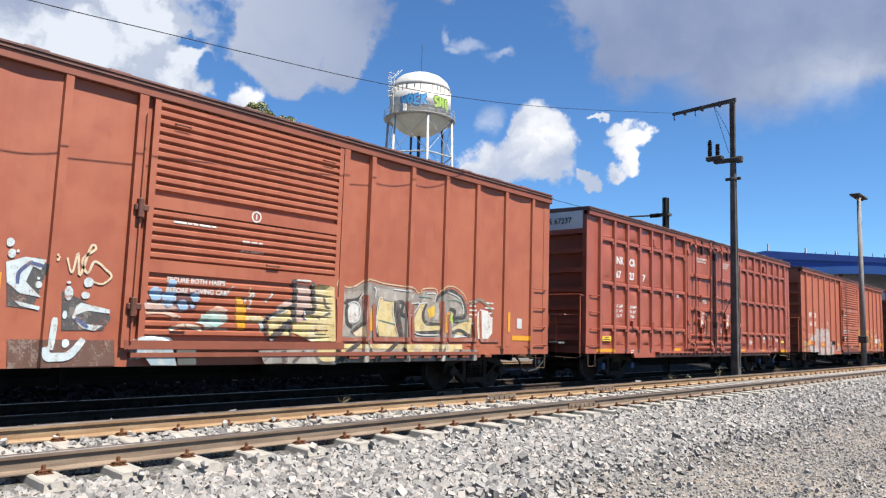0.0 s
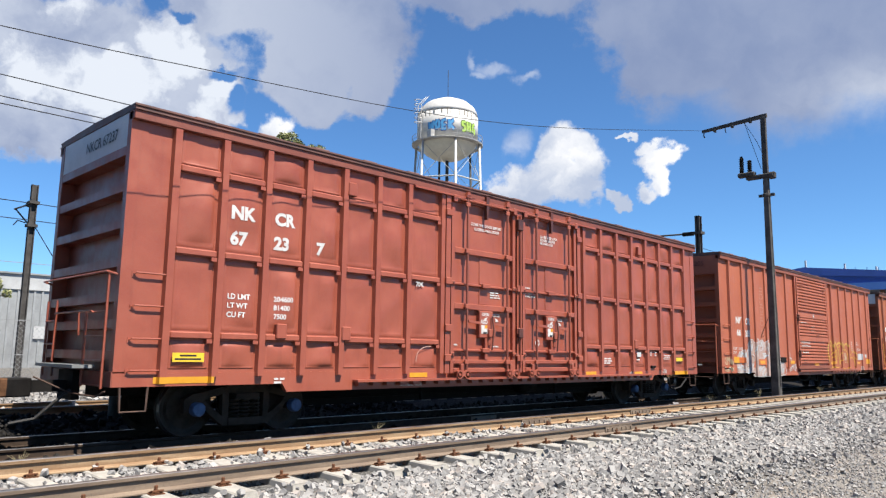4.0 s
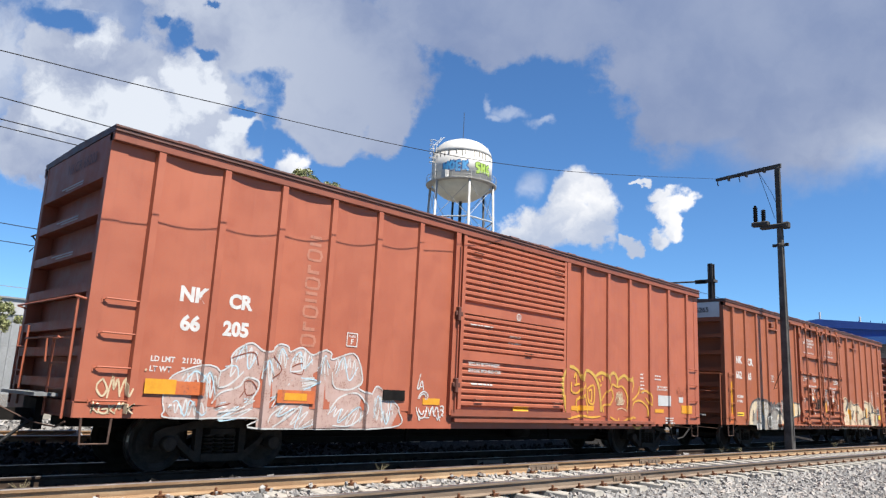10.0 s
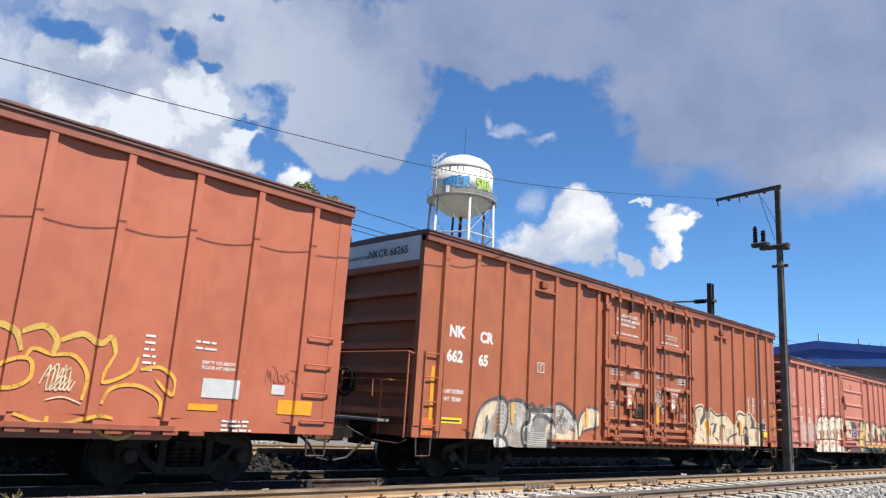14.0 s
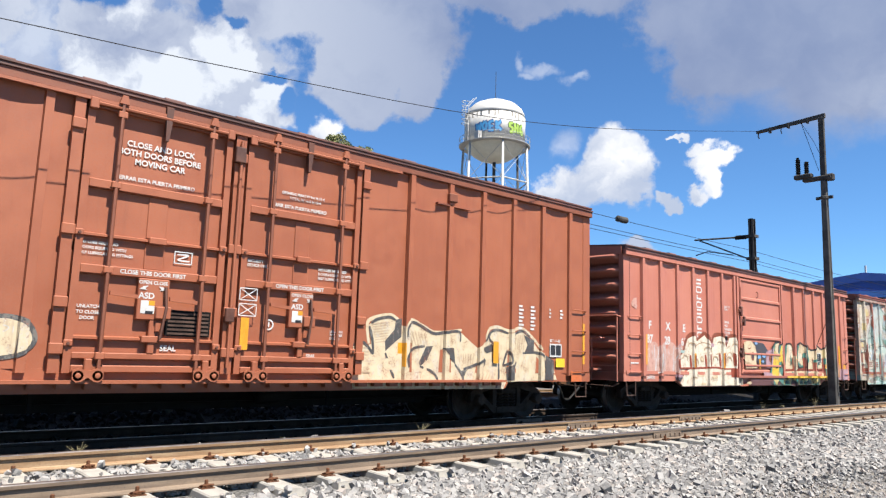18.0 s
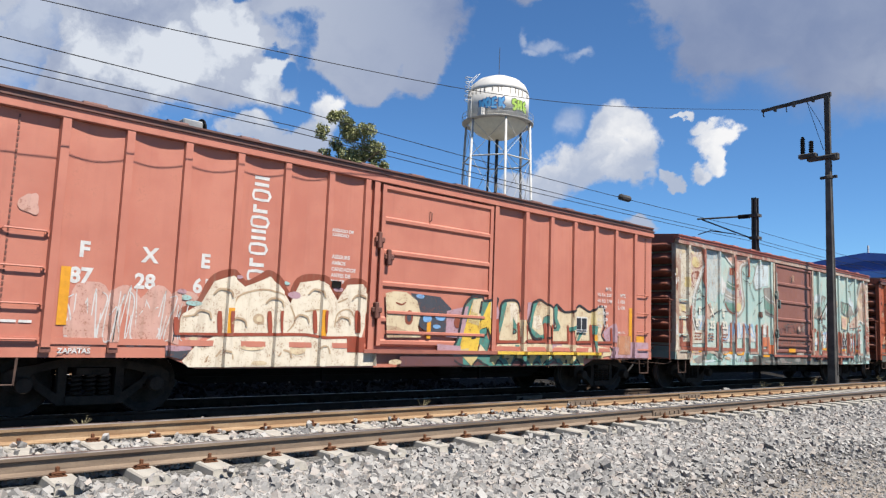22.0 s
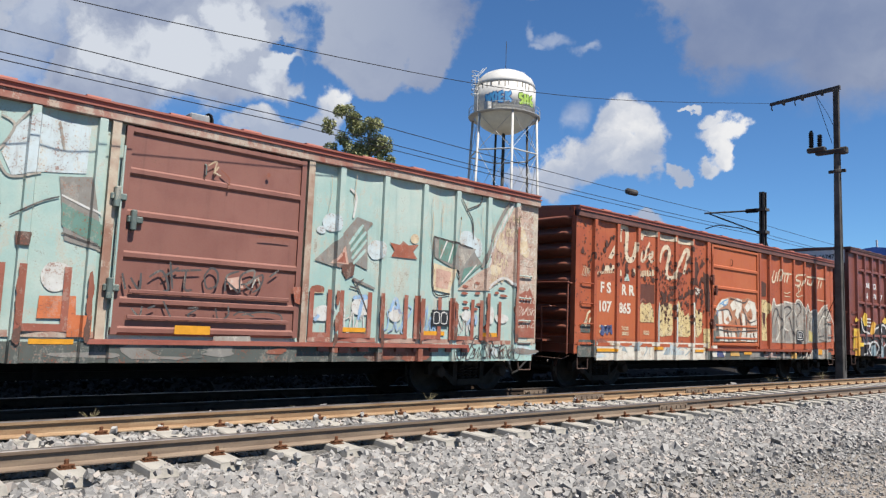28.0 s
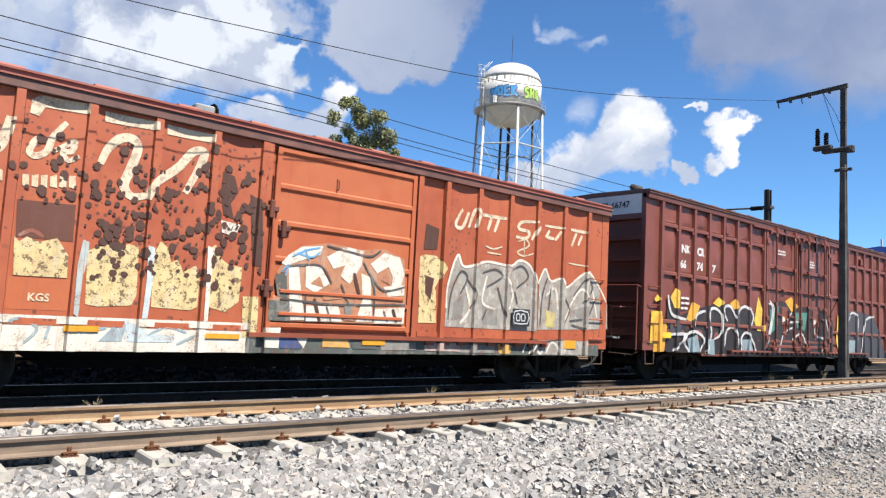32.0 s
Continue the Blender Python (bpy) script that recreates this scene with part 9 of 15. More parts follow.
    p.poly([(11.36, 1.97), (11.43, 1.98), (11.5, 1.16), (11.43, 1.15)], "graffiti", S["redbrown"], 0.024)
    p.poly([(12.09, 2.05), (12.17, 2.06), (12.25, 1.16), (12.17, 1.16)], "graffiti", S["redbrown"], 0.024)
    p.poly([(12.34, 1.89), (12.43, 1.89), (12.49, 1.16), (12.4, 1.16)], "graffiti", S["redbrown"], 0.024)
    p.poly([(13.28, 1.97), (13.36, 1.98), (13.42, 1.17), (13.35, 1.17)], "graffiti", S["redbrown"], 0.024)
    p.poly([(13.46, 1.94), (13.54, 1.95), (13.6, 1.17), (13.52, 1.17)], "graffiti", S["redbrown"], 0.024)
    p.poly([(14.35, 2.03), (14.43, 2.04), (14.5, 1.18), (14.41, 1.17)], "graffiti", S["redbrown"], 0.024)
    p.poly([(14.64, 1.76), (14.71, 1.76), (14.76, 1.18), (14.68, 1.18)], "graffiti", S["redbrown"], 0.024)
    p.poly([(15.49, 1.7), (15.58, 1.7), (15.62, 1.18), (15.53, 1.18)], "graffiti", S["redbrown"], 0.024)
    p.poly([(15.75, 1.89), (15.84, 1.89), (15.89, 1.18), (15.81, 1.18)], "graffiti", S["redbrown"], 0.024)
    p.poly([(11.48, 1.21), (12.21, 1.21), (12.21, 1.14), (11.48, 1.13)], "graffiti", S["redbrown"], 0.026)
    p.poly([(12.41, 1.22), (13.37, 1.23), (13.37, 1.14), (12.41, 1.14)], "graffiti", S["redbrown"], 0.026)
    p.poly([(13.55, 1.23), (14.47, 1.24), (14.48, 1.15), (13.55, 1.15)], "graffiti", S["redbrown"], 0.026)
    p.poly([(14.7, 1.24), (15.6, 1.25), (15.61, 1.16), (14.71, 1.15)], "graffiti", S["redbrown"], 0.026)
    p.poly([(15.85, 1.23), (16.52, 1.23), (16.53, 1.15), (15.85, 1.15)], "graffiti", S["redbrown"], 0.026)
    p.poly([(10.81, 0.99), (15.72, 0.97), (15.74, 0.73), (10.84, 0.73)], "graffiti", S["silver"], 0.013, "silver sprayed band")
    p.poly([(11.14, 1.08), (15.18, 1.09), (15.19, 0.98), (11.15, 1)], "graffiti", S["straw"], 0.015)
    p.poly([(11.36, 0.99), (11.6, 0.99), (11.62, 0.85), (11.37, 0.86)], "graffiti", S["straw"], 0.017)
    p.poly([(13.29, 0.98), (13.6, 0.98), (13.61, 0.87), (13.3, 0.87)], "graffiti", S["straw"], 0.017)
    p.poly([(13.82, 0.98), (14.16, 0.98), (14.17, 0.87), (13.83, 0.88)], "graffiti", S["straw"], 0.017)
    p.poly([(14.54, 0.98), (14.89, 0.98), (14.9, 0.87), (14.55, 0.87)], "graffiti", S["straw"], 0.017)
    p.poly([(12.72, 0.95), (13.25, 0.95), (13.27, 0.74), (12.73, 0.75)], "graffiti", S["grey"], 0.016)
    p.poly([(15.13, 0.96), (15.61, 0.96), (15.62, 0.75), (15.14, 0.76)], "graffiti", S["grey"], 0.016)
    p.poly([(11.81, 0.95), (12.09, 0.95), (12.11, 0.76), (11.83, 0.77)], "graffiti", S["grey"], 0.016)
    p.stroke([(11.61, 0.74), (11.79, 0.95), (12.09, 1.12)], 0.09, "graffiti", S["black"], 0.02)
    p.stroke([(12.22, 1.16), (12.49, 0.73)], 0.09, "graffiti", S["black"], 0.02)
    p.stroke([(12.55, 0.74), (13.11, 1.13)], 0.09, "graffiti", S["black"], 0.02)
    p.stroke([(13.25, 1.01), (13.36, 0.73)], 0.09, "graffiti", S["black"], 0.02)
    p.stroke([(14.31, 0.73), (14.64, 1.13)], 0.09, "graffiti", S["black"], 0.02)
    p.stroke([(15.04, 0.74), (15.14, 0.98)], 0.09, "graffiti", S["black"], 0.02)
    p.poly([(10.89, 2.19), (11.22, 2.17), (11.3, 2.14), (11.39, 1.13), (10.82, 1.13), (10.37, 1.29), (10.4, 1.46), (10.96, 1.54)], "graffiti", S["straw"], 0.011, "straw yellow sprayed letter")
    p.poly([(5.73, 2.1), (6.12, 2.24), (6.24, 2.14), (6.16, 1.75), (6.08, 1.52), (5.78, 1.55)], "graffiti", S["dark"], 0.005, "dark sprayed shadow")
    p.poly([(5.82, 1.11), (7.24, 1.11), (7.28, 0.74), (5.85, 0.72)], "graffiti", S["brown"], 0.0135, "dark oily sill paint")
    p.poly([(6.46, 1.8), (6.66, 1.72), (7.18, 1.45), (7.07, 1.25), (6.5, 1.24)], "graffiti", S["dark"], 0.006)
    p.poly([(5.72, 2.14), (5.95, 2.23), (6.21, 2.21), (6.15, 2.06), (6.05, 2.11), (5.98, 1.89), (6.18, 1.69), (5.92, 1.73), (5.75, 1.87)], "graffiti", S["ice"], 0.012, "pale blue sprayed shapes")
    p.poly([(5.86, 1.63), (6.18, 1.56), (6.17, 1.51), (5.94, 1.56)], "graffiti", S["ice"], 0.012)
    p.poly([(6.73, 1.64), (7.14, 1.56), (7.15, 1.5), (6.83, 1.53), (6.66, 1.46), (6.75, 1.34), (7.06, 1.32), (6.95, 1.24), (6.76, 1.28), (6.62, 1.43), (6.67, 1.59)], "graffiti", S["ice"], 0.012)
    p.stroke([(6.04, 2.18), (5.89, 2.02), (5.88, 1.86)], 0.05, "graffiti", S["navy"], 0.016)
    p.stroke([(6.66, 1.42), (6.85, 1.29)], 0.05, "graffiti", S["navy"], 0.016)
    p.stroke([(5.99, 2.16), (6.19, 2.12)], 0.05, "graffiti", S["navy"], 0.016)
    p.blob(5.75, 2.41, 0.05, 0.06, 115, "graffiti", S["ice"], 0.014, 0.06, 18, 2.1)
    p.blob(5.78, 2.26, 0.05, 0.06, 116, "graffiti", S["ice"], 0.014, 0.06, 18, 2.1)
    p.blob(6.14, 1.86, 0.04, 0.05, 117, "graffiti", S["ice"], 0.014, 0.06, 18, 2.1)
    p.blob(6.55, 1.77, 0.06, 0.1, 118, "graffiti", S["ice"], 0.014, 0.06, 18, 2.1)
    p.blob(6.81, 1.94, 0.07, 0.07, 119, "graffiti", S["ice"], 0.014, 0.06, 18, 2.1)
    p.blob(6.78, 1.75, 0.06, 0.05, 120, "graffiti", S["ice"], 0.014, 0.06, 18, 2.1)
    p.blob(6.52, 1.46, 0.03, 0.06, 121, "graffiti", S["ice"], 0.014, 0.06, 18, 2.1)
    p.blob(6.13, 1.95, 0.02, 0.02, 122, "graffiti", S["ice"], 0.014, 0.06, 18, 2.1)
    p.blob(6.56, 1.06, 0.05, 0.06, 123, "graffiti", S["ice"], 0.014, 0.06, 18, 2.1)
    p.blob(6.54, 1.92, 0.03, 0.02, 124, "graffiti", S["ice"], 0.014, 0.06, 18, 2.1)
    p.blob(5.85, 2.3, 0.02, 0.02, 125, "graffiti", S["ice"], 0.014, 0.06, 18, 2.1)
    p.stroke([(6.26, 1.01), (6.31, 0.88), (6.44, 0.87), (6.62, 0.9), (6.8, 1.12)], 0.12, "graffiti", S["ice"], 0.022)
    p.stroke([(6.38, 1.42), (6.37, 1.24), (6.35, 0.97)], 0.12, "graffiti", S["ice"], 0.022)
    p.stroke([(6.49, 2.27), (6.57, 2.06), (6.63, 2.35), (6.68, 2.03), (6.8, 2.46), (6.87, 2.43), (6.7, 2.26), (6.78, 2.07), (6.86, 2.24), (6.95, 2.22), (7.02, 2.16), (7.13, 2.05), (7.01, 1.93), (6.88, 1.95)], 0.035, "graffiti", S["cream"], 0.012)
    p.stroke([(6.32, 2.3), (6.4, 2.26)], 0.035, "graffiti", S["cream"], 0.012)
    p.stroke([(6.32, 2.22), (6.39, 2.24)], 0.035, "graffiti", S["cream"], 0.012)
    p.poly([(8.13, 1.85), (8.44, 1.90), (8.54, 1.76), (8.44, 1.58), (8.19, 1.60), (8.05, 1.71)], "graffiti", S["plum"], 0.006)
    p.blob(8.05, 2.00, 0.07, 0.07, 262, "graffiti", S["blue"], 0.012, 0.06, 16, 2.1)
    p.blob(7.79, 1.83, 0.11, 0.11, 158, "graffiti", S["blue"], 0.012, 0.06, 16, 2.1)
    p.blob(8.01, 1.76, 0.12, 0.12, 238, "graffiti", S["blue"], 0.012, 0.06, 16, 2.1)
    p.blob(8.25, 1.67, 0.09, 0.09, 325, "graffiti", S["blue"], 0.012, 0.06, 16, 2.1)
    p.blob(8.46, 1.81, 0.08, 0.08, 405, "graffiti", S["blue"], 0.012, 0.06, 16, 2.1)
    p.blob(8.41, 1.67, 0.04, 0.04, 384, "graffiti", S["blue"], 0.012, 0.06, 16, 2.1)
    p.blob(8.10, 1.86, 0.03, 0.03, 274, "graffiti", S["blue"], 0.012, 0.06, 16, 2.1)
    p.poly([(7.61, 1.68), (7.78, 1.72), (8.19, 1.64), (8.27, 1.56), (8.08, 1.59), (7.64, 1.59)], "graffiti", S["haze"], 0.005)
    p.stroke([(7.65, 1.53), (7.93, 1.56), (8.20, 1.47), (8.09, 1.45)], 0.07, "graffiti", S["pink"], 0.006)
    p.stroke([(8.05, 1.28), (8.27, 1.35), (8.49, 1.33), (8.61, 1.29)], 0.07, "graffiti", S["oat"], 0.006)
    p.poly([(8.58, 1.54), (9.03, 1.57), (9.08, 1.44), (8.84, 1.33), (8.69, 1.29), (8.56, 1.44)], "graffiti", S["mint"], 0.006)
    p.poly([(8.67, 1.60), (8.88, 1.70), (9.05, 1.64), (9.03, 1.57), (8.70, 1.55)], "graffiti", S["pink"], 0.005)
    p.poly([(8.48, 1.41), (8.68, 1.43), (8.84, 1.30), (9.08, 1.29), (9.07, 1.33), (8.71, 1.35)], "graffiti", S["fog"], 0.007)
    p.stroke([(8.90, 1.99), (8.97, 1.87), (9.14, 2.04)], 0.025, "graffiti", S["fog"], 0.007)
    p.stroke([(9.35, 1.77), (9.54, 1.94), (9.43, 1.65)], 0.03, "graffiti", S["fog"], 0.007)
    p.stroke([(9.46, 2.03), (9.48, 1.65)], 0.025, "graffiti", S["oat"], 0.008)
    p.stroke([(9.78, 1.79), (9.94, 1.96)], 0.03, "graffiti", S["fog"], 0.007)
    p.poly([(9.34, 1.54), (9.70, 1.55), (9.80, 1.49), (9.71, 1.43), (9.35, 1.44)], "graffiti", S["straw"], 0.006)
    p.poly([(9.67, 1.43), (9.80, 1.54), (9.88, 1.32), (9.72, 1.28)], "graffiti", S["fog"], 0.007)
    p.poly([(9.20, 1.86), (9.32, 1.86), (9.36, 1.42), (9.21, 1.42)], "graffiti", S["amber"], 0.012)
    p.poly([(9.86, 1.49), (10.04, 1.58), (10.29, 1.72), (10.36, 1.56), (10.37, 1.23), (9.89, 1.22)], "graffiti", S["straw"], 0.006)
    p.poly([(10.03, 1.74), (10.32, 1.89), (10.38, 1.76), (10.04, 1.58)], "graffiti", S["haze"], 0.0065)
    p.poly([(10.40, 2.23), (10.74, 2.24), (10.76, 1.72), (10.61, 1.65), (10.70, 1.47), (10.44, 1.48)], "graffiti", S["haze"], 0.007)
    p.poly([(10.77, 2.15), (11.12, 2.14), (11.26, 2.19), (11.29, 1.24), (11.15, 1.22), (11.13, 1.48), (10.70, 1.47), (10.61, 1.63), (10.76, 1.71)], "graffiti", S["straw"], 0.0075)
    p.stroke([(9.82, 1.52), (9.87, 1.56), (10.35, 1.76)], 0.06, "graffiti", S["dark"], 0.0155)
    p.stroke([(9.79, 1.51), (9.83, 1.25)], 0.09, "graffiti", S["dark"], 0.0155)
    p.stroke([(9.91, 1.16), (10.26, 1.41), (10.31, 1.51)], 0.13, "graffiti", S["dark"], 0.0155)
    p.stroke([(10.31, 1.51), (10.35, 1.19)], 0.06, "graffiti", S["dark"], 0.0155)
    p.stroke([(10.35, 2.24), (10.40, 2.06), (10.39, 1.66), (10.42, 1.46)], 0.1, "graffiti", S["dark"], 0.0155)
    p.stroke([(10.79, 2.21), (10.81, 1.95), (10.84, 1.71), (10.65, 1.65), (10.64, 1.52)], 0.1, "graffiti", S["dark"], 0.0155)
    p.stroke([(11.05, 1.98), (11.11, 1.79), (11.23, 1.69), (10.96, 1.54)], 0.05, "graffiti", S["dark"], 0.0155)
    p.stroke([(10.42, 2.23), (10.74, 2.23)], 0.03, "graffiti", S["white"], 0.017)
    p.stroke([(10.61, 1.67), (10.69, 1.50)], 0.03, "graffiti", S["white"], 0.017)
    p.stroke([(9.87, 1.51), (10.24, 1.67)], 0.025, "graffiti", S["white"], 0.017)
    p.poly([(7.47, 1.10), (7.61, 1.17), (7.83, 1.19), (8.07, 1.16), (8.14, 1.09)], "graffiti", S["ice"], 0.012)
    p.poly([(7.49, 0.81), (7.48, 0.98), (8.13, 0.98), (8.21, 0.73), (7.79, 0.74), (7.68, 0.87)], "graffiti", S["steel"], 0.0125)
    p.poly([(8.19, 0.97), (8.52, 0.97), (8.54, 0.74), (8.23, 0.74)], "graffiti", S["slate"], 0.0125)
    p.poly([(9.69, 0.96), (10.19, 0.97), (10.21, 0.74), (9.83, 0.73)], "graffiti", S["grey"], 0.0125)
    p.poly([(10.19, 0.97), (10.96, 0.98), (10.98, 0.72), (10.21, 0.73)], "graffiti", S["silver"], 0.0125)
    p.poly([(10.96, 0.98), (11.70, 0.98), (11.71, 0.72), (11.02, 0.72)], "graffiti", S["straw"], 0.0125)
    p.stroke([(10.21, 0.96), (10.26, 0.74)], 0.13, "graffiti", S["dark"], 0.016)
    p.stroke([(10.42, 0.74), (10.66, 0.95)], 0.07, "graffiti", S["dark"], 0.016)
    p.stroke([(10.89, 0.96), (11.06, 0.73), (11.50, 0.75), (11.66, 0.92)], 0.08, "graffiti", S["dark"], 0.016)
    p.stroke([(9.82, 0.78), (10.02, 0.95)], 0.03, "graffiti", S["dark"], 0.016)


def sprayed_c(p):
    S = SPRAY
    p.stroke([(11.44, 1.09), (11.31, 1.5), (11.28, 1.88), (11.42, 2.15), (11.76, 2.25), (12.06, 2.13), (12.18, 1.91)], 0.085, "graffiti", S["ochre"], 0.008)
    p.stroke([(12.18, 1.95), (12.25, 2.14), (12.48, 2.19), (12.81, 2.04), (13.01, 1.68), (13.08, 1.15)], 0.085, "graffiti", S["ochre"], 0.008)
    p.stroke([(12.8, 2.06), (13.1, 2.17), (13.35, 2.08), (13.46, 1.84)], 0.085, "graffiti", S["ochre"], 0.008)
    p.stroke([(13.43, 2.09), (13.7, 2.2), (13.89, 2.03), (13.86, 1.82)], 0.085, "graffiti", S["ochre"], 0.008)
    p.stroke([(13.94, 2.03), (14.22, 2.15), (14.44, 2.04), (14.61, 2.14), (14.7, 1.92)], 0.085, "graffiti", S["ochre"], 0.008)
    p.stroke([(11.75, 1.87), (11.76, 1.64), (12.03, 1.62), (12.28, 1.87), (12.29, 2), (12.32, 1.64), (11.97, 1.42), (12.03, 1.12)], 0.055, "graffiti", S["amber"], 0.01)
    p.stroke([(11.97, 1.42), (12.28, 1.52), (12.43, 1.29), (12.44, 1.09)], 0.055, "graffiti", S["amber"], 0.01)
    p.stroke([(12.42, 1.73), (12.74, 1.81), (12.74, 1.37), (12.49, 1.41), (12.42, 1.73)], 0.055, "graffiti", S["amber"], 0.01)
    p.stroke([(12.5, 1.67), (12.62, 1.7), (12.63, 1.44), (12.54, 1.45)], 0.055, "graffiti", S["amber"], 0.01)
    p.stroke([(13.86, 1.82), (13.62, 1.89), (13.53, 1.76)], 0.055, "graffiti", S["amber"], 0.01)
    p.stroke([(13.09, 1.44), (13.32, 1.7), (13.59, 1.74), (13.64, 1.51), (13.47, 1.37), (13.16, 1.32), (13.18, 1.15)], 0.055, "graffiti", S["amber"], 0.01)
    p.stroke([(14.7, 1.92), (14.56, 1.51), (14.95, 1.67), (15.04, 1.9)], 0.055, "graffiti", S["amber"], 0.01)
    p.stroke([(13.86, 1.82), (14.14, 1.84), (14.35, 1.59), (14.33, 1.24)], 0.055, "graffiti", S["amber"], 0.01)
    p.stroke([(14.6, 1.2), (14.72, 1.43), (15.09, 1.49), (15.43, 1.32), (15.46, 1.05)], 0.055, "graffiti", S["amber"], 0.01)
    p.stroke([(15.1, 1.72), (15.38, 1.78), (15.6, 1.61), (15.59, 1.38), (15.34, 1.6)], 0.055, "graffiti", S["amber"], 0.01)
    p.stroke([(11.54, 1.42), (11.36, 1.5), (11.44, 1.1)], 0.055, "graffiti", S["amber"], 0.01)
    p.stroke([(11.4, 1.06), (11.63, 0.98), (12.16, 1.04), (12.64, 1.01), (13.04, 1.04)], 0.055, "graffiti", S["amber"], 0.01)
    p.stroke([(13.51, 1.03), (14.03, 0.89), (14.53, 1.03), (14.8, 1.01)], 0.055, "graffiti", S["amber"], 0.01)
    p.stroke([(14.55, 0.85), (14.93, 0.73), (15.28, 0.91)], 0.055, "graffiti", S["amber"], 0.01)
    p.stroke([(11.85, 1.98), (11.94, 2.1), (11.96, 1.85)], 0.055, "graffiti", S["amber"], 0.01)
    p.stroke([(11.87, 1.8), (12.12, 1.84)], 0.055, "graffiti", S["amber"], 0.01)
    p.stroke([(12.96, 2.01), (13.05, 1.93)], 0.055, "graffiti", S["amber"], 0.01)
    p.stroke([(13.14, 2.09), (13.13, 1.96)], 0.055, "graffiti", S["amber"], 0.01)
    p.stroke([(13.04, 1.81), (13.08, 1.87)], 0.055, "graffiti", S["amber"], 0.01)
    p.stroke([(13.92, 0.82), (13.93, 1.01)], 0.055, "graffiti", S["amber"], 0.01)
    p.stroke([(13.76, 1.43), (13.87, 1.69), (13.86, 1.35), (14.03, 1.57)], 0.02, "graffiti", S["cream"], 0.012)
    p.stroke([(13.82, 1.52), (13.93, 1.65), (13.91, 1.35), (14.06, 1.56)], 0.02, "graffiti", S["cream"], 0.012)
    p.stroke([(13.88, 1.61), (13.97, 1.7), (13.97, 1.35), (14.1, 1.54)], 0.02, "graffiti", S["cream"], 0.012)
    p.stroke([(13.96, 1.44), (14.03, 1.66), (14.03, 1.36), (14.14, 1.53)], 0.02, "graffiti", S["cream"], 0.012)
    p.stroke([(14.02, 1.53), (14.07, 1.7), (14.08, 1.36), (14.17, 1.51)], 0.02, "graffiti", S["cream"], 0.012)
    p.stroke([(14.08, 1.62), (14.13, 1.66), (14.14, 1.36), (14.21, 1.49)], 0.02, "graffiti", S["cream"], 0.012)
    p.stroke([(13.87, 1.22), (14.09, 1.27), (14.33, 1.19)], 0.02, "graffiti", S["cream"], 0.012)


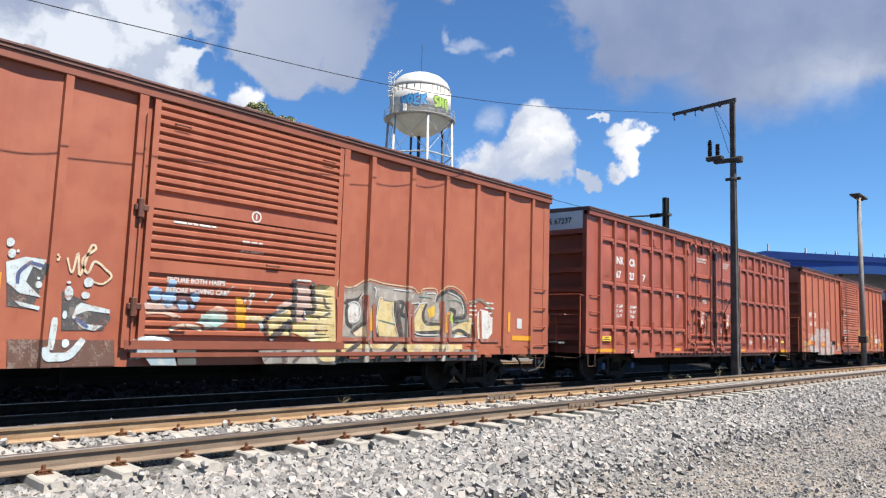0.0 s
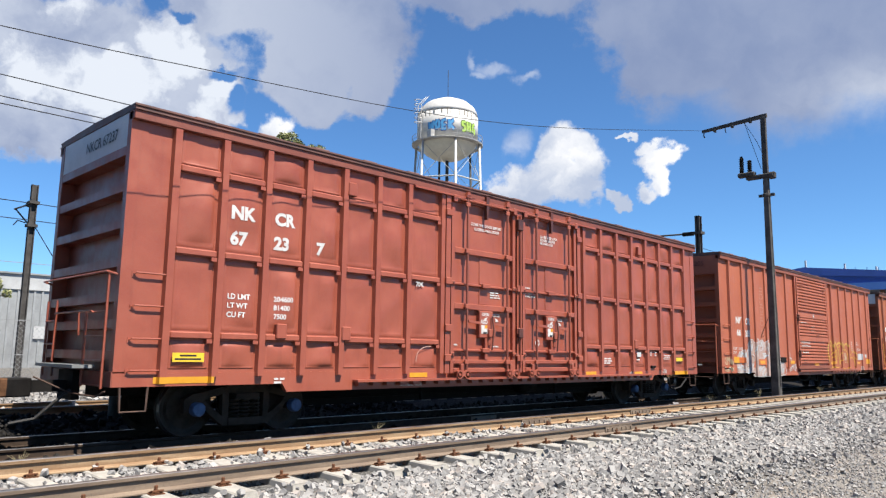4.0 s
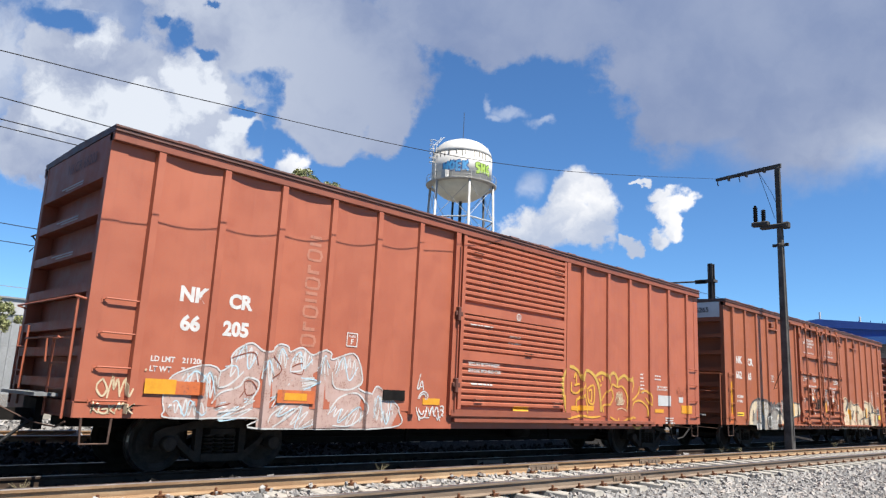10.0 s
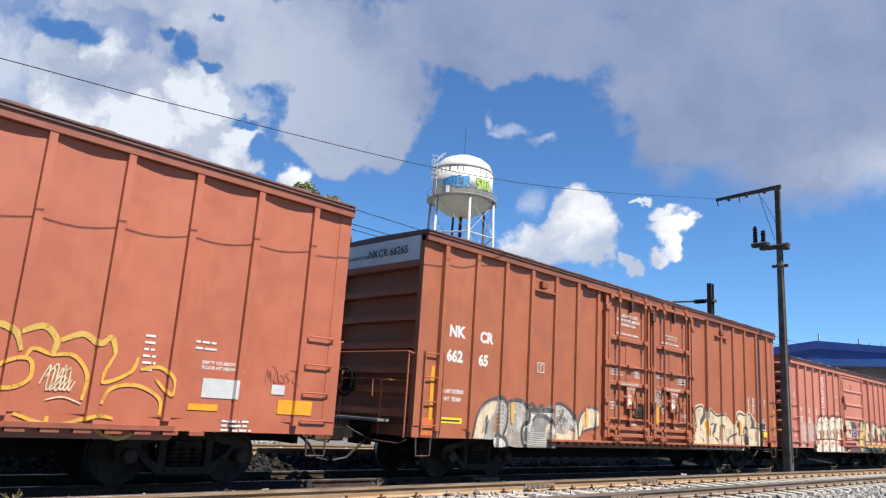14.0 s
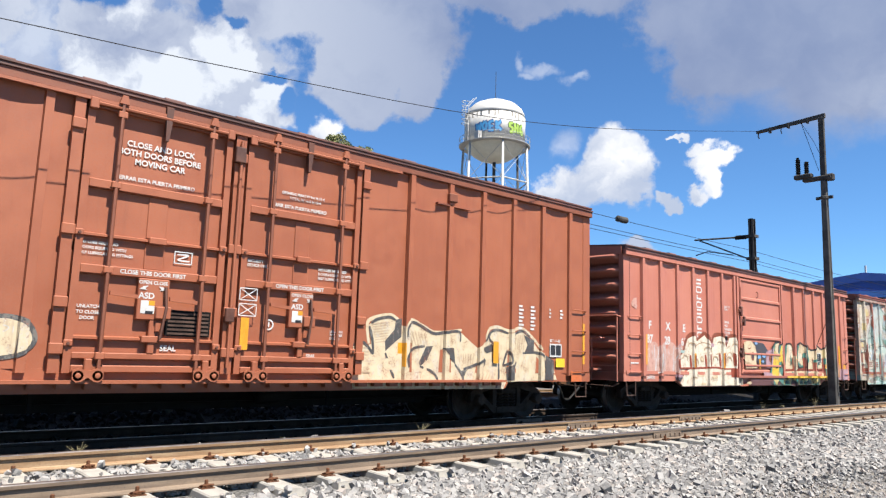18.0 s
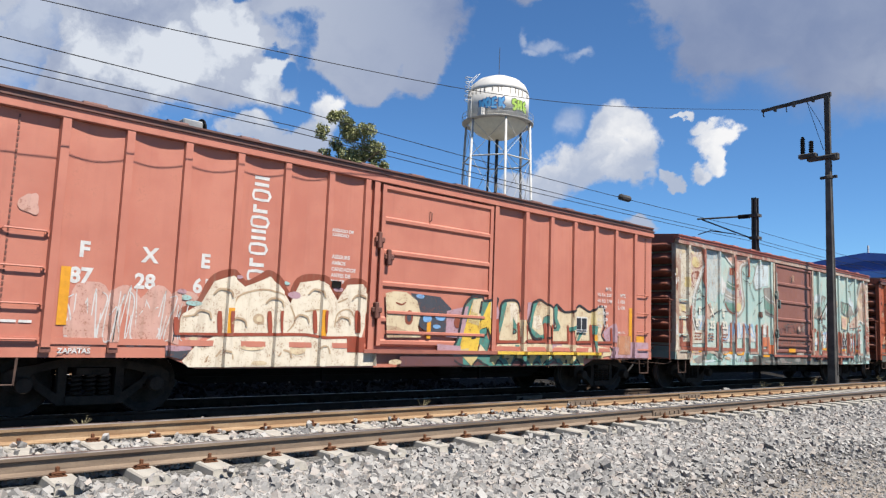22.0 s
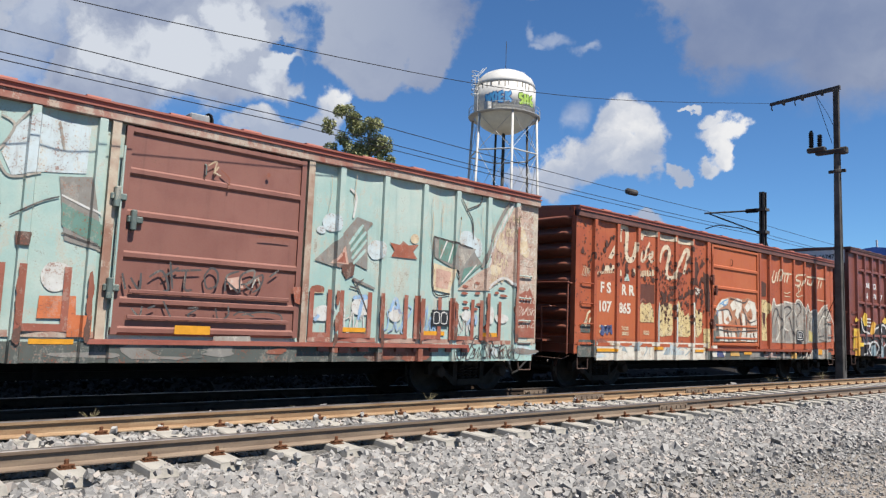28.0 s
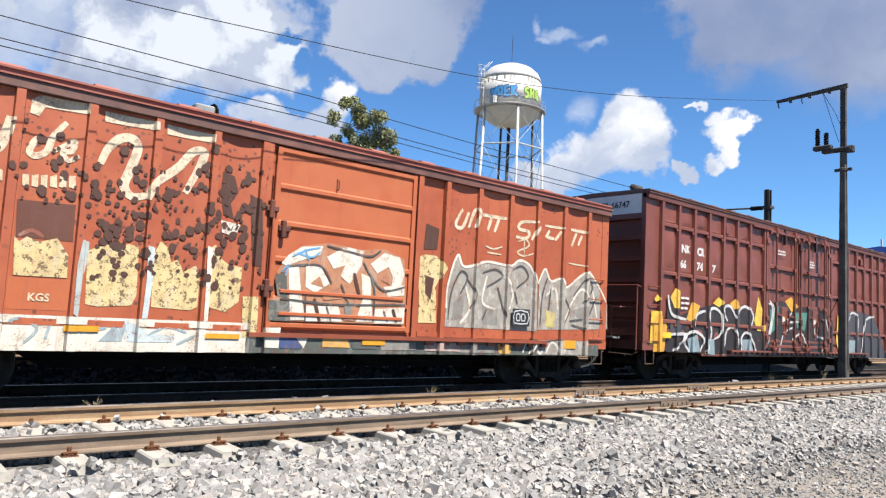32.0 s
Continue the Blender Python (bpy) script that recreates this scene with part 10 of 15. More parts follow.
def scribbled_c(p):
    S = SPRAY
    p.poly([(1.24, 1.17), (1.33, 1.47), (1.58, 1.61), (1.84, 1.69), (2.05, 1.67), (2.14, 1.61), (2.31, 1.72), (2.31, 1.86), (2.43, 2), (2.65, 2.1), (2.86, 1.99), (3, 1.99), (3.17, 2.12), (3.35, 2.1), (3.41, 2.01), (3.64, 2.1), (3.87, 1.99), (4.08, 2.09), (4.27, 2.05), (4.3, 1.94), (4.76, 2.08), (4.94, 1.9), (5.02, 1.59), (4.95, 1.45), (5.24, 1.36), (5.42, 1.5), (5.85, 1.22), (5.98, 1.06), (5.8, 0.74), (2.87, 0.72), (2.85, 0.88), (1.4, 0.87), (1.28, 0.99)], "graffiti", S["haze"], 0.005, "faded white scribbled letters")
    p.stroke([(1.24, 1.17), (1.33, 1.47), (1.58, 1.61), (1.84, 1.69), (2.05, 1.67), (2.14, 1.61), (2.31, 1.72), (2.31, 1.86), (2.43, 2), (2.65, 2.1), (2.86, 1.99), (3, 1.99), (3.17, 2.12), (3.35, 2.1), (3.41, 2.01), (3.64, 2.1), (3.87, 1.99), (4.08, 2.09), (4.27, 2.05), (4.3, 1.94), (4.76, 2.08), (4.94, 1.9), (5.02, 1.59), (4.95, 1.45), (5.24, 1.36), (5.42, 1.5), (5.85, 1.22), (5.98, 1.06), (5.8, 0.74), (2.87, 0.72), (2.85, 0.88), (1.4, 0.87), (1.28, 0.99), (1.24, 1.17)], 0.03, "graffiti", S["white"], 0.012)
    p.stroke([(2.36, 1.82), (2.43, 2.01), (2.46, 1.73), (2.52, 2.05), (2.54, 1.7), (2.65, 2.03), (2.66, 1.7), (2.74, 1.97), (2.77, 1.77)], 0.026, "graffiti", S["white"], 0.007)
    p.stroke([(2.36, 1.8), (2.53, 2.02), (2.64, 1.69), (2.76, 1.93)], 0.02, "graffiti", S["silver"], 0.0082)
    p.stroke([(2.39, 1.77), (2.54, 2.06), (2.63, 1.67), (2.77, 1.95)], 0.02, "graffiti", S["ice"], 0.0094)
    p.stroke([(3.13, 1.78), (3.16, 2.02), (3.22, 1.7), (3.25, 2.06), (3.33, 1.73), (3.34, 1.96)], 0.026, "graffiti", S["white"], 0.007)
    p.stroke([(3.12, 1.83), (3.22, 2.09), (3.37, 1.87)], 0.02, "graffiti", S["silver"], 0.0082)
    p.stroke([(3.16, 1.71), (3.23, 2.05), (3.38, 1.88)], 0.02, "graffiti", S["ice"], 0.0094)
    p.stroke([(3.47, 1.81), (3.53, 2), (3.55, 1.74), (3.62, 2.02), (3.65, 1.7), (3.72, 2.05), (3.74, 1.74), (3.82, 2), (3.87, 1.82)], 0.026, "graffiti", S["white"], 0.007)
    p.stroke([(3.46, 1.82), (3.63, 2.03), (3.74, 1.71), (3.87, 1.95)], 0.02, "graffiti", S["silver"], 0.0082)
    p.stroke([(3.45, 1.86), (3.62, 2.02), (3.68, 1.73), (3.88, 1.91)], 0.02, "graffiti", S["ice"], 0.0094)
    p.stroke([(4.37, 1.72), (4.44, 1.97), (4.52, 1.58), (4.57, 2.01), (4.63, 1.55), (4.7, 2.01), (4.76, 1.58), (4.82, 1.96), (4.87, 1.67)], 0.026, "graffiti", S["white"], 0.007)
    p.stroke([(4.43, 1.63), (4.56, 1.97), (4.7, 1.56), (4.84, 1.94)], 0.02, "graffiti", S["silver"], 0.0082)
    p.stroke([(4.4, 1.68), (4.57, 2), (4.72, 1.58), (4.9, 1.83)], 0.02, "graffiti", S["ice"], 0.0094)
    p.stroke([(1.34, 1.01), (1.41, 1.14), (1.46, 0.95), (1.52, 1.14), (1.56, 0.93), (1.61, 1.15), (1.67, 0.91), (1.73, 1.12), (1.78, 0.91), (1.83, 1.11), (1.9, 0.94), (1.93, 1.07)], 0.026, "graffiti", S["white"], 0.007)
    p.stroke([(1.37, 0.99), (1.46, 1.13), (1.61, 0.92), (1.73, 1.13), (1.81, 0.91), (1.97, 1.03)], 0.02, "graffiti", S["silver"], 0.0082)
    p.stroke([(1.34, 1.02), (1.47, 1.13), (1.61, 0.9), (1.68, 1.14), (1.85, 0.92), (1.97, 1.04)], 0.02, "graffiti", S["ice"], 0.0094)
    p.stroke([(2.23, 1.15), (2.59, 1.23), (2.11, 1), (2.71, 1.2), (2.15, 0.92), (2.8, 1.17), (2.17, 0.84), (2.77, 1.05), (2.44, 0.86)], 0.026, "graffiti", S["white"], 0.007)
    p.stroke([(2.14, 1.08), (2.71, 1.21), (2.16, 0.89), (2.68, 0.99)], 0.02, "graffiti", S["silver"], 0.0082)
    p.stroke([(2.19, 1.11), (2.68, 1.18), (2.18, 0.85), (2.54, 0.88)], 0.02, "graffiti", S["ice"], 0.0094)
    p.stroke([(3.06, 1.14), (3.25, 1.29), (3.13, 1.05), (3.44, 1.24), (3.22, 0.92), (3.59, 1.16), (3.35, 0.83), (3.74, 1.1), (3.52, 0.78), (3.87, 1.01), (3.65, 0.7), (3.98, 0.87), (3.9, 0.69)], 0.026, "graffiti", S["white"], 0.007)
    p.stroke([(3.05, 1.14), (3.33, 1.26), (3.27, 0.91), (3.73, 1.09), (3.69, 0.72), (3.97, 0.84)], 0.02, "graffiti", S["silver"], 0.0082)
    p.stroke([(3.05, 1.22), (3.46, 1.25), (3.26, 0.92), (3.71, 1.09), (3.62, 0.72), (4, 0.79)], 0.02, "graffiti", S["ice"], 0.0094)
    p.stroke([(4.33, 1.07), (4.52, 1.22), (4.43, 0.92), (4.68, 1.2), (4.53, 0.84), (4.87, 1.16), (4.7, 0.78), (4.99, 1.09), (4.85, 0.77), (5.08, 0.96)], 0.026, "graffiti", S["white"], 0.007)
    p.stroke([(4.34, 1.06), (4.66, 1.23), (4.54, 0.84), (4.98, 1.12), (5.07, 0.86)], 0.02, "graffiti", S["silver"], 0.0082)
    p.stroke([(4.34, 0.99), (4.63, 1.22), (4.53, 0.82), (5, 1.11), (5.03, 0.83)], 0.02, "graffiti", S["ice"], 0.0094)
    p.stroke([(5.34, 0.95), (5.36, 1.29), (5.44, 0.88), (5.51, 1.33), (5.56, 0.84), (5.64, 1.34), (5.69, 0.8), (5.73, 1.34), (5.83, 0.97)], 0.026, "graffiti", S["white"], 0.007)
    p.stroke([(5.38, 0.9), (5.51, 1.33), (5.69, 0.83), (5.84, 1.14)], 0.02, "graffiti", S["silver"], 0.0082)
    p.stroke([(5.36, 0.91), (5.44, 1.33), (5.67, 0.8), (5.79, 1.24)], 0.02, "graffiti", S["ice"], 0.0094)
    p.stroke([(3.99, 1.71), (4.05, 1.96), (4.13, 1.57), (4.15, 1.96), (4.23, 1.65)], 0.026, "graffiti", S["white"], 0.007)
    p.stroke([(4.05, 1.62), (4.11, 1.96), (4.25, 1.78)], 0.02, "graffiti", S["silver"], 0.0082)
    p.stroke([(4.02, 1.65), (4.09, 1.99), (4.26, 1.78)], 0.02, "graffiti", S["ice"], 0.0094)
    p.stroke([(1.8, 1.34), (1.87, 1.56), (1.91, 1.18), (1.95, 1.57), (2, 1.18), (2.05, 1.53), (2.12, 1.29)], 0.026, "graffiti", S["white"], 0.007)
    p.stroke([(1.79, 1.39), (1.95, 1.61), (2.12, 1.31)], 0.02, "graffiti", S["silver"], 0.0082)
    p.stroke([(1.78, 1.39), (1.95, 1.58), (2.08, 1.24)], 0.02, "graffiti", S["ice"], 0.0094)
    p.stroke([(3.56, 1.55), (3.94, 1.59), (3.41, 1.45), (4.02, 1.52), (3.49, 1.38), (3.87, 1.41)], 0.026, "graffiti", S["white"], 0.007)
    p.stroke([(3.48, 1.52), (4.03, 1.52), (3.61, 1.37)], 0.02, "graffiti", S["silver"], 0.0082)
    p.stroke([(3.67, 1.58), (4.03, 1.53), (3.74, 1.37)], 0.02, "graffiti", S["ice"], 0.0094)
    p.stroke([(2.23, 1.66), (2.33, 1.72), (2.32, 1.54), (2.45, 1.7), (2.42, 1.52), (2.54, 1.58)], 0.026, "graffiti", S["white"], 0.007)
    p.stroke([(2.21, 1.69), (2.41, 1.7), (2.51, 1.53)], 0.02, "graffiti", S["silver"], 0.0082)
    p.stroke([(2.21, 1.69), (2.42, 1.7), (2.46, 1.52)], 0.02, "graffiti", S["ice"], 0.0094)
    p.stroke([(1.51, 1.45), (1.58, 1.58), (1.62, 1.39), (1.7, 1.62), (1.79, 1.39), (1.88, 1.55), (1.93, 1.43)], 0.026, "graffiti", S["white"], 0.007)
    p.stroke([(1.48, 1.51), (1.74, 1.61), (1.88, 1.39)], 0.02, "graffiti", S["silver"], 0.0082)
    p.stroke([(1.55, 1.41), (1.72, 1.59), (1.92, 1.42)], 0.02, "graffiti", S["ice"], 0.0094)
    p.stroke([(2.88, 1.52), (2.92, 1.82), (3.01, 1.42), (3.02, 1.87), (3.12, 1.58)], 0.026, "graffiti", S["white"], 0.007)
    p.stroke([(2.91, 1.5), (2.96, 1.88), (3.12, 1.58)], 0.02, "graffiti", S["silver"], 0.0082)
    p.stroke([(2.89, 1.52), (2.96, 1.84), (3.09, 1.48)], 0.02, "graffiti", S["ice"], 0.0094)
    p.stroke([(2.03, 1.1), (2.17, 1.27), (2.49, 1.38), (2.61, 1.53), (2.83, 1.48), (2.8, 1.29), (2.57, 1.04), (2.17, 0.97)], 0.03, "graffiti", S["white"], 0.012)
    p.stroke([(3.44, 1.67), (3.68, 1.72), (3.66, 1.94), (3.47, 1.85), (3.44, 1.67)], 0.03, "graffiti", S["white"], 0.012)
    p.stroke([(4.32, 1.71), (4.4, 1.45), (4.77, 1.42), (5, 1.55)], 0.03, "graffiti", S["white"], 0.012)
    p.stroke([(4.29, 0.96), (4.52, 1.26), (4.94, 1.35), (5.15, 1.05), (4.83, 0.78), (4.41, 0.77)], 0.03, "graffiti", S["white"], 0.012)
    p.stroke([(3.08, 0.79), (3.15, 0.95), (3.5, 1.17), (3.78, 1.17), (3.34, 0.84), (3.17, 0.74)], 0.03, "graffiti", S["white"], 0.012)
    p.stroke([(2.14, 1.61), (2.12, 1.37), (2.32, 1.41), (2.55, 1.63)], 0.03, "graffiti", S["white"], 0.012)
    p.stroke([(2.57, 1.46), (2.7, 1.48), (2.82, 1.33), (2.64, 1.25), (2.57, 1.46)], 0.018, "graffiti", S["rust"], 0.011)
    p.stroke([(3.44, 1.74), (3.67, 1.83), (3.68, 1.64), (3.44, 1.67)], 0.018, "graffiti", S["rust"], 0.011)
    p.stroke([(2.28, 1.82), (2.69, 1.95), (2.8, 1.74)], 0.018, "graffiti", S["rust"], 0.011)
    p.stroke([(3.05, 1.94), (3.26, 1.7), (3.09, 1.55)], 0.018, "graffiti", S["rust"], 0.011)
    p.stroke([(2.08, 1.04), (2.44, 1.14), (2.62, 1.35)], 0.018, "graffiti", S["rust"], 0.011)
    p.stroke([(0.92, 1.55), (0.94, 1.58)], 0.03, "graffiti", S["cream"], 0.012)


def sprayed_d(p):
    S = WEATHERED
    p.stroke([(12.08, 1.56), (12.03, 1.86), (12.1, 2.01), (12.53, 2.11), (12.75, 2.03)], 0.07, "graffiti", S["cream"], 0.004)
    p.stroke([(12.89, 1.86), (13.04, 2.04), (13.39, 1.93), (13.71, 1.83), (14.41, 1.91)], 0.07, "graffiti", S["cream"], 0.004)
    p.stroke([(15.11, 1.74), (15.21, 1.96), (15.47, 2.02), (15.82, 1.95), (16.23, 2.03), (16.63, 1.81), (16.87, 1.57)], 0.07, "graffiti", S["cream"], 0.004)
    p.poly([(11.67, 1.5), (11.82, 1.57), (12.05, 1.51), (12.13, 1.57), (12.06, 1.88), (12.13, 1.99), (12.53, 2.07), (12.71, 2.01), (12.83, 1.93), (12.91, 1.89), (13.04, 1.99), (13.39, 1.89), (13.71, 1.81), (14.12, 1.87), (14.37, 1.87), (14.84, 1.56), (15.11, 1.7), (15.23, 1.92), (15.47, 1.97), (15.83, 1.9), (16.24, 1.97), (16.58, 1.76), (16.81, 1.54), (17.29, 1.33), (17.45, 0.9), (15.76, 0.86), (15.67, 0.71), (11.75, 0.75)], "graffiti", S["cream"], 0.006, "cream sprayed bubble letters")
    p.poly([(12.44, 1.62), (12.66, 1.84), (12.68, 2.03), (12.82, 2.06), (12.83, 1.71), (12.58, 1.53), (12.46, 1.43)], "graffiti", S["dark"], 0.012)
    p.poly([(13.46, 1.55), (13.63, 1.56), (13.49, 1.28), (13.31, 1.16), (13.28, 1.24)], "graffiti", S["dark"], 0.012)
    p.poly([(13.86, 1.53), (14.19, 1.54), (14.24, 1.21), (13.99, 1.41)], "graffiti", S["dark"], 0.012)
    p.poly([(14.4, 1.09), (14.58, 1.11), (14.5, 0.98)], "graffiti", S["dark"], 0.012)
    p.poly([(16.3, 1.89), (16.64, 1.77), (16.63, 1.51), (16.33, 1.48), (16.43, 1.67)], "graffiti", S["dark"], 0.012)
    p.poly([(14.98, 1.55), (15.3, 1.66), (15.32, 1.5), (15.13, 1.46)], "graffiti", S["dark"], 0.012)
    p.poly([(17.05, 1.45), (17.36, 1.33), (17.33, 0.9), (17.03, 0.9)], "graffiti", S["dark"], 0.012)
    p.poly([(15.73, 1.16), (16.08, 1.3), (15.99, 1.12), (15.96, 0.89), (15.76, 0.89)], "graffiti", S["dark"], 0.012)
    p.stroke([(11.67, 1.53), (11.91, 1.59), (12.1, 1.46), (12.16, 1.35)], 0.055, "graffiti", S["dark"], 0.012)
    p.stroke([(12.07, 1.88), (12.15, 1.64), (12.18, 1.37)], 0.055, "graffiti", S["dark"], 0.012)
    p.stroke([(12.11, 1.94), (12.26, 2.02), (12.53, 2.07), (12.67, 2.02)], 0.055, "graffiti", S["dark"], 0.012)
    p.stroke([(12.46, 1.4), (12.55, 1.19), (12.68, 0.94)], 0.055, "graffiti", S["dark"], 0.012)
    p.stroke([(12.92, 1.71), (12.94, 1.9), (13.08, 2), (13.31, 1.94), (13.63, 1.81), (13.91, 1.84), (14.33, 1.87), (14.37, 1.67)], 0.055, "graffiti", S["dark"], 0.012)
    p.stroke([(12.98, 1.14), (12.96, 1.35), (13.13, 1.5), (13.42, 1.55)], 0.055, "graffiti", S["dark"], 0.012)
    p.stroke([(13.31, 1.16), (13.62, 1.06), (13.75, 0.94), (13.76, 0.86)], 0.055, "graffiti", S["dark"], 0.012)
    p.stroke([(14.23, 1.21), (14.45, 0.99), (14.47, 0.74)], 0.055, "graffiti", S["dark"], 0.012)
    p.stroke([(14.44, 1.11), (14.74, 1.19), (15.06, 1.32), (15.02, 1.15)], 0.055, "graffiti", S["dark"], 0.012)
    p.stroke([(15.11, 1.7), (15.24, 1.89), (15.47, 1.96), (15.78, 1.9)], 0.055, "graffiti", S["dark"], 0.012)
    p.stroke([(15.24, 1.87), (15.22, 1.75), (15.46, 1.53), (15.51, 0.95), (15.43, 0.73)], 0.055, "graffiti", S["dark"], 0.012)
    p.stroke([(15.63, 1.2), (15.76, 1.51), (15.87, 1.3), (15.64, 1.2)], 0.055, "graffiti", S["dark"], 0.012)
    p.stroke([(16.27, 1.48), (16.77, 1.5), (17, 1.32), (17.16, 0.9)], 0.055, "graffiti", S["dark"], 0.012)
    p.stroke([(15.93, 1.87), (16.24, 1.97), (16.51, 1.85)], 0.055, "graffiti", S["dark"], 0.012)
    p.stroke([(12.01, 1.22), (12.18, 1.22), (12.2, 1.15), (12.05, 1.15)], 0.055, "graffiti", S["dark"], 0.012)
    p.stroke([(12.14, 1.92), (12.54, 1.97)], 0.025, "graffiti", S["tan"], 0.0095)
    p.stroke([(12.15, 1.87), (12.54, 1.92)], 0.025, "graffiti", S["tan"], 0.0095)
    p.stroke([(12.16, 1.82), (12.53, 1.87)], 0.025, "graffiti", S["tan"], 0.0095)
    p.stroke([(12.17, 1.77), (12.53, 1.82)], 0.025, "graffiti", S["tan"], 0.0095)
    p.stroke([(12.19, 1.72), (12.52, 1.77)], 0.025, "graffiti", S["tan"], 0.0095)
    p.stroke([(12.2, 1.68), (12.51, 1.72)], 0.025, "graffiti", S["tan"], 0.0095)
    p.stroke([(12.21, 1.63), (12.51, 1.67)], 0.025, "graffiti", S["tan"], 0.0095)
    p.stroke([(12.22, 1.58), (12.5, 1.62)], 0.025, "graffiti", S["tan"], 0.0095)
    p.stroke([(12.98, 1.86), (13.07, 1.65), (13.1, 1.55)], 0.025, "graffiti", S["tan"], 0.0095)
    p.stroke([(13.06, 1.85), (13.15, 1.65), (13.18, 1.56)], 0.025, "graffiti", S["tan"], 0.0095)
    p.stroke([(13.15, 1.84), (13.22, 1.65), (13.25, 1.56)], 0.025, "graffiti", S["tan"], 0.0095)
    p.stroke([(13.23, 1.82), (13.3, 1.66), (13.33, 1.56)], 0.025, "graffiti", S["tan"], 0.0095)
    p.stroke([(13.32, 1.81), (13.37, 1.66), (13.4, 1.57)], 0.025, "graffiti", S["tan"], 0.0095)
    p.stroke([(13.4, 1.79), (13.45, 1.66), (13.48, 1.57)], 0.025, "graffiti", S["tan"], 0.0095)
    p.stroke([(14.33, 1.42), (14.39, 1.15)], 0.025, "graffiti", S["tan"], 0.0095)
    p.stroke([(14.4, 1.43), (14.45, 1.15)], 0.025, "graffiti", S["tan"], 0.0095)
    p.stroke([(14.46, 1.43), (14.5, 1.15)], 0.025, "graffiti", S["tan"], 0.0095)
    p.stroke([(14.53, 1.43), (14.55, 1.15)], 0.025, "graffiti", S["tan"], 0.0095)
    p.stroke([(14.6, 1.43), (14.6, 1.15)], 0.025, "graffiti", S["tan"], 0.0095)
    p.stroke([(14.68, 1.43), (14.66, 1.15)], 0.025, "graffiti", S["tan"], 0.0095)
    p.stroke([(14.75, 1.44), (14.71, 1.15)], 0.025, "graffiti", S["tan"], 0.0095)
    p.stroke([(14.71, 1.03), (14.6, 0.77)], 0.025, "graffiti", S["tan"], 0.0095)
    p.stroke([(14.8, 1.03), (14.68, 0.77)], 0.025, "graffiti", S["tan"], 0.0095)
    p.stroke([(14.89, 1.03), (14.76, 0.77)], 0.025, "graffiti", S["tan"], 0.0095)
    p.stroke([(14.98, 1.03), (14.84, 0.76)], 0.025, "graffiti", S["tan"], 0.0095)
    p.stroke([(15.07, 1.03), (14.92, 0.76)], 0.025, "graffiti", S["tan"], 0.0095)
    p.stroke([(15.17, 1.03), (15, 0.76)], 0.025, "graffiti", S["tan"], 0.0095)
    p.stroke([(15.26, 1.03), (15.09, 0.76)], 0.025, "graffiti", S["tan"], 0.0095)
    p.stroke([(15.35, 1.03), (15.17, 0.76)], 0.025, "graffiti", S["tan"], 0.0095)
    p.stroke([(16.03, 1.87), (16.01, 1.54)], 0.025, "graffiti", S["tan"], 0.0095)
    p.stroke([(16.11, 1.88), (16.08, 1.54)], 0.025, "graffiti", S["tan"], 0.0095)
    p.stroke([(16.18, 1.88), (16.15, 1.55)], 0.025, "graffiti", S["tan"], 0.0095)
    p.stroke([(16.25, 1.88), (16.23, 1.55)], 0.025, "graffiti", S["tan"], 0.0095)
    p.stroke([(16.33, 1.89), (16.3, 1.55)], 0.025, "graffiti", S["tan"], 0.0095)
    p.stroke([(11.74, 1.48), (12.09, 1.48)], 0.025, "graffiti", S["tan"], 0.0095)
    p.stroke([(11.74, 1.42), (12.09, 1.41)], 0.025, "graffiti", S["tan"], 0.0095)
    p.stroke([(11.75, 1.36), (12.1, 1.35)], 0.025, "graffiti", S["tan"], 0.0095)
    p.stroke([(11.75, 1.3), (12.1, 1.29)], 0.025, "graffiti", S["tan"], 0.0095)
    p.stroke([(11.76, 1.24), (12.11, 1.23)], 0.025, "graffiti", S["tan"], 0.0095)
    p.stroke([(11.77, 1.18), (12.12, 1.17)], 0.025, "graffiti", S["tan"], 0.0095)
    p.stroke([(11.77, 1.12), (12.12, 1.1)], 0.025, "graffiti", S["tan"], 0.0095)
    p.stroke([(11.78, 1.05), (12.13, 1.04)], 0.025, "graffiti", S["tan"], 0.0095)
    p.poly([(1.76, 0.86), (1.86, 1.3), (2.09, 1.61), (2.53, 1.79), (2.78, 1.76), (2.8, 1.2), (2.72, 0.86)], "graffiti", S["silver"], 0.004, "silver sprayed bubble letters")
    p.poly([(1.81, 0.88), (1.9, 1.3), (2.17, 1.58), (2.5, 1.74), (2.45, 1.46), (2.14, 1.07), (2.12, 0.87)], "graffiti", S["cream"], 0.009)
    p.stroke([(1.76, 0.86), (1.86, 1.3), (2.09, 1.61), (2.53, 1.79), (2.7, 1.77)], 0.055, "graffiti", S["dark"], 0.012)
    p.stroke([(2.07, 0.99), (2.22, 1.38), (2.18, 0.99), (2.27, 1.3)], 0.03, "graffiti", S["black"], 0.014)
    p.poly(rounded([(2.89, 1.64), (2.98, 1.72), (3.19, 1.73), (3.43, 1.7), (3.58, 1.61), (3.63, 1.44), (3.57, 1.29), (3.45, 1.15), (3.43, 0.97), (3.51, 0.71), (3.06, 0.72), (2.86, 0.83), (2.79, 0.97), (2.86, 1.15), (2.91, 1.39)]), "graffiti", S["silver"], 0.006, "brushed silver sprayed letter")
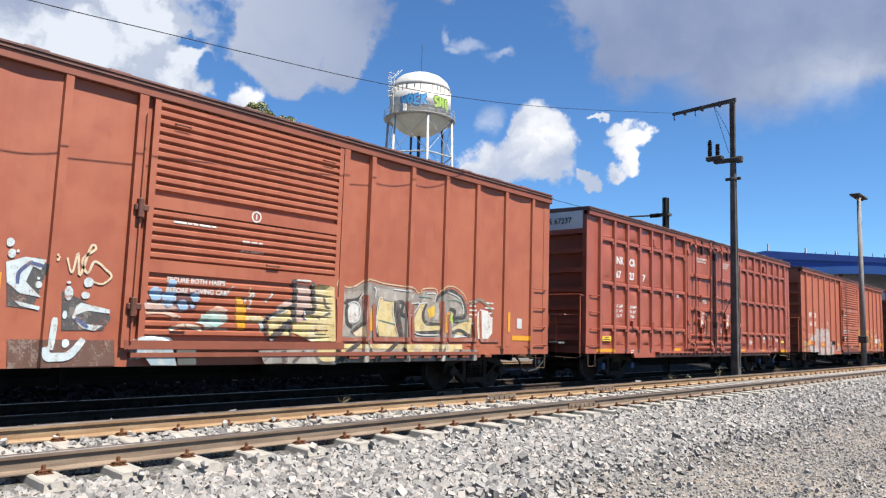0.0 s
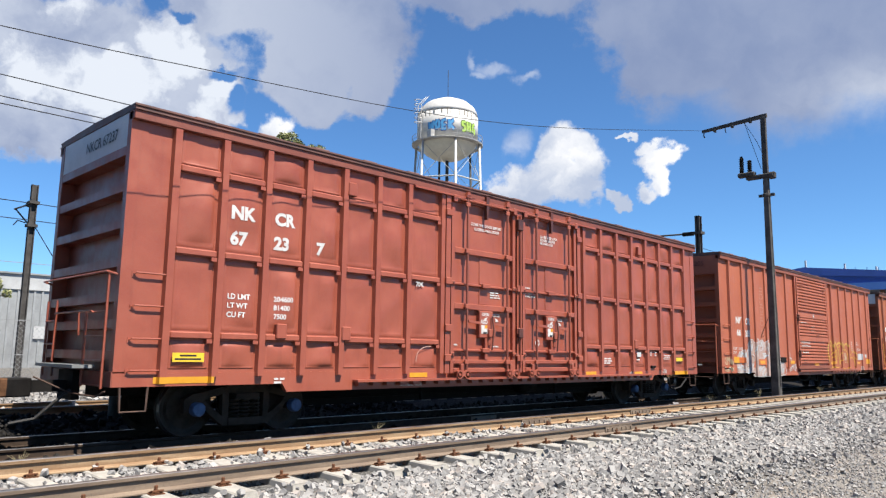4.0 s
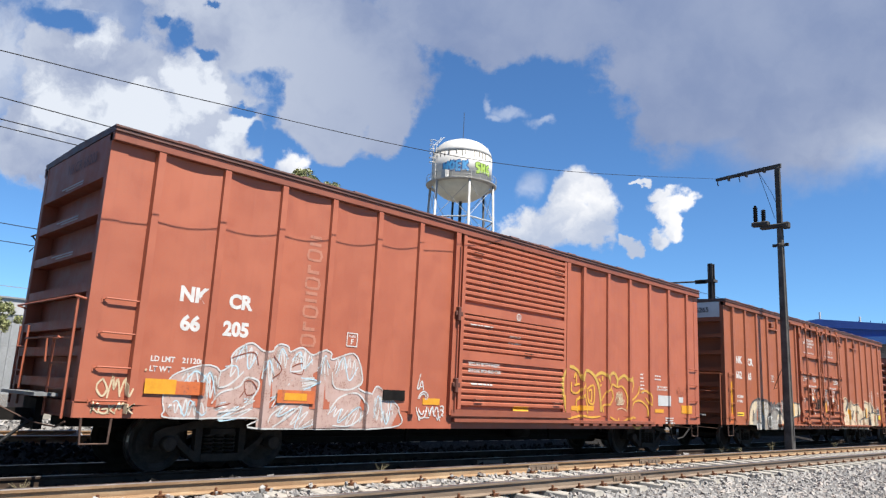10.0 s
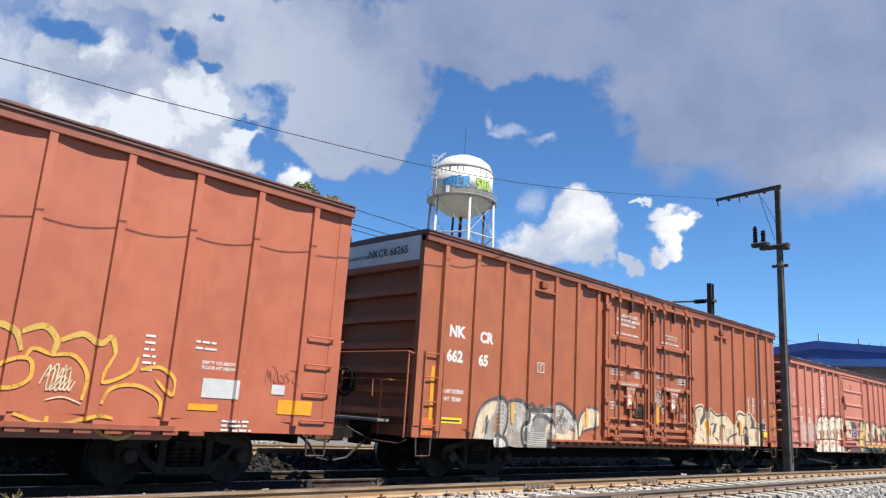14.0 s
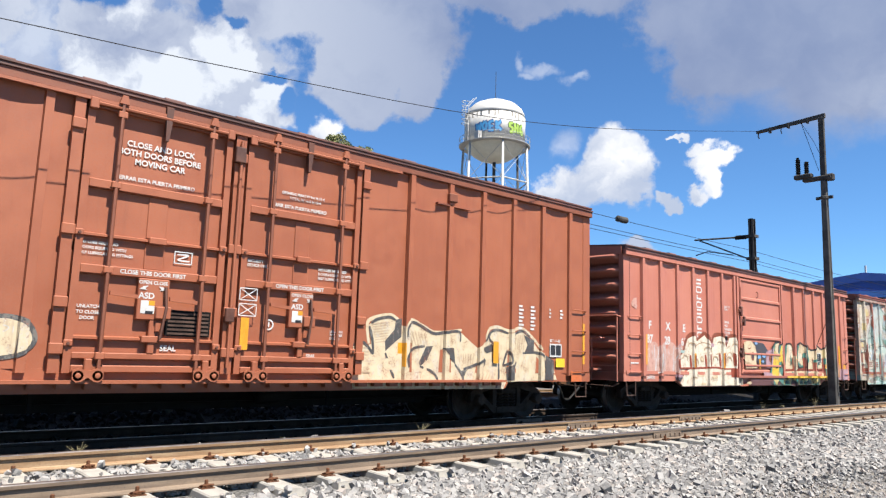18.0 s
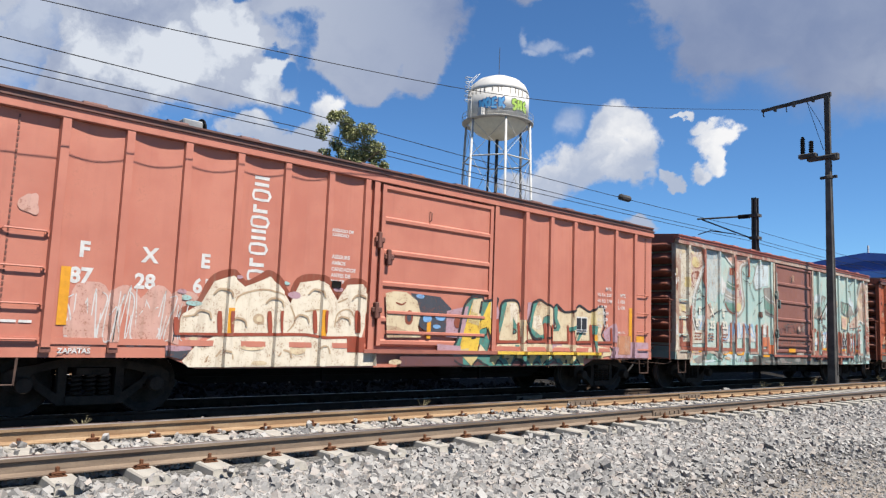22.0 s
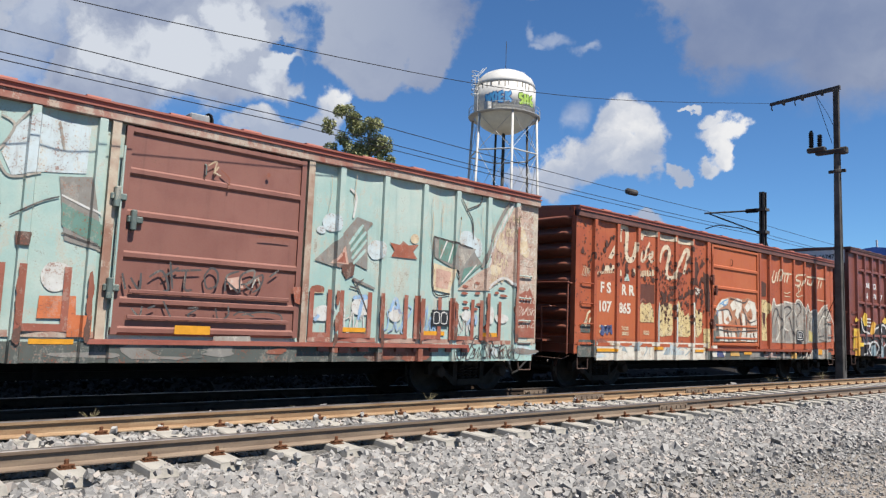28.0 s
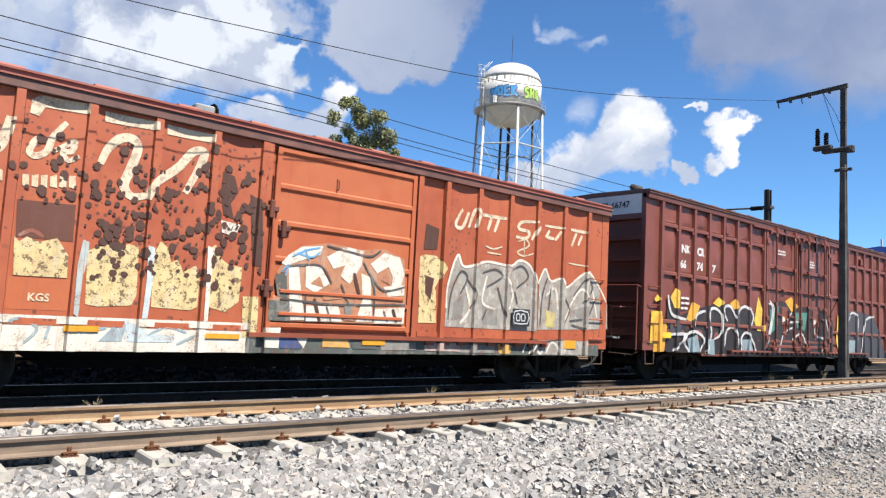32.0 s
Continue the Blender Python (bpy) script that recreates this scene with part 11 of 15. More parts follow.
    p.poly(rounded([(2.4, 1.73), (2.71, 1.75), (2.84, 1.67), (2.89, 1.57), (2.89, 1.29), (2.81, 1.04), (2.76, 0.95), (2.48, 0.97)]), "graffiti", S["silver"], 0.006, "brushed silver sprayed letter")
    p.poly(rounded([(2.49, 0.91), (2.73, 0.92), (2.86, 0.87), (2.9, 0.76), (2.86, 0.69), (2.51, 0.7)]), "graffiti", S["white"], 0.0065)
    p.poly(rounded([(3.58, 1.61), (3.71, 1.69), (4.01, 1.57), (4.31, 1.63), (4.53, 1.7), (4.68, 1.35), (4.71, 1.03), (4.7, 0.68), (3.53, 0.71), (3.45, 0.97), (3.47, 1.15), (3.6, 1.33)]), "graffiti", S["grey"], 0.006, "grey brushed sprayed letter")
    p.poly(rounded([(3.66, 1.5), (3.99, 1.43), (4.09, 1.49), (4.49, 1.52), (4.5, 1.4), (4.33, 1.42), (4.06, 1.43), (3.85, 1.32), (3.76, 1.15), (3.63, 1.04), (3.59, 1.15), (3.66, 1.3)]), "graffiti", S["white"], 0.007)
    p.poly(rounded([(4.67, 1.71), (4.89, 1.74), (5.2, 1.64), (5.4, 1.48), (5.51, 1.28), (5.55, 1.07), (4.75, 1.07), (4.66, 1.35)]), "graffiti", S["silver"], 0.007, "silver sprayed letter")
    p.poly(rounded([(4.71, 1.07), (4.83, 1.11), (5.11, 1.16), (5.41, 1.11), (5.56, 1.06), (5.57, 0.84), (4.71, 0.86)]), "graffiti", S["cream"], 0.008)
    p.poly(rounded([(4.35, 1.15), (4.46, 1.27), (4.62, 1.15), (4.65, 1.03), (4.38, 1.03)]), "graffiti", S["cream"], 0.008)
    p.poly(rounded([(3.65, 1.61), (3.9, 1.61), (3.99, 1.55), (4.23, 1.63), (4.52, 1.62), (4.51, 1.52), (4.09, 1.5), (4.08, 1.4), (4.02, 1.49), (3.67, 1.53)]), "graffiti", S["dark"], 0.009)
    p.poly(rounded([(4.54, 1.62), (4.67, 1.65), (4.69, 1.31), (4.59, 1.33)]), "graffiti", S["redbrown"], 0.0085)
    p.stroke([(3.62, 1.15), (3.98, 1.14), (4.43, 1.14), (4.62, 1.13)], 0.016, "graffiti", S["white"], 0.0085)
    p.stroke([(3.62, 1.1), (3.98, 1.09), (4.43, 1.09), (4.63, 1.08)], 0.016, "graffiti", S["white"], 0.0085)
    p.stroke([(3.61, 1.05), (3.99, 1.04), (4.44, 1.04), (4.63, 1.03)], 0.016, "graffiti", S["white"], 0.0085)
    p.stroke([(3.6, 1), (3.99, 0.99), (4.44, 0.99), (4.64, 0.98)], 0.016, "graffiti", S["white"], 0.0085)
    p.stroke([(3.6, 0.96), (4, 0.94), (4.45, 0.94), (4.64, 0.93)], 0.016, "graffiti", S["white"], 0.0085)
    p.stroke([(3.59, 0.91), (4, 0.89), (4.45, 0.89), (4.65, 0.88)], 0.016, "graffiti", S["white"], 0.0085)
    p.stroke([(3.59, 0.86), (4.01, 0.84), (4.46, 0.84), (4.65, 0.82)], 0.016, "graffiti", S["white"], 0.0085)
    p.stroke([(3.58, 0.81), (4.01, 0.79), (4.46, 0.79), (4.66, 0.77)], 0.016, "graffiti", S["white"], 0.0085)
    p.stroke([(3.58, 0.77), (4.02, 0.75), (4.46, 0.74), (4.66, 0.72)], 0.016, "graffiti", S["white"], 0.0085)
    p.stroke([(2.97, 1.64), (3.16, 1.69), (3.36, 1.66), (3.53, 1.59)], 0.02, "graffiti", S["white"], 0.0085)
    p.stroke([(2.98, 1.62), (3.17, 1.64), (3.36, 1.61), (3.51, 1.53)], 0.02, "graffiti", S["white"], 0.0085)
    p.stroke([(2.99, 1.59), (3.19, 1.59), (3.36, 1.56), (3.5, 1.47)], 0.02, "graffiti", S["white"], 0.0085)
    p.stroke([(3, 1.57), (3.2, 1.54), (3.36, 1.5), (3.48, 1.41)], 0.02, "graffiti", S["white"], 0.0085)
    p.stroke([(3, 1.55), (3.22, 1.49), (3.36, 1.45), (3.47, 1.35)], 0.02, "graffiti", S["white"], 0.0085)
    p.stroke([(3.01, 1.53), (3.23, 1.44), (3.36, 1.4), (3.45, 1.29)], 0.02, "graffiti", S["white"], 0.0085)
    p.stroke([(3.02, 1.51), (3.25, 1.39), (3.35, 1.35), (3.44, 1.23)], 0.02, "graffiti", S["white"], 0.0085)
    p.stroke([(3.03, 1.49), (3.26, 1.34), (3.35, 1.3), (3.42, 1.18)], 0.02, "graffiti", S["white"], 0.0085)
    p.stroke([(3.12, 1.15), (3.14, 1.29), (3.26, 1.36), (3.4, 1.33)], 0.022, "graffiti", S["white"], 0.0085)
    p.stroke([(3.16, 1.13), (3.17, 1.26), (3.28, 1.33), (3.4, 1.29)], 0.022, "graffiti", S["white"], 0.0085)
    p.stroke([(3.2, 1.12), (3.21, 1.23), (3.31, 1.29), (3.4, 1.26)], 0.022, "graffiti", S["white"], 0.0085)
    p.stroke([(3.24, 1.1), (3.24, 1.2), (3.33, 1.26), (3.41, 1.22)], 0.022, "graffiti", S["white"], 0.0085)
    p.stroke([(3.28, 1.09), (3.28, 1.18), (3.35, 1.22), (3.41, 1.18)], 0.022, "graffiti", S["white"], 0.0085)
    p.stroke([(3.32, 1.07), (3.31, 1.15), (3.38, 1.18), (3.42, 1.15)], 0.022, "graffiti", S["white"], 0.0085)
    p.stroke([(2.99, 1.11), (3.23, 1.04), (3.39, 1.07)], 0.012, "graffiti", S["tan"], 0.0083)
    p.stroke([(3, 1.05), (3.23, 0.99), (3.39, 1.02)], 0.012, "graffiti", S["tan"], 0.0083)
    p.stroke([(3, 1), (3.24, 0.94), (3.4, 0.96)], 0.012, "graffiti", S["tan"], 0.0083)
    p.stroke([(3.01, 0.94), (3.24, 0.89), (3.41, 0.9)], 0.012, "graffiti", S["tan"], 0.0083)
    p.stroke([(3.02, 0.88), (3.25, 0.84), (3.41, 0.84)], 0.012, "graffiti", S["tan"], 0.0083)
    p.stroke([(4.7, 1.65), (4.9, 1.7), (5.2, 1.6), (5.41, 1.44)], 0.02, "graffiti", S["white"], 0.0085)
    p.stroke([(4.7, 1.58), (4.92, 1.63), (5.22, 1.55), (5.41, 1.4)], 0.02, "graffiti", S["white"], 0.0085)
    p.stroke([(4.71, 1.52), (4.94, 1.56), (5.24, 1.49), (5.41, 1.36)], 0.02, "graffiti", S["white"], 0.0085)
    p.stroke([(4.71, 1.46), (4.96, 1.49), (5.25, 1.43), (5.42, 1.32)], 0.02, "graffiti", S["white"], 0.0085)
    p.stroke([(4.72, 1.39), (4.99, 1.42), (5.27, 1.37), (5.42, 1.28)], 0.02, "graffiti", S["white"], 0.0085)
    p.stroke([(4.73, 1.33), (5.01, 1.35), (5.29, 1.32), (5.43, 1.24)], 0.02, "graffiti", S["white"], 0.0085)
    p.stroke([(4.73, 1.27), (5.03, 1.28), (5.31, 1.26), (5.43, 1.19)], 0.02, "graffiti", S["white"], 0.0085)
    p.stroke([(4.74, 1.2), (5.06, 1.22), (5.32, 1.2), (5.43, 1.15)], 0.02, "graffiti", S["white"], 0.0085)
    p.stroke([(2.47, 1.63), (2.65, 1.65), (2.81, 1.6)], 0.02, "graffiti", S["white"], 0.0085)
    p.stroke([(2.48, 1.54), (2.66, 1.56), (2.81, 1.51)], 0.02, "graffiti", S["white"], 0.0085)
    p.stroke([(2.49, 1.45), (2.67, 1.47), (2.81, 1.42)], 0.02, "graffiti", S["white"], 0.0085)
    p.stroke([(2.5, 1.36), (2.68, 1.38), (2.81, 1.33)], 0.02, "graffiti", S["white"], 0.0085)
    p.stroke([(2.51, 1.27), (2.69, 1.29), (2.8, 1.24)], 0.02, "graffiti", S["white"], 0.0085)
    p.stroke([(2.52, 1.18), (2.7, 1.2), (2.8, 1.15)], 0.02, "graffiti", S["white"], 0.0085)
    p.stroke([(3.58, 1.59), (3.63, 1.41), (3.51, 1.18), (3.46, 1.04), (3.53, 0.71)], 0.09, "graffiti", S["white"], 0.009)
    p.stroke([(5.44, 1.36), (5.53, 1.07)], 0.09, "graffiti", S["white"], 0.009)
    p.stroke([(2.93, 1.39), (2.86, 1.15), (2.85, 0.97)], 0.09, "graffiti", S["white"], 0.009)
    p.stroke([(2.4, 1.73), (2.7, 1.77), (2.84, 1.7), (2.9, 1.59), (2.91, 1.32), (2.84, 1.08), (2.76, 0.96)], 0.085, "graffiti", S["dark"], 0.012)
    p.stroke([(2.89, 1.66), (2.98, 1.73), (3.19, 1.76), (3.43, 1.73), (3.54, 1.63), (3.61, 1.5), (3.59, 1.31), (3.45, 1.17), (3.42, 1.04), (3.47, 0.86), (3.54, 0.71)], 0.085, "graffiti", S["dark"], 0.012)
    p.stroke([(3.57, 1.65), (3.74, 1.71), (3.87, 1.66), (3.98, 1.55)], 0.085, "graffiti", S["dark"], 0.012)
    p.stroke([(3.82, 1.3), (3.95, 1.41), (4.25, 1.44), (4.49, 1.35), (4.64, 1.17), (4.71, 0.99), (4.7, 0.7)], 0.085, "graffiti", S["dark"], 0.012)
    p.stroke([(3.98, 1.55), (4.08, 1.63), (4.22, 1.69)], 0.085, "graffiti", S["dark"], 0.012)
    p.stroke([(4.67, 1.74), (4.89, 1.76), (5.19, 1.69), (5.42, 1.52), (5.54, 1.32), (5.6, 1.03)], 0.085, "graffiti", S["dark"], 0.012)
    p.stroke([(2.49, 0.94), (2.73, 0.93), (2.87, 0.86), (2.92, 0.76), (2.86, 0.69)], 0.085, "graffiti", S["dark"], 0.012)
    p.stroke([(4.75, 1.29), (4.79, 1.45), (4.85, 1.33), (4.91, 1.45), (4.95, 1.3)], 0.022, "graffiti", S["black"], 0.014)
    p.stroke([(4.83, 1.61), (4.98, 1.45), (5.12, 1.24)], 0.022, "graffiti", S["black"], 0.014)
    p.stroke([(4.73, 1.23), (4.96, 1.43), (5.08, 1.59)], 0.022, "graffiti", S["black"], 0.014)
    p.stroke([(4.95, 1.58), (5.07, 1.62), (5.03, 1.5), (5, 1.55)], 0.022, "graffiti", S["black"], 0.014)
    p.stroke([(5.09, 1.29), (5.09, 1.43), (5.19, 1.34), (5.25, 1.46)], 0.022, "graffiti", S["black"], 0.014)
    p.stroke([(5.03, 1.25), (4.94, 1.22), (5.03, 1.18), (4.95, 1.13)], 0.022, "graffiti", S["black"], 0.014)
    p.poly(rounded([(5.75, 0.92), (5.69, 1.03), (5.66, 1.32), (5.78, 1.53), (6, 1.69), (6.23, 1.76), (6.51, 1.69), (6.64, 1.49), (6.6, 1.33), (6.42, 1.2), (6.05, 1.12), (5.87, 1.03)]), "graffiti", S["dark"], 0.006, "dark outline of a cream drop")
    p.poly(rounded([(5.75, 0.98), (5.72, 1.07), (5.71, 1.28), (5.83, 1.49), (6.03, 1.64), (6.24, 1.7), (6.46, 1.63), (6.57, 1.49), (6.55, 1.35), (6.39, 1.25), (6.02, 1.17), (5.84, 1.07)]), "graffiti", S["cream"], 0.011, "cream sprayed drop")
    p.poly([(3, 1.69), (3.12, 1.7), (3.12, 1.22), (3.02, 1.23)], "graffiti", S["amber"], 0.024)
    p.poly([(6.01, 1.71), (6.1, 1.72), (6.11, 1.24), (6, 1.24)], "graffiti", S["amber"], 0.024)
    p.stroke([(6.17, 1.59), (6.17, 1.5)], 0.012, "graffiti", S["white"], 0.013)
    p.stroke([(6.22, 1.61), (6.29, 1.58), (6.23, 1.52)], 0.012, "graffiti", S["white"], 0.013)
    p.stroke([(6.34, 1.6), (6.34, 1.51)], 0.012, "graffiti", S["white"], 0.013)


def sprayed_e(p):
    S = SPRAY
    p.stroke([(2.62, 1.27), (2.66, 1.51), (2.96, 1.69), (3.15, 2.05), (3.43, 2.16), (3.67, 2), (3.95, 2.12), (4.11, 2.2), (4.38, 1.93), (4.51, 1.78), (4.68, 2.14), (5.04, 2.21), (5.26, 2.11), (5.45, 1.88), (5.65, 2.17), (5.92, 2.2), (6.2, 1.93)], 0.2, "graffiti", S["rust"], 0.006, "dark brown sprayed halo")
    p.poly([(2.62, 1.27), (2.66, 1.51), (2.96, 1.69), (3.15, 2.05), (3.43, 2.16), (3.67, 2), (3.95, 2.12), (4.11, 2.2), (4.38, 1.93), (4.51, 1.78), (4.68, 2.14), (5.04, 2.21), (5.26, 2.11), (5.45, 1.88), (5.65, 2.17), (5.92, 2.2), (6.2, 1.93), (6.05, 1.6), (5.95, 1.22), (2.66, 1.2)], "graffiti", S["ivory"], 0.01, "ivory sprayed bubble letters")
    p.poly([(2.72, 0.81), (2.92, 1.05), (3.2, 1.19), (5.73, 1.25), (5.75, 1.01), (6.3, 0.96), (6.32, 0.73), (2.83, 0.72)], "graffiti", S["ivory"], 0.016, "white sprayed band")
    p.blob(2.63, 1.86, 0.08, 0.04, 3, "graffiti", S["lilac"], 0.012, 0.06, 18, 2.1)
    p.blob(3.55, 2.15, 0.07, 0.03, 4, "graffiti", S["lilac"], 0.012, 0.06, 18, 2.1)
    p.blob(4.58, 1.92, 0.13, 0.06, 5, "graffiti", S["lilac"], 0.012, 0.06, 18, 2.1)
    p.blob(5.46, 2.07, 0.11, 0.04, 6, "graffiti", S["lilac"], 0.012, 0.06, 18, 2.1)
    p.blob(2.71, 1.77, 0.09, 0.04, 7, "graffiti", S["mint"], 0.013, 0.06, 18, 2.1)
    p.blob(2.85, 1.69, 0.13, 0.04, 8, "graffiti", S["mint"], 0.013, 0.06, 18, 2.1)
    p.blob(4.4, 2.11, 0.07, 0.03, 9, "graffiti", S["mint"], 0.013, 0.06, 18, 2.1)
    p.poly([(2.46, 1.05), (2.86, 1.03), (2.84, 0.94), (2.53, 0.91), (2.47, 0.91)], "graffiti", S["lilac"], 0.015)
    p.poly([(2.47, 0.97), (2.65, 0.96), (2.86, 0.98), (2.72, 0.84), (2.47, 0.89)], "graffiti", S["dark"], 0.0155)
    p.blob(3.95, 1.49, 0.1, 0.09, 12, "graffiti", S["tan"], 0.013, 0.06, 18, 2.1)
    p.blob(3.96, 1.49, 0.05, 0.05, 13, "graffiti", S["cream"], 0.0145, 0.06, 18, 2.1)
    p.blob(3.87, 1.03, 0.2, 0.05, 14, "graffiti", S["cream"], 0.018, 0.06, 18, 2.1)
    p.blob(4.7, 1, 0.16, 0.08, 15, "graffiti", S["cream"], 0.018, 0.06, 18, 2.1)
    p.blob(4, 0.78, 0.14, 0.04, 16, "graffiti", S["cream"], 0.018, 0.06, 18, 2.1)
    p.blob(2.88, 1.15, 0.07, 0.03, 17, "graffiti", S["cream"], 0.018, 0.06, 18, 2.1)
    p.blob(6.75, 0.8, 0.15, 0.05, 18, "graffiti", S["cream"], 0.018, 0.06, 18, 2.1)
    p.stroke([(3.49, 1.69), (3.61, 1.87), (4.04, 1.98), (4.39, 1.89)], 0.03, "graffiti", S["tan"], 0.013)
    p.stroke([(4.51, 1.75), (4.62, 1.49), (4.48, 1.3)], 0.03, "graffiti", S["tan"], 0.013)
    p.stroke([(5.46, 1.84), (5.67, 1.93)], 0.03, "graffiti", S["tan"], 0.013)
    p.stroke([(5.41, 1.4), (5.47, 1.64), (5.69, 1.73), (5.83, 1.58)], 0.03, "graffiti", S["tan"], 0.013)
    p.stroke([(3.11, 0.74), (3.13, 0.88), (3.42, 1.02)], 0.03, "graffiti", S["tan"], 0.013)
    p.stroke([(4.71, 0.85), (4.6, 0.78)], 0.03, "graffiti", S["tan"], 0.013)
    p.stroke([(4.8, 1.65), (5.08, 1.7)], 0.03, "graffiti", S["tan"], 0.013)
    p.stroke([(2.69, 1.48), (2.94, 1.52)], 0.03, "graffiti", S["tan"], 0.013)
    p.stroke([(2.56, 1.22), (3.3, 1.23), (3.46, 1.23), (4.64, 1.26), (4.96, 1.25), (5.21, 1.22), (5.89, 1.24)], 0.05, "graffiti", S["redbrown"], 0.021)
    p.stroke([(3.26, 1.59), (3.29, 1.24)], 0.08, "graffiti", S["redbrown"], 0.022)
    p.stroke([(3.45, 1.6), (3.48, 1.25)], 0.08, "graffiti", S["redbrown"], 0.022)
    p.stroke([(4.12, 1.63), (4.16, 1.27)], 0.08, "graffiti", S["redbrown"], 0.022)
    p.stroke([(4.32, 1.64), (4.36, 1.27)], 0.08, "graffiti", S["redbrown"], 0.022)
    p.stroke([(4.98, 1.68), (5.02, 1.29)], 0.08, "graffiti", S["redbrown"], 0.022)
    p.stroke([(5.19, 1.69), (5.22, 1.3)], 0.08, "graffiti", S["redbrown"], 0.022)
    p.stroke([(5.85, 1.72), (5.88, 1.32)], 0.08, "graffiti", S["redbrown"], 0.022)
    p.stroke([(2.55, 1.47), (2.58, 1.21)], 0.08, "graffiti", S["redbrown"], 0.022)
    p.poly([(5.68, 1.23), (6.23, 1.25), (6.26, 0.97), (5.7, 0.97)], "graffiti", S["redbrown"], 0.02)
    p.poly([(6.53, 1.25), (6.46, 2.07), (6.65, 2.12), (6.96, 2.12), (7.23, 1.97), (7.33, 1.73), (7.27, 1.47), (7.36, 1.27)], "graffiti", S["cream"], 0.01, "cream sprayed round shape")
    p.poly([(7.06, 2.11), (7.82, 2.08), (8.13, 1.86), (8.05, 1.4), (7.6, 1.34), (7.32, 1.47)], "graffiti", S["dark"], 0.008)
    p.blob(7.5, 1.64, 0.11, 0.08, 39, "graffiti", S["blue"], 0.013, 0.06, 18, 2.1)
    p.blob(7.84, 1.68, 0.14, 0.07, 40, "graffiti", S["blue"], 0.013, 0.06, 18, 2.1)
    p.blob(7.75, 1.49, 0.1, 0.04, 41, "graffiti", S["blue"], 0.013, 0.06, 18, 2.1)
    p.blob(7.3, 2.06, 0.11, 0.04, 42, "graffiti", S["blue"], 0.013, 0.06, 18, 2.1)
    p.blob(7.04, 1.64, 0.1, 0.14, 43, "graffiti", S["rust"], 0.014, 0.06, 18, 2.1)
    p.blob(8.3, 1.59, 0.09, 0.12, 44, "graffiti", S["rust"], 0.014, 0.06, 18, 2.1)
    p.blob(7.04, 1.64, 0.05, 0.08, 45, "graffiti", S["dark"], 0.017, 0.06, 18, 2.1)
    p.stroke([(6.71, 1.91), (6.85, 1.88), (6.95, 1.93)], 0.03, "graffiti", S["rust"], 0.014)
    p.poly([(6.51, 1.48), (6.76, 1.45), (7.12, 1.36), (7.13, 1.27), (6.53, 1.25)], "graffiti", S["tan"], 0.011)
    p.poly([(8.01, 1.81), (8.61, 1.94), (8.49, 1.28), (7.99, 1.29)], "graffiti", S["lilac"], 0.009)
    p.poly([(9.29, 1.56), (9.5, 2.02), (9.54, 2.02), (9.61, 1.86), (9.6, 1.49), (9.3, 1.48)], "graffiti", S["lilac"], 0.005, "lilac sprayed wash")
    p.poly([(8.53, 1.97), (8.71, 2.12), (9, 2.12), (8.99, 1.93), (8.94, 1.6), (9.06, 1.47), (9.25, 1.23), (9.2, 1.01), (9.15, 0.99), (8.95, 1.17), (8.43, 1.15), (8.37, 0.98), (8.13, 0.98), (8.33, 1.27), (8.47, 1.78)], "graffiti", S["teal"], 0.008, "green letter shadow")
    p.poly([(9.02, 2.06), (9.22, 2.08), (9.13, 1.83), (8.97, 1.6), (8.94, 1.81)], "graffiti", S["teal"], 0.0085)
    p.poly([(8.7, 1.99), (8.96, 1.95), (8.95, 1.6), (9.16, 1.97), (9.22, 2.07), (9.33, 2.06), (9.47, 2.02), (9.29, 1.61), (9.28, 1.39), (9.23, 1.34), (9.16, 1.53), (8.98, 1.48), (8.94, 1.42), (8.96, 1.31), (8.89, 0.99), (8.37, 0.98), (8.44, 1.26), (8.58, 1.66)], "graffiti", S["yellow"], 0.01, "yellow sprayed letter")
    p.poly([(8.73, 2.08), (9, 2.12), (8.95, 1.81), (8.94, 1.65), (8.86, 1.8), (8.68, 1.84)], "graffiti", S["cream"], 0.012)
    p.poly([(9.25, 2.06), (9.51, 2.08), (9.29, 1.66), (9.25, 1.72)], "graffiti", S["cream"], 0.012)
    p.poly([(8.68, 1.84), (8.86, 1.8), (8.94, 1.65), (8.92, 1.54), (8.6, 1.61)], "graffiti", S["straw"], 0.0115)
    p.poly([(8.94, 1.46), (9.15, 1.51), (9.14, 1.29), (8.99, 1.32)], "graffiti", S["teal"], 0.013)
    p.poly([(8.98, 1.17), (9.16, 1.01), (8.91, 1)], "graffiti", S["cream"], 0.012)
    p.poly([(8.37, 1.05), (8.64, 1.08), (8.65, 0.99), (8.36, 0.98)], "graffiti", S["straw"], 0.013)
    p.poly([(9.28, 1.48), (9.52, 1.49), (9.55, 1.14), (9.31, 1.13)], "graffiti", S["redbrown"], 0.014)
    p.stroke([(8.11, 0.98), (8.31, 1.24), (8.37, 1.49), (8.44, 1.78), (8.52, 1.99), (8.71, 2.14), (8.87, 2.15), (9, 2.14), (9.03, 2.07)], 0.06, "graffiti", S["black"], 0.016)
    p.stroke([(9.03, 2.07), (9.22, 2.09), (9.38, 2.11), (9.53, 2.14), (9.52, 2.04), (9.41, 1.82), (9.29, 1.59)], 0.06, "graffiti", S["black"], 0.016)
    p.stroke([(8.98, 2.06), (8.96, 1.93), (8.93, 1.8)], 0.06, "graffiti", S["black"], 0.016)
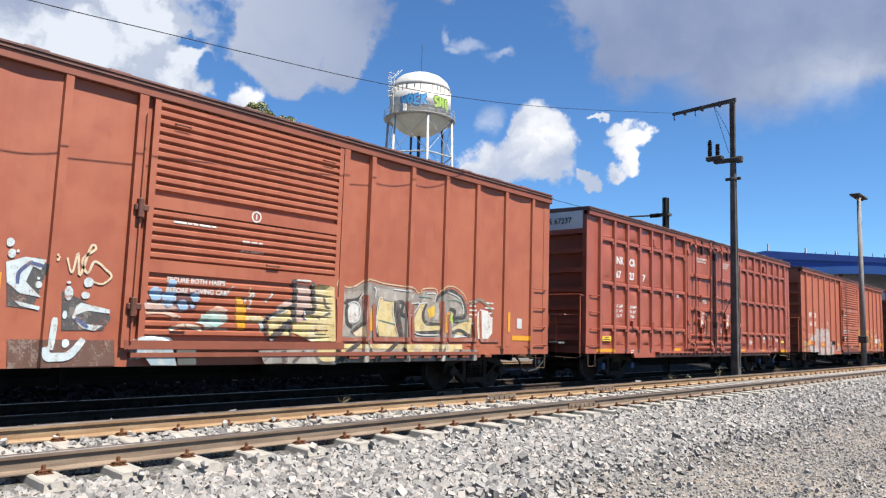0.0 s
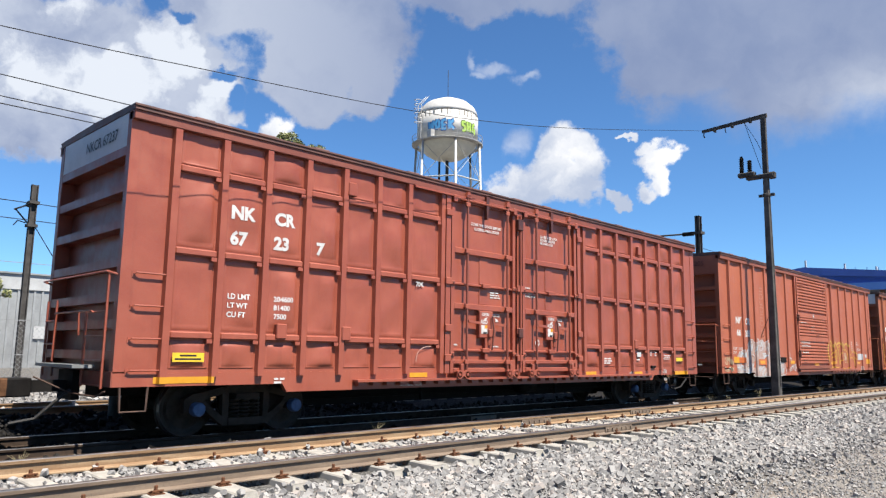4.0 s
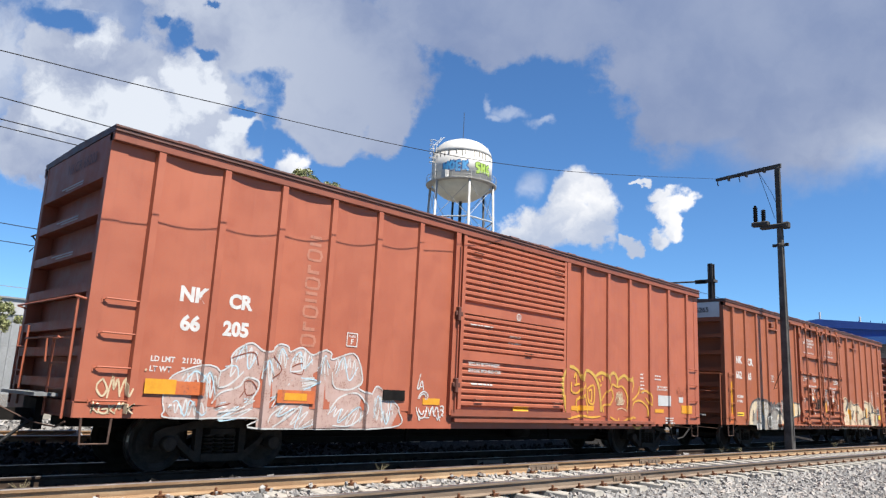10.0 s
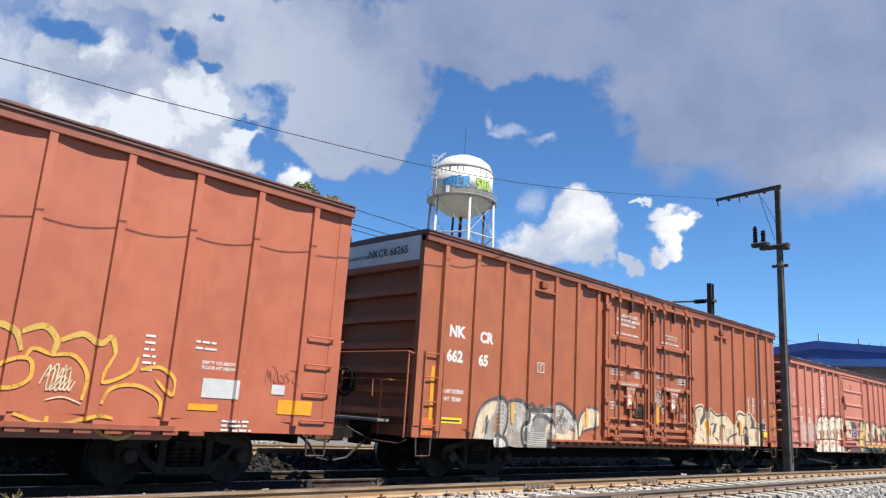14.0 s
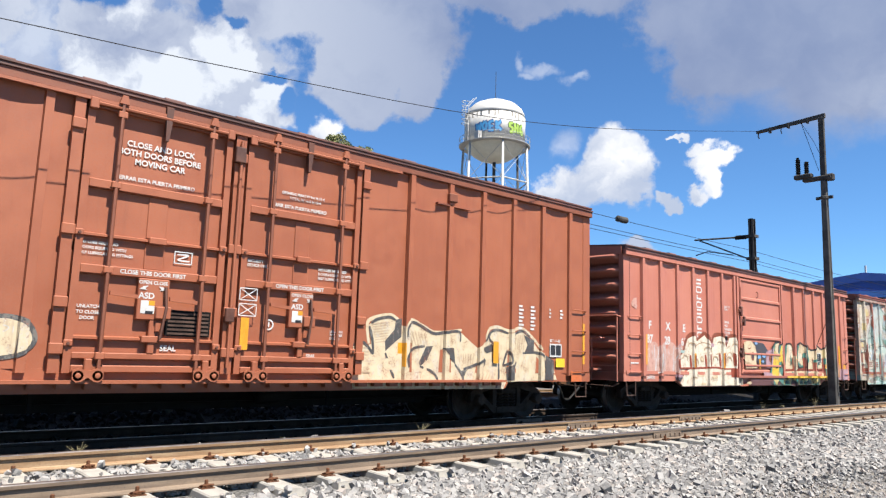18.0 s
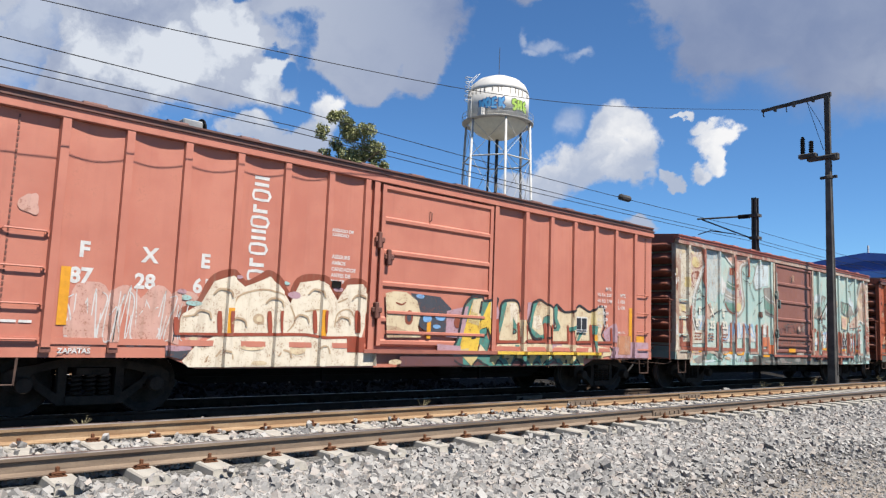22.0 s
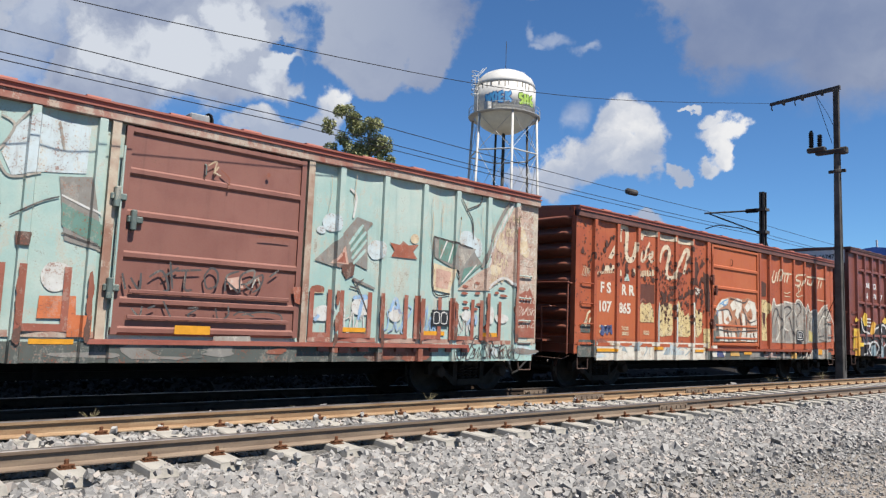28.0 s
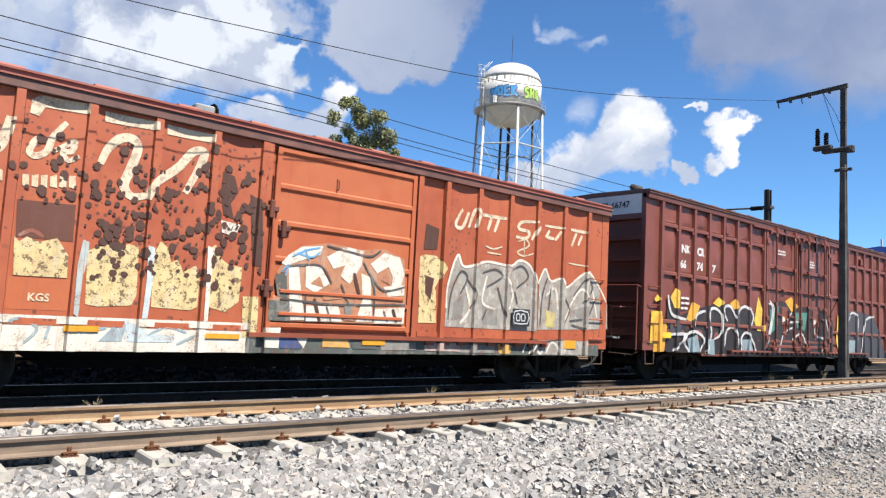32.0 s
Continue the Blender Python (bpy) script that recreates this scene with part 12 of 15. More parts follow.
    p.stroke([(8.99, 1.33), (9.07, 1.32), (9.13, 1.38)], 0.035, "graffiti", S["black"], 0.016)
    p.stroke([(9.19, 1.5), (9.26, 1.28), (9.2, 1.06)], 0.035, "graffiti", S["black"], 0.016)
    p.stroke([(8.67, 1.34), (8.86, 1.32)], 0.035, "graffiti", S["black"], 0.016)
    p.stroke([(8.71, 1.28), (8.84, 1.3)], 0.035, "graffiti", S["black"], 0.016)
    p.poly([(9.62, 1.82), (9.66, 2.02), (9.81, 2.11), (9.85, 2.1), (9.75, 1.72), (9.65, 1.46), (9.6, 1.38), (9.59, 1.6)], "graffiti", S["teal"], 0.008, "green letter shadow")
    p.poly([(9.84, 2.1), (10.07, 2.12), (10.2, 2.04), (10.23, 1.87), (10.26, 1.69), (10.27, 1.25), (9.59, 1.26), (9.73, 1.69)], "graffiti", S["cream"], 0.01, "cream sprayed letter")
    p.poly([(9.93, 2.07), (10.09, 2.08), (10.19, 1.95), (10.16, 1.6), (10.04, 1.77), (9.96, 1.65)], "graffiti", S["ivory"], 0.0115)
    p.poly([(10.03, 1.77), (10.15, 1.6), (10.16, 1.46), (10.04, 1.39)], "graffiti", S["teal"], 0.013)
    p.poly([(10.27, 1.72), (10.38, 1.72), (10.42, 1.29), (10.29, 1.2)], "graffiti", S["cream"], 0.01)
    p.poly([(10.4, 1.64), (10.67, 1.3), (10.43, 1.29)], "graffiti", S["cream"], 0.01)
    p.stroke([(9.58, 1.62), (9.62, 1.83), (9.65, 2.03), (9.75, 2.11), (9.88, 2.13), (10.07, 2.14), (10.2, 2.07), (10.26, 1.89)], 0.055, "graffiti", S["black"], 0.016)
    p.stroke([(10.4, 1.72), (10.55, 1.56), (10.69, 1.33)], 0.055, "graffiti", S["black"], 0.016)
    p.stroke([(10.04, 1.4), (10.06, 1.51), (10.15, 1.45), (10.05, 1.4)], 0.03, "graffiti", S["black"], 0.016)
    p.poly([(10.43, 1.73), (10.41, 2.09), (10.57, 2.13), (10.67, 2.11), (10.61, 1.86), (10.56, 1.62)], "graffiti", S["lilac"], 0.005)
    p.poly([(10.92, 2.19), (10.7, 2.09), (10.65, 1.93), (10.6, 1.71), (10.55, 1.62), (10.59, 1.47), (10.83, 1.33), (11.09, 1.32), (11.05, 1.43), (10.68, 1.54), (10.72, 1.84), (10.83, 2.09)], "graffiti", S["teal"], 0.008, "green letter shadow")
    p.poly([(10.93, 2.16), (11.13, 2.08), (11.2, 2.05), (11.17, 1.87), (11.02, 1.8), (11, 1.67), (11.09, 1.43), (10.95, 1.39), (10.66, 1.55), (10.71, 1.84), (10.8, 2.04)], "graffiti", S["cream"], 0.01, "cream sprayed letter")
    p.poly([(10.72, 1.81), (10.92, 1.85), (11, 1.67), (10.91, 1.51), (10.7, 1.57)], "graffiti", S["ivory"], 0.0115)
    p.poly([(11, 1.67), (11.05, 1.81), (11.17, 1.85), (11.18, 1.68), (11.07, 1.64)], "graffiti", S["teal"], 0.012)
    p.stroke([(10.55, 1.6), (10.54, 1.74), (10.61, 1.89), (10.66, 2.1), (10.79, 2.16), (10.92, 2.2), (11.13, 2.11), (11.38, 2)], 0.055, "graffiti", S["black"], 0.016)
    p.stroke([(10.58, 1.46), (10.7, 1.37), (10.81, 1.31), (11.01, 1.33)], 0.055, "graffiti", S["black"], 0.016)
    p.stroke([(10.65, 1.4), (10.73, 1.3)], 0.03, "graffiti", S["black"], 0.016)
    p.stroke([(11.13, 1.34), (11.26, 1.36)], 0.03, "graffiti", S["black"], 0.016)
    p.poly([(11.17, 2.07), (11.35, 1.97), (11.4, 1.6), (11.55, 1.67), (11.52, 1.98), (11.82, 1.94), (12.03, 1.98), (12.1, 1.63), (11.92, 1.59), (11.94, 1.28), (11.3, 1.27), (11.3, 1.53), (11.17, 1.65)], "graffiti", S["cream"], 0.01, "cream sprayed letter")
    p.poly([(11.41, 2.04), (11.51, 2.11), (11.56, 2.02), (11.54, 1.79), (11.68, 1.61), (11.6, 1.5), (11.37, 1.5), (11.52, 1.6), (11.42, 1.79)], "graffiti", S["teal"], 0.012, "green letter shadow")
    p.poly([(12.07, 1.98), (12.37, 2.1), (12.69, 1.99), (12.81, 1.98), (12.8, 1.68), (12.81, 1.31), (12.16, 1.29), (12.08, 1.59)], "graffiti", S["cream"], 0.011)
    p.poly([(11.94, 1.59), (12.25, 1.68), (12.22, 1.57), (11.98, 1.51)], "graffiti", S["teal"], 0.013)
    p.poly([(12.38, 1.49), (12.55, 1.51), (12.35, 1.29), (12.26, 1.29)], "graffiti", S["teal"], 0.013)
    p.poly([(12.89, 2.02), (13.13, 2.12), (13.33, 2.12), (13.35, 1.75), (13.23, 1.45), (13.37, 1.3), (13.01, 1.29)], "graffiti", S["cream"], 0.011)
    p.poly([(12.79, 2), (12.94, 2.02), (12.97, 1.7), (12.82, 1.69)], "graffiti", S["straw"], 0.009)
    p.poly([(12.84, 1.68), (13, 1.67), (12.98, 1.46), (12.86, 1.46)], "graffiti", S["teal"], 0.013)
    p.poly([(13.35, 1.54), (13.77, 1.77), (13.84, 1.63), (13.85, 1.28), (13.43, 1.3)], "graffiti", S["lilac"], 0.005)
    p.stroke([(13.33, 2.1), (13.37, 1.89), (13.37, 1.72)], 0.04, "graffiti", S["white"], 0.014)
    p.stroke([(11.33, 1.97), (11.37, 1.66)], 0.04, "graffiti", S["white"], 0.014)
    p.poly([(12.87, 1.31), (13.03, 1.29), (13.08, 0.99), (12.97, 0.99)], "graffiti", S["teal"], 0.014)
    p.stroke([(11.36, 2), (11.4, 1.75), (11.42, 1.58), (11.52, 1.6)], 0.055, "graffiti", S["black"], 0.016)
    p.stroke([(11.36, 2.02), (11.51, 2.12), (11.66, 2.04), (11.81, 1.96), (12.11, 2), (12.37, 2.14), (12.73, 2.01), (12.89, 2.07), (13.13, 2.15), (13.34, 2.15), (13.4, 1.96), (13.4, 1.68), (13.27, 1.45), (13.43, 1.3)], 0.055, "graffiti", S["black"], 0.016)
    p.stroke([(12.21, 1.29), (12.3, 1.49), (12.4, 1.5)], 0.03, "graffiti", S["black"], 0.016)
    p.poly([(13.04, 1.19), (13.64, 1.13), (13.72, 0.96), (13.23, 0.91), (13.09, 1.06)], "graffiti", S["cream"], 0.011)
    p.stroke([(13.61, 1.17), (13.74, 1.02), (13.61, 0.92)], 0.04, "graffiti", S["black"], 0.016)
    p.poly([(12.85, 1), (13.1, 1.01), (13.06, 0.95), (12.85, 0.95)], "graffiti", S["dark"], 0.015)
    p.poly([(12.52, 1.15), (12.84, 1.15), (12.89, 0.99), (12.74, 0.9), (12.54, 0.89)], "graffiti", S["cream"], 0.011)
    p.blob(12.76, 1, 0.06, 0.06, 55, "graffiti", S["teal"], 0.014, 0.06, 18, 2.1)
    p.poly([(9.35, 1.17), (10.46, 1.2), (12.17, 1.2), (12.56, 1.15), (12.53, 1.05), (9.31, 1.02)], "graffiti", S["cream"], 0.01, "cream sprayed band")
    p.poly([(11.31, 1.19), (11.73, 1.2), (11.7, 1.12), (11.31, 1.11)], "graffiti", S["lilac"], 0.012)
    p.poly([(10.12, 1.16), (10.26, 1.17), (10.25, 1.05), (10.13, 1.05)], "graffiti", S["teal"], 0.013)
    p.poly([(9.35, 1.17), (9.57, 1.18), (9.55, 1.07), (9.36, 1.09)], "graffiti", S["blush"], 0.012)
    p.poly([(10.17, 0.93), (12.54, 0.93), (12.55, 0.72), (10.19, 0.72)], "graffiti", S["teal"], 0.009, "green zigzag")
    p.poly([(8.23, 0.93), (10.19, 0.95), (10.21, 0.72), (8.56, 0.71), (8.35, 0.82)], "graffiti", S["teal"], 0.009, "green zigzag")
    p.poly([(8.47, 0.92), (8.92, 0.92), (8.83, 0.8), (8.72, 0.72), (8.6, 0.82)], "graffiti", S["straw"], 0.013)
    p.poly([(9.26, 0.93), (9.65, 0.93), (9.57, 0.82), (9.46, 0.73), (9.35, 0.82)], "graffiti", S["straw"], 0.013)
    p.poly([(9.76, 0.93), (10.08, 0.93), (10.02, 0.82), (9.94, 0.72), (9.86, 0.82)], "graffiti", S["straw"], 0.013)
    p.poly([(8.78, 0.72), (8.88, 0.8), (9.01, 0.84), (9.15, 0.74)], "graffiti", S["plum"], 0.012)
    p.poly([(10.01, 0.72), (10.12, 0.82), (10.24, 0.83), (10.4, 0.72)], "graffiti", S["plum"], 0.012)
    p.stroke([(8.24, 0.84), (8.39, 0.76), (8.56, 0.72), (8.72, 0.72)], 0.045, "graffiti", S["black"], 0.016)
    p.stroke([(8.76, 0.73), (8.9, 0.84), (9.06, 0.77), (9.23, 0.72)], 0.045, "graffiti", S["black"], 0.016)
    p.stroke([(9.5, 0.73), (9.6, 0.84), (9.75, 0.72)], 0.045, "graffiti", S["black"], 0.016)
    p.stroke([(10, 0.72), (10.12, 0.85), (10.24, 0.86), (10.42, 0.73)], 0.045, "graffiti", S["black"], 0.016)
    p.blob(9.87, 0.89, 0.05, 0.05, 71, "graffiti", S["black"], 0.016, 0.06, 18, 2.1)
    p.poly([(10.45, 0.94), (10.85, 0.92), (10.73, 0.82), (10.67, 0.72), (10.55, 0.82)], "graffiti", S["straw"], 0.013)
    p.poly([(10.98, 0.94), (11.23, 0.93), (11.13, 0.82), (11.04, 0.73), (10.95, 0.85)], "graffiti", S["straw"], 0.013)
    p.poly([(11.54, 0.94), (12.19, 0.93), (12.06, 0.76), (11.8, 0.74), (11.65, 0.88)], "graffiti", S["straw"], 0.013)
    p.poly([(12.2, 0.85), (12.54, 0.92), (12.55, 0.73), (12.36, 0.75)], "graffiti", S["straw"], 0.013)
    p.stroke([(10.18, 0.89), (10.34, 0.77), (10.43, 0.72)], 0.045, "graffiti", S["black"], 0.016)
    p.stroke([(10.7, 0.73), (10.84, 0.8), (10.94, 0.73)], 0.045, "graffiti", S["black"], 0.016)
    p.stroke([(11.04, 0.73), (11.17, 0.82), (11.44, 0.88), (11.55, 0.77), (11.73, 0.73)], 0.045, "graffiti", S["black"], 0.016)
    p.stroke([(12.09, 0.75), (12.28, 0.84), (12.4, 0.74)], 0.045, "graffiti", S["black"], 0.016)
    p.blob(11.88, 0.8, 0.04, 0.06, 80, "graffiti", S["black"], 0.016, 0.06, 18, 2.1)
    p.poly([(11.18, 0.73), (11.27, 0.8), (11.46, 0.83), (11.55, 0.74)], "graffiti", S["plum"], 0.012)
    p.poly([(9.49, 1.71), (9.57, 1.71), (9.61, 1.21), (9.53, 1.21)], "graffiti", S["redbrown"], 0.022)
    p.poly([(10.17, 1.66), (10.23, 1.66), (10.27, 1.24), (10.2, 1.24)], "graffiti", S["redbrown"], 0.022)
    p.poly([(9.54, 1.25), (10.27, 1.27), (10.27, 1.21), (9.54, 1.19)], "graffiti", S["redbrown"], 0.022)
    p.poly([(10.38, 1.61), (10.42, 1.61), (10.45, 1.23), (10.41, 1.23)], "graffiti", S["redbrown"], 0.022)
    p.poly([(10.41, 1.26), (11.11, 1.28), (11.12, 1.23), (10.42, 1.21)], "graffiti", S["redbrown"], 0.022)
    p.poly([(11.03, 1.67), (11.11, 1.68), (11.14, 1.25), (11.07, 1.25)], "graffiti", S["redbrown"], 0.022)
    p.poly([(11.23, 1.65), (11.29, 1.65), (11.32, 1.25), (11.26, 1.25)], "graffiti", S["redbrown"], 0.022)
    p.poly([(11.26, 1.26), (11.96, 1.28), (11.96, 1.23), (11.27, 1.21)], "graffiti", S["redbrown"], 0.022)
    p.poly([(11.88, 1.65), (11.94, 1.65), (11.97, 1.27), (11.91, 1.27)], "graffiti", S["redbrown"], 0.022)
    p.poly([(12.15, 1.29), (12.83, 1.3), (12.83, 1.25), (12.15, 1.23)], "graffiti", S["redbrown"], 0.022)
    p.poly([(12.74, 1.69), (12.83, 1.69), (12.86, 1.29), (12.77, 1.29)], "graffiti", S["redbrown"], 0.022)
    p.poly([(13.6, 1.64), (13.67, 1.64), (13.7, 1.28), (13.63, 1.27)], "graffiti", S["redbrown"], 0.022)
    p.poly([(13.01, 1.29), (13.7, 1.31), (13.7, 1.25), (13.02, 1.24)], "graffiti", S["redbrown"], 0.022)
    p.poly([(6.85, 0.92), (8.48, 0.91), (8.5, 0.73), (6.87, 0.72)], "graffiti", S["plum"], 0.013)
    p.poly([(7.78, 1.15), (8.41, 1.12), (8.42, 0.93), (7.79, 0.97)], "graffiti", S["lilac"], 0.0142)
    p.poly([(13.72, 1.17), (14.78, 1.13), (15.3, 0.89), (13.64, 0.9)], "graffiti", S["lilac"], 0.0142)
    p.poly([(13.84, 1.47), (14.41, 1.45), (14.38, 1.13), (13.81, 1.15)], "graffiti", S["pink"], 0.005)


def sprayed_h(p):
    S = SPRAY
    p.poly([(1.08, 0.82), (1.04, 1.92), (1.17, 2.39), (1.7, 1.82), (2.58, 2.05), (3.32, 2.2), (4.1, 2.29), (5.14, 2.31), (6.07, 2.02), (6.79, 1.27), (6.82, 0.76)], "graffiti", S["black"], 0.006, "black sprayed letters with white edges")
    p.poly([(2.09, 1.19), (2.63, 1.33), (2.88, 0.84), (2.29, 0.83)], "graffiti", S["steel"], 0.01)
    p.poly([(5.2, 1.24), (5.85, 1.25), (6.14, 0.76), (5.44, 0.76)], "graffiti", S["steel"], 0.01)
    p.poly([(3.16, 1.21), (3.58, 1.22), (3.7, 0.75), (3.18, 0.79)], "graffiti", S["steel"], 0.01)
    p.poly([(1.19, 1.68), (1.88, 1.7), (1.73, 1.35), (1.21, 1.34)], "graffiti", S["dark"], 0.009)
    p.stroke([(1.07, 2.36), (1.28, 1.85), (2.02, 1.73)], 0.085, "graffiti", S["white"], 0.016)
    p.stroke([(2.29, 0.83), (1.91, 1.19), (2.44, 1.41), (3.01, 1.21), (2.84, 0.84)], 0.085, "graffiti", S["white"], 0.016)
    p.stroke([(2.43, 1.54), (2.59, 1.89), (3.05, 2.02)], 0.085, "graffiti", S["white"], 0.016)
    p.stroke([(3.13, 0.79), (3.41, 1.39), (3.24, 1.92), (3.52, 2.12), (3.97, 1.94), (3.96, 1.4), (3.58, 1.22)], 0.085, "graffiti", S["white"], 0.016)
    p.stroke([(4.2, 0.77), (4.26, 1.41), (4.66, 1.6), (5.03, 1.24), (5.02, 0.78)], 0.085, "graffiti", S["white"], 0.016)
    p.stroke([(4.34, 1.77), (4.07, 2.13), (4.51, 2.22), (4.87, 1.88)], 0.085, "graffiti", S["white"], 0.016)
    p.stroke([(4.97, 1.65), (5.04, 2.08), (5.46, 2.26), (5.98, 2.02), (5.83, 1.63)], 0.085, "graffiti", S["white"], 0.016)
    p.stroke([(5.44, 0.76), (5.2, 1.24), (5.66, 1.44), (6.41, 0.74)], 0.085, "graffiti", S["white"], 0.016)
    p.stroke([(7, 2.54), (7.21, 2.16), (6.76, 0.98)], 0.085, "graffiti", S["white"], 0.016)
    p.stroke([(1.21, 1.3), (2.08, 1.29), (1.41, 0.85)], 0.085, "graffiti", S["white"], 0.016)
    p.poly([(1.18, 2.3), (1.44, 2.57), (1.69, 2.47), (1.68, 2.03), (1.42, 2.02)], "graffiti", S["yellow"], 0.012, "orange and yellow sprayed flame")
    p.poly([(2.02, 1.74), (2.29, 2.23), (2.76, 2.16), (2.59, 1.89), (2.24, 1.67)], "graffiti", S["amber"], 0.012, "orange and yellow sprayed flame")
    p.poly([(3.47, 2.26), (3.79, 2.46), (4.14, 2.31), (3.81, 2.16)], "graffiti", S["yellow"], 0.012, "orange and yellow sprayed flame")
    p.poly([(4.47, 2.31), (4.81, 2.46), (5.18, 2.22), (4.73, 2.14)], "graffiti", S["amber"], 0.012, "orange and yellow sprayed flame")
    p.poly([(6.04, 1.83), (6.3, 2.63), (6.6, 2.23), (6.54, 1.7), (7, 1.78), (6.73, 1.54), (6.28, 1.53)], "graffiti", S["yellow"], 0.012, "orange and yellow sprayed flame")
    p.poly([(0.41, 1.61), (0.68, 1.84), (1.06, 1.51), (0.99, 0.83), (0.47, 0.82)], "graffiti", S["amber"], 0.012, "orange and yellow sprayed flame")
    p.poly([(0.42, 2.22), (0.56, 2.35), (0.73, 2.22), (0.49, 2.14)], "graffiti", S["yellow"], 0.012, "orange and yellow sprayed flame")
    p.poly([(8.1, 2.58), (8.6, 2.74), (9.18, 2.44), (8.63, 2.23)], "graffiti", S["amber"], 0.012, "orange and yellow sprayed flame")
    p.poly([(12.7, 2.26), (13.12, 2.56), (13.34, 1.83), (12.96, 0.79), (12.56, 1.36)], "graffiti", S["yellow"], 0.012, "orange and yellow sprayed flame")
    p.poly([(6.87, 0.76), (6.91, 2.44), (7.86, 2.57), (9.39, 2.47), (11.33, 2.34), (12.28, 2.02), (12.35, 0.75)], "graffiti", S["black"], 0.007, "black sprayed letters with white edges")
    p.poly([(7.04, 2.25), (7.67, 2.4), (7.57, 1.68), (7.08, 1.47)], "graffiti", S["teal"], 0.011)
    p.poly([(8.93, 2.23), (9.93, 2.27), (9.7, 1.63), (9.04, 1.72)], "graffiti", S["teal"], 0.011)
    p.stroke([(6.91, 2.44), (7.32, 2.26), (6.88, 1.03)], 0.07, "graffiti", S["white"], 0.016)
    p.stroke([(7.71, 0.84), (8.04, 1.49), (8.71, 1.71)], 0.07, "graffiti", S["white"], 0.016)
    p.stroke([(8.63, 2.21), (8.34, 1.9), (9.21, 1.93)], 0.07, "graffiti", S["white"], 0.016)
    p.stroke([(10.76, 2.19), (10.52, 1.54), (11.43, 1.34), (11.11, 0.89)], 0.07, "graffiti", S["white"], 0.016)
    p.stroke([(11.48, 2.11), (11.87, 1.35)], 0.07, "graffiti", S["white"], 0.016)
    p.stroke([(8.68, 1.3), (9.44, 1.52), (9.87, 1)], 0.07, "graffiti", S["white"], 0.016)
    p.poly([(13.31, 2.4), (14.5, 2.54), (16.48, 2.4), (18.04, 0.7), (12.89, 0.76)], "graffiti", S["dark"], 0.007)
    p.poly([(13.65, 1.38), (14.46, 1.39), (14.49, 0.79), (13.36, 0.79)], "graffiti", S["steel"], 0.011)
    p.stroke([(13.14, 0.86), (13.62, 2.06), (14.15, 2.45), (14.75, 2.22), (14.62, 1.4)], 0.08, "graffiti", S["white"], 0.016)
    p.stroke([(15.15, 0.82), (15.44, 2.12), (16.48, 2.4)], 0.08, "graffiti", S["white"], 0.016)


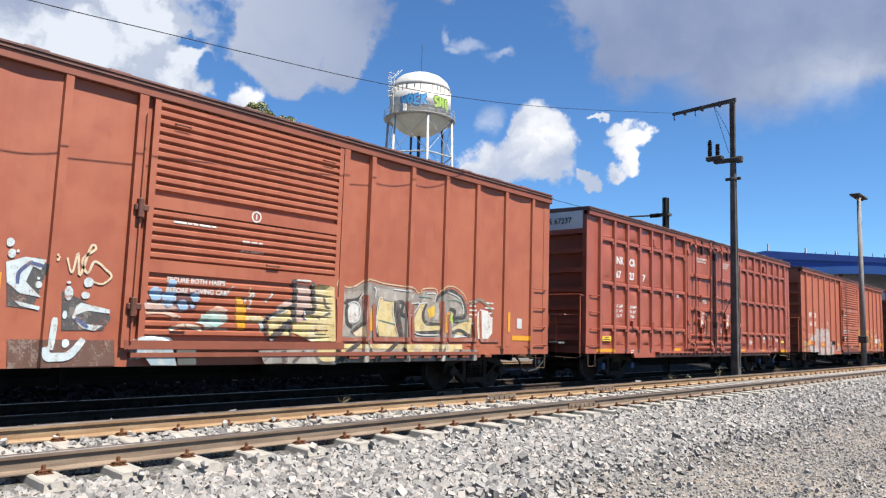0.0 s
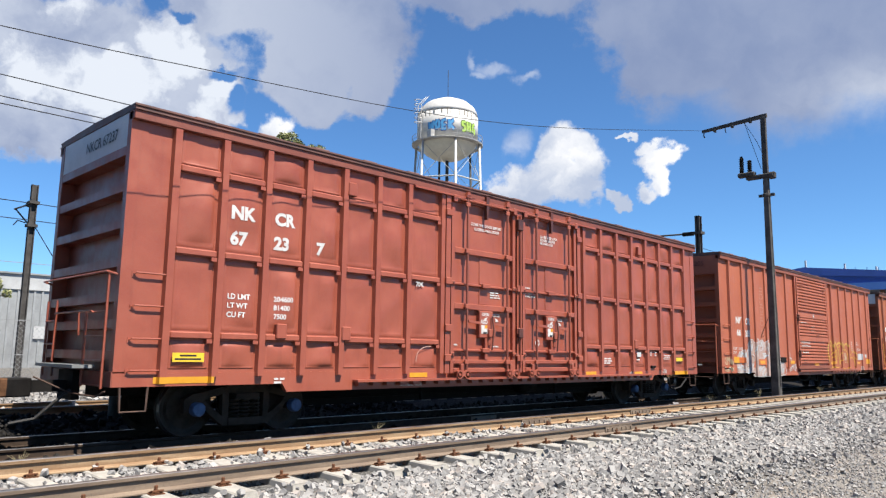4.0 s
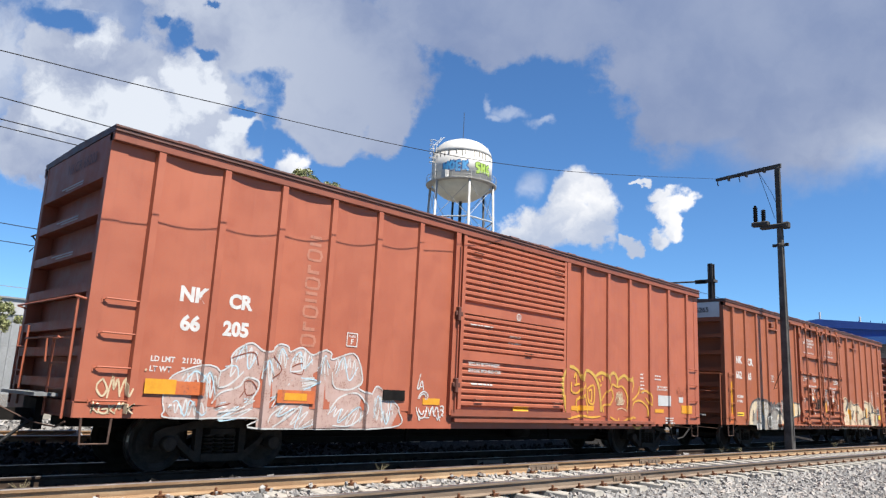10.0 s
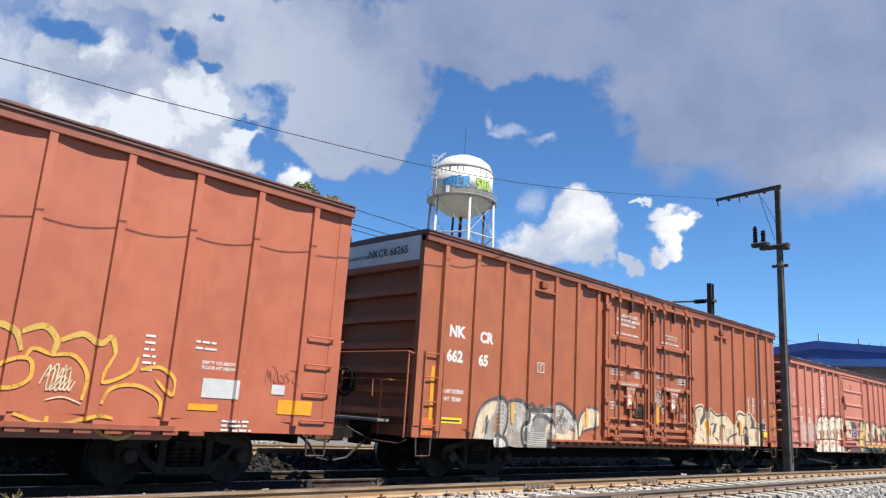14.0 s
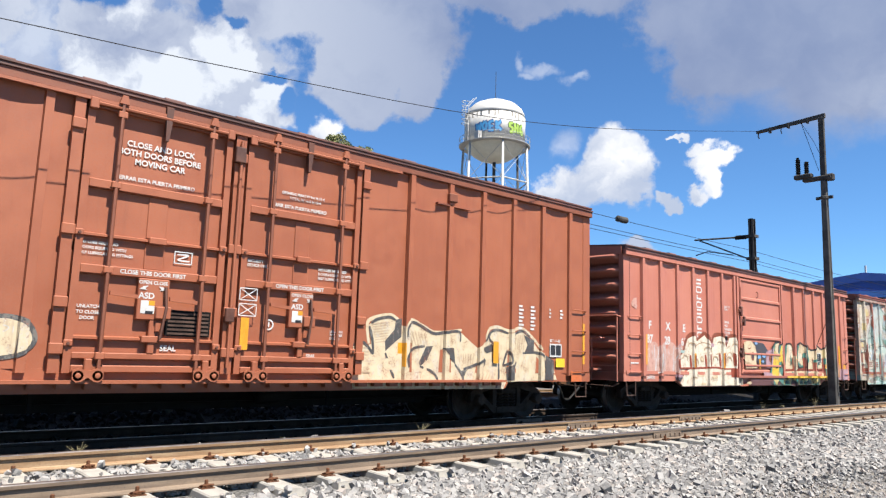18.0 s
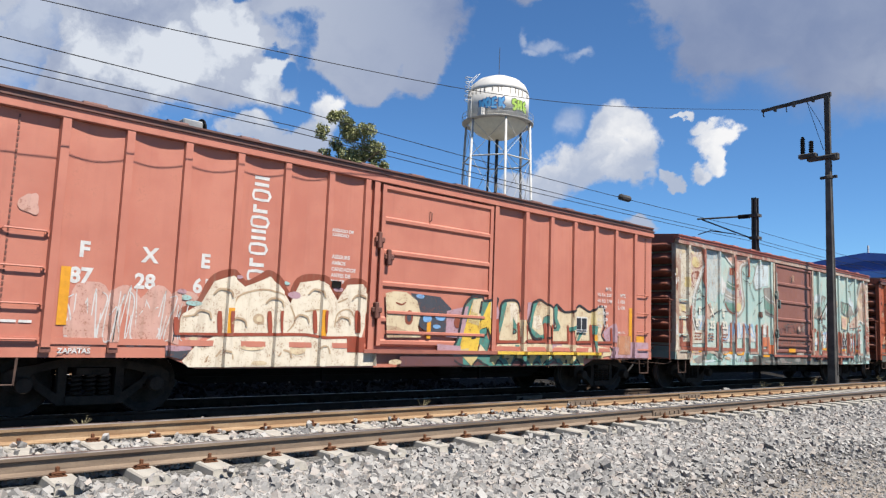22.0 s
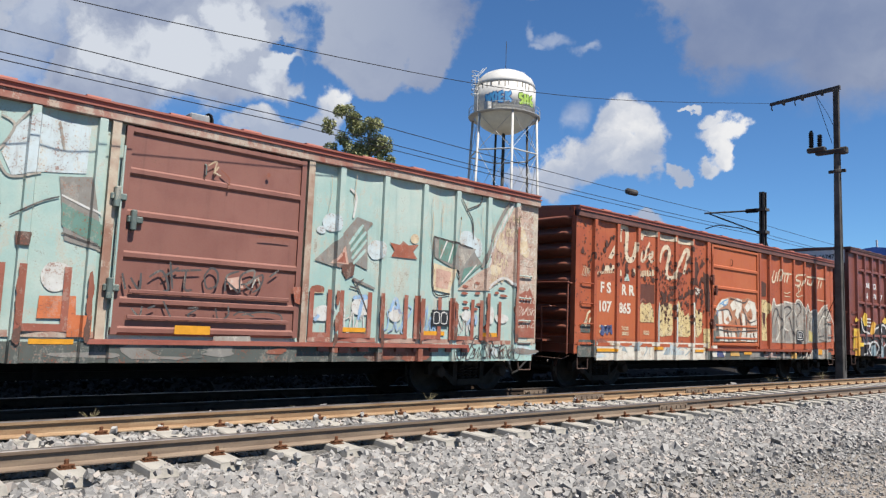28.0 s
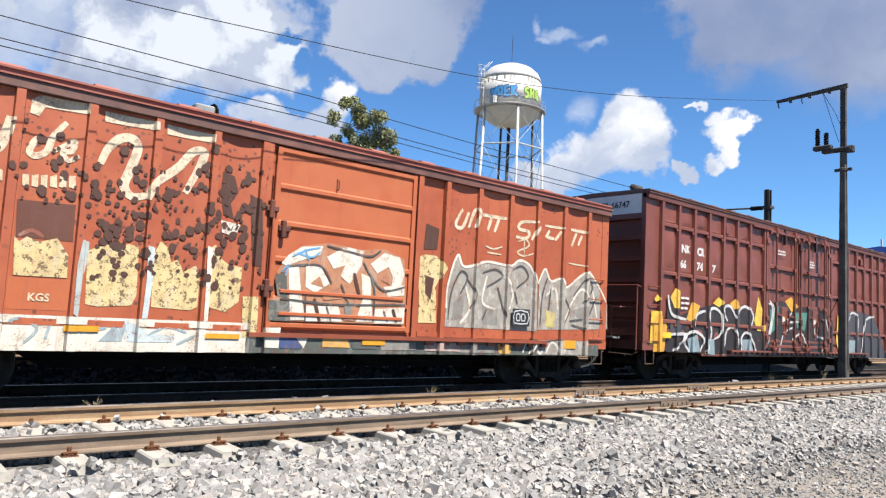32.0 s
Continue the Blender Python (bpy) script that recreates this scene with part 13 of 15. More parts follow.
def sprayed_g(p):
    S = WORN
    p.stroke([(1.78, 3.69), (1.75, 3.92), (1.85, 4.09), (2.02, 4.11), (2.08, 3.90), (2.05, 3.60), (2.08, 3.35), (2.20, 3.26), (2.34, 3.33), (2.42, 3.56), (2.45, 3.75)], 0.15, "graffiti", S["chalk"], 0.008, "worn cream painted letters")
    p.poly([(1.27, 3.23), (1.47, 3.52), (1.52, 3.59), (1.51, 3.35), (1.42, 3.23)], "graffiti", S["chalk"], 0.008, "worn cream painted letters")
    p.poly([(2.66, 3.85), (2.67, 4.04), (2.77, 4.12), (3.37, 4.14), (3.38, 3.99), (2.84, 3.97), (2.77, 3.83)], "graffiti", S["chalk"], 0.008, "worn cream painted letters")
    p.stroke([(2.75, 3.46), (2.70, 3.34), (2.78, 3.29), (2.91, 3.38), (2.97, 3.59), (3.12, 3.82)], 0.09, "graffiti", S["chalk"], 0.008)
    p.stroke([(2.82, 3.56), (2.74, 3.48), (2.71, 3.38)], 0.07, "graffiti", S["chalk"], 0.0085)
    p.stroke([(2.97, 3.38), (3.12, 3.49), (3.24, 3.58), (3.21, 3.43), (3.10, 3.41), (3.18, 3.30), (3.31, 3.38)], 0.075, "graffiti", S["chalk"], 0.008)
    p.poly([(3.59, 4.09), (4.34, 4.09), (4.35, 3.96), (3.60, 3.94)], "graffiti", S["chalk"], 0.008, "worn cream painted letters")
    p.poly([(4.47, 4.09), (5.21, 4.08), (5.21, 3.95), (4.48, 3.94)], "graffiti", S["chalk"], 0.008, "worn cream painted letters")
    p.stroke([(3.59, 3.33), (3.68, 3.57), (3.83, 3.74), (4.00, 3.77), (4.08, 3.63), (4.00, 3.31), (3.94, 3.07), (4.06, 2.93), (4.25, 2.97)], 0.13, "graffiti", S["chalk"], 0.008)
    p.stroke([(4.27, 2.92), (4.38, 3.18), (4.69, 3.47), (4.90, 3.75), (5.07, 3.77), (5.01, 3.52), (4.83, 3.10)], 0.13, "graffiti", S["chalk"], 0.008)
    p.poly([(1.10, 2.90), (1.18, 3.04), (1.51, 3.08), (1.52, 2.95)], "graffiti", S["chalk"], 0.006)
    p.poly([(0.81, 2.84), (0.85, 2.88), (0.86, 2.79), (0.82, 2.80)], "graffiti", S["cream"], 0.009, "broken line of painted letters")
    p.poly([(0.87, 2.87), (0.92, 2.89), (0.93, 2.80), (0.89, 2.81)], "graffiti", S["cream"], 0.009, "broken line of painted letters")
    p.poly([(0.94, 2.84), (0.99, 2.90), (1.00, 2.81), (0.96, 2.81)], "graffiti", S["cream"], 0.009, "broken line of painted letters")
    p.poly([(1.01, 2.87), (1.06, 2.91), (1.07, 2.82), (1.03, 2.82)], "graffiti", S["cream"], 0.009, "broken line of painted letters")
    p.poly([(1.08, 2.90), (1.13, 2.92), (1.14, 2.83), (1.10, 2.83)], "graffiti", S["cream"], 0.009, "broken line of painted letters")
    p.poly([(1.16, 2.87), (1.20, 2.92), (1.21, 2.84), (1.17, 2.84)], "graffiti", S["cream"], 0.009, "broken line of painted letters")
    p.poly([(1.23, 2.90), (1.27, 2.93), (1.28, 2.85), (1.24, 2.85)], "graffiti", S["cream"], 0.009, "broken line of painted letters")
    p.poly([(1.30, 2.93), (1.34, 2.94), (1.36, 2.85), (1.31, 2.86)], "graffiti", S["cream"], 0.009, "broken line of painted letters")
    p.poly([(1.38, 2.90), (1.42, 2.95), (1.43, 2.86), (1.39, 2.87)], "graffiti", S["cream"], 0.009, "broken line of painted letters")
    p.poly([(1.45, 2.93), (1.49, 2.96), (1.50, 2.87), (1.46, 2.88)], "graffiti", S["cream"], 0.009, "broken line of painted letters")
    p.poly([(1.76, 2.99), (1.84, 2.96), (1.85, 2.82), (1.77, 2.83)], "graffiti", S["cream"], 0.009)
    p.poly([(2.33, 3.06), (2.42, 3.03), (2.43, 2.89), (2.35, 2.90)], "graffiti", S["cream"], 0.009)
    p.poly([(2.65, 3.02), (2.73, 3.03), (2.74, 2.86), (2.66, 2.87)], "graffiti", S["cream"], 0.009, "broken line of painted letters")
    p.poly([(2.76, 3.02), (2.84, 3.05), (2.85, 2.87), (2.77, 2.88)], "graffiti", S["cream"], 0.009, "broken line of painted letters")
    p.poly([(2.87, 3.04), (2.95, 3.06), (2.96, 2.88), (2.88, 2.89)], "graffiti", S["cream"], 0.009, "broken line of painted letters")
    p.poly([(2.98, 3.04), (3.06, 3.08), (3.08, 2.90), (2.99, 2.91)], "graffiti", S["cream"], 0.009, "broken line of painted letters")
    p.poly([(3.10, 3.07), (3.18, 3.09), (3.19, 2.91), (3.10, 2.92)], "graffiti", S["cream"], 0.009, "broken line of painted letters")
    p.poly([(3.21, 3.09), (3.29, 3.10), (3.31, 2.92), (3.22, 2.93)], "graffiti", S["cream"], 0.009, "broken line of painted letters")
    p.poly([(1.98, 2.71), (2.03, 2.91), (2.12, 2.96), (2.21, 2.72)], "graffiti", S["mint"], 0.009, "pale green wedge")
    p.poly([(2.62, 2.68), (3.33, 2.70), (3.34, 2.19), (2.65, 2.19)], "graffiti", S["umber"], 0.005, "dark brown bare patch")
    p.stroke([(2.68, 2.20), (2.83, 2.29), (2.98, 2.22)], 0.05, "graffiti", S["rust"], 0.007)
    p.poly([(2.63, 2.19), (2.70, 2.13), (2.78, 2.20), (2.95, 2.15), (3.15, 2.22), (3.21, 2.13), (3.30, 2.00), (3.31, 1.69), (2.67, 1.68)], "graffiti", S["peeled"], 0.009, "peeling cream patch")
    p.poly([(3.54, 2.09), (3.66, 2.15), (3.80, 2.20), (3.97, 2.18), (4.08, 2.24), (4.22, 2.21), (4.25, 1.52), (4.19, 1.36), (3.73, 1.32), (3.57, 1.35)], "graffiti", S["peeled"], 0.006, "peeling cream patch")
    p.poly([(4.45, 1.76), (4.44, 2.11), (4.53, 2.33), (4.65, 2.24), (4.71, 2.03), (4.81, 2.09), (4.91, 1.90), (5.09, 2.02), (5.16, 1.80), (5.16, 1.39), (5.05, 1.33), (4.47, 1.35)], "graffiti", S["peeled"], 0.006, "peeling cream patch")
    p.poly([(5.26, 1.80), (5.25, 2.29), (5.38, 2.37), (5.50, 2.15), (5.63, 2.07), (5.85, 2.05), (5.83, 1.50), (5.62, 1.33), (5.31, 1.40)], "graffiti", S["peeled"], 0.006, "peeling cream patch")
    p.poly([(3.45, 2.23), (3.55, 2.21), (3.55, 1.93), (3.50, 1.71), (3.48, 1.16), (3.42, 1.21), (3.41, 1.87)], "graffiti", S["fog"], 0.0135, "pale streak down a post")
    p.poly([(4.33, 2.24), (4.45, 2.22), (4.46, 1.76), (4.43, 1.18), (4.33, 1.18), (4.35, 1.75)], "graffiti", S["ice"], 0.0135, "pale streak down a post")
    p.poly([(5.22, 2.33), (5.35, 2.29), (5.34, 1.69), (5.34, 1.18), (5.25, 1.17), (5.24, 1.80)], "graffiti", S["ivory"], 0.0135, "pale streak down a post")
    p.poly([(5.89, 1.59), (6.12, 1.60), (6.17, 0.93), (5.92, 0.94)], "graffiti", S["peeled"], 0.014)
    p.poly([(5.43, 2.76), (5.76, 2.73), (5.69, 2.53), (5.46, 2.57)], "graffiti", S["ivory"], 0.01, "torn white sticker")
    p.stroke([(5.51, 2.72), (5.60, 2.62), (5.64, 2.70)], 0.02, "graffiti", S["dark"], 0.0125)
    p.poly([(5.40, 3.54), (5.60, 3.49), (5.69, 3.25), (5.57, 3.05), (5.64, 2.81), (5.46, 2.85), (5.39, 3.21)], "graffiti", S["smear"], 0.007, "dark rust smear")
    p.poly([(5.89, 3.24), (6.07, 3.17), (6.16, 2.10), (6.01, 2.09), (5.95, 2.65)], "graffiti", S["smear"], 0.007, "dark rust smear")
    p.poly([(0.76, 1.19), (1.07, 1.23), (1.44, 1.11), (1.04, 1.04)], "graffiti", S["rust"], 0.0165)
    p.poly([(1.88, 0.94), (1.98, 1.10), (2.10, 0.92)], "graffiti", S["steel"], 0.0165)
    p.poly([(2.43, 1.13), (2.56, 1.19), (2.56, 0.95), (2.42, 0.93)], "graffiti", S["steel"], 0.0165)
    p.poly([(3.79, 0.84), (3.98, 1.06), (4.15, 1.09), (4.10, 0.84)], "graffiti", S["steel"], 0.0165)
    p.poly([(4.08, 1.18), (4.44, 0.98), (4.88, 0.93), (4.82, 0.84), (4.17, 0.84)], "graffiti", S["ice"], 0.0165)
    p.poly([(1.28, 1.15), (1.65, 1.11), (1.66, 1.05), (1.29, 1.08)], "graffiti", S["tan"], 0.0165)
    p.poly([(0.72, 0.83), (1.00, 0.88), (1.26, 0.78), (0.72, 0.76)], "graffiti", S["ice"], 0.0165)
    p.stroke([(2.67, 1.09), (2.85, 1.12), (3.01, 0.99), (2.87, 0.80)], 0.04, "graffiti", S["steel"], 0.018, "pale blue swoosh")
    p.stroke([(3.16, 1.04), (3.12, 0.86)], 0.04, "graffiti", S["steel"], 0.018, "pale blue swoosh")
    p.stroke([(4.45, 0.93), (4.73, 1.07), (5.03, 0.99)], 0.04, "graffiti", S["steel"], 0.018, "pale blue swoosh")
    p.stroke([(3.62, 0.97), (3.88, 1.03)], 0.04, "graffiti", S["steel"], 0.018, "pale blue swoosh")
    p.stroke([(1.74, 1.02), (1.93, 1.05), (2.11, 0.90)], 0.04, "graffiti", S["steel"], 0.018, "pale blue swoosh")
    p.stroke([(2.06, 1.10), (2.32, 1.05)], 0.04, "graffiti", S["steel"], 0.018, "pale blue swoosh")
    p.stroke([(4.89, 0.81), (5.18, 0.96)], 0.04, "graffiti", S["steel"], 0.018, "pale blue swoosh")
    p.stroke([(10.55, 3.65), (10.37, 3.32), (10.56, 3.28), (10.72, 3.61)], 0.075, "graffiti", S["chalk"], 0.006, "worn white slanted letters")
    p.stroke([(10.73, 3.29), (10.87, 3.66), (10.99, 3.64), (10.90, 3.31)], 0.075, "graffiti", S["chalk"], 0.006, "worn white slanted letters")
    p.stroke([(11.04, 3.61), (11.82, 3.62)], 0.075, "graffiti", S["chalk"], 0.006, "worn white slanted letters")
    p.stroke([(11.28, 3.30), (11.40, 3.62)], 0.075, "graffiti", S["chalk"], 0.006, "worn white slanted letters")
    p.stroke([(11.49, 3.29), (11.61, 3.60)], 0.075, "graffiti", S["chalk"], 0.006, "worn white slanted letters")
    p.stroke([(12.81, 3.67), (12.33, 3.61), (12.23, 3.46), (12.56, 3.42), (12.48, 3.27), (12.15, 3.27)], 0.075, "graffiti", S["chalk"], 0.006, "worn white slanted letters")
    p.stroke([(12.65, 3.25), (12.84, 3.53), (12.93, 3.51)], 0.075, "graffiti", S["chalk"], 0.006, "worn white slanted letters")
    p.stroke([(13.13, 3.36), (13.27, 3.54)], 0.075, "graffiti", S["chalk"], 0.006, "worn white slanted letters")
    p.stroke([(13.46, 3.33), (13.66, 3.56)], 0.075, "graffiti", S["chalk"], 0.006, "worn white slanted letters")
    p.stroke([(13.13, 3.38), (13.43, 3.36)], 0.075, "graffiti", S["chalk"], 0.006, "worn white slanted letters")
    p.stroke([(14.02, 3.65), (14.59, 3.64)], 0.075, "graffiti", S["chalk"], 0.006, "worn white slanted letters")
    p.stroke([(14.06, 3.25), (14.24, 3.59)], 0.075, "graffiti", S["chalk"], 0.006, "worn white slanted letters")
    p.stroke([(14.31, 3.30), (14.43, 3.55)], 0.075, "graffiti", S["chalk"], 0.006, "worn white slanted letters")
    p.stroke([(13.10, 3.63), (13.72, 3.64)], 0.06, "graffiti", S["cream"], 0.006)
    p.stroke([(12.24, 3.17), (12.48, 3.24), (12.57, 3.10), (12.22, 2.94), (12.43, 2.87), (12.72, 2.95)], 0.035, "graffiti", S["cream"], 0.007)
    p.stroke([(12.43, 3.27), (12.44, 2.84)], 0.035, "graffiti", S["cream"], 0.007)
    p.stroke([(11.24, 2.97), (11.48, 2.93), (11.73, 3.00)], 0.035, "graffiti", S["cream"], 0.007)
    p.stroke([(11.30, 2.84), (11.71, 2.83)], 0.035, "graffiti", S["cream"], 0.007)
    p.stroke([(13.98, 2.85), (14.61, 2.83)], 0.035, "graffiti", S["cream"], 0.007)
    p.poly([(9.39, 2.54), (9.63, 2.63), (9.92, 2.63), (10.16, 2.41), (10.06, 2.26), (9.94, 2.03), (9.99, 1.31), (9.53, 1.30), (9.53, 1.87), (9.43, 2.22)], "graffiti", S["peeled"], 0.006, "peeling cream strip")
    p.poly([(9.65, 2.23), (9.88, 2.18), (9.81, 1.74), (9.67, 1.88)], "graffiti", S["smear"], 0.008)
    p.poly([(9.61, 3.24), (9.95, 3.17), (9.92, 2.76), (9.58, 2.73)], "graffiti", S["smear"], 0.007)
    p.poly([(10.20, 1.29), (10.21, 2.05), (10.46, 2.71), (10.67, 2.48), (11.31, 2.64), (11.99, 2.61), (12.31, 2.76), (12.67, 2.66), (12.82, 2.27), (12.86, 1.23), (10.20, 1.25)], "graffiti", S["silver"], 0.005, "grey angular sprayed letters")
    p.poly([(12.88, 1.26), (12.88, 2.27), (13.15, 2.66), (13.37, 2.38), (13.69, 2.46), (13.91, 2.28), (14.68, 2.71), (15.17, 2.41), (15.52, 1.98), (15.56, 1.35)], "graffiti", S["silver"], 0.005, "grey angular sprayed letters")
    p.stroke([(10.21, 1.61), (10.23, 2.09), (10.47, 2.70), (10.67, 2.48), (11.31, 2.64), (11.99, 2.61), (12.31, 2.76), (12.64, 2.66), (12.85, 2.28)], 0.055, "graffiti", S["ivory"], 0.0125, "white outlines")
    p.stroke([(12.91, 2.29), (13.15, 2.64), (13.37, 2.38), (13.69, 2.46), (13.94, 2.28), (14.68, 2.69), (15.14, 2.39), (15.48, 2.01)], 0.055, "graffiti", S["ivory"], 0.0125, "white outlines")
    p.stroke([(10.62, 1.33), (10.85, 1.63), (10.73, 2.08)], 0.055, "graffiti", S["ivory"], 0.0125, "white outlines")
    p.stroke([(11.32, 2.34), (11.21, 1.80), (11.60, 1.66)], 0.055, "graffiti", S["ivory"], 0.0125, "white outlines")
    p.stroke([(11.84, 2.37), (12.12, 1.99), (11.93, 1.67)], 0.055, "graffiti", S["ivory"], 0.0125, "white outlines")
    p.stroke([(13.84, 1.41), (14.13, 1.92), (14.51, 2.27), (14.76, 1.95)], 0.055, "graffiti", S["ivory"], 0.0125, "white outlines")
    p.stroke([(14.91, 2.29), (15.12, 1.61)], 0.055, "graffiti", S["ivory"], 0.0125, "white outlines")
    p.stroke([(13.23, 2.04), (13.52, 2.22), (13.62, 1.73)], 0.055, "graffiti", S["ivory"], 0.0125, "white outlines")
    p.stroke([(10.28, 1.40), (10.33, 1.91), (10.57, 2.37), (10.76, 2.26), (10.59, 1.92)], 0.045, "graffiti", S["dark"], 0.0145, "dark inner strokes")
    p.stroke([(10.76, 2.23), (10.98, 1.94), (10.85, 1.63)], 0.045, "graffiti", S["dark"], 0.0145, "dark inner strokes")
    p.stroke([(11.19, 2.40), (11.57, 2.50), (11.77, 2.36), (11.33, 2.11)], 0.045, "graffiti", S["dark"], 0.0145, "dark inner strokes")
    p.stroke([(11.35, 1.65), (11.23, 1.42)], 0.045, "graffiti", S["dark"], 0.0145, "dark inner strokes")
    p.stroke([(11.65, 2.12), (11.89, 1.52)], 0.045, "graffiti", S["dark"], 0.0145, "dark inner strokes")
    p.stroke([(12.10, 2.54), (12.39, 2.64), (12.59, 2.41), (12.24, 2.15)], 0.045, "graffiti", S["dark"], 0.0145, "dark inner strokes")
    p.stroke([(12.18, 2.07), (12.28, 1.80)], 0.045, "graffiti", S["dark"], 0.0145, "dark inner strokes")
    p.stroke([(13.04, 1.39), (13.09, 2.04), (13.25, 2.45)], 0.045, "graffiti", S["dark"], 0.0145, "dark inner strokes")
    p.stroke([(13.37, 2.21), (13.33, 1.72)], 0.045, "graffiti", S["dark"], 0.0145, "dark inner strokes")
    p.stroke([(13.82, 2.07), (14.06, 1.75), (13.84, 1.41)], 0.045, "graffiti", S["dark"], 0.0145, "dark inner strokes")
    p.stroke([(14.20, 2.09), (14.66, 2.54), (14.91, 2.29), (14.52, 1.94)], 0.045, "graffiti", S["dark"], 0.0145, "dark inner strokes")
    p.stroke([(15.08, 2.13), (14.77, 1.60)], 0.045, "graffiti", S["dark"], 0.0145, "dark inner strokes")
    p.stroke([(15.25, 1.79), (15.36, 1.45)], 0.045, "graffiti", S["dark"], 0.0145, "dark inner strokes")
    p.stroke([(14.07, 1.50), (14.53, 1.55)], 0.045, "graffiti", S["dark"], 0.0145, "dark inner strokes")
    p.poly([(11.21, 1.80), (11.68, 1.66), (11.69, 1.32), (11.23, 1.34)], "graffiti", S["grey"], 0.008)
    p.poly([(13.24, 1.72), (13.54, 1.65), (13.52, 1.32), (13.22, 1.35)], "graffiti", S["yolk"], 0.008)
    p.poly([(14.14, 1.75), (14.76, 1.90), (14.61, 1.43)], "graffiti", S["grey"], 0.008)
    p.poly([(10.42, 1.76), (10.71, 1.93), (10.68, 1.41), (10.38, 1.40)], "graffiti", S["grey"], 0.008)
    p.poly([(6.43, 2.04), (6.62, 2.33), (6.85, 2.50), (7.40, 2.61), (8.07, 2.56), (8.58, 2.62), (9.06, 2.48), (9.14, 1.78), (9.12, 1.25), (6.34, 1.23), (6.32, 1.55), (6.52, 1.67)], "graffiti", S["clay"], 0.003, "sprayed letters across the door foot")
    p.poly([(6.32, 1.56), (6.70, 1.56), (6.75, 1.23), (6.34, 1.23)], "graffiti", S["slate"], 0.006)
    p.poly([(6.39, 1.97), (6.60, 2.05), (6.66, 1.61), (6.47, 1.63)], "graffiti", S["slate"], 0.006)
    p.poly([(6.50, 2.18), (6.62, 2.33), (6.87, 2.49), (7.27, 2.54), (7.22, 2.38), (6.87, 2.26), (6.59, 2.14)], "graffiti", S["ivory"], 0.009, "white sprayed letters")
    p.poly([(6.63, 2.16), (6.82, 2.18), (6.90, 1.75), (7.01, 1.26), (6.73, 1.25)], "graffiti", S["ivory"], 0.009, "white sprayed letters")
    p.poly([(6.96, 2.17), (7.23, 2.22), (7.45, 1.90), (7.17, 1.73), (6.98, 1.82)], "graffiti", S["ivory"], 0.009, "white sprayed letters")
    p.poly([(7.36, 2.36), (7.73, 2.58), (8.12, 2.54), (8.09, 2.27), (7.86, 1.93), (7.66, 2.05), (7.75, 2.25), (7.51, 2.17)], "graffiti", S["ivory"], 0.009, "white sprayed letters")
    p.poly([(8.10, 2.14), (8.30, 2.08), (8.40, 1.28), (8.04, 1.27), (8.16, 1.67)], "graffiti", S["ivory"], 0.009, "white sprayed letters")
    p.poly([(8.29, 2.32), (8.58, 2.55), (8.95, 2.50), (9.08, 2.20), (8.98, 1.85), (8.77, 1.78), (8.81, 2.11), (8.70, 2.31), (8.45, 2.16)], "graffiti", S["ivory"], 0.009, "white sprayed letters")
    p.poly([(7.00, 1.50), (7.66, 1.52), (7.75, 1.26), (7.01, 1.24)], "graffiti", S["ivory"], 0.009, "white sprayed letters")
    p.poly([(8.41, 1.51), (9.13, 1.57), (9.12, 1.27), (8.42, 1.25)], "graffiti", S["ivory"], 0.009, "white sprayed letters")
    p.poly([(8.61, 1.93), (9.09, 1.99), (9.10, 1.80), (8.72, 1.75)], "graffiti", S["ivory"], 0.009, "white sprayed letters")
    p.poly([(7.26, 1.76), (7.58, 1.91), (7.73, 1.66), (7.36, 1.61)], "graffiti", S["clay"], 0.012)
    p.poly([(7.78, 1.62), (8.04, 1.67), (8.02, 1.28), (7.80, 1.28)], "graffiti", S["clay"], 0.012)
    p.poly([(7.07, 1.88), (7.24, 2.02), (7.34, 1.83)], "graffiti", S["clay"], 0.012)
    p.poly([(8.60, 2.24), (8.72, 2.18), (8.75, 1.97), (8.59, 2.03)], "graffiti", S["clay"], 0.012)
    p.poly([(7.77, 1.58), (7.96, 1.61), (7.92, 1.29), (7.81, 1.29)], "graffiti", S["grey"], 0.0145)
    p.stroke([(6.51, 2.04), (6.63, 2.16), (6.58, 1.98)], 0.03, "graffiti", S["sky"], 0.015, "thin blue strokes")
    p.stroke([(6.69, 2.31), (6.95, 2.44), (7.22, 2.51)], 0.03, "graffiti", S["sky"], 0.015, "thin blue strokes")
    p.stroke([(6.77, 2.38), (7.06, 2.33), (7.22, 2.44)], 0.03, "graffiti", S["sky"], 0.015, "thin blue strokes")
    p.stroke([(6.91, 2.46), (7.01, 2.27)], 0.03, "graffiti", S["sky"], 0.015, "thin blue strokes")
    p.stroke([(7.35, 2.56), (7.88, 2.49), (8.28, 2.46), (8.50, 2.59)], 0.035, "graffiti", S["dark"], 0.016, "dark strokes")
    p.stroke([(6.99, 1.69), (7.01, 1.24)], 0.035, "graffiti", S["dark"], 0.016, "dark strokes")
    p.stroke([(7.41, 1.51), (7.52, 1.26)], 0.035, "graffiti", S["dark"], 0.016, "dark strokes")
    p.stroke([(7.68, 1.92), (7.88, 1.53)], 0.035, "graffiti", S["dark"], 0.016, "dark strokes")
    p.stroke([(6.63, 2.14), (7.23, 2.20), (7.49, 1.91)], 0.035, "graffiti", S["dark"], 0.016, "dark strokes")
    p.stroke([(6.52, 1.60), (7.00, 1.57), (7.74, 1.55), (9.15, 1.63)], 0.035, "graffiti", S["dark"], 0.016, "dark strokes")
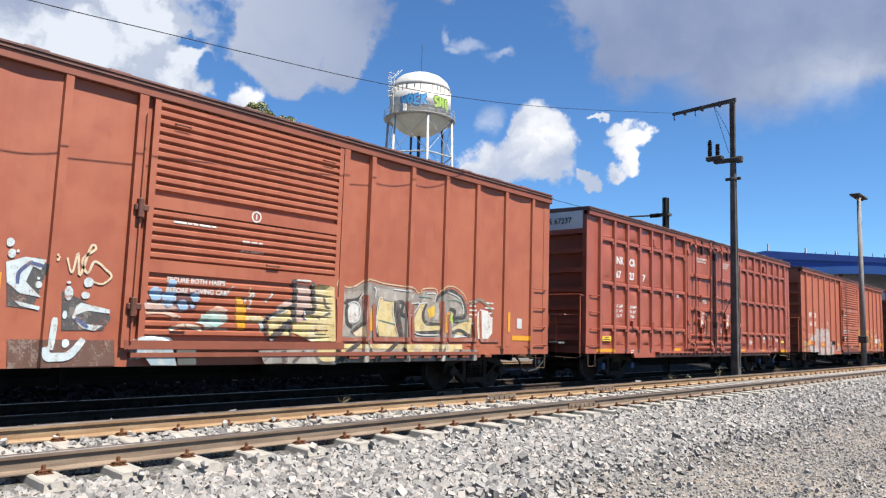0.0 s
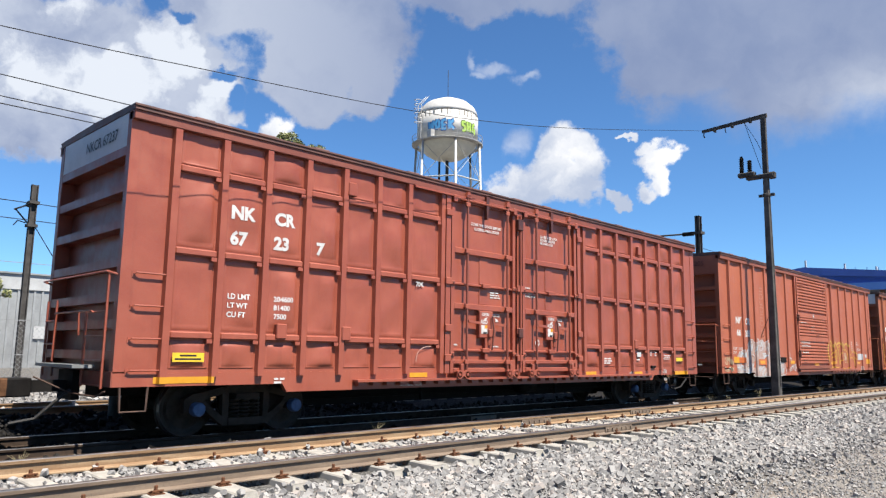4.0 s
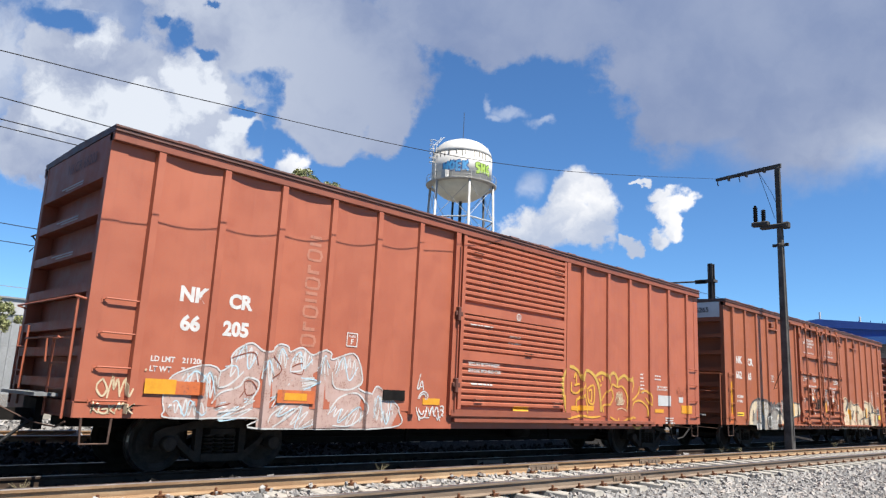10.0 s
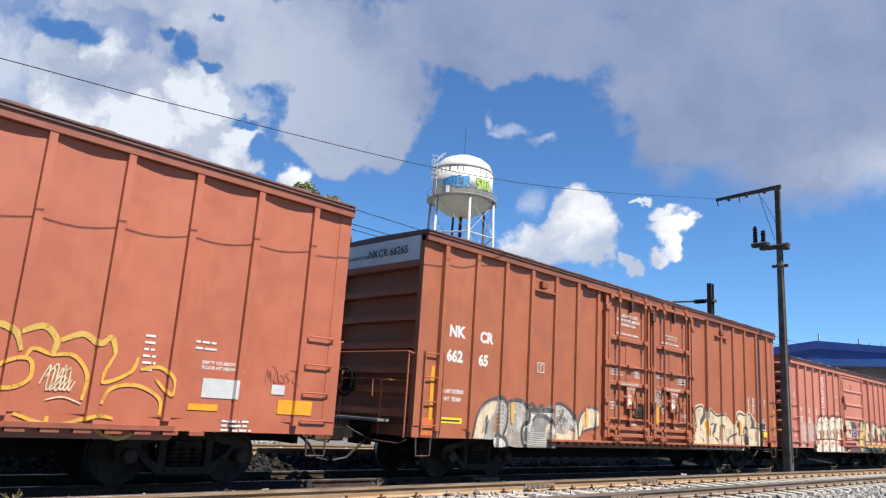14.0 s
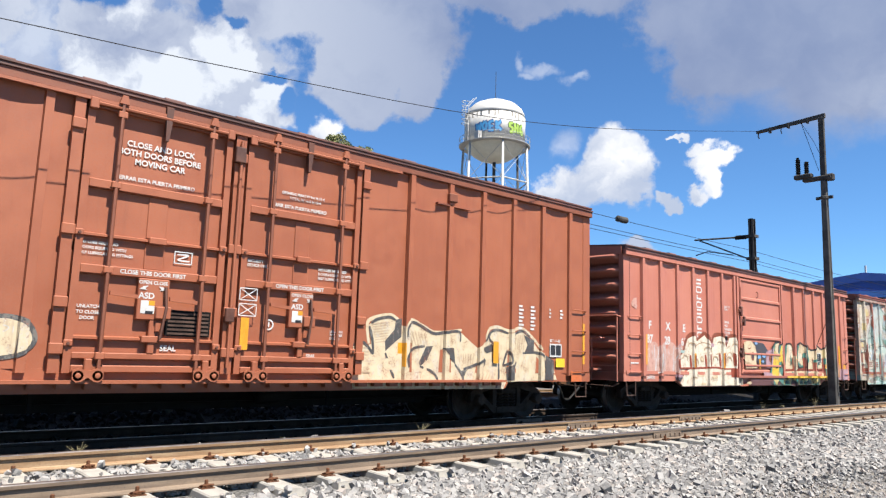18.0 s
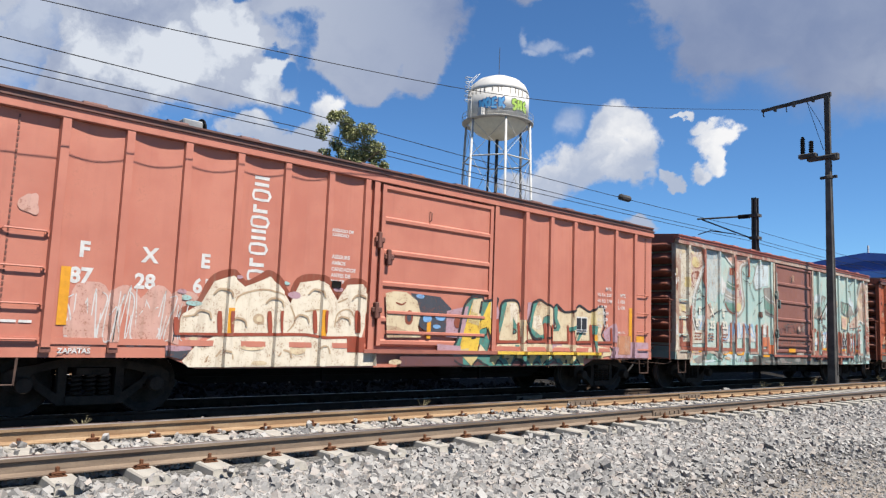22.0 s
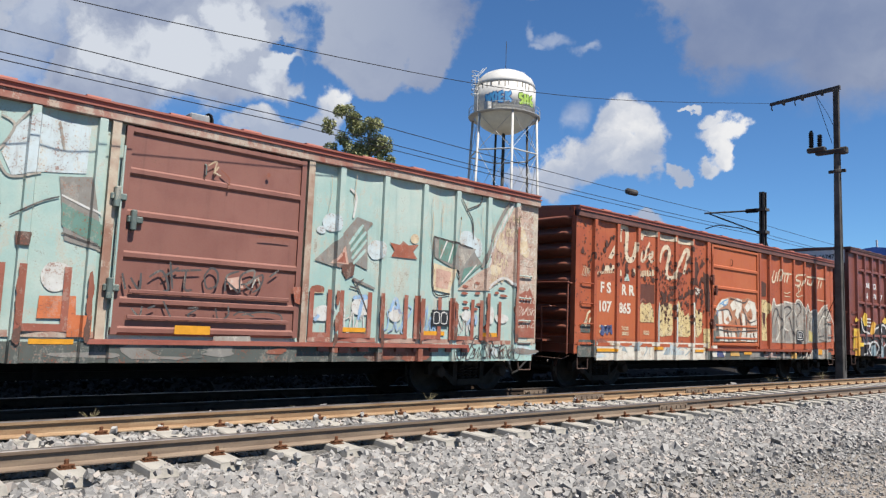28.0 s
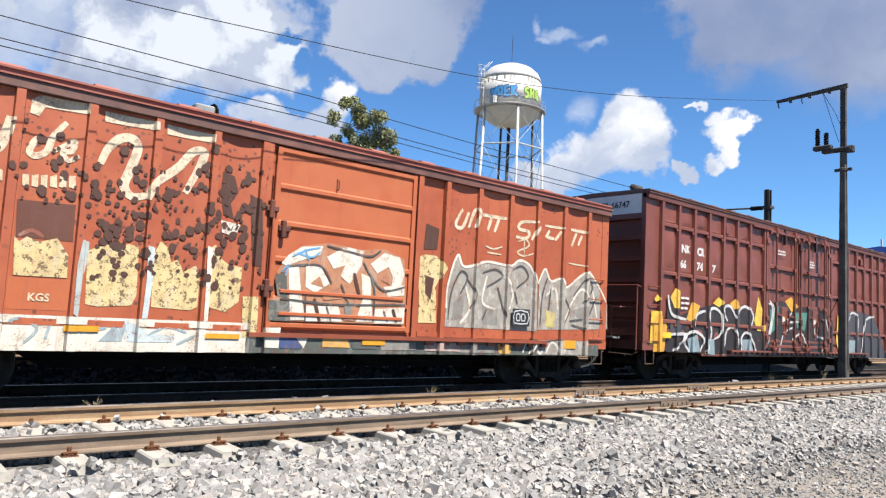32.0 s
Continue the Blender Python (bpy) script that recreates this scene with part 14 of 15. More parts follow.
    p.stroke([(8.30, 2.12), (8.41, 1.82), (8.42, 1.28)], 0.035, "graffiti", S["dark"], 0.016, "dark strokes")
    p.stroke([(8.63, 1.49), (8.74, 1.29)], 0.035, "graffiti", S["dark"], 0.016, "dark strokes")
    p.stroke([(8.13, 2.34), (8.30, 2.12), (8.61, 1.86), (9.11, 1.96)], 0.035, "graffiti", S["dark"], 0.016, "dark strokes")
    p.stroke([(7.16, 1.63), (7.29, 1.25)], 0.07, "graffiti", S["smear"], 0.0155)
    p.stroke([(7.94, 2.13), (8.08, 1.74)], 0.07, "graffiti", S["smear"], 0.0155)
    p.stroke([(8.84, 1.53), (8.95, 1.29)], 0.07, "graffiti", S["smear"], 0.0155)
    p.poly([(6.28, 1.11), (6.57, 1.12), (6.55, 0.78), (6.30, 0.79)], "graffiti", S["ivory"], 0.0165)
    p.poly([(6.54, 0.98), (6.88, 1.01), (6.98, 0.78), (6.59, 0.78)], "graffiti", S["navy"], 0.0165)
    p.poly([(6.85, 0.98), (7.10, 0.99), (7.02, 0.78)], "graffiti", S["ivory"], 0.0165)
    p.poly([(7.38, 0.96), (7.88, 0.97), (7.95, 0.81), (7.38, 0.81)], "graffiti", S["ochre"], 0.0165)
    p.poly([(7.97, 0.90), (8.44, 0.95), (8.55, 0.79), (8.01, 0.79)], "graffiti", S["slate"], 0.0165)
    p.poly([(8.54, 0.94), (9.49, 0.92), (9.50, 0.78), (8.65, 0.77)], "graffiti", S["grey"], 0.0165)
    p.poly([(9.71, 0.92), (10.63, 0.93), (10.64, 0.76), (9.72, 0.77)], "graffiti", S["haze"], 0.0165)
    p.poly([(10.64, 0.89), (11.63, 0.90), (11.63, 0.74), (10.64, 0.74)], "graffiti", S["grey"], 0.0165)
    p.poly([(11.71, 0.94), (12.15, 0.90), (12.11, 0.73), (11.76, 0.73)], "graffiti", S["ochre"], 0.0165)
    p.stroke([(12.50, 0.75), (12.63, 0.98), (12.87, 0.95), (12.70, 0.73)], 0.05, "graffiti", S["ivory"], 0.018, "white sprayed scrawl")
    p.stroke([(12.91, 0.95), (13.07, 0.73), (13.21, 0.95)], 0.05, "graffiti", S["ivory"], 0.018, "white sprayed scrawl")
    p.stroke([(13.27, 0.75), (13.44, 0.99), (13.64, 0.91), (13.71, 0.72)], 0.05, "graffiti", S["ivory"], 0.018, "white sprayed scrawl")
    p.stroke([(13.86, 0.72), (14.04, 0.96)], 0.05, "graffiti", S["ivory"], 0.018, "white sprayed scrawl")
    p.stroke([(12.69, 1.06), (13.20, 1.01), (13.85, 1.08)], 0.03, "graffiti", S["dark"], 0.02)
    p.stroke([(10.28, 1.03), (10.75, 0.98)], 0.03, "graffiti", S["dark"], 0.02)
    p.stroke([(14.14, 1.42), (14.62, 1.34)], 0.03, "graffiti", S["dark"], 0.02)


def worn_f(p):
    S = WORN
    p.poly([(-0.01, 4.26), (0.69, 4.27), (1.63, 4.23), (1.62, 3.97), (1.35, 3.42), (1.05, 2.96), (0.93, 2.69), (0.82, 2.33), (0.82, 2.11), (0.99, 1.76), (1.32, 1.32), (0.19, 1.22), (0.04, 1.66), (0.03, 2.2), (0.05, 3.21)], "graffiti", S["oat"], 0.004, "worn oat and cream corner")
    p.poly([(0.72, 4.21), (1.54, 4.24), (1.54, 3.89), (1.28, 3.28), (1.05, 2.96), (0.83, 2.91), (0.73, 3.53)], "graffiti", S["blush"], 0.006)
    p.poly([(0.77, 2.1), (0.85, 2.07), (1.13, 1.64), (1.32, 1.34), (0.83, 1.32)], "graffiti", S["blush"], 0.006)
    p.poly([(1.66, 4.17), (2.44, 4.14), (2.47, 3.06), (2.24, 2.58), (1.86, 2.63), (1.7, 2.96)], "graffiti", S["fog"], 0.005, "greyish faded panel")
    p.poly([(1.61, 2.41), (1.96, 2.56), (2.11, 2.22), (1.92, 2.03), (1.66, 2.1)], "graffiti", S["blush"], 0.007)
    p.poly([(1.66, 4.17), (2.44, 4.14), (2.45, 3.9), (1.69, 3.85)], "graffiti", S["steel"], 0.006)
    p.poly([(0.83, 3.34), (0.97, 3.42), (0.99, 3.2), (0.88, 3.06), (0.82, 3.13)], "graffiti", S["rust"], 0.008)
    p.poly([(1.01, 3.41), (1.26, 3.45), (1.23, 3.28), (1.07, 3.19)], "graffiti", S["rust"], 0.008)
    p.poly([(0.88, 3.3), (1.14, 3.39), (1.11, 3.22), (0.96, 3.03)], "graffiti", S["pink"], 0.0085)
    p.blob(0.58, 3.07, 0.16, 0.15, 9, "graffiti", S["straw"], 0.01, 0.06, 18, 2.1)
    p.blob(1.07, 3.69, 0.21, 0.16, 10, "graffiti", S["straw"], 0.01, 0.06, 18, 2.1)
    p.blob(0.34, 2.32, 0.18, 0.11, 11, "graffiti", S["straw"], 0.01, 0.06, 18, 2.1)
    p.blob(0.82, 3.41, 0.05, 0.05, 12, "graffiti", S["straw"], 0.01, 0.06, 18, 2.1)
    p.blob(0.4, 4, 0.1, 0.12, 13, "graffiti", S["cream"], 0.01, 0.06, 18, 2.1)
    p.blob(0.43, 1.92, 0.11, 0.15, 14, "graffiti", S["cream"], 0.01, 0.06, 18, 2.1)
    p.blob(0.23, 2.27, 0.07, 0.12, 15, "graffiti", S["cream"], 0.01, 0.06, 18, 2.1)
    p.blob(0.92, 3.98, 0.11, 0.08, 16, "graffiti", S["cream"], 0.01, 0.06, 18, 2.1)
    p.stroke([(0.97, 3.4), (1.27, 3.39), (1.2, 3.23), (0.94, 3.23)], 0.022, "graffiti", S["rust"], 0.011)
    p.stroke([(0.81, 2.96), (0.96, 3.06), (0.99, 3.24)], 0.022, "graffiti", S["rust"], 0.011)
    p.stroke([(0.84, 3.01), (1.02, 2.94)], 0.022, "graffiti", S["rust"], 0.011)
    p.stroke([(1, 3.53), (1.25, 3.54), (1.42, 3.65)], 0.022, "graffiti", S["rust"], 0.011)
    p.stroke([(0.75, 4.03), (0.89, 3.85)], 0.022, "graffiti", S["rust"], 0.011)
    p.stroke([(0.19, 2.52), (0.34, 2.46), (0.53, 2.52)], 0.022, "graffiti", S["rust"], 0.011)
    p.stroke([(0.36, 2.23), (0.56, 2.19)], 0.022, "graffiti", S["rust"], 0.011)
    p.stroke([(0.19, 3.83), (0.27, 3.85), (0.2, 3.77), (0.29, 3.72)], 0.025, "graffiti", S["white"], 0.012)
    p.stroke([(0.26, 3.31), (0.32, 3.18), (0.36, 3.32), (0.41, 3.18)], 0.025, "graffiti", S["white"], 0.012)
    p.stroke([(0.46, 3.16), (0.44, 3.03)], 0.025, "graffiti", S["white"], 0.012)
    p.stroke([(0.25, 2.75), (0.31, 2.62), (0.34, 2.74)], 0.025, "graffiti", S["white"], 0.012)
    p.stroke([(0.36, 2.74), (0.4, 2.62), (0.43, 2.71)], 0.025, "graffiti", S["white"], 0.012)
    p.stroke([(0.45, 2.75), (0.51, 2.75), (0.46, 2.67), (0.53, 2.64)], 0.025, "graffiti", S["white"], 0.012)
    p.stroke([(0.77, 4.07), (0.86, 4.14), (0.8, 3.98)], 0.025, "graffiti", S["white"], 0.012)
    p.stroke([(0.92, 4.11), (1.08, 4.12)], 0.025, "graffiti", S["white"], 0.012)
    p.stroke([(0.99, 4.1), (1.01, 3.96)], 0.025, "graffiti", S["white"], 0.012)
    p.stroke([(1.13, 4.02), (1.21, 4.06), (1.16, 3.92), (1.24, 3.92)], 0.025, "graffiti", S["white"], 0.012)
    p.stroke([(1.25, 4.05), (1.28, 3.88), (1.36, 4)], 0.025, "graffiti", S["white"], 0.012)
    p.stroke([(0.24, 2.53), (0.53, 2.54)], 0.025, "graffiti", S["white"], 0.012)
    p.stroke([(0.27, 2.45), (0.57, 2.47)], 0.025, "graffiti", S["white"], 0.012)
    p.stroke([(0.88, 3.26), (0.97, 3.29), (0.97, 3.15)], 0.025, "graffiti", S["white"], 0.012)
    p.stroke([(1.65, 4.03), (1.43, 3.56), (1.2, 3.15), (1.02, 2.82), (0.95, 2.69)], 0.1, "graffiti", S["white"], 0.016)
    p.stroke([(0.95, 2.69), (0.95, 2.45), (0.84, 2.33), (0.85, 2.11), (0.98, 1.88), (1.13, 1.63), (1.36, 1.35)], 0.075, "graffiti", S["white"], 0.016)
    p.stroke([(1.72, 3.98), (1.51, 3.53), (1.31, 3.15), (1.13, 2.8), (1.03, 2.37), (1.01, 2.12), (1.17, 1.73), (1.45, 1.36)], 0.06, "graffiti", S["silver"], 0.014)
    p.stroke([(0.75, 2.63), (0.85, 2.67), (0.93, 2.61), (0.9, 2.49), (0.8, 2.47), (0.75, 2.63)], 0.035, "graffiti", S["white"], 0.019)
    p.stroke([(0.97, 2.74), (1.06, 2.83), (1.11, 2.74), (1.04, 2.61), (0.97, 2.74)], 0.035, "graffiti", S["white"], 0.019)
    p.stroke([(0.87, 2.28), (0.96, 2.35), (1.07, 2.29), (1.04, 2.13), (0.9, 2.12), (0.87, 2.28)], 0.035, "graffiti", S["white"], 0.019)
    p.stroke([(1.24, 2.98), (1.31, 2.87), (1.41, 2.71), (1.54, 2.55)], 0.022, "graffiti", S["dark"], 0.018)
    p.stroke([(1.09, 2.75), (1.24, 2.95)], 0.022, "graffiti", S["dark"], 0.018)
    p.stroke([(1.13, 2.59), (1.29, 2.65), (1.39, 2.58)], 0.022, "graffiti", S["dark"], 0.018)
    p.stroke([(1.01, 2.27), (1.24, 2.27), (1.44, 2.39), (1.54, 2.53)], 0.022, "graffiti", S["dark"], 0.018)
    p.stroke([(1.59, 2.64), (1.79, 2.49), (1.98, 2.38)], 0.022, "graffiti", S["dark"], 0.018)
    p.stroke([(2.09, 2.17), (2.27, 2.28), (2.51, 2.39)], 0.022, "graffiti", S["dark"], 0.018)
    p.stroke([(1.31, 2.87), (1.19, 2.81)], 0.022, "graffiti", S["dark"], 0.018)
    p.poly([(1.17, 2.14), (1.46, 2.16), (1.45, 1.83), (1.29, 1.64), (1.15, 1.89)], "graffiti", S["ice"], 0.01)
    p.poly([(1.22, 1.98), (1.39, 1.95), (1.33, 1.73)], "graffiti", S["blue"], 0.011)
    p.poly([(0.17, 2.09), (0.63, 2.13), (0.71, 1.24), (0.19, 1.22)], "graffiti", S["redbrown"], 0.012)
    p.poly([(0.25, 2.1), (0.53, 2.12), (0.58, 1.37), (0.27, 1.36)], "graffiti", S["oat"], 0.015)
    p.blob(0.39, 1.91, 0.11, 0.12, 55, "graffiti", S["cream"], 0.017, 0.06, 18, 2.1)
    p.blob(0.38, 1.6, 0.1, 0.12, 56, "graffiti", S["cream"], 0.017, 0.06, 18, 2.1)
    p.blob(0.41, 1.46, 0.09, 0.06, 57, "graffiti", S["grey"], 0.018, 0.06, 18, 2.1)
    p.poly([(0.81, 1.68), (1.41, 1.72), (1.45, 1.34), (0.83, 1.32)], "graffiti", S["oat"], 0.014)
    p.poly([(0.69, 1.17), (1.63, 1.2), (1.78, 0.79), (0.7, 0.78)], "graffiti", S["blush"], 0.014)
    p.poly([(1.66, 1.16), (1.9, 1.13), (2.42, 0.79), (1.8, 0.79)], "graffiti", S["teal"], 0.016)
    p.blob(1.36, 0.86, 0.14, 0.08, 61, "graffiti", S["straw"], 0.017, 0.06, 18, 2.1)
    p.blob(0.97, 1.1, 0.16, 0.05, 62, "graffiti", S["straw"], 0.017, 0.06, 18, 2.1)
    p.poly([(2, 1.09), (2.37, 1.05), (2.59, 0.79), (2.47, 0.79)], "graffiti", S["silver"], 0.0165)
    p.stroke([(2.09, 1.04), (2.39, 0.9), (2.58, 0.85), (2.79, 1.01)], 0.03, "graffiti", S["dark"], 0.019)
    p.stroke([(1.57, 1.12), (1.8, 0.79)], 0.03, "graffiti", S["dark"], 0.019)
    p.poly([(3.12, 3.72), (3.4, 3.58), (3.44, 2.75), (3.35, 2.28), (2.82, 2.6), (2.82, 2.86), (2.96, 3.29)], "graffiti", S["steel"], 0.007, "grey-green painted facet")
    p.poly([(2.99, 3.29), (3.38, 3.18), (3.4, 2.97), (2.92, 3.1)], "graffiti", S["teal"], 0.01)
    p.poly([(2.83, 2.64), (3.27, 2.6), (3.3, 2.32), (2.98, 2.47)], "graffiti", S["teal"], 0.01)
    p.poly([(2.86, 3.04), (3.36, 2.84), (3.35, 2.65), (2.85, 2.81)], "graffiti", S["silver"], 0.01)
    p.poly([(3.12, 3.72), (3.38, 3.69), (3.37, 3.47), (3.11, 3.48)], "graffiti", S["redbrown"], 0.01)
    p.stroke([(2.85, 2.87), (3.37, 2.74)], 0.03, "graffiti", S["white"], 0.013)
    p.stroke([(2.88, 2.77), (3.33, 2.65)], 0.03, "graffiti", S["white"], 0.013)
    p.stroke([(2.96, 3.24), (3.36, 3.09)], 0.03, "graffiti", S["white"], 0.013)
    p.stroke([(2.84, 2.59), (3.04, 2.38), (3.31, 2.27)], 0.04, "graffiti", S["redbrown"], 0.014)
    p.poly([(2.54, 4.2), (3.33, 3.85), (3.49, 3.17), (3.46, 2.52), (3.61, 2.39), (3.82, 2.39), (3.94, 2.62), (3.92, 2.99), (3.82, 3.79), (3.98, 3.88), (4.31, 4.05), (4.3, 4.16), (3.56, 4.22)], "graffiti", S["blush"], 0.007, "pink painted figure")
    p.poly([(2.84, 4.08), (3.41, 4.14), (4.19, 4.09), (3.81, 3.88), (3.67, 3.53), (3.39, 3.76)], "graffiti", S["pink"], 0.009)
    p.stroke([(2.84, 4.07), (3.28, 3.78), (3.64, 3.57), (3.54, 3.37)], 0.065, "graffiti", S["white"], 0.016)
    p.stroke([(4.37, 3.99), (3.87, 3.81), (3.88, 3.23), (3.99, 2.72), (3.93, 2.47), (3.72, 2.31), (3.5, 2.27)], 0.065, "graffiti", S["white"], 0.016)
    p.stroke([(4.45, 3.93), (3.96, 3.78), (3.95, 3.24), (4.08, 2.68), (3.97, 2.4), (3.68, 2.21), (3.38, 2.28)], 0.07, "graffiti", S["silver"], 0.014)
    p.poly([(3.49, 3.17), (3.75, 3.26), (3.74, 3.13), (3.49, 3.1)], "graffiti", S["rust"], 0.012)
    p.stroke([(3.54, 3.08), (3.78, 3.06)], 0.025, "graffiti", S["rust"], 0.013)
    p.stroke([(3.52, 2.81), (3.75, 2.81)], 0.025, "graffiti", S["rust"], 0.013)
    p.stroke([(3.77, 3.02), (3.95, 2.9), (3.85, 2.7)], 0.025, "graffiti", S["rust"], 0.013)
    p.stroke([(3.53, 3.32), (3.71, 3.39)], 0.025, "graffiti", S["rust"], 0.013)
    p.stroke([(3.53, 3.98), (4.08, 3.97)], 0.025, "graffiti", S["rust"], 0.013)
    p.blob(3.71, 2.5, 0.19, 0.14, 86, "graffiti", S["straw"], 0.014, 0.06, 18, 2.1)
    p.blob(3.84, 2.96, 0.05, 0.1, 87, "graffiti", S["lilac"], 0.0145, 0.06, 18, 2.1)
    p.blob(2.73, 3.08, 0.21, 0.2, 88, "graffiti", S["white"], 0.009, 0.06, 18, 2.1)
    p.blob(2.66, 3.31, 0.07, 0.08, 89, "graffiti", S["white"], 0.009, 0.06, 18, 2.1)
    p.blob(5.57, 1.86, 0.19, 0.21, 90, "graffiti", S["white"], 0.009, 0.06, 18, 2.1)
    p.blob(2.6, 2.9, 0.19, 0.09, 91, "graffiti", S["ice"], 0.008, 0.06, 18, 2.1)
    p.poly([(4.78, 3.44), (4.93, 3.86), (5.16, 4.04), (5.83, 3.99), (5.82, 3.32), (5.24, 3.25), (4.92, 3.15)], "graffiti", S["ice"], 0.006)
    p.stroke([(3.97, 3.67), (4.13, 3.54)], 0.025, "graffiti", S["dark"], 0.015)
    p.stroke([(3.99, 3.41), (4.25, 3.32), (4.47, 3.23)], 0.025, "graffiti", S["dark"], 0.015)
    p.stroke([(4.47, 3.23), (4.83, 2.75)], 0.025, "graffiti", S["dark"], 0.015)
    p.stroke([(2.1, 2.22), (2.41, 2.34)], 0.025, "graffiti", S["dark"], 0.015)
    p.stroke([(2.72, 2.59), (2.81, 2.73)], 0.025, "graffiti", S["dark"], 0.015)
    p.stroke([(2.79, 2.33), (2.99, 2.34)], 0.025, "graffiti", S["dark"], 0.015)
    p.stroke([(4.94, 2.62), (5.29, 2.85), (5.51, 2.95)], 0.025, "graffiti", S["dark"], 0.015)
    p.stroke([(4.72, 2.3), (4.86, 2.48)], 0.025, "graffiti", S["dark"], 0.015)
    p.stroke([(4.47, 3.23), (4.72, 3.43), (4.9, 3.81), (4.74, 3.93)], 0.035, "graffiti", S["silver"], 0.012)
    p.stroke([(4.9, 3.81), (5.08, 4.09)], 0.035, "graffiti", S["silver"], 0.012)
    p.stroke([(4.72, 3.42), (4.89, 3.14), (5.26, 3.24)], 0.035, "graffiti", S["silver"], 0.012)
    p.stroke([(5.43, 3.99), (5.52, 3.6)], 0.035, "graffiti", S["silver"], 0.012)
    p.poly([(5.49, 3.23), (5.9, 3.28), (6.11, 2.24), (5.62, 2.36)], "graffiti", S["grey"], 0.008)
    p.poly([(5.55, 2.88), (6.11, 2.62), (6.13, 2.3), (5.57, 2.56)], "graffiti", S["teal"], 0.011)
    p.stroke([(5.54, 2.98), (6.07, 2.76)], 0.03, "graffiti", S["white"], 0.013)
    p.stroke([(5.58, 2.46), (6.11, 2.3)], 0.03, "graffiti", S["black"], 0.013)
    p.poly([(3.59, 1.97), (4.02, 2.05), (4.24, 1.55), (3.63, 1.52)], "graffiti", S["white"], 0.009)
    p.poly([(4.42, 1.99), (4.86, 1.72), (4.89, 1.42), (4.47, 1.45)], "graffiti", S["white"], 0.009)
    p.poly([(2.69, 1.87), (3.28, 1.91), (3.28, 1.41), (2.73, 1.39)], "graffiti", S["white"], 0.009)
    p.stroke([(2.67, 1.48), (3.01, 1.53), (3.08, 1.89), (3.27, 2.04), (3.21, 1.5)], 0.06, "graffiti", S["blue"], 0.013)
    p.stroke([(3.62, 1.56), (3.65, 1.93), (3.75, 1.98), (3.81, 1.66)], 0.06, "graffiti", S["blue"], 0.013)
    p.stroke([(3.9, 1.53), (3.97, 1.9), (4.14, 1.96), (4.2, 1.59)], 0.06, "graffiti", S["blue"], 0.013)
    p.stroke([(4.43, 1.88), (4.6, 1.99), (4.73, 1.76), (4.89, 1.42)], 0.06, "graffiti", S["blue"], 0.013)
    p.stroke([(4.5, 1.7), (4.76, 1.56)], 0.06, "graffiti", S["blue"], 0.013)
    p.poly([(5.38, 1.59), (5.83, 1.61), (5.85, 1.3), (5.37, 1.29)], "graffiti", S["orange"], 0.018)
    p.poly([(3.63, 0.88), (4.2, 1.17), (4.29, 0.8), (3.58, 0.79)], "graffiti", S["steel"], 0.016)
    p.poly([(3.99, 1.03), (4.21, 1.08), (4.28, 0.81), (4.04, 0.8)], "graffiti", S["teal"], 0.017)
    p.stroke([(2.59, 0.8), (2.8, 1.1), (3.14, 1.15), (3.37, 0.79)], 0.03, "graffiti", S["dark"], 0.019)
    p.stroke([(3.74, 0.79), (3.91, 1.03)], 0.03, "graffiti", S["dark"], 0.019)
    p.poly([(4.07, 0.88), (4.88, 0.89), (4.89, 0.79), (4.08, 0.79)], "graffiti", S["brown"], 0.018)


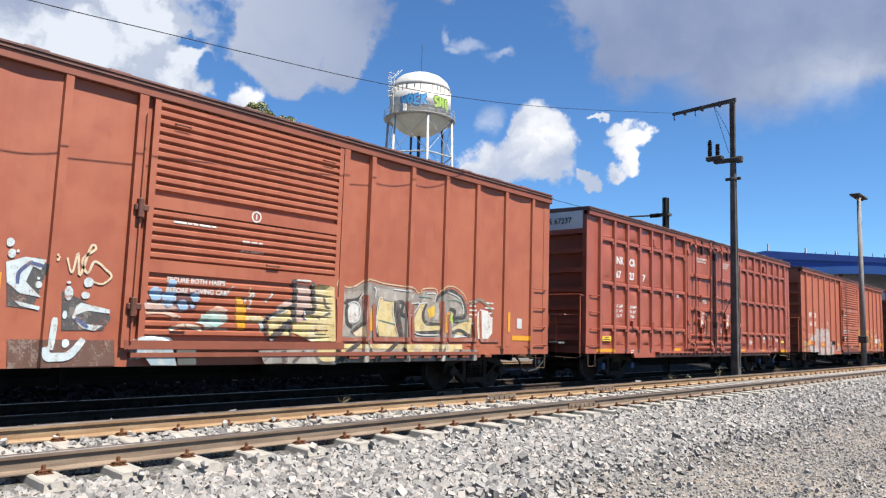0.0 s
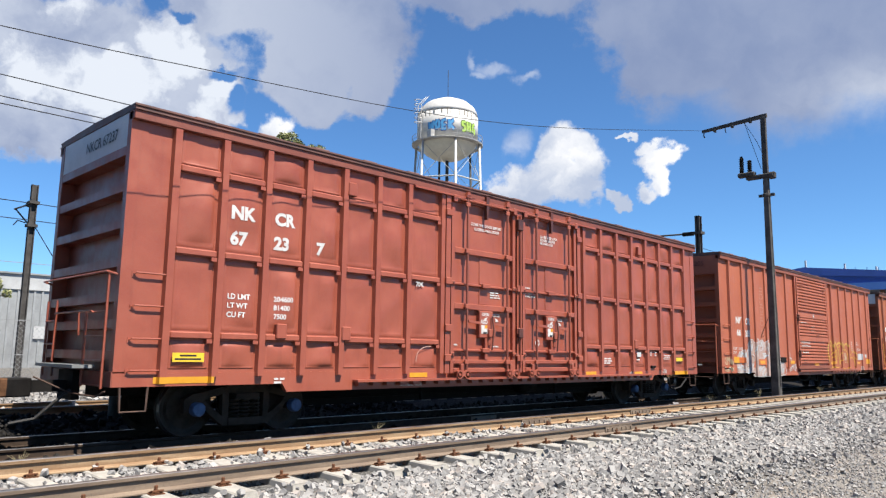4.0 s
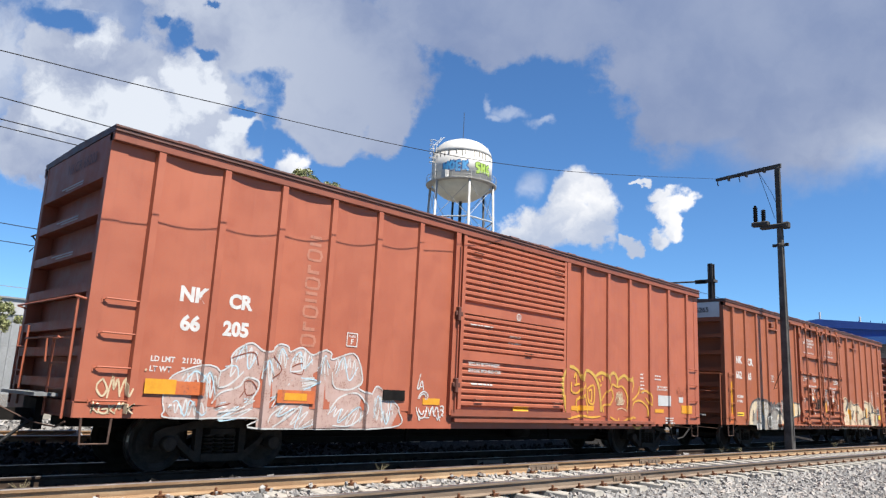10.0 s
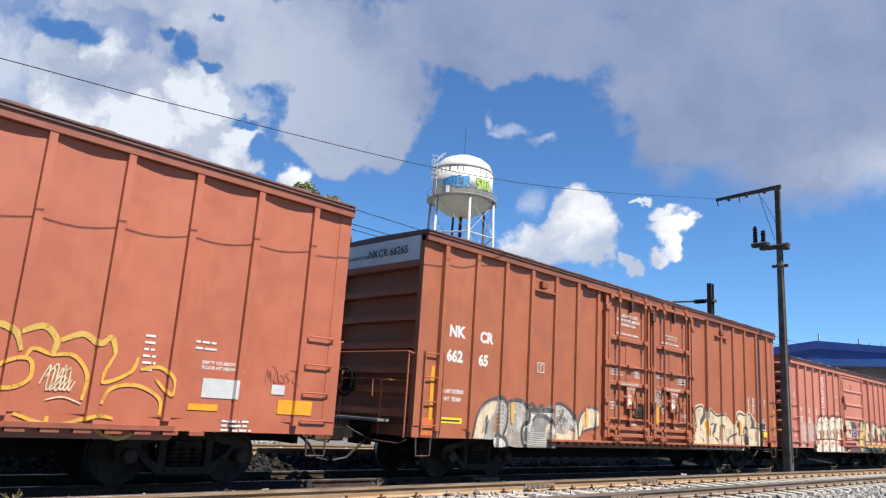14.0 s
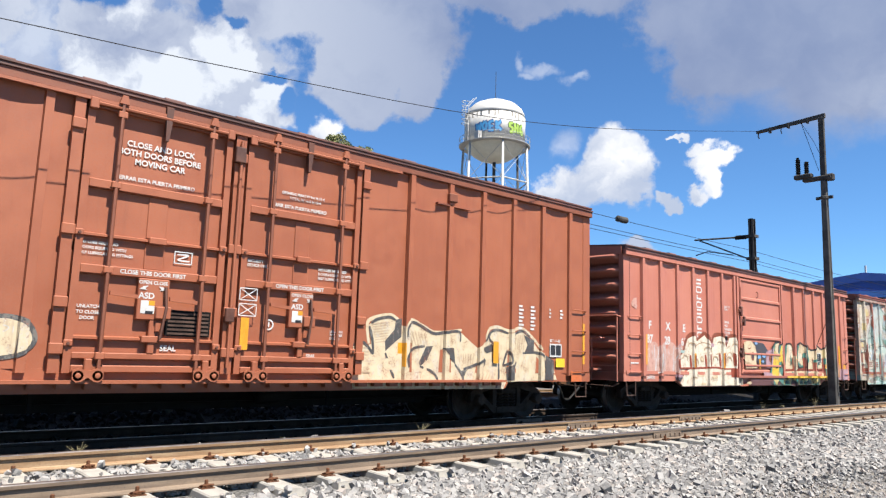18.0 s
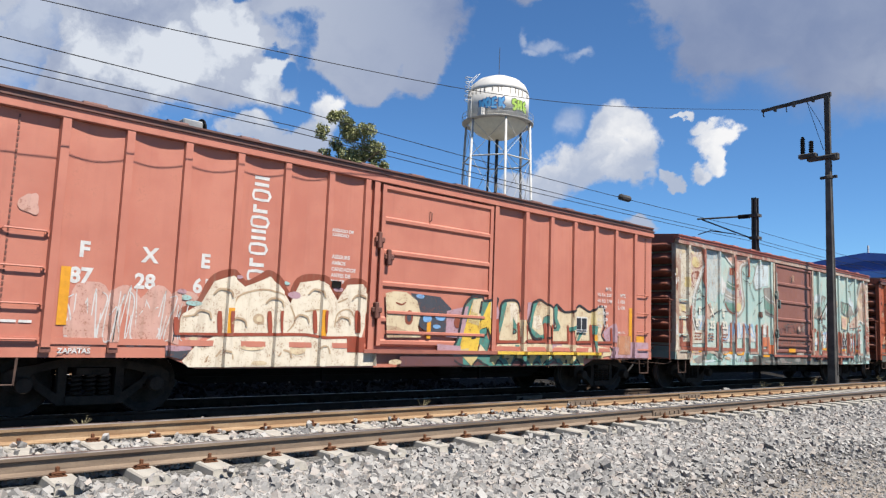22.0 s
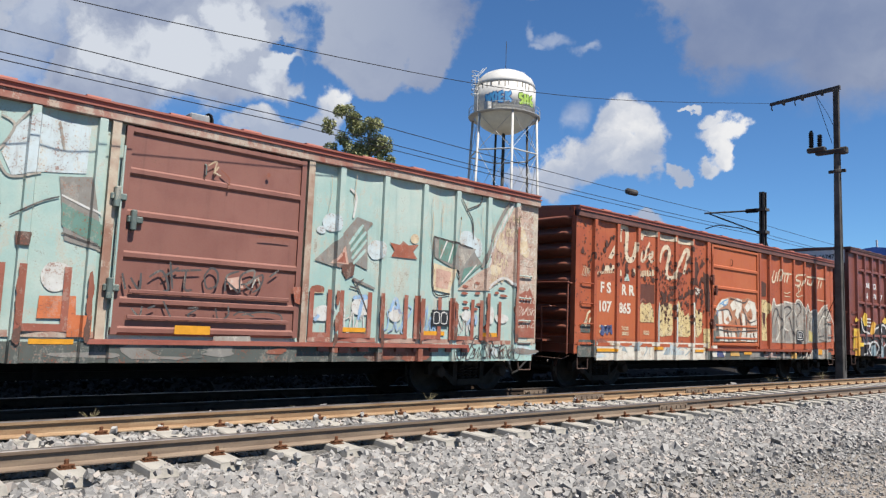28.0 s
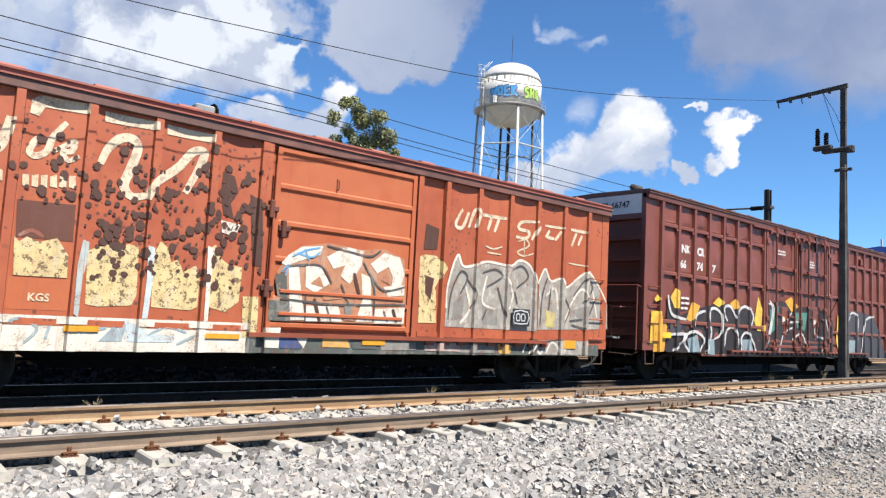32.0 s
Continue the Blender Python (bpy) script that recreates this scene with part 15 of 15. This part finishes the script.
def sprayed_f(p):
    S = WORN
    p.poly([(9.56, 2.44), (10.05, 2.9), (10.39, 3.29), (10.75, 3.23), (10.64, 3.08), (10.68, 2.35), (10.33, 2.47), (10.04, 2.34)], "graffiti", S["grey"], 0.008, "grey painted facets")
    p.poly([(9.88, 2.41), (10.17, 2.74), (10.26, 2.42)], "graffiti", S["pink"], 0.012)
    p.poly([(9.96, 2.44), (10.15, 2.64), (10.2, 2.44)], "graffiti", S["redbrown"], 0.014)
    p.poly([(10.04, 2.38), (10.41, 2.49), (10.38, 2.23), (10.22, 2.15)], "graffiti", S["brown"], 0.01)
    p.stroke([(10.25, 2.78), (10.54, 3.17)], 0.06, "graffiti", S["mint"], 0.012)
    p.stroke([(10.29, 2.66), (10.61, 3.05)], 0.06, "graffiti", S["mint"], 0.012)
    p.stroke([(10.32, 2.53), (10.63, 2.9)], 0.06, "graffiti", S["mint"], 0.012)
    p.stroke([(10.36, 2.44), (10.62, 2.72)], 0.06, "graffiti", S["mint"], 0.012)
    p.stroke([(10.27, 2.72), (10.57, 3.11)], 0.04, "graffiti", S["teal"], 0.013)
    p.stroke([(10.32, 2.59), (10.62, 2.98)], 0.04, "graffiti", S["teal"], 0.013)
    p.stroke([(10.36, 2.18), (10.85, 2.02)], 0.05, "graffiti", S["grey"], 0.011)
    p.stroke([(10.39, 3.28), (10.74, 3.2)], 0.05, "graffiti", S["grey"], 0.011)
    p.stroke([(10.21, 3.79), (10.36, 3.66), (10.31, 3.27)], 0.05, "graffiti", S["white"], 0.009)
    p.blob(9.87, 3.13, 0.18, 0.17, 13, "graffiti", S["ice"], 0.006, 0.06, 18, 2.1)
    p.blob(9.67, 2.98, 0.09, 0.07, 14, "graffiti", S["ice"], 0.006, 0.06, 18, 2.1)
    p.blob(10.85, 2.74, 0.19, 0.18, 15, "graffiti", S["ice"], 0.006, 0.06, 18, 2.1)
    p.blob(13.16, 3.18, 0.25, 0.18, 16, "graffiti", S["ice"], 0.006, 0.06, 18, 2.1)
    p.blob(13.43, 3.04, 0.14, 0.2, 17, "graffiti", S["ice"], 0.006, 0.06, 18, 2.1)
    p.blob(11.75, 3.04, 0.09, 0.1, 18, "graffiti", S["cream"], 0.0065, 0.06, 18, 2.1)
    p.poly([(11.15, 2.91), (11.4, 2.89), (11.48, 2.97), (11.61, 2.9), (11.85, 2.94), (11.72, 2.79), (11.83, 2.65), (11.51, 2.65), (11.2, 2.65), (11.28, 2.77)], "graffiti", S["vermil"], 0.008, "orange-red splash mark")
    p.poly([(12.25, 3.16), (13.32, 3.02), (13.43, 2.86), (13.59, 2.7), (12.95, 2.22), (12.86, 2.51), (12.28, 2.74)], "graffiti", S["grey"], 0.008)
    p.poly([(12.38, 3.13), (12.81, 3.04), (12.72, 2.64), (12.38, 2.72)], "graffiti", S["teal"], 0.012)
    p.poly([(12.26, 2.62), (12.8, 2.53), (12.7, 2.04), (12.27, 2.09)], "graffiti", S["cream"], 0.012)
    p.poly([(12.33, 2.52), (12.72, 2.47), (12.64, 2.12), (12.33, 2.15)], "graffiti", S["pink"], 0.014)
    p.poly([(12.83, 2.96), (13.41, 3.01), (12.88, 2.44)], "graffiti", S["silver"], 0.012)
    p.poly([(12.97, 2.22), (13.59, 2.71), (13.07, 2.57)], "graffiti", S["teal"], 0.013)
    p.stroke([(12.59, 3.11), (12.42, 2.72)], 0.035, "graffiti", S["white"], 0.015)
    p.stroke([(12.75, 3.05), (12.63, 2.66)], 0.035, "graffiti", S["white"], 0.015)
    p.stroke([(13.02, 2.29), (13.43, 2.68)], 0.035, "graffiti", S["white"], 0.015)
    p.stroke([(12.23, 3.15), (13.32, 3.01)], 0.03, "graffiti", S["black"], 0.016)
    p.stroke([(12.23, 3.14), (12.28, 2.08), (12.7, 2.03)], 0.03, "graffiti", S["black"], 0.016)
    p.stroke([(12.8, 2.52), (12.95, 2.22)], 0.03, "graffiti", S["black"], 0.016)
    p.poly([(12.89, 2.12), (13.02, 2.22), (13.7, 2.65), (14.51, 4.03), (15.16, 4.27), (15.28, 1.39), (14.73, 1.37), (14.61, 2.26), (14.24, 2.45), (13.78, 2.16)], "graffiti", S["blush"], 0.006, "worn pink and cream corner")
    for i in range(10):
        tag(p, 14.72, 15.28, 3.85 - i * 0.27, 4.02 - i * 0.27, 540 + i, S["ivory"], 0.014, 5, 0.012)
    for i in range(9):
        tag(p, 13.75 + 0.09 * i, 14.3 + 0.05 * i, 2.35 + i * 0.17, 2.75 + i * 0.14, 560 + i, S["haze" if i % 2 else "cream"], 0.025, 4, 0.0105)
    p.blob(14.15, 3.2, 0.22, 0.2, 33, "graffiti", S["cream"], 0.009, 0.3)
    p.blob(14.8, 3.3, 0.2, 0.3, 34, "graffiti", S["cream"], 0.009, 0.3)
    p.poly([(14.7, 1.2), (15.28, 1.2), (15.28, 2.0), (15.1, 2.3), (14.7, 2.1)], "graffiti", S["redbrown"], 0.0085, "worn red-brown corner")
    p.blob(13.97, 2.61, 0.2, 0.12, 36, "graffiti", S["cream"], 0.01, 0.06, 18, 2.1)
    p.blob(13.92, 2.36, 0.14, 0.06, 40, "graffiti", S["tan"], 0.011, 0.06, 18, 2.1)
    p.stroke([(14.5, 4.14), (14.07, 3.42), (13.7, 2.65)], 0.06, "graffiti", S["white"], 0.012)
    p.stroke([(13.73, 2.2), (14.25, 2.46), (14.64, 2.28)], 0.06, "graffiti", S["white"], 0.012)
    p.stroke([(14.38, 4.12), (13.91, 3.4), (13.58, 2.63)], 0.09, "graffiti", S["grey"], 0.009)
    p.stroke([(12.9, 4.06), (13.11, 3.8), (13.28, 3.58), (13.31, 3.2)], 0.03, "graffiti", S["dark"], 0.012)
    p.stroke([(13.11, 3.8), (13.47, 3.97), (13.52, 4.16)], 0.03, "graffiti", S["dark"], 0.012)
    p.stroke([(10.36, 2.18), (10.51, 1.99), (10.78, 1.45)], 0.03, "graffiti", S["dark"], 0.012)
    p.stroke([(10.51, 1.99), (10.31, 2.03)], 0.03, "graffiti", S["dark"], 0.012)
    p.stroke([(10.46, 2.09), (10.61, 2.18)], 0.03, "graffiti", S["dark"], 0.012)
    p.stroke([(13.11, 1.14), (13.28, 0.92), (13.48, 1.21), (13.72, 1.04), (13.85, 1.28), (14.03, 0.99), (14.34, 1.05)], 0.03, "graffiti", S["dark"], 0.012)
    p.blob(13.13, 2.21, 0.09, 0.03, 54, "graffiti", S["redbrown"], 0.012, 0.06, 18, 2.1)
    p.blob(13.46, 2.3, 0.07, 0.03, 55, "graffiti", S["redbrown"], 0.012, 0.06, 18, 2.1)
    p.blob(13.11, 2.07, 0.1, 0.03, 56, "graffiti", S["redbrown"], 0.012, 0.06, 18, 2.1)
    p.blob(13.48, 2.09, 0.07, 0.03, 57, "graffiti", S["redbrown"], 0.012, 0.06, 18, 2.1)
    p.blob(13.14, 1.89, 0.08, 0.03, 58, "graffiti", S["redbrown"], 0.012, 0.06, 18, 2.1)
    p.blob(13.53, 1.86, 0.08, 0.03, 59, "graffiti", S["redbrown"], 0.012, 0.06, 18, 2.1)
    p.blob(13.17, 1.77, 0.1, 0.03, 60, "graffiti", S["redbrown"], 0.012, 0.06, 18, 2.1)
    p.blob(13.43, 1.76, 0.07, 0.03, 61, "graffiti", S["redbrown"], 0.012, 0.06, 18, 2.1)
    p.blob(14.05, 2.13, 0.07, 0.03, 62, "graffiti", S["redbrown"], 0.012, 0.06, 18, 2.1)
    p.blob(14.26, 2.08, 0.11, 0.03, 63, "graffiti", S["redbrown"], 0.012, 0.06, 18, 2.1)
    p.blob(14.21, 2.23, 0.11, 0.03, 64, "graffiti", S["redbrown"], 0.012, 0.06, 18, 2.1)
    p.poly([(9.57, 1.97), (9.77, 1.99), (9.79, 1.88), (9.6, 1.87)], "graffiti", S["tan"], 0.009)
    p.stroke([(10.53, 1.44), (10.61, 1.8), (10.72, 1.85)], 0.07, "graffiti", S["blue"], 0.01)
    p.stroke([(10.39, 1.83), (10.69, 1.88)], 0.07, "graffiti", S["blue"], 0.01)
    p.stroke([(11.23, 1.62), (11.36, 1.87), (11.48, 1.58)], 0.07, "graffiti", S["blue"], 0.01)
    p.stroke([(11.32, 1.68), (11.44, 1.71)], 0.07, "graffiti", S["blue"], 0.01)
    p.stroke([(13.2, 1.43), (13.44, 1.62), (13.46, 1.44)], 0.07, "graffiti", S["blue"], 0.01)
    p.stroke([(9.71, 1.5), (9.62, 1.4)], 0.07, "graffiti", S["blue"], 0.01)
    p.blob(9.78, 1.53, 0.19, 0.14, 72, "graffiti", S["white"], 0.0085, 0.06, 18, 2.1)
    p.blob(11.36, 1.58, 0.15, 0.16, 73, "graffiti", S["white"], 0.0085, 0.06, 18, 2.1)
    p.blob(10.59, 1.69, 0.23, 0.17, 74, "graffiti", S["white"], 0.0085, 0.06, 18, 2.1)
    p.blob(13.22, 1.61, 0.18, 0.11, 75, "graffiti", S["white"], 0.0085, 0.06, 18, 2.1)
    p.blob(14.22, 1.59, 0.2, 0.1, 76, "graffiti", S["white"], 0.0085, 0.06, 18, 2.1)
    p.blob(13.9, 1.64, 0.09, 0.18, 77, "graffiti", S["white"], 0.0085, 0.06, 18, 2.1)


GRAFFITI = {"a": graffiti_a, "b": graffiti_b, "c": graffiti_c, "d": graffiti_d, "e": graffiti_e, "f": graffiti_f, "g": graffiti_g, "h": graffiti_h}
for build in (car_a, car_b, car_c, car_d, car_e, car_f, car_g, car_h):
    build()


# ---- ties and loose stones ----
def tie_mesh():
    bm = prism(bmesh.new(), [(-0.15, -0.16), (0.15, -0.16), (0.125, 0.02), (0.11, 0.035), (-0.11, 0.035), (-0.125, 0.02)], -1.3, 1.3, "y")
    for v in bm.verts:
        if v.co.z > -0.1:
            v.co.y *= 0.965
            if abs(v.co.y) < 0.8:
                v.co.z -= 0.04
    return to_mesh("tie", bm, CONCRETE)


def clip_mesh():
    bm = box(bmesh.new(), -0.07, 0.07, -0.055, 0.055, 0.0, 0.014)
    rod(bm, [(-0.05, -0.03, 0.02), (-0.05, 0.045, 0.04), (0.0, 0.05, 0.045), (0.05, 0.045, 0.04), (0.05, -0.03, 0.02)], 0.011, 5)
    lathe(bm, [(0.03, 0.01), (0.03, 0.035), (0.02, 0.04), (0.02, 0.08), (0.012, 0.085)], 6, at=(0, -0.005, 0))
    return to_mesh("rail_clip", bm, RUST)


def make_ties():
    tie, clip = tie_mesh(), clip_mesh()
    rs = random.Random(3)
    for i in range(100):
        x = -1.62 + i * 0.69 + rs.uniform(-0.03, 0.03)
        again("tie", tie, near_track, pose(x, 7.8 + rs.uniform(-0.04, 0.04), 0.105, 0, 0, rs.uniform(-1.5, 1.5)))
        if i < 62:
            for y, turn in ((6.93, 180), (7.15, 0), (8.44, 180), (8.66, 0)):
                again("rail_clip", clip, near_track, pose(x, y, 0.135, 0, 0, turn))
    old = to_mesh("tie", box(bmesh.new(), -0.12, 0.12, -1.3, 1.3, -0.2, 0.0), TIMBER)
    plate = to_mesh("tie_plate", box(bmesh.new(), -0.1, 0.1, -0.17, 0.17, 0, 0.015), RUST)
    for i in range(70):
        x = -4 + i * 0.6
        again("tie", old, train_track, pose(x, TRACK_Y + rs.uniform(-0.05, 0.05), -0.172, 0, 0, rs.uniform(-1.5, 1.5)))
        again("tie_plate", plate, train_track, pose(x, 11.6, -0.172))
    for i in range(50):
        again("tie", tie, far_track, pose(-6 + i * 0.69, 17.0, 0.01))


def stones(name, count, xr, yr, size, seed, label, dense_near=True, mat=None, ties=False):
    """Angular stones on the ground, joined."""
    rs = np.random.RandomState(seed)
    u = rs.uniform(0, 1, count)
    x = xr[0] + (xr[1] - xr[0]) * (u ** 1.5 if dense_near else u)
    y = rs.uniform(yr[0], yr[1], count)
    if yr[0] < 5:  # ragged edge towards the dirt
        y = np.where(rs.uniform(0, 1, count) < 0.15, y - np.abs(rs.normal(0, 0.5, count)), y)
        x = x + rs.normal(0, 0.3, count)
    s = size * rs.lognormal(0, 0.25, count)
    low = np.zeros(count)
    if ties:  # bare tops of the concrete ties
        off = np.abs((x + 1.62 + 0.345) % 0.69 - 0.345)
        low = np.where((off < 0.17) & (np.abs(y - 7.8) < 1.33) & (rs.uniform(0, 1, count) < 0.97), -0.25, 0.0)
        low = np.where((off < 0.17) & (np.abs(y - 7.8) < 1.33) & (low > -0.1), 0.09, low)
    cube = np.array([(a, b, c) for a in (-1, 1) for b in (-1, 1) for c in (-1, 1)], float) * 0.5
    v = cube[None] * rs.uniform(0.65, 1.2, (count, 1, 3)) + rs.uniform(-0.19, 0.19, (count, 8, 3))
    v *= s[:, None, None]
    q = rs.normal(size=(count, 4))
    q /= np.linalg.norm(q, axis=1)[:, None]
    w, i, j, k = q.T
    rot = np.stack([1 - 2 * (j * j + k * k), 2 * (i * j - k * w), 2 * (i * k + j * w), 2 * (i * j + k * w), 1 - 2 * (i * i + k * k), 2 * (j * k - i * w), 2 * (i * k - j * w), 2 * (j * k + i * w), 1 - 2 * (i * i + j * j)], 1).reshape(-1, 3, 3)
    v = np.einsum("nab,nvb->nva", rot, v)
    v += np.stack([x, y, ground_z(y) + low + s * rs.uniform(0.0, 0.9, count) - 0.035 * (ties * (y > 6.2) * (y < 7.0))], 1)[:, None]
    faces = np.array([(0, 1, 3, 2), (4, 6, 7, 5), (0, 4, 5, 1), (2, 3, 7, 6), (0, 2, 6, 4), (1, 5, 7, 3)])
    f = (faces[None] + (np.arange(count) * 8)[:, None, None]).reshape(-1, 4)
    me = bpy.data.meshes.new(name)
    me.from_pydata(v.reshape(-1, 3).tolist(), [], f.tolist())
    me.materials.append(mat or STONE)
    tagged(new(name, me), label, "stones", kind="stuff")


def make_weeds():
    rs = random.Random(8)
    for x, y, h in ((2.9, 10.2, 0.28), (8.6, 10.1, 0.3), (22.5, 10.2, 0.4), (24.2, 10.3, 0.35), (26.4, 10.2, 0.5), (33.0, 10.2, 0.45), (6.0, 10.3, 0.2)):
        weed = empty("weed", pose(x, y, float(ground_z(y))), "small dry weed between the tracks", "plant", "weeds")
        for i in range(9):
            a, r = rs.uniform(0, 6.28), rs.uniform(0.2, 0.6) * h
            part("stalk", rod(bmesh.new(), [(0, 0, 0), (r * 0.4 * math.cos(a), r * 0.4 * math.sin(a), h * 0.6), (r * math.cos(a), r * math.sin(a), h * rs.uniform(0.7, 1.0))], 0.006, 4, 0.002), DRY, weed)


DRY = plain("dry_grass", (0.18, 0.15, 0.078), 0.9, 0, 0.2, 9, 30, 0)
make_ties()
stones("ballast", 52000, (0.2, 16.0), (4.35, 6.75), 0.043, 1, "coarse grey ballast stones along the track", ties=True)
stones("ballast", 20000, (-1.0, 16.0), (7.1, 8.5), 0.040, 2, "grey ballast stones between the rails", ties=True)
stones("ballast", 30000, (16.0, 45.0), (4.3, 6.75), 0.045, 3, "coarse grey ballast stones along the track", False, ties=True)
stones("ballast", 6000, (-1.0, 30.0), (8.7, 10.2), 0.05, 4, "grey ballast stones between the tracks", ties=True)
# stones below the train take the colour darkened for shade
stones("ballast", 7000, (-3.0, 26.0), (10.0, 14.8), 0.06, 5, "ballast stones under the train, coloured dark for its shade", mat=SHADED_STONE)
stones("ballast", 9000, (-14.0, 0.4), (4.3, 6.75), 0.045, 9, "coarse grey ballast stones along the track", False, ties=True)
stones("gravel_chips", 42000, (-3.0, 20.0), (0.4, 4.6), 0.018, 6, "fine grey gravel chips on the dirt")
stones("loose_stones", 700, (3.5, 26.0), (0.8, 4.4), 0.034, 7, "scattered loose stones on the dirt")
# these lie in the train's shadow and are coloured dark for it
stones("ballast", 2000, (-8.0, 14.0), (14.8, 16.6), 0.07, 8, "ballast stones behind the train, coloured dark for its shade", False, mat=SHADED_STONE)
stones("ballast", 4200, (-8.0, 14.0), (16.6, 25.5), 0.07, 10, "pale ballast stones behind the train", False)
make_weeds()


# ---- what moves ----
def motions():
    for car, x in MOVERS:
        walk(car, [(t, pose(x - s, TRACK_Y, 0)) for t, s in RUN])
    for wheel, x in ROLLERS:
        rows = []
        for i in range(161):
            t = i * 0.2
            s = float(np.interp(t, [r[0] for r in RUN], [r[1] for r in RUN]))
            rows.append((t, pose(x, 0, 0.457, 0, -math.degrees(s / 0.46), 0)))
        walk(wheel, rows)


motions()
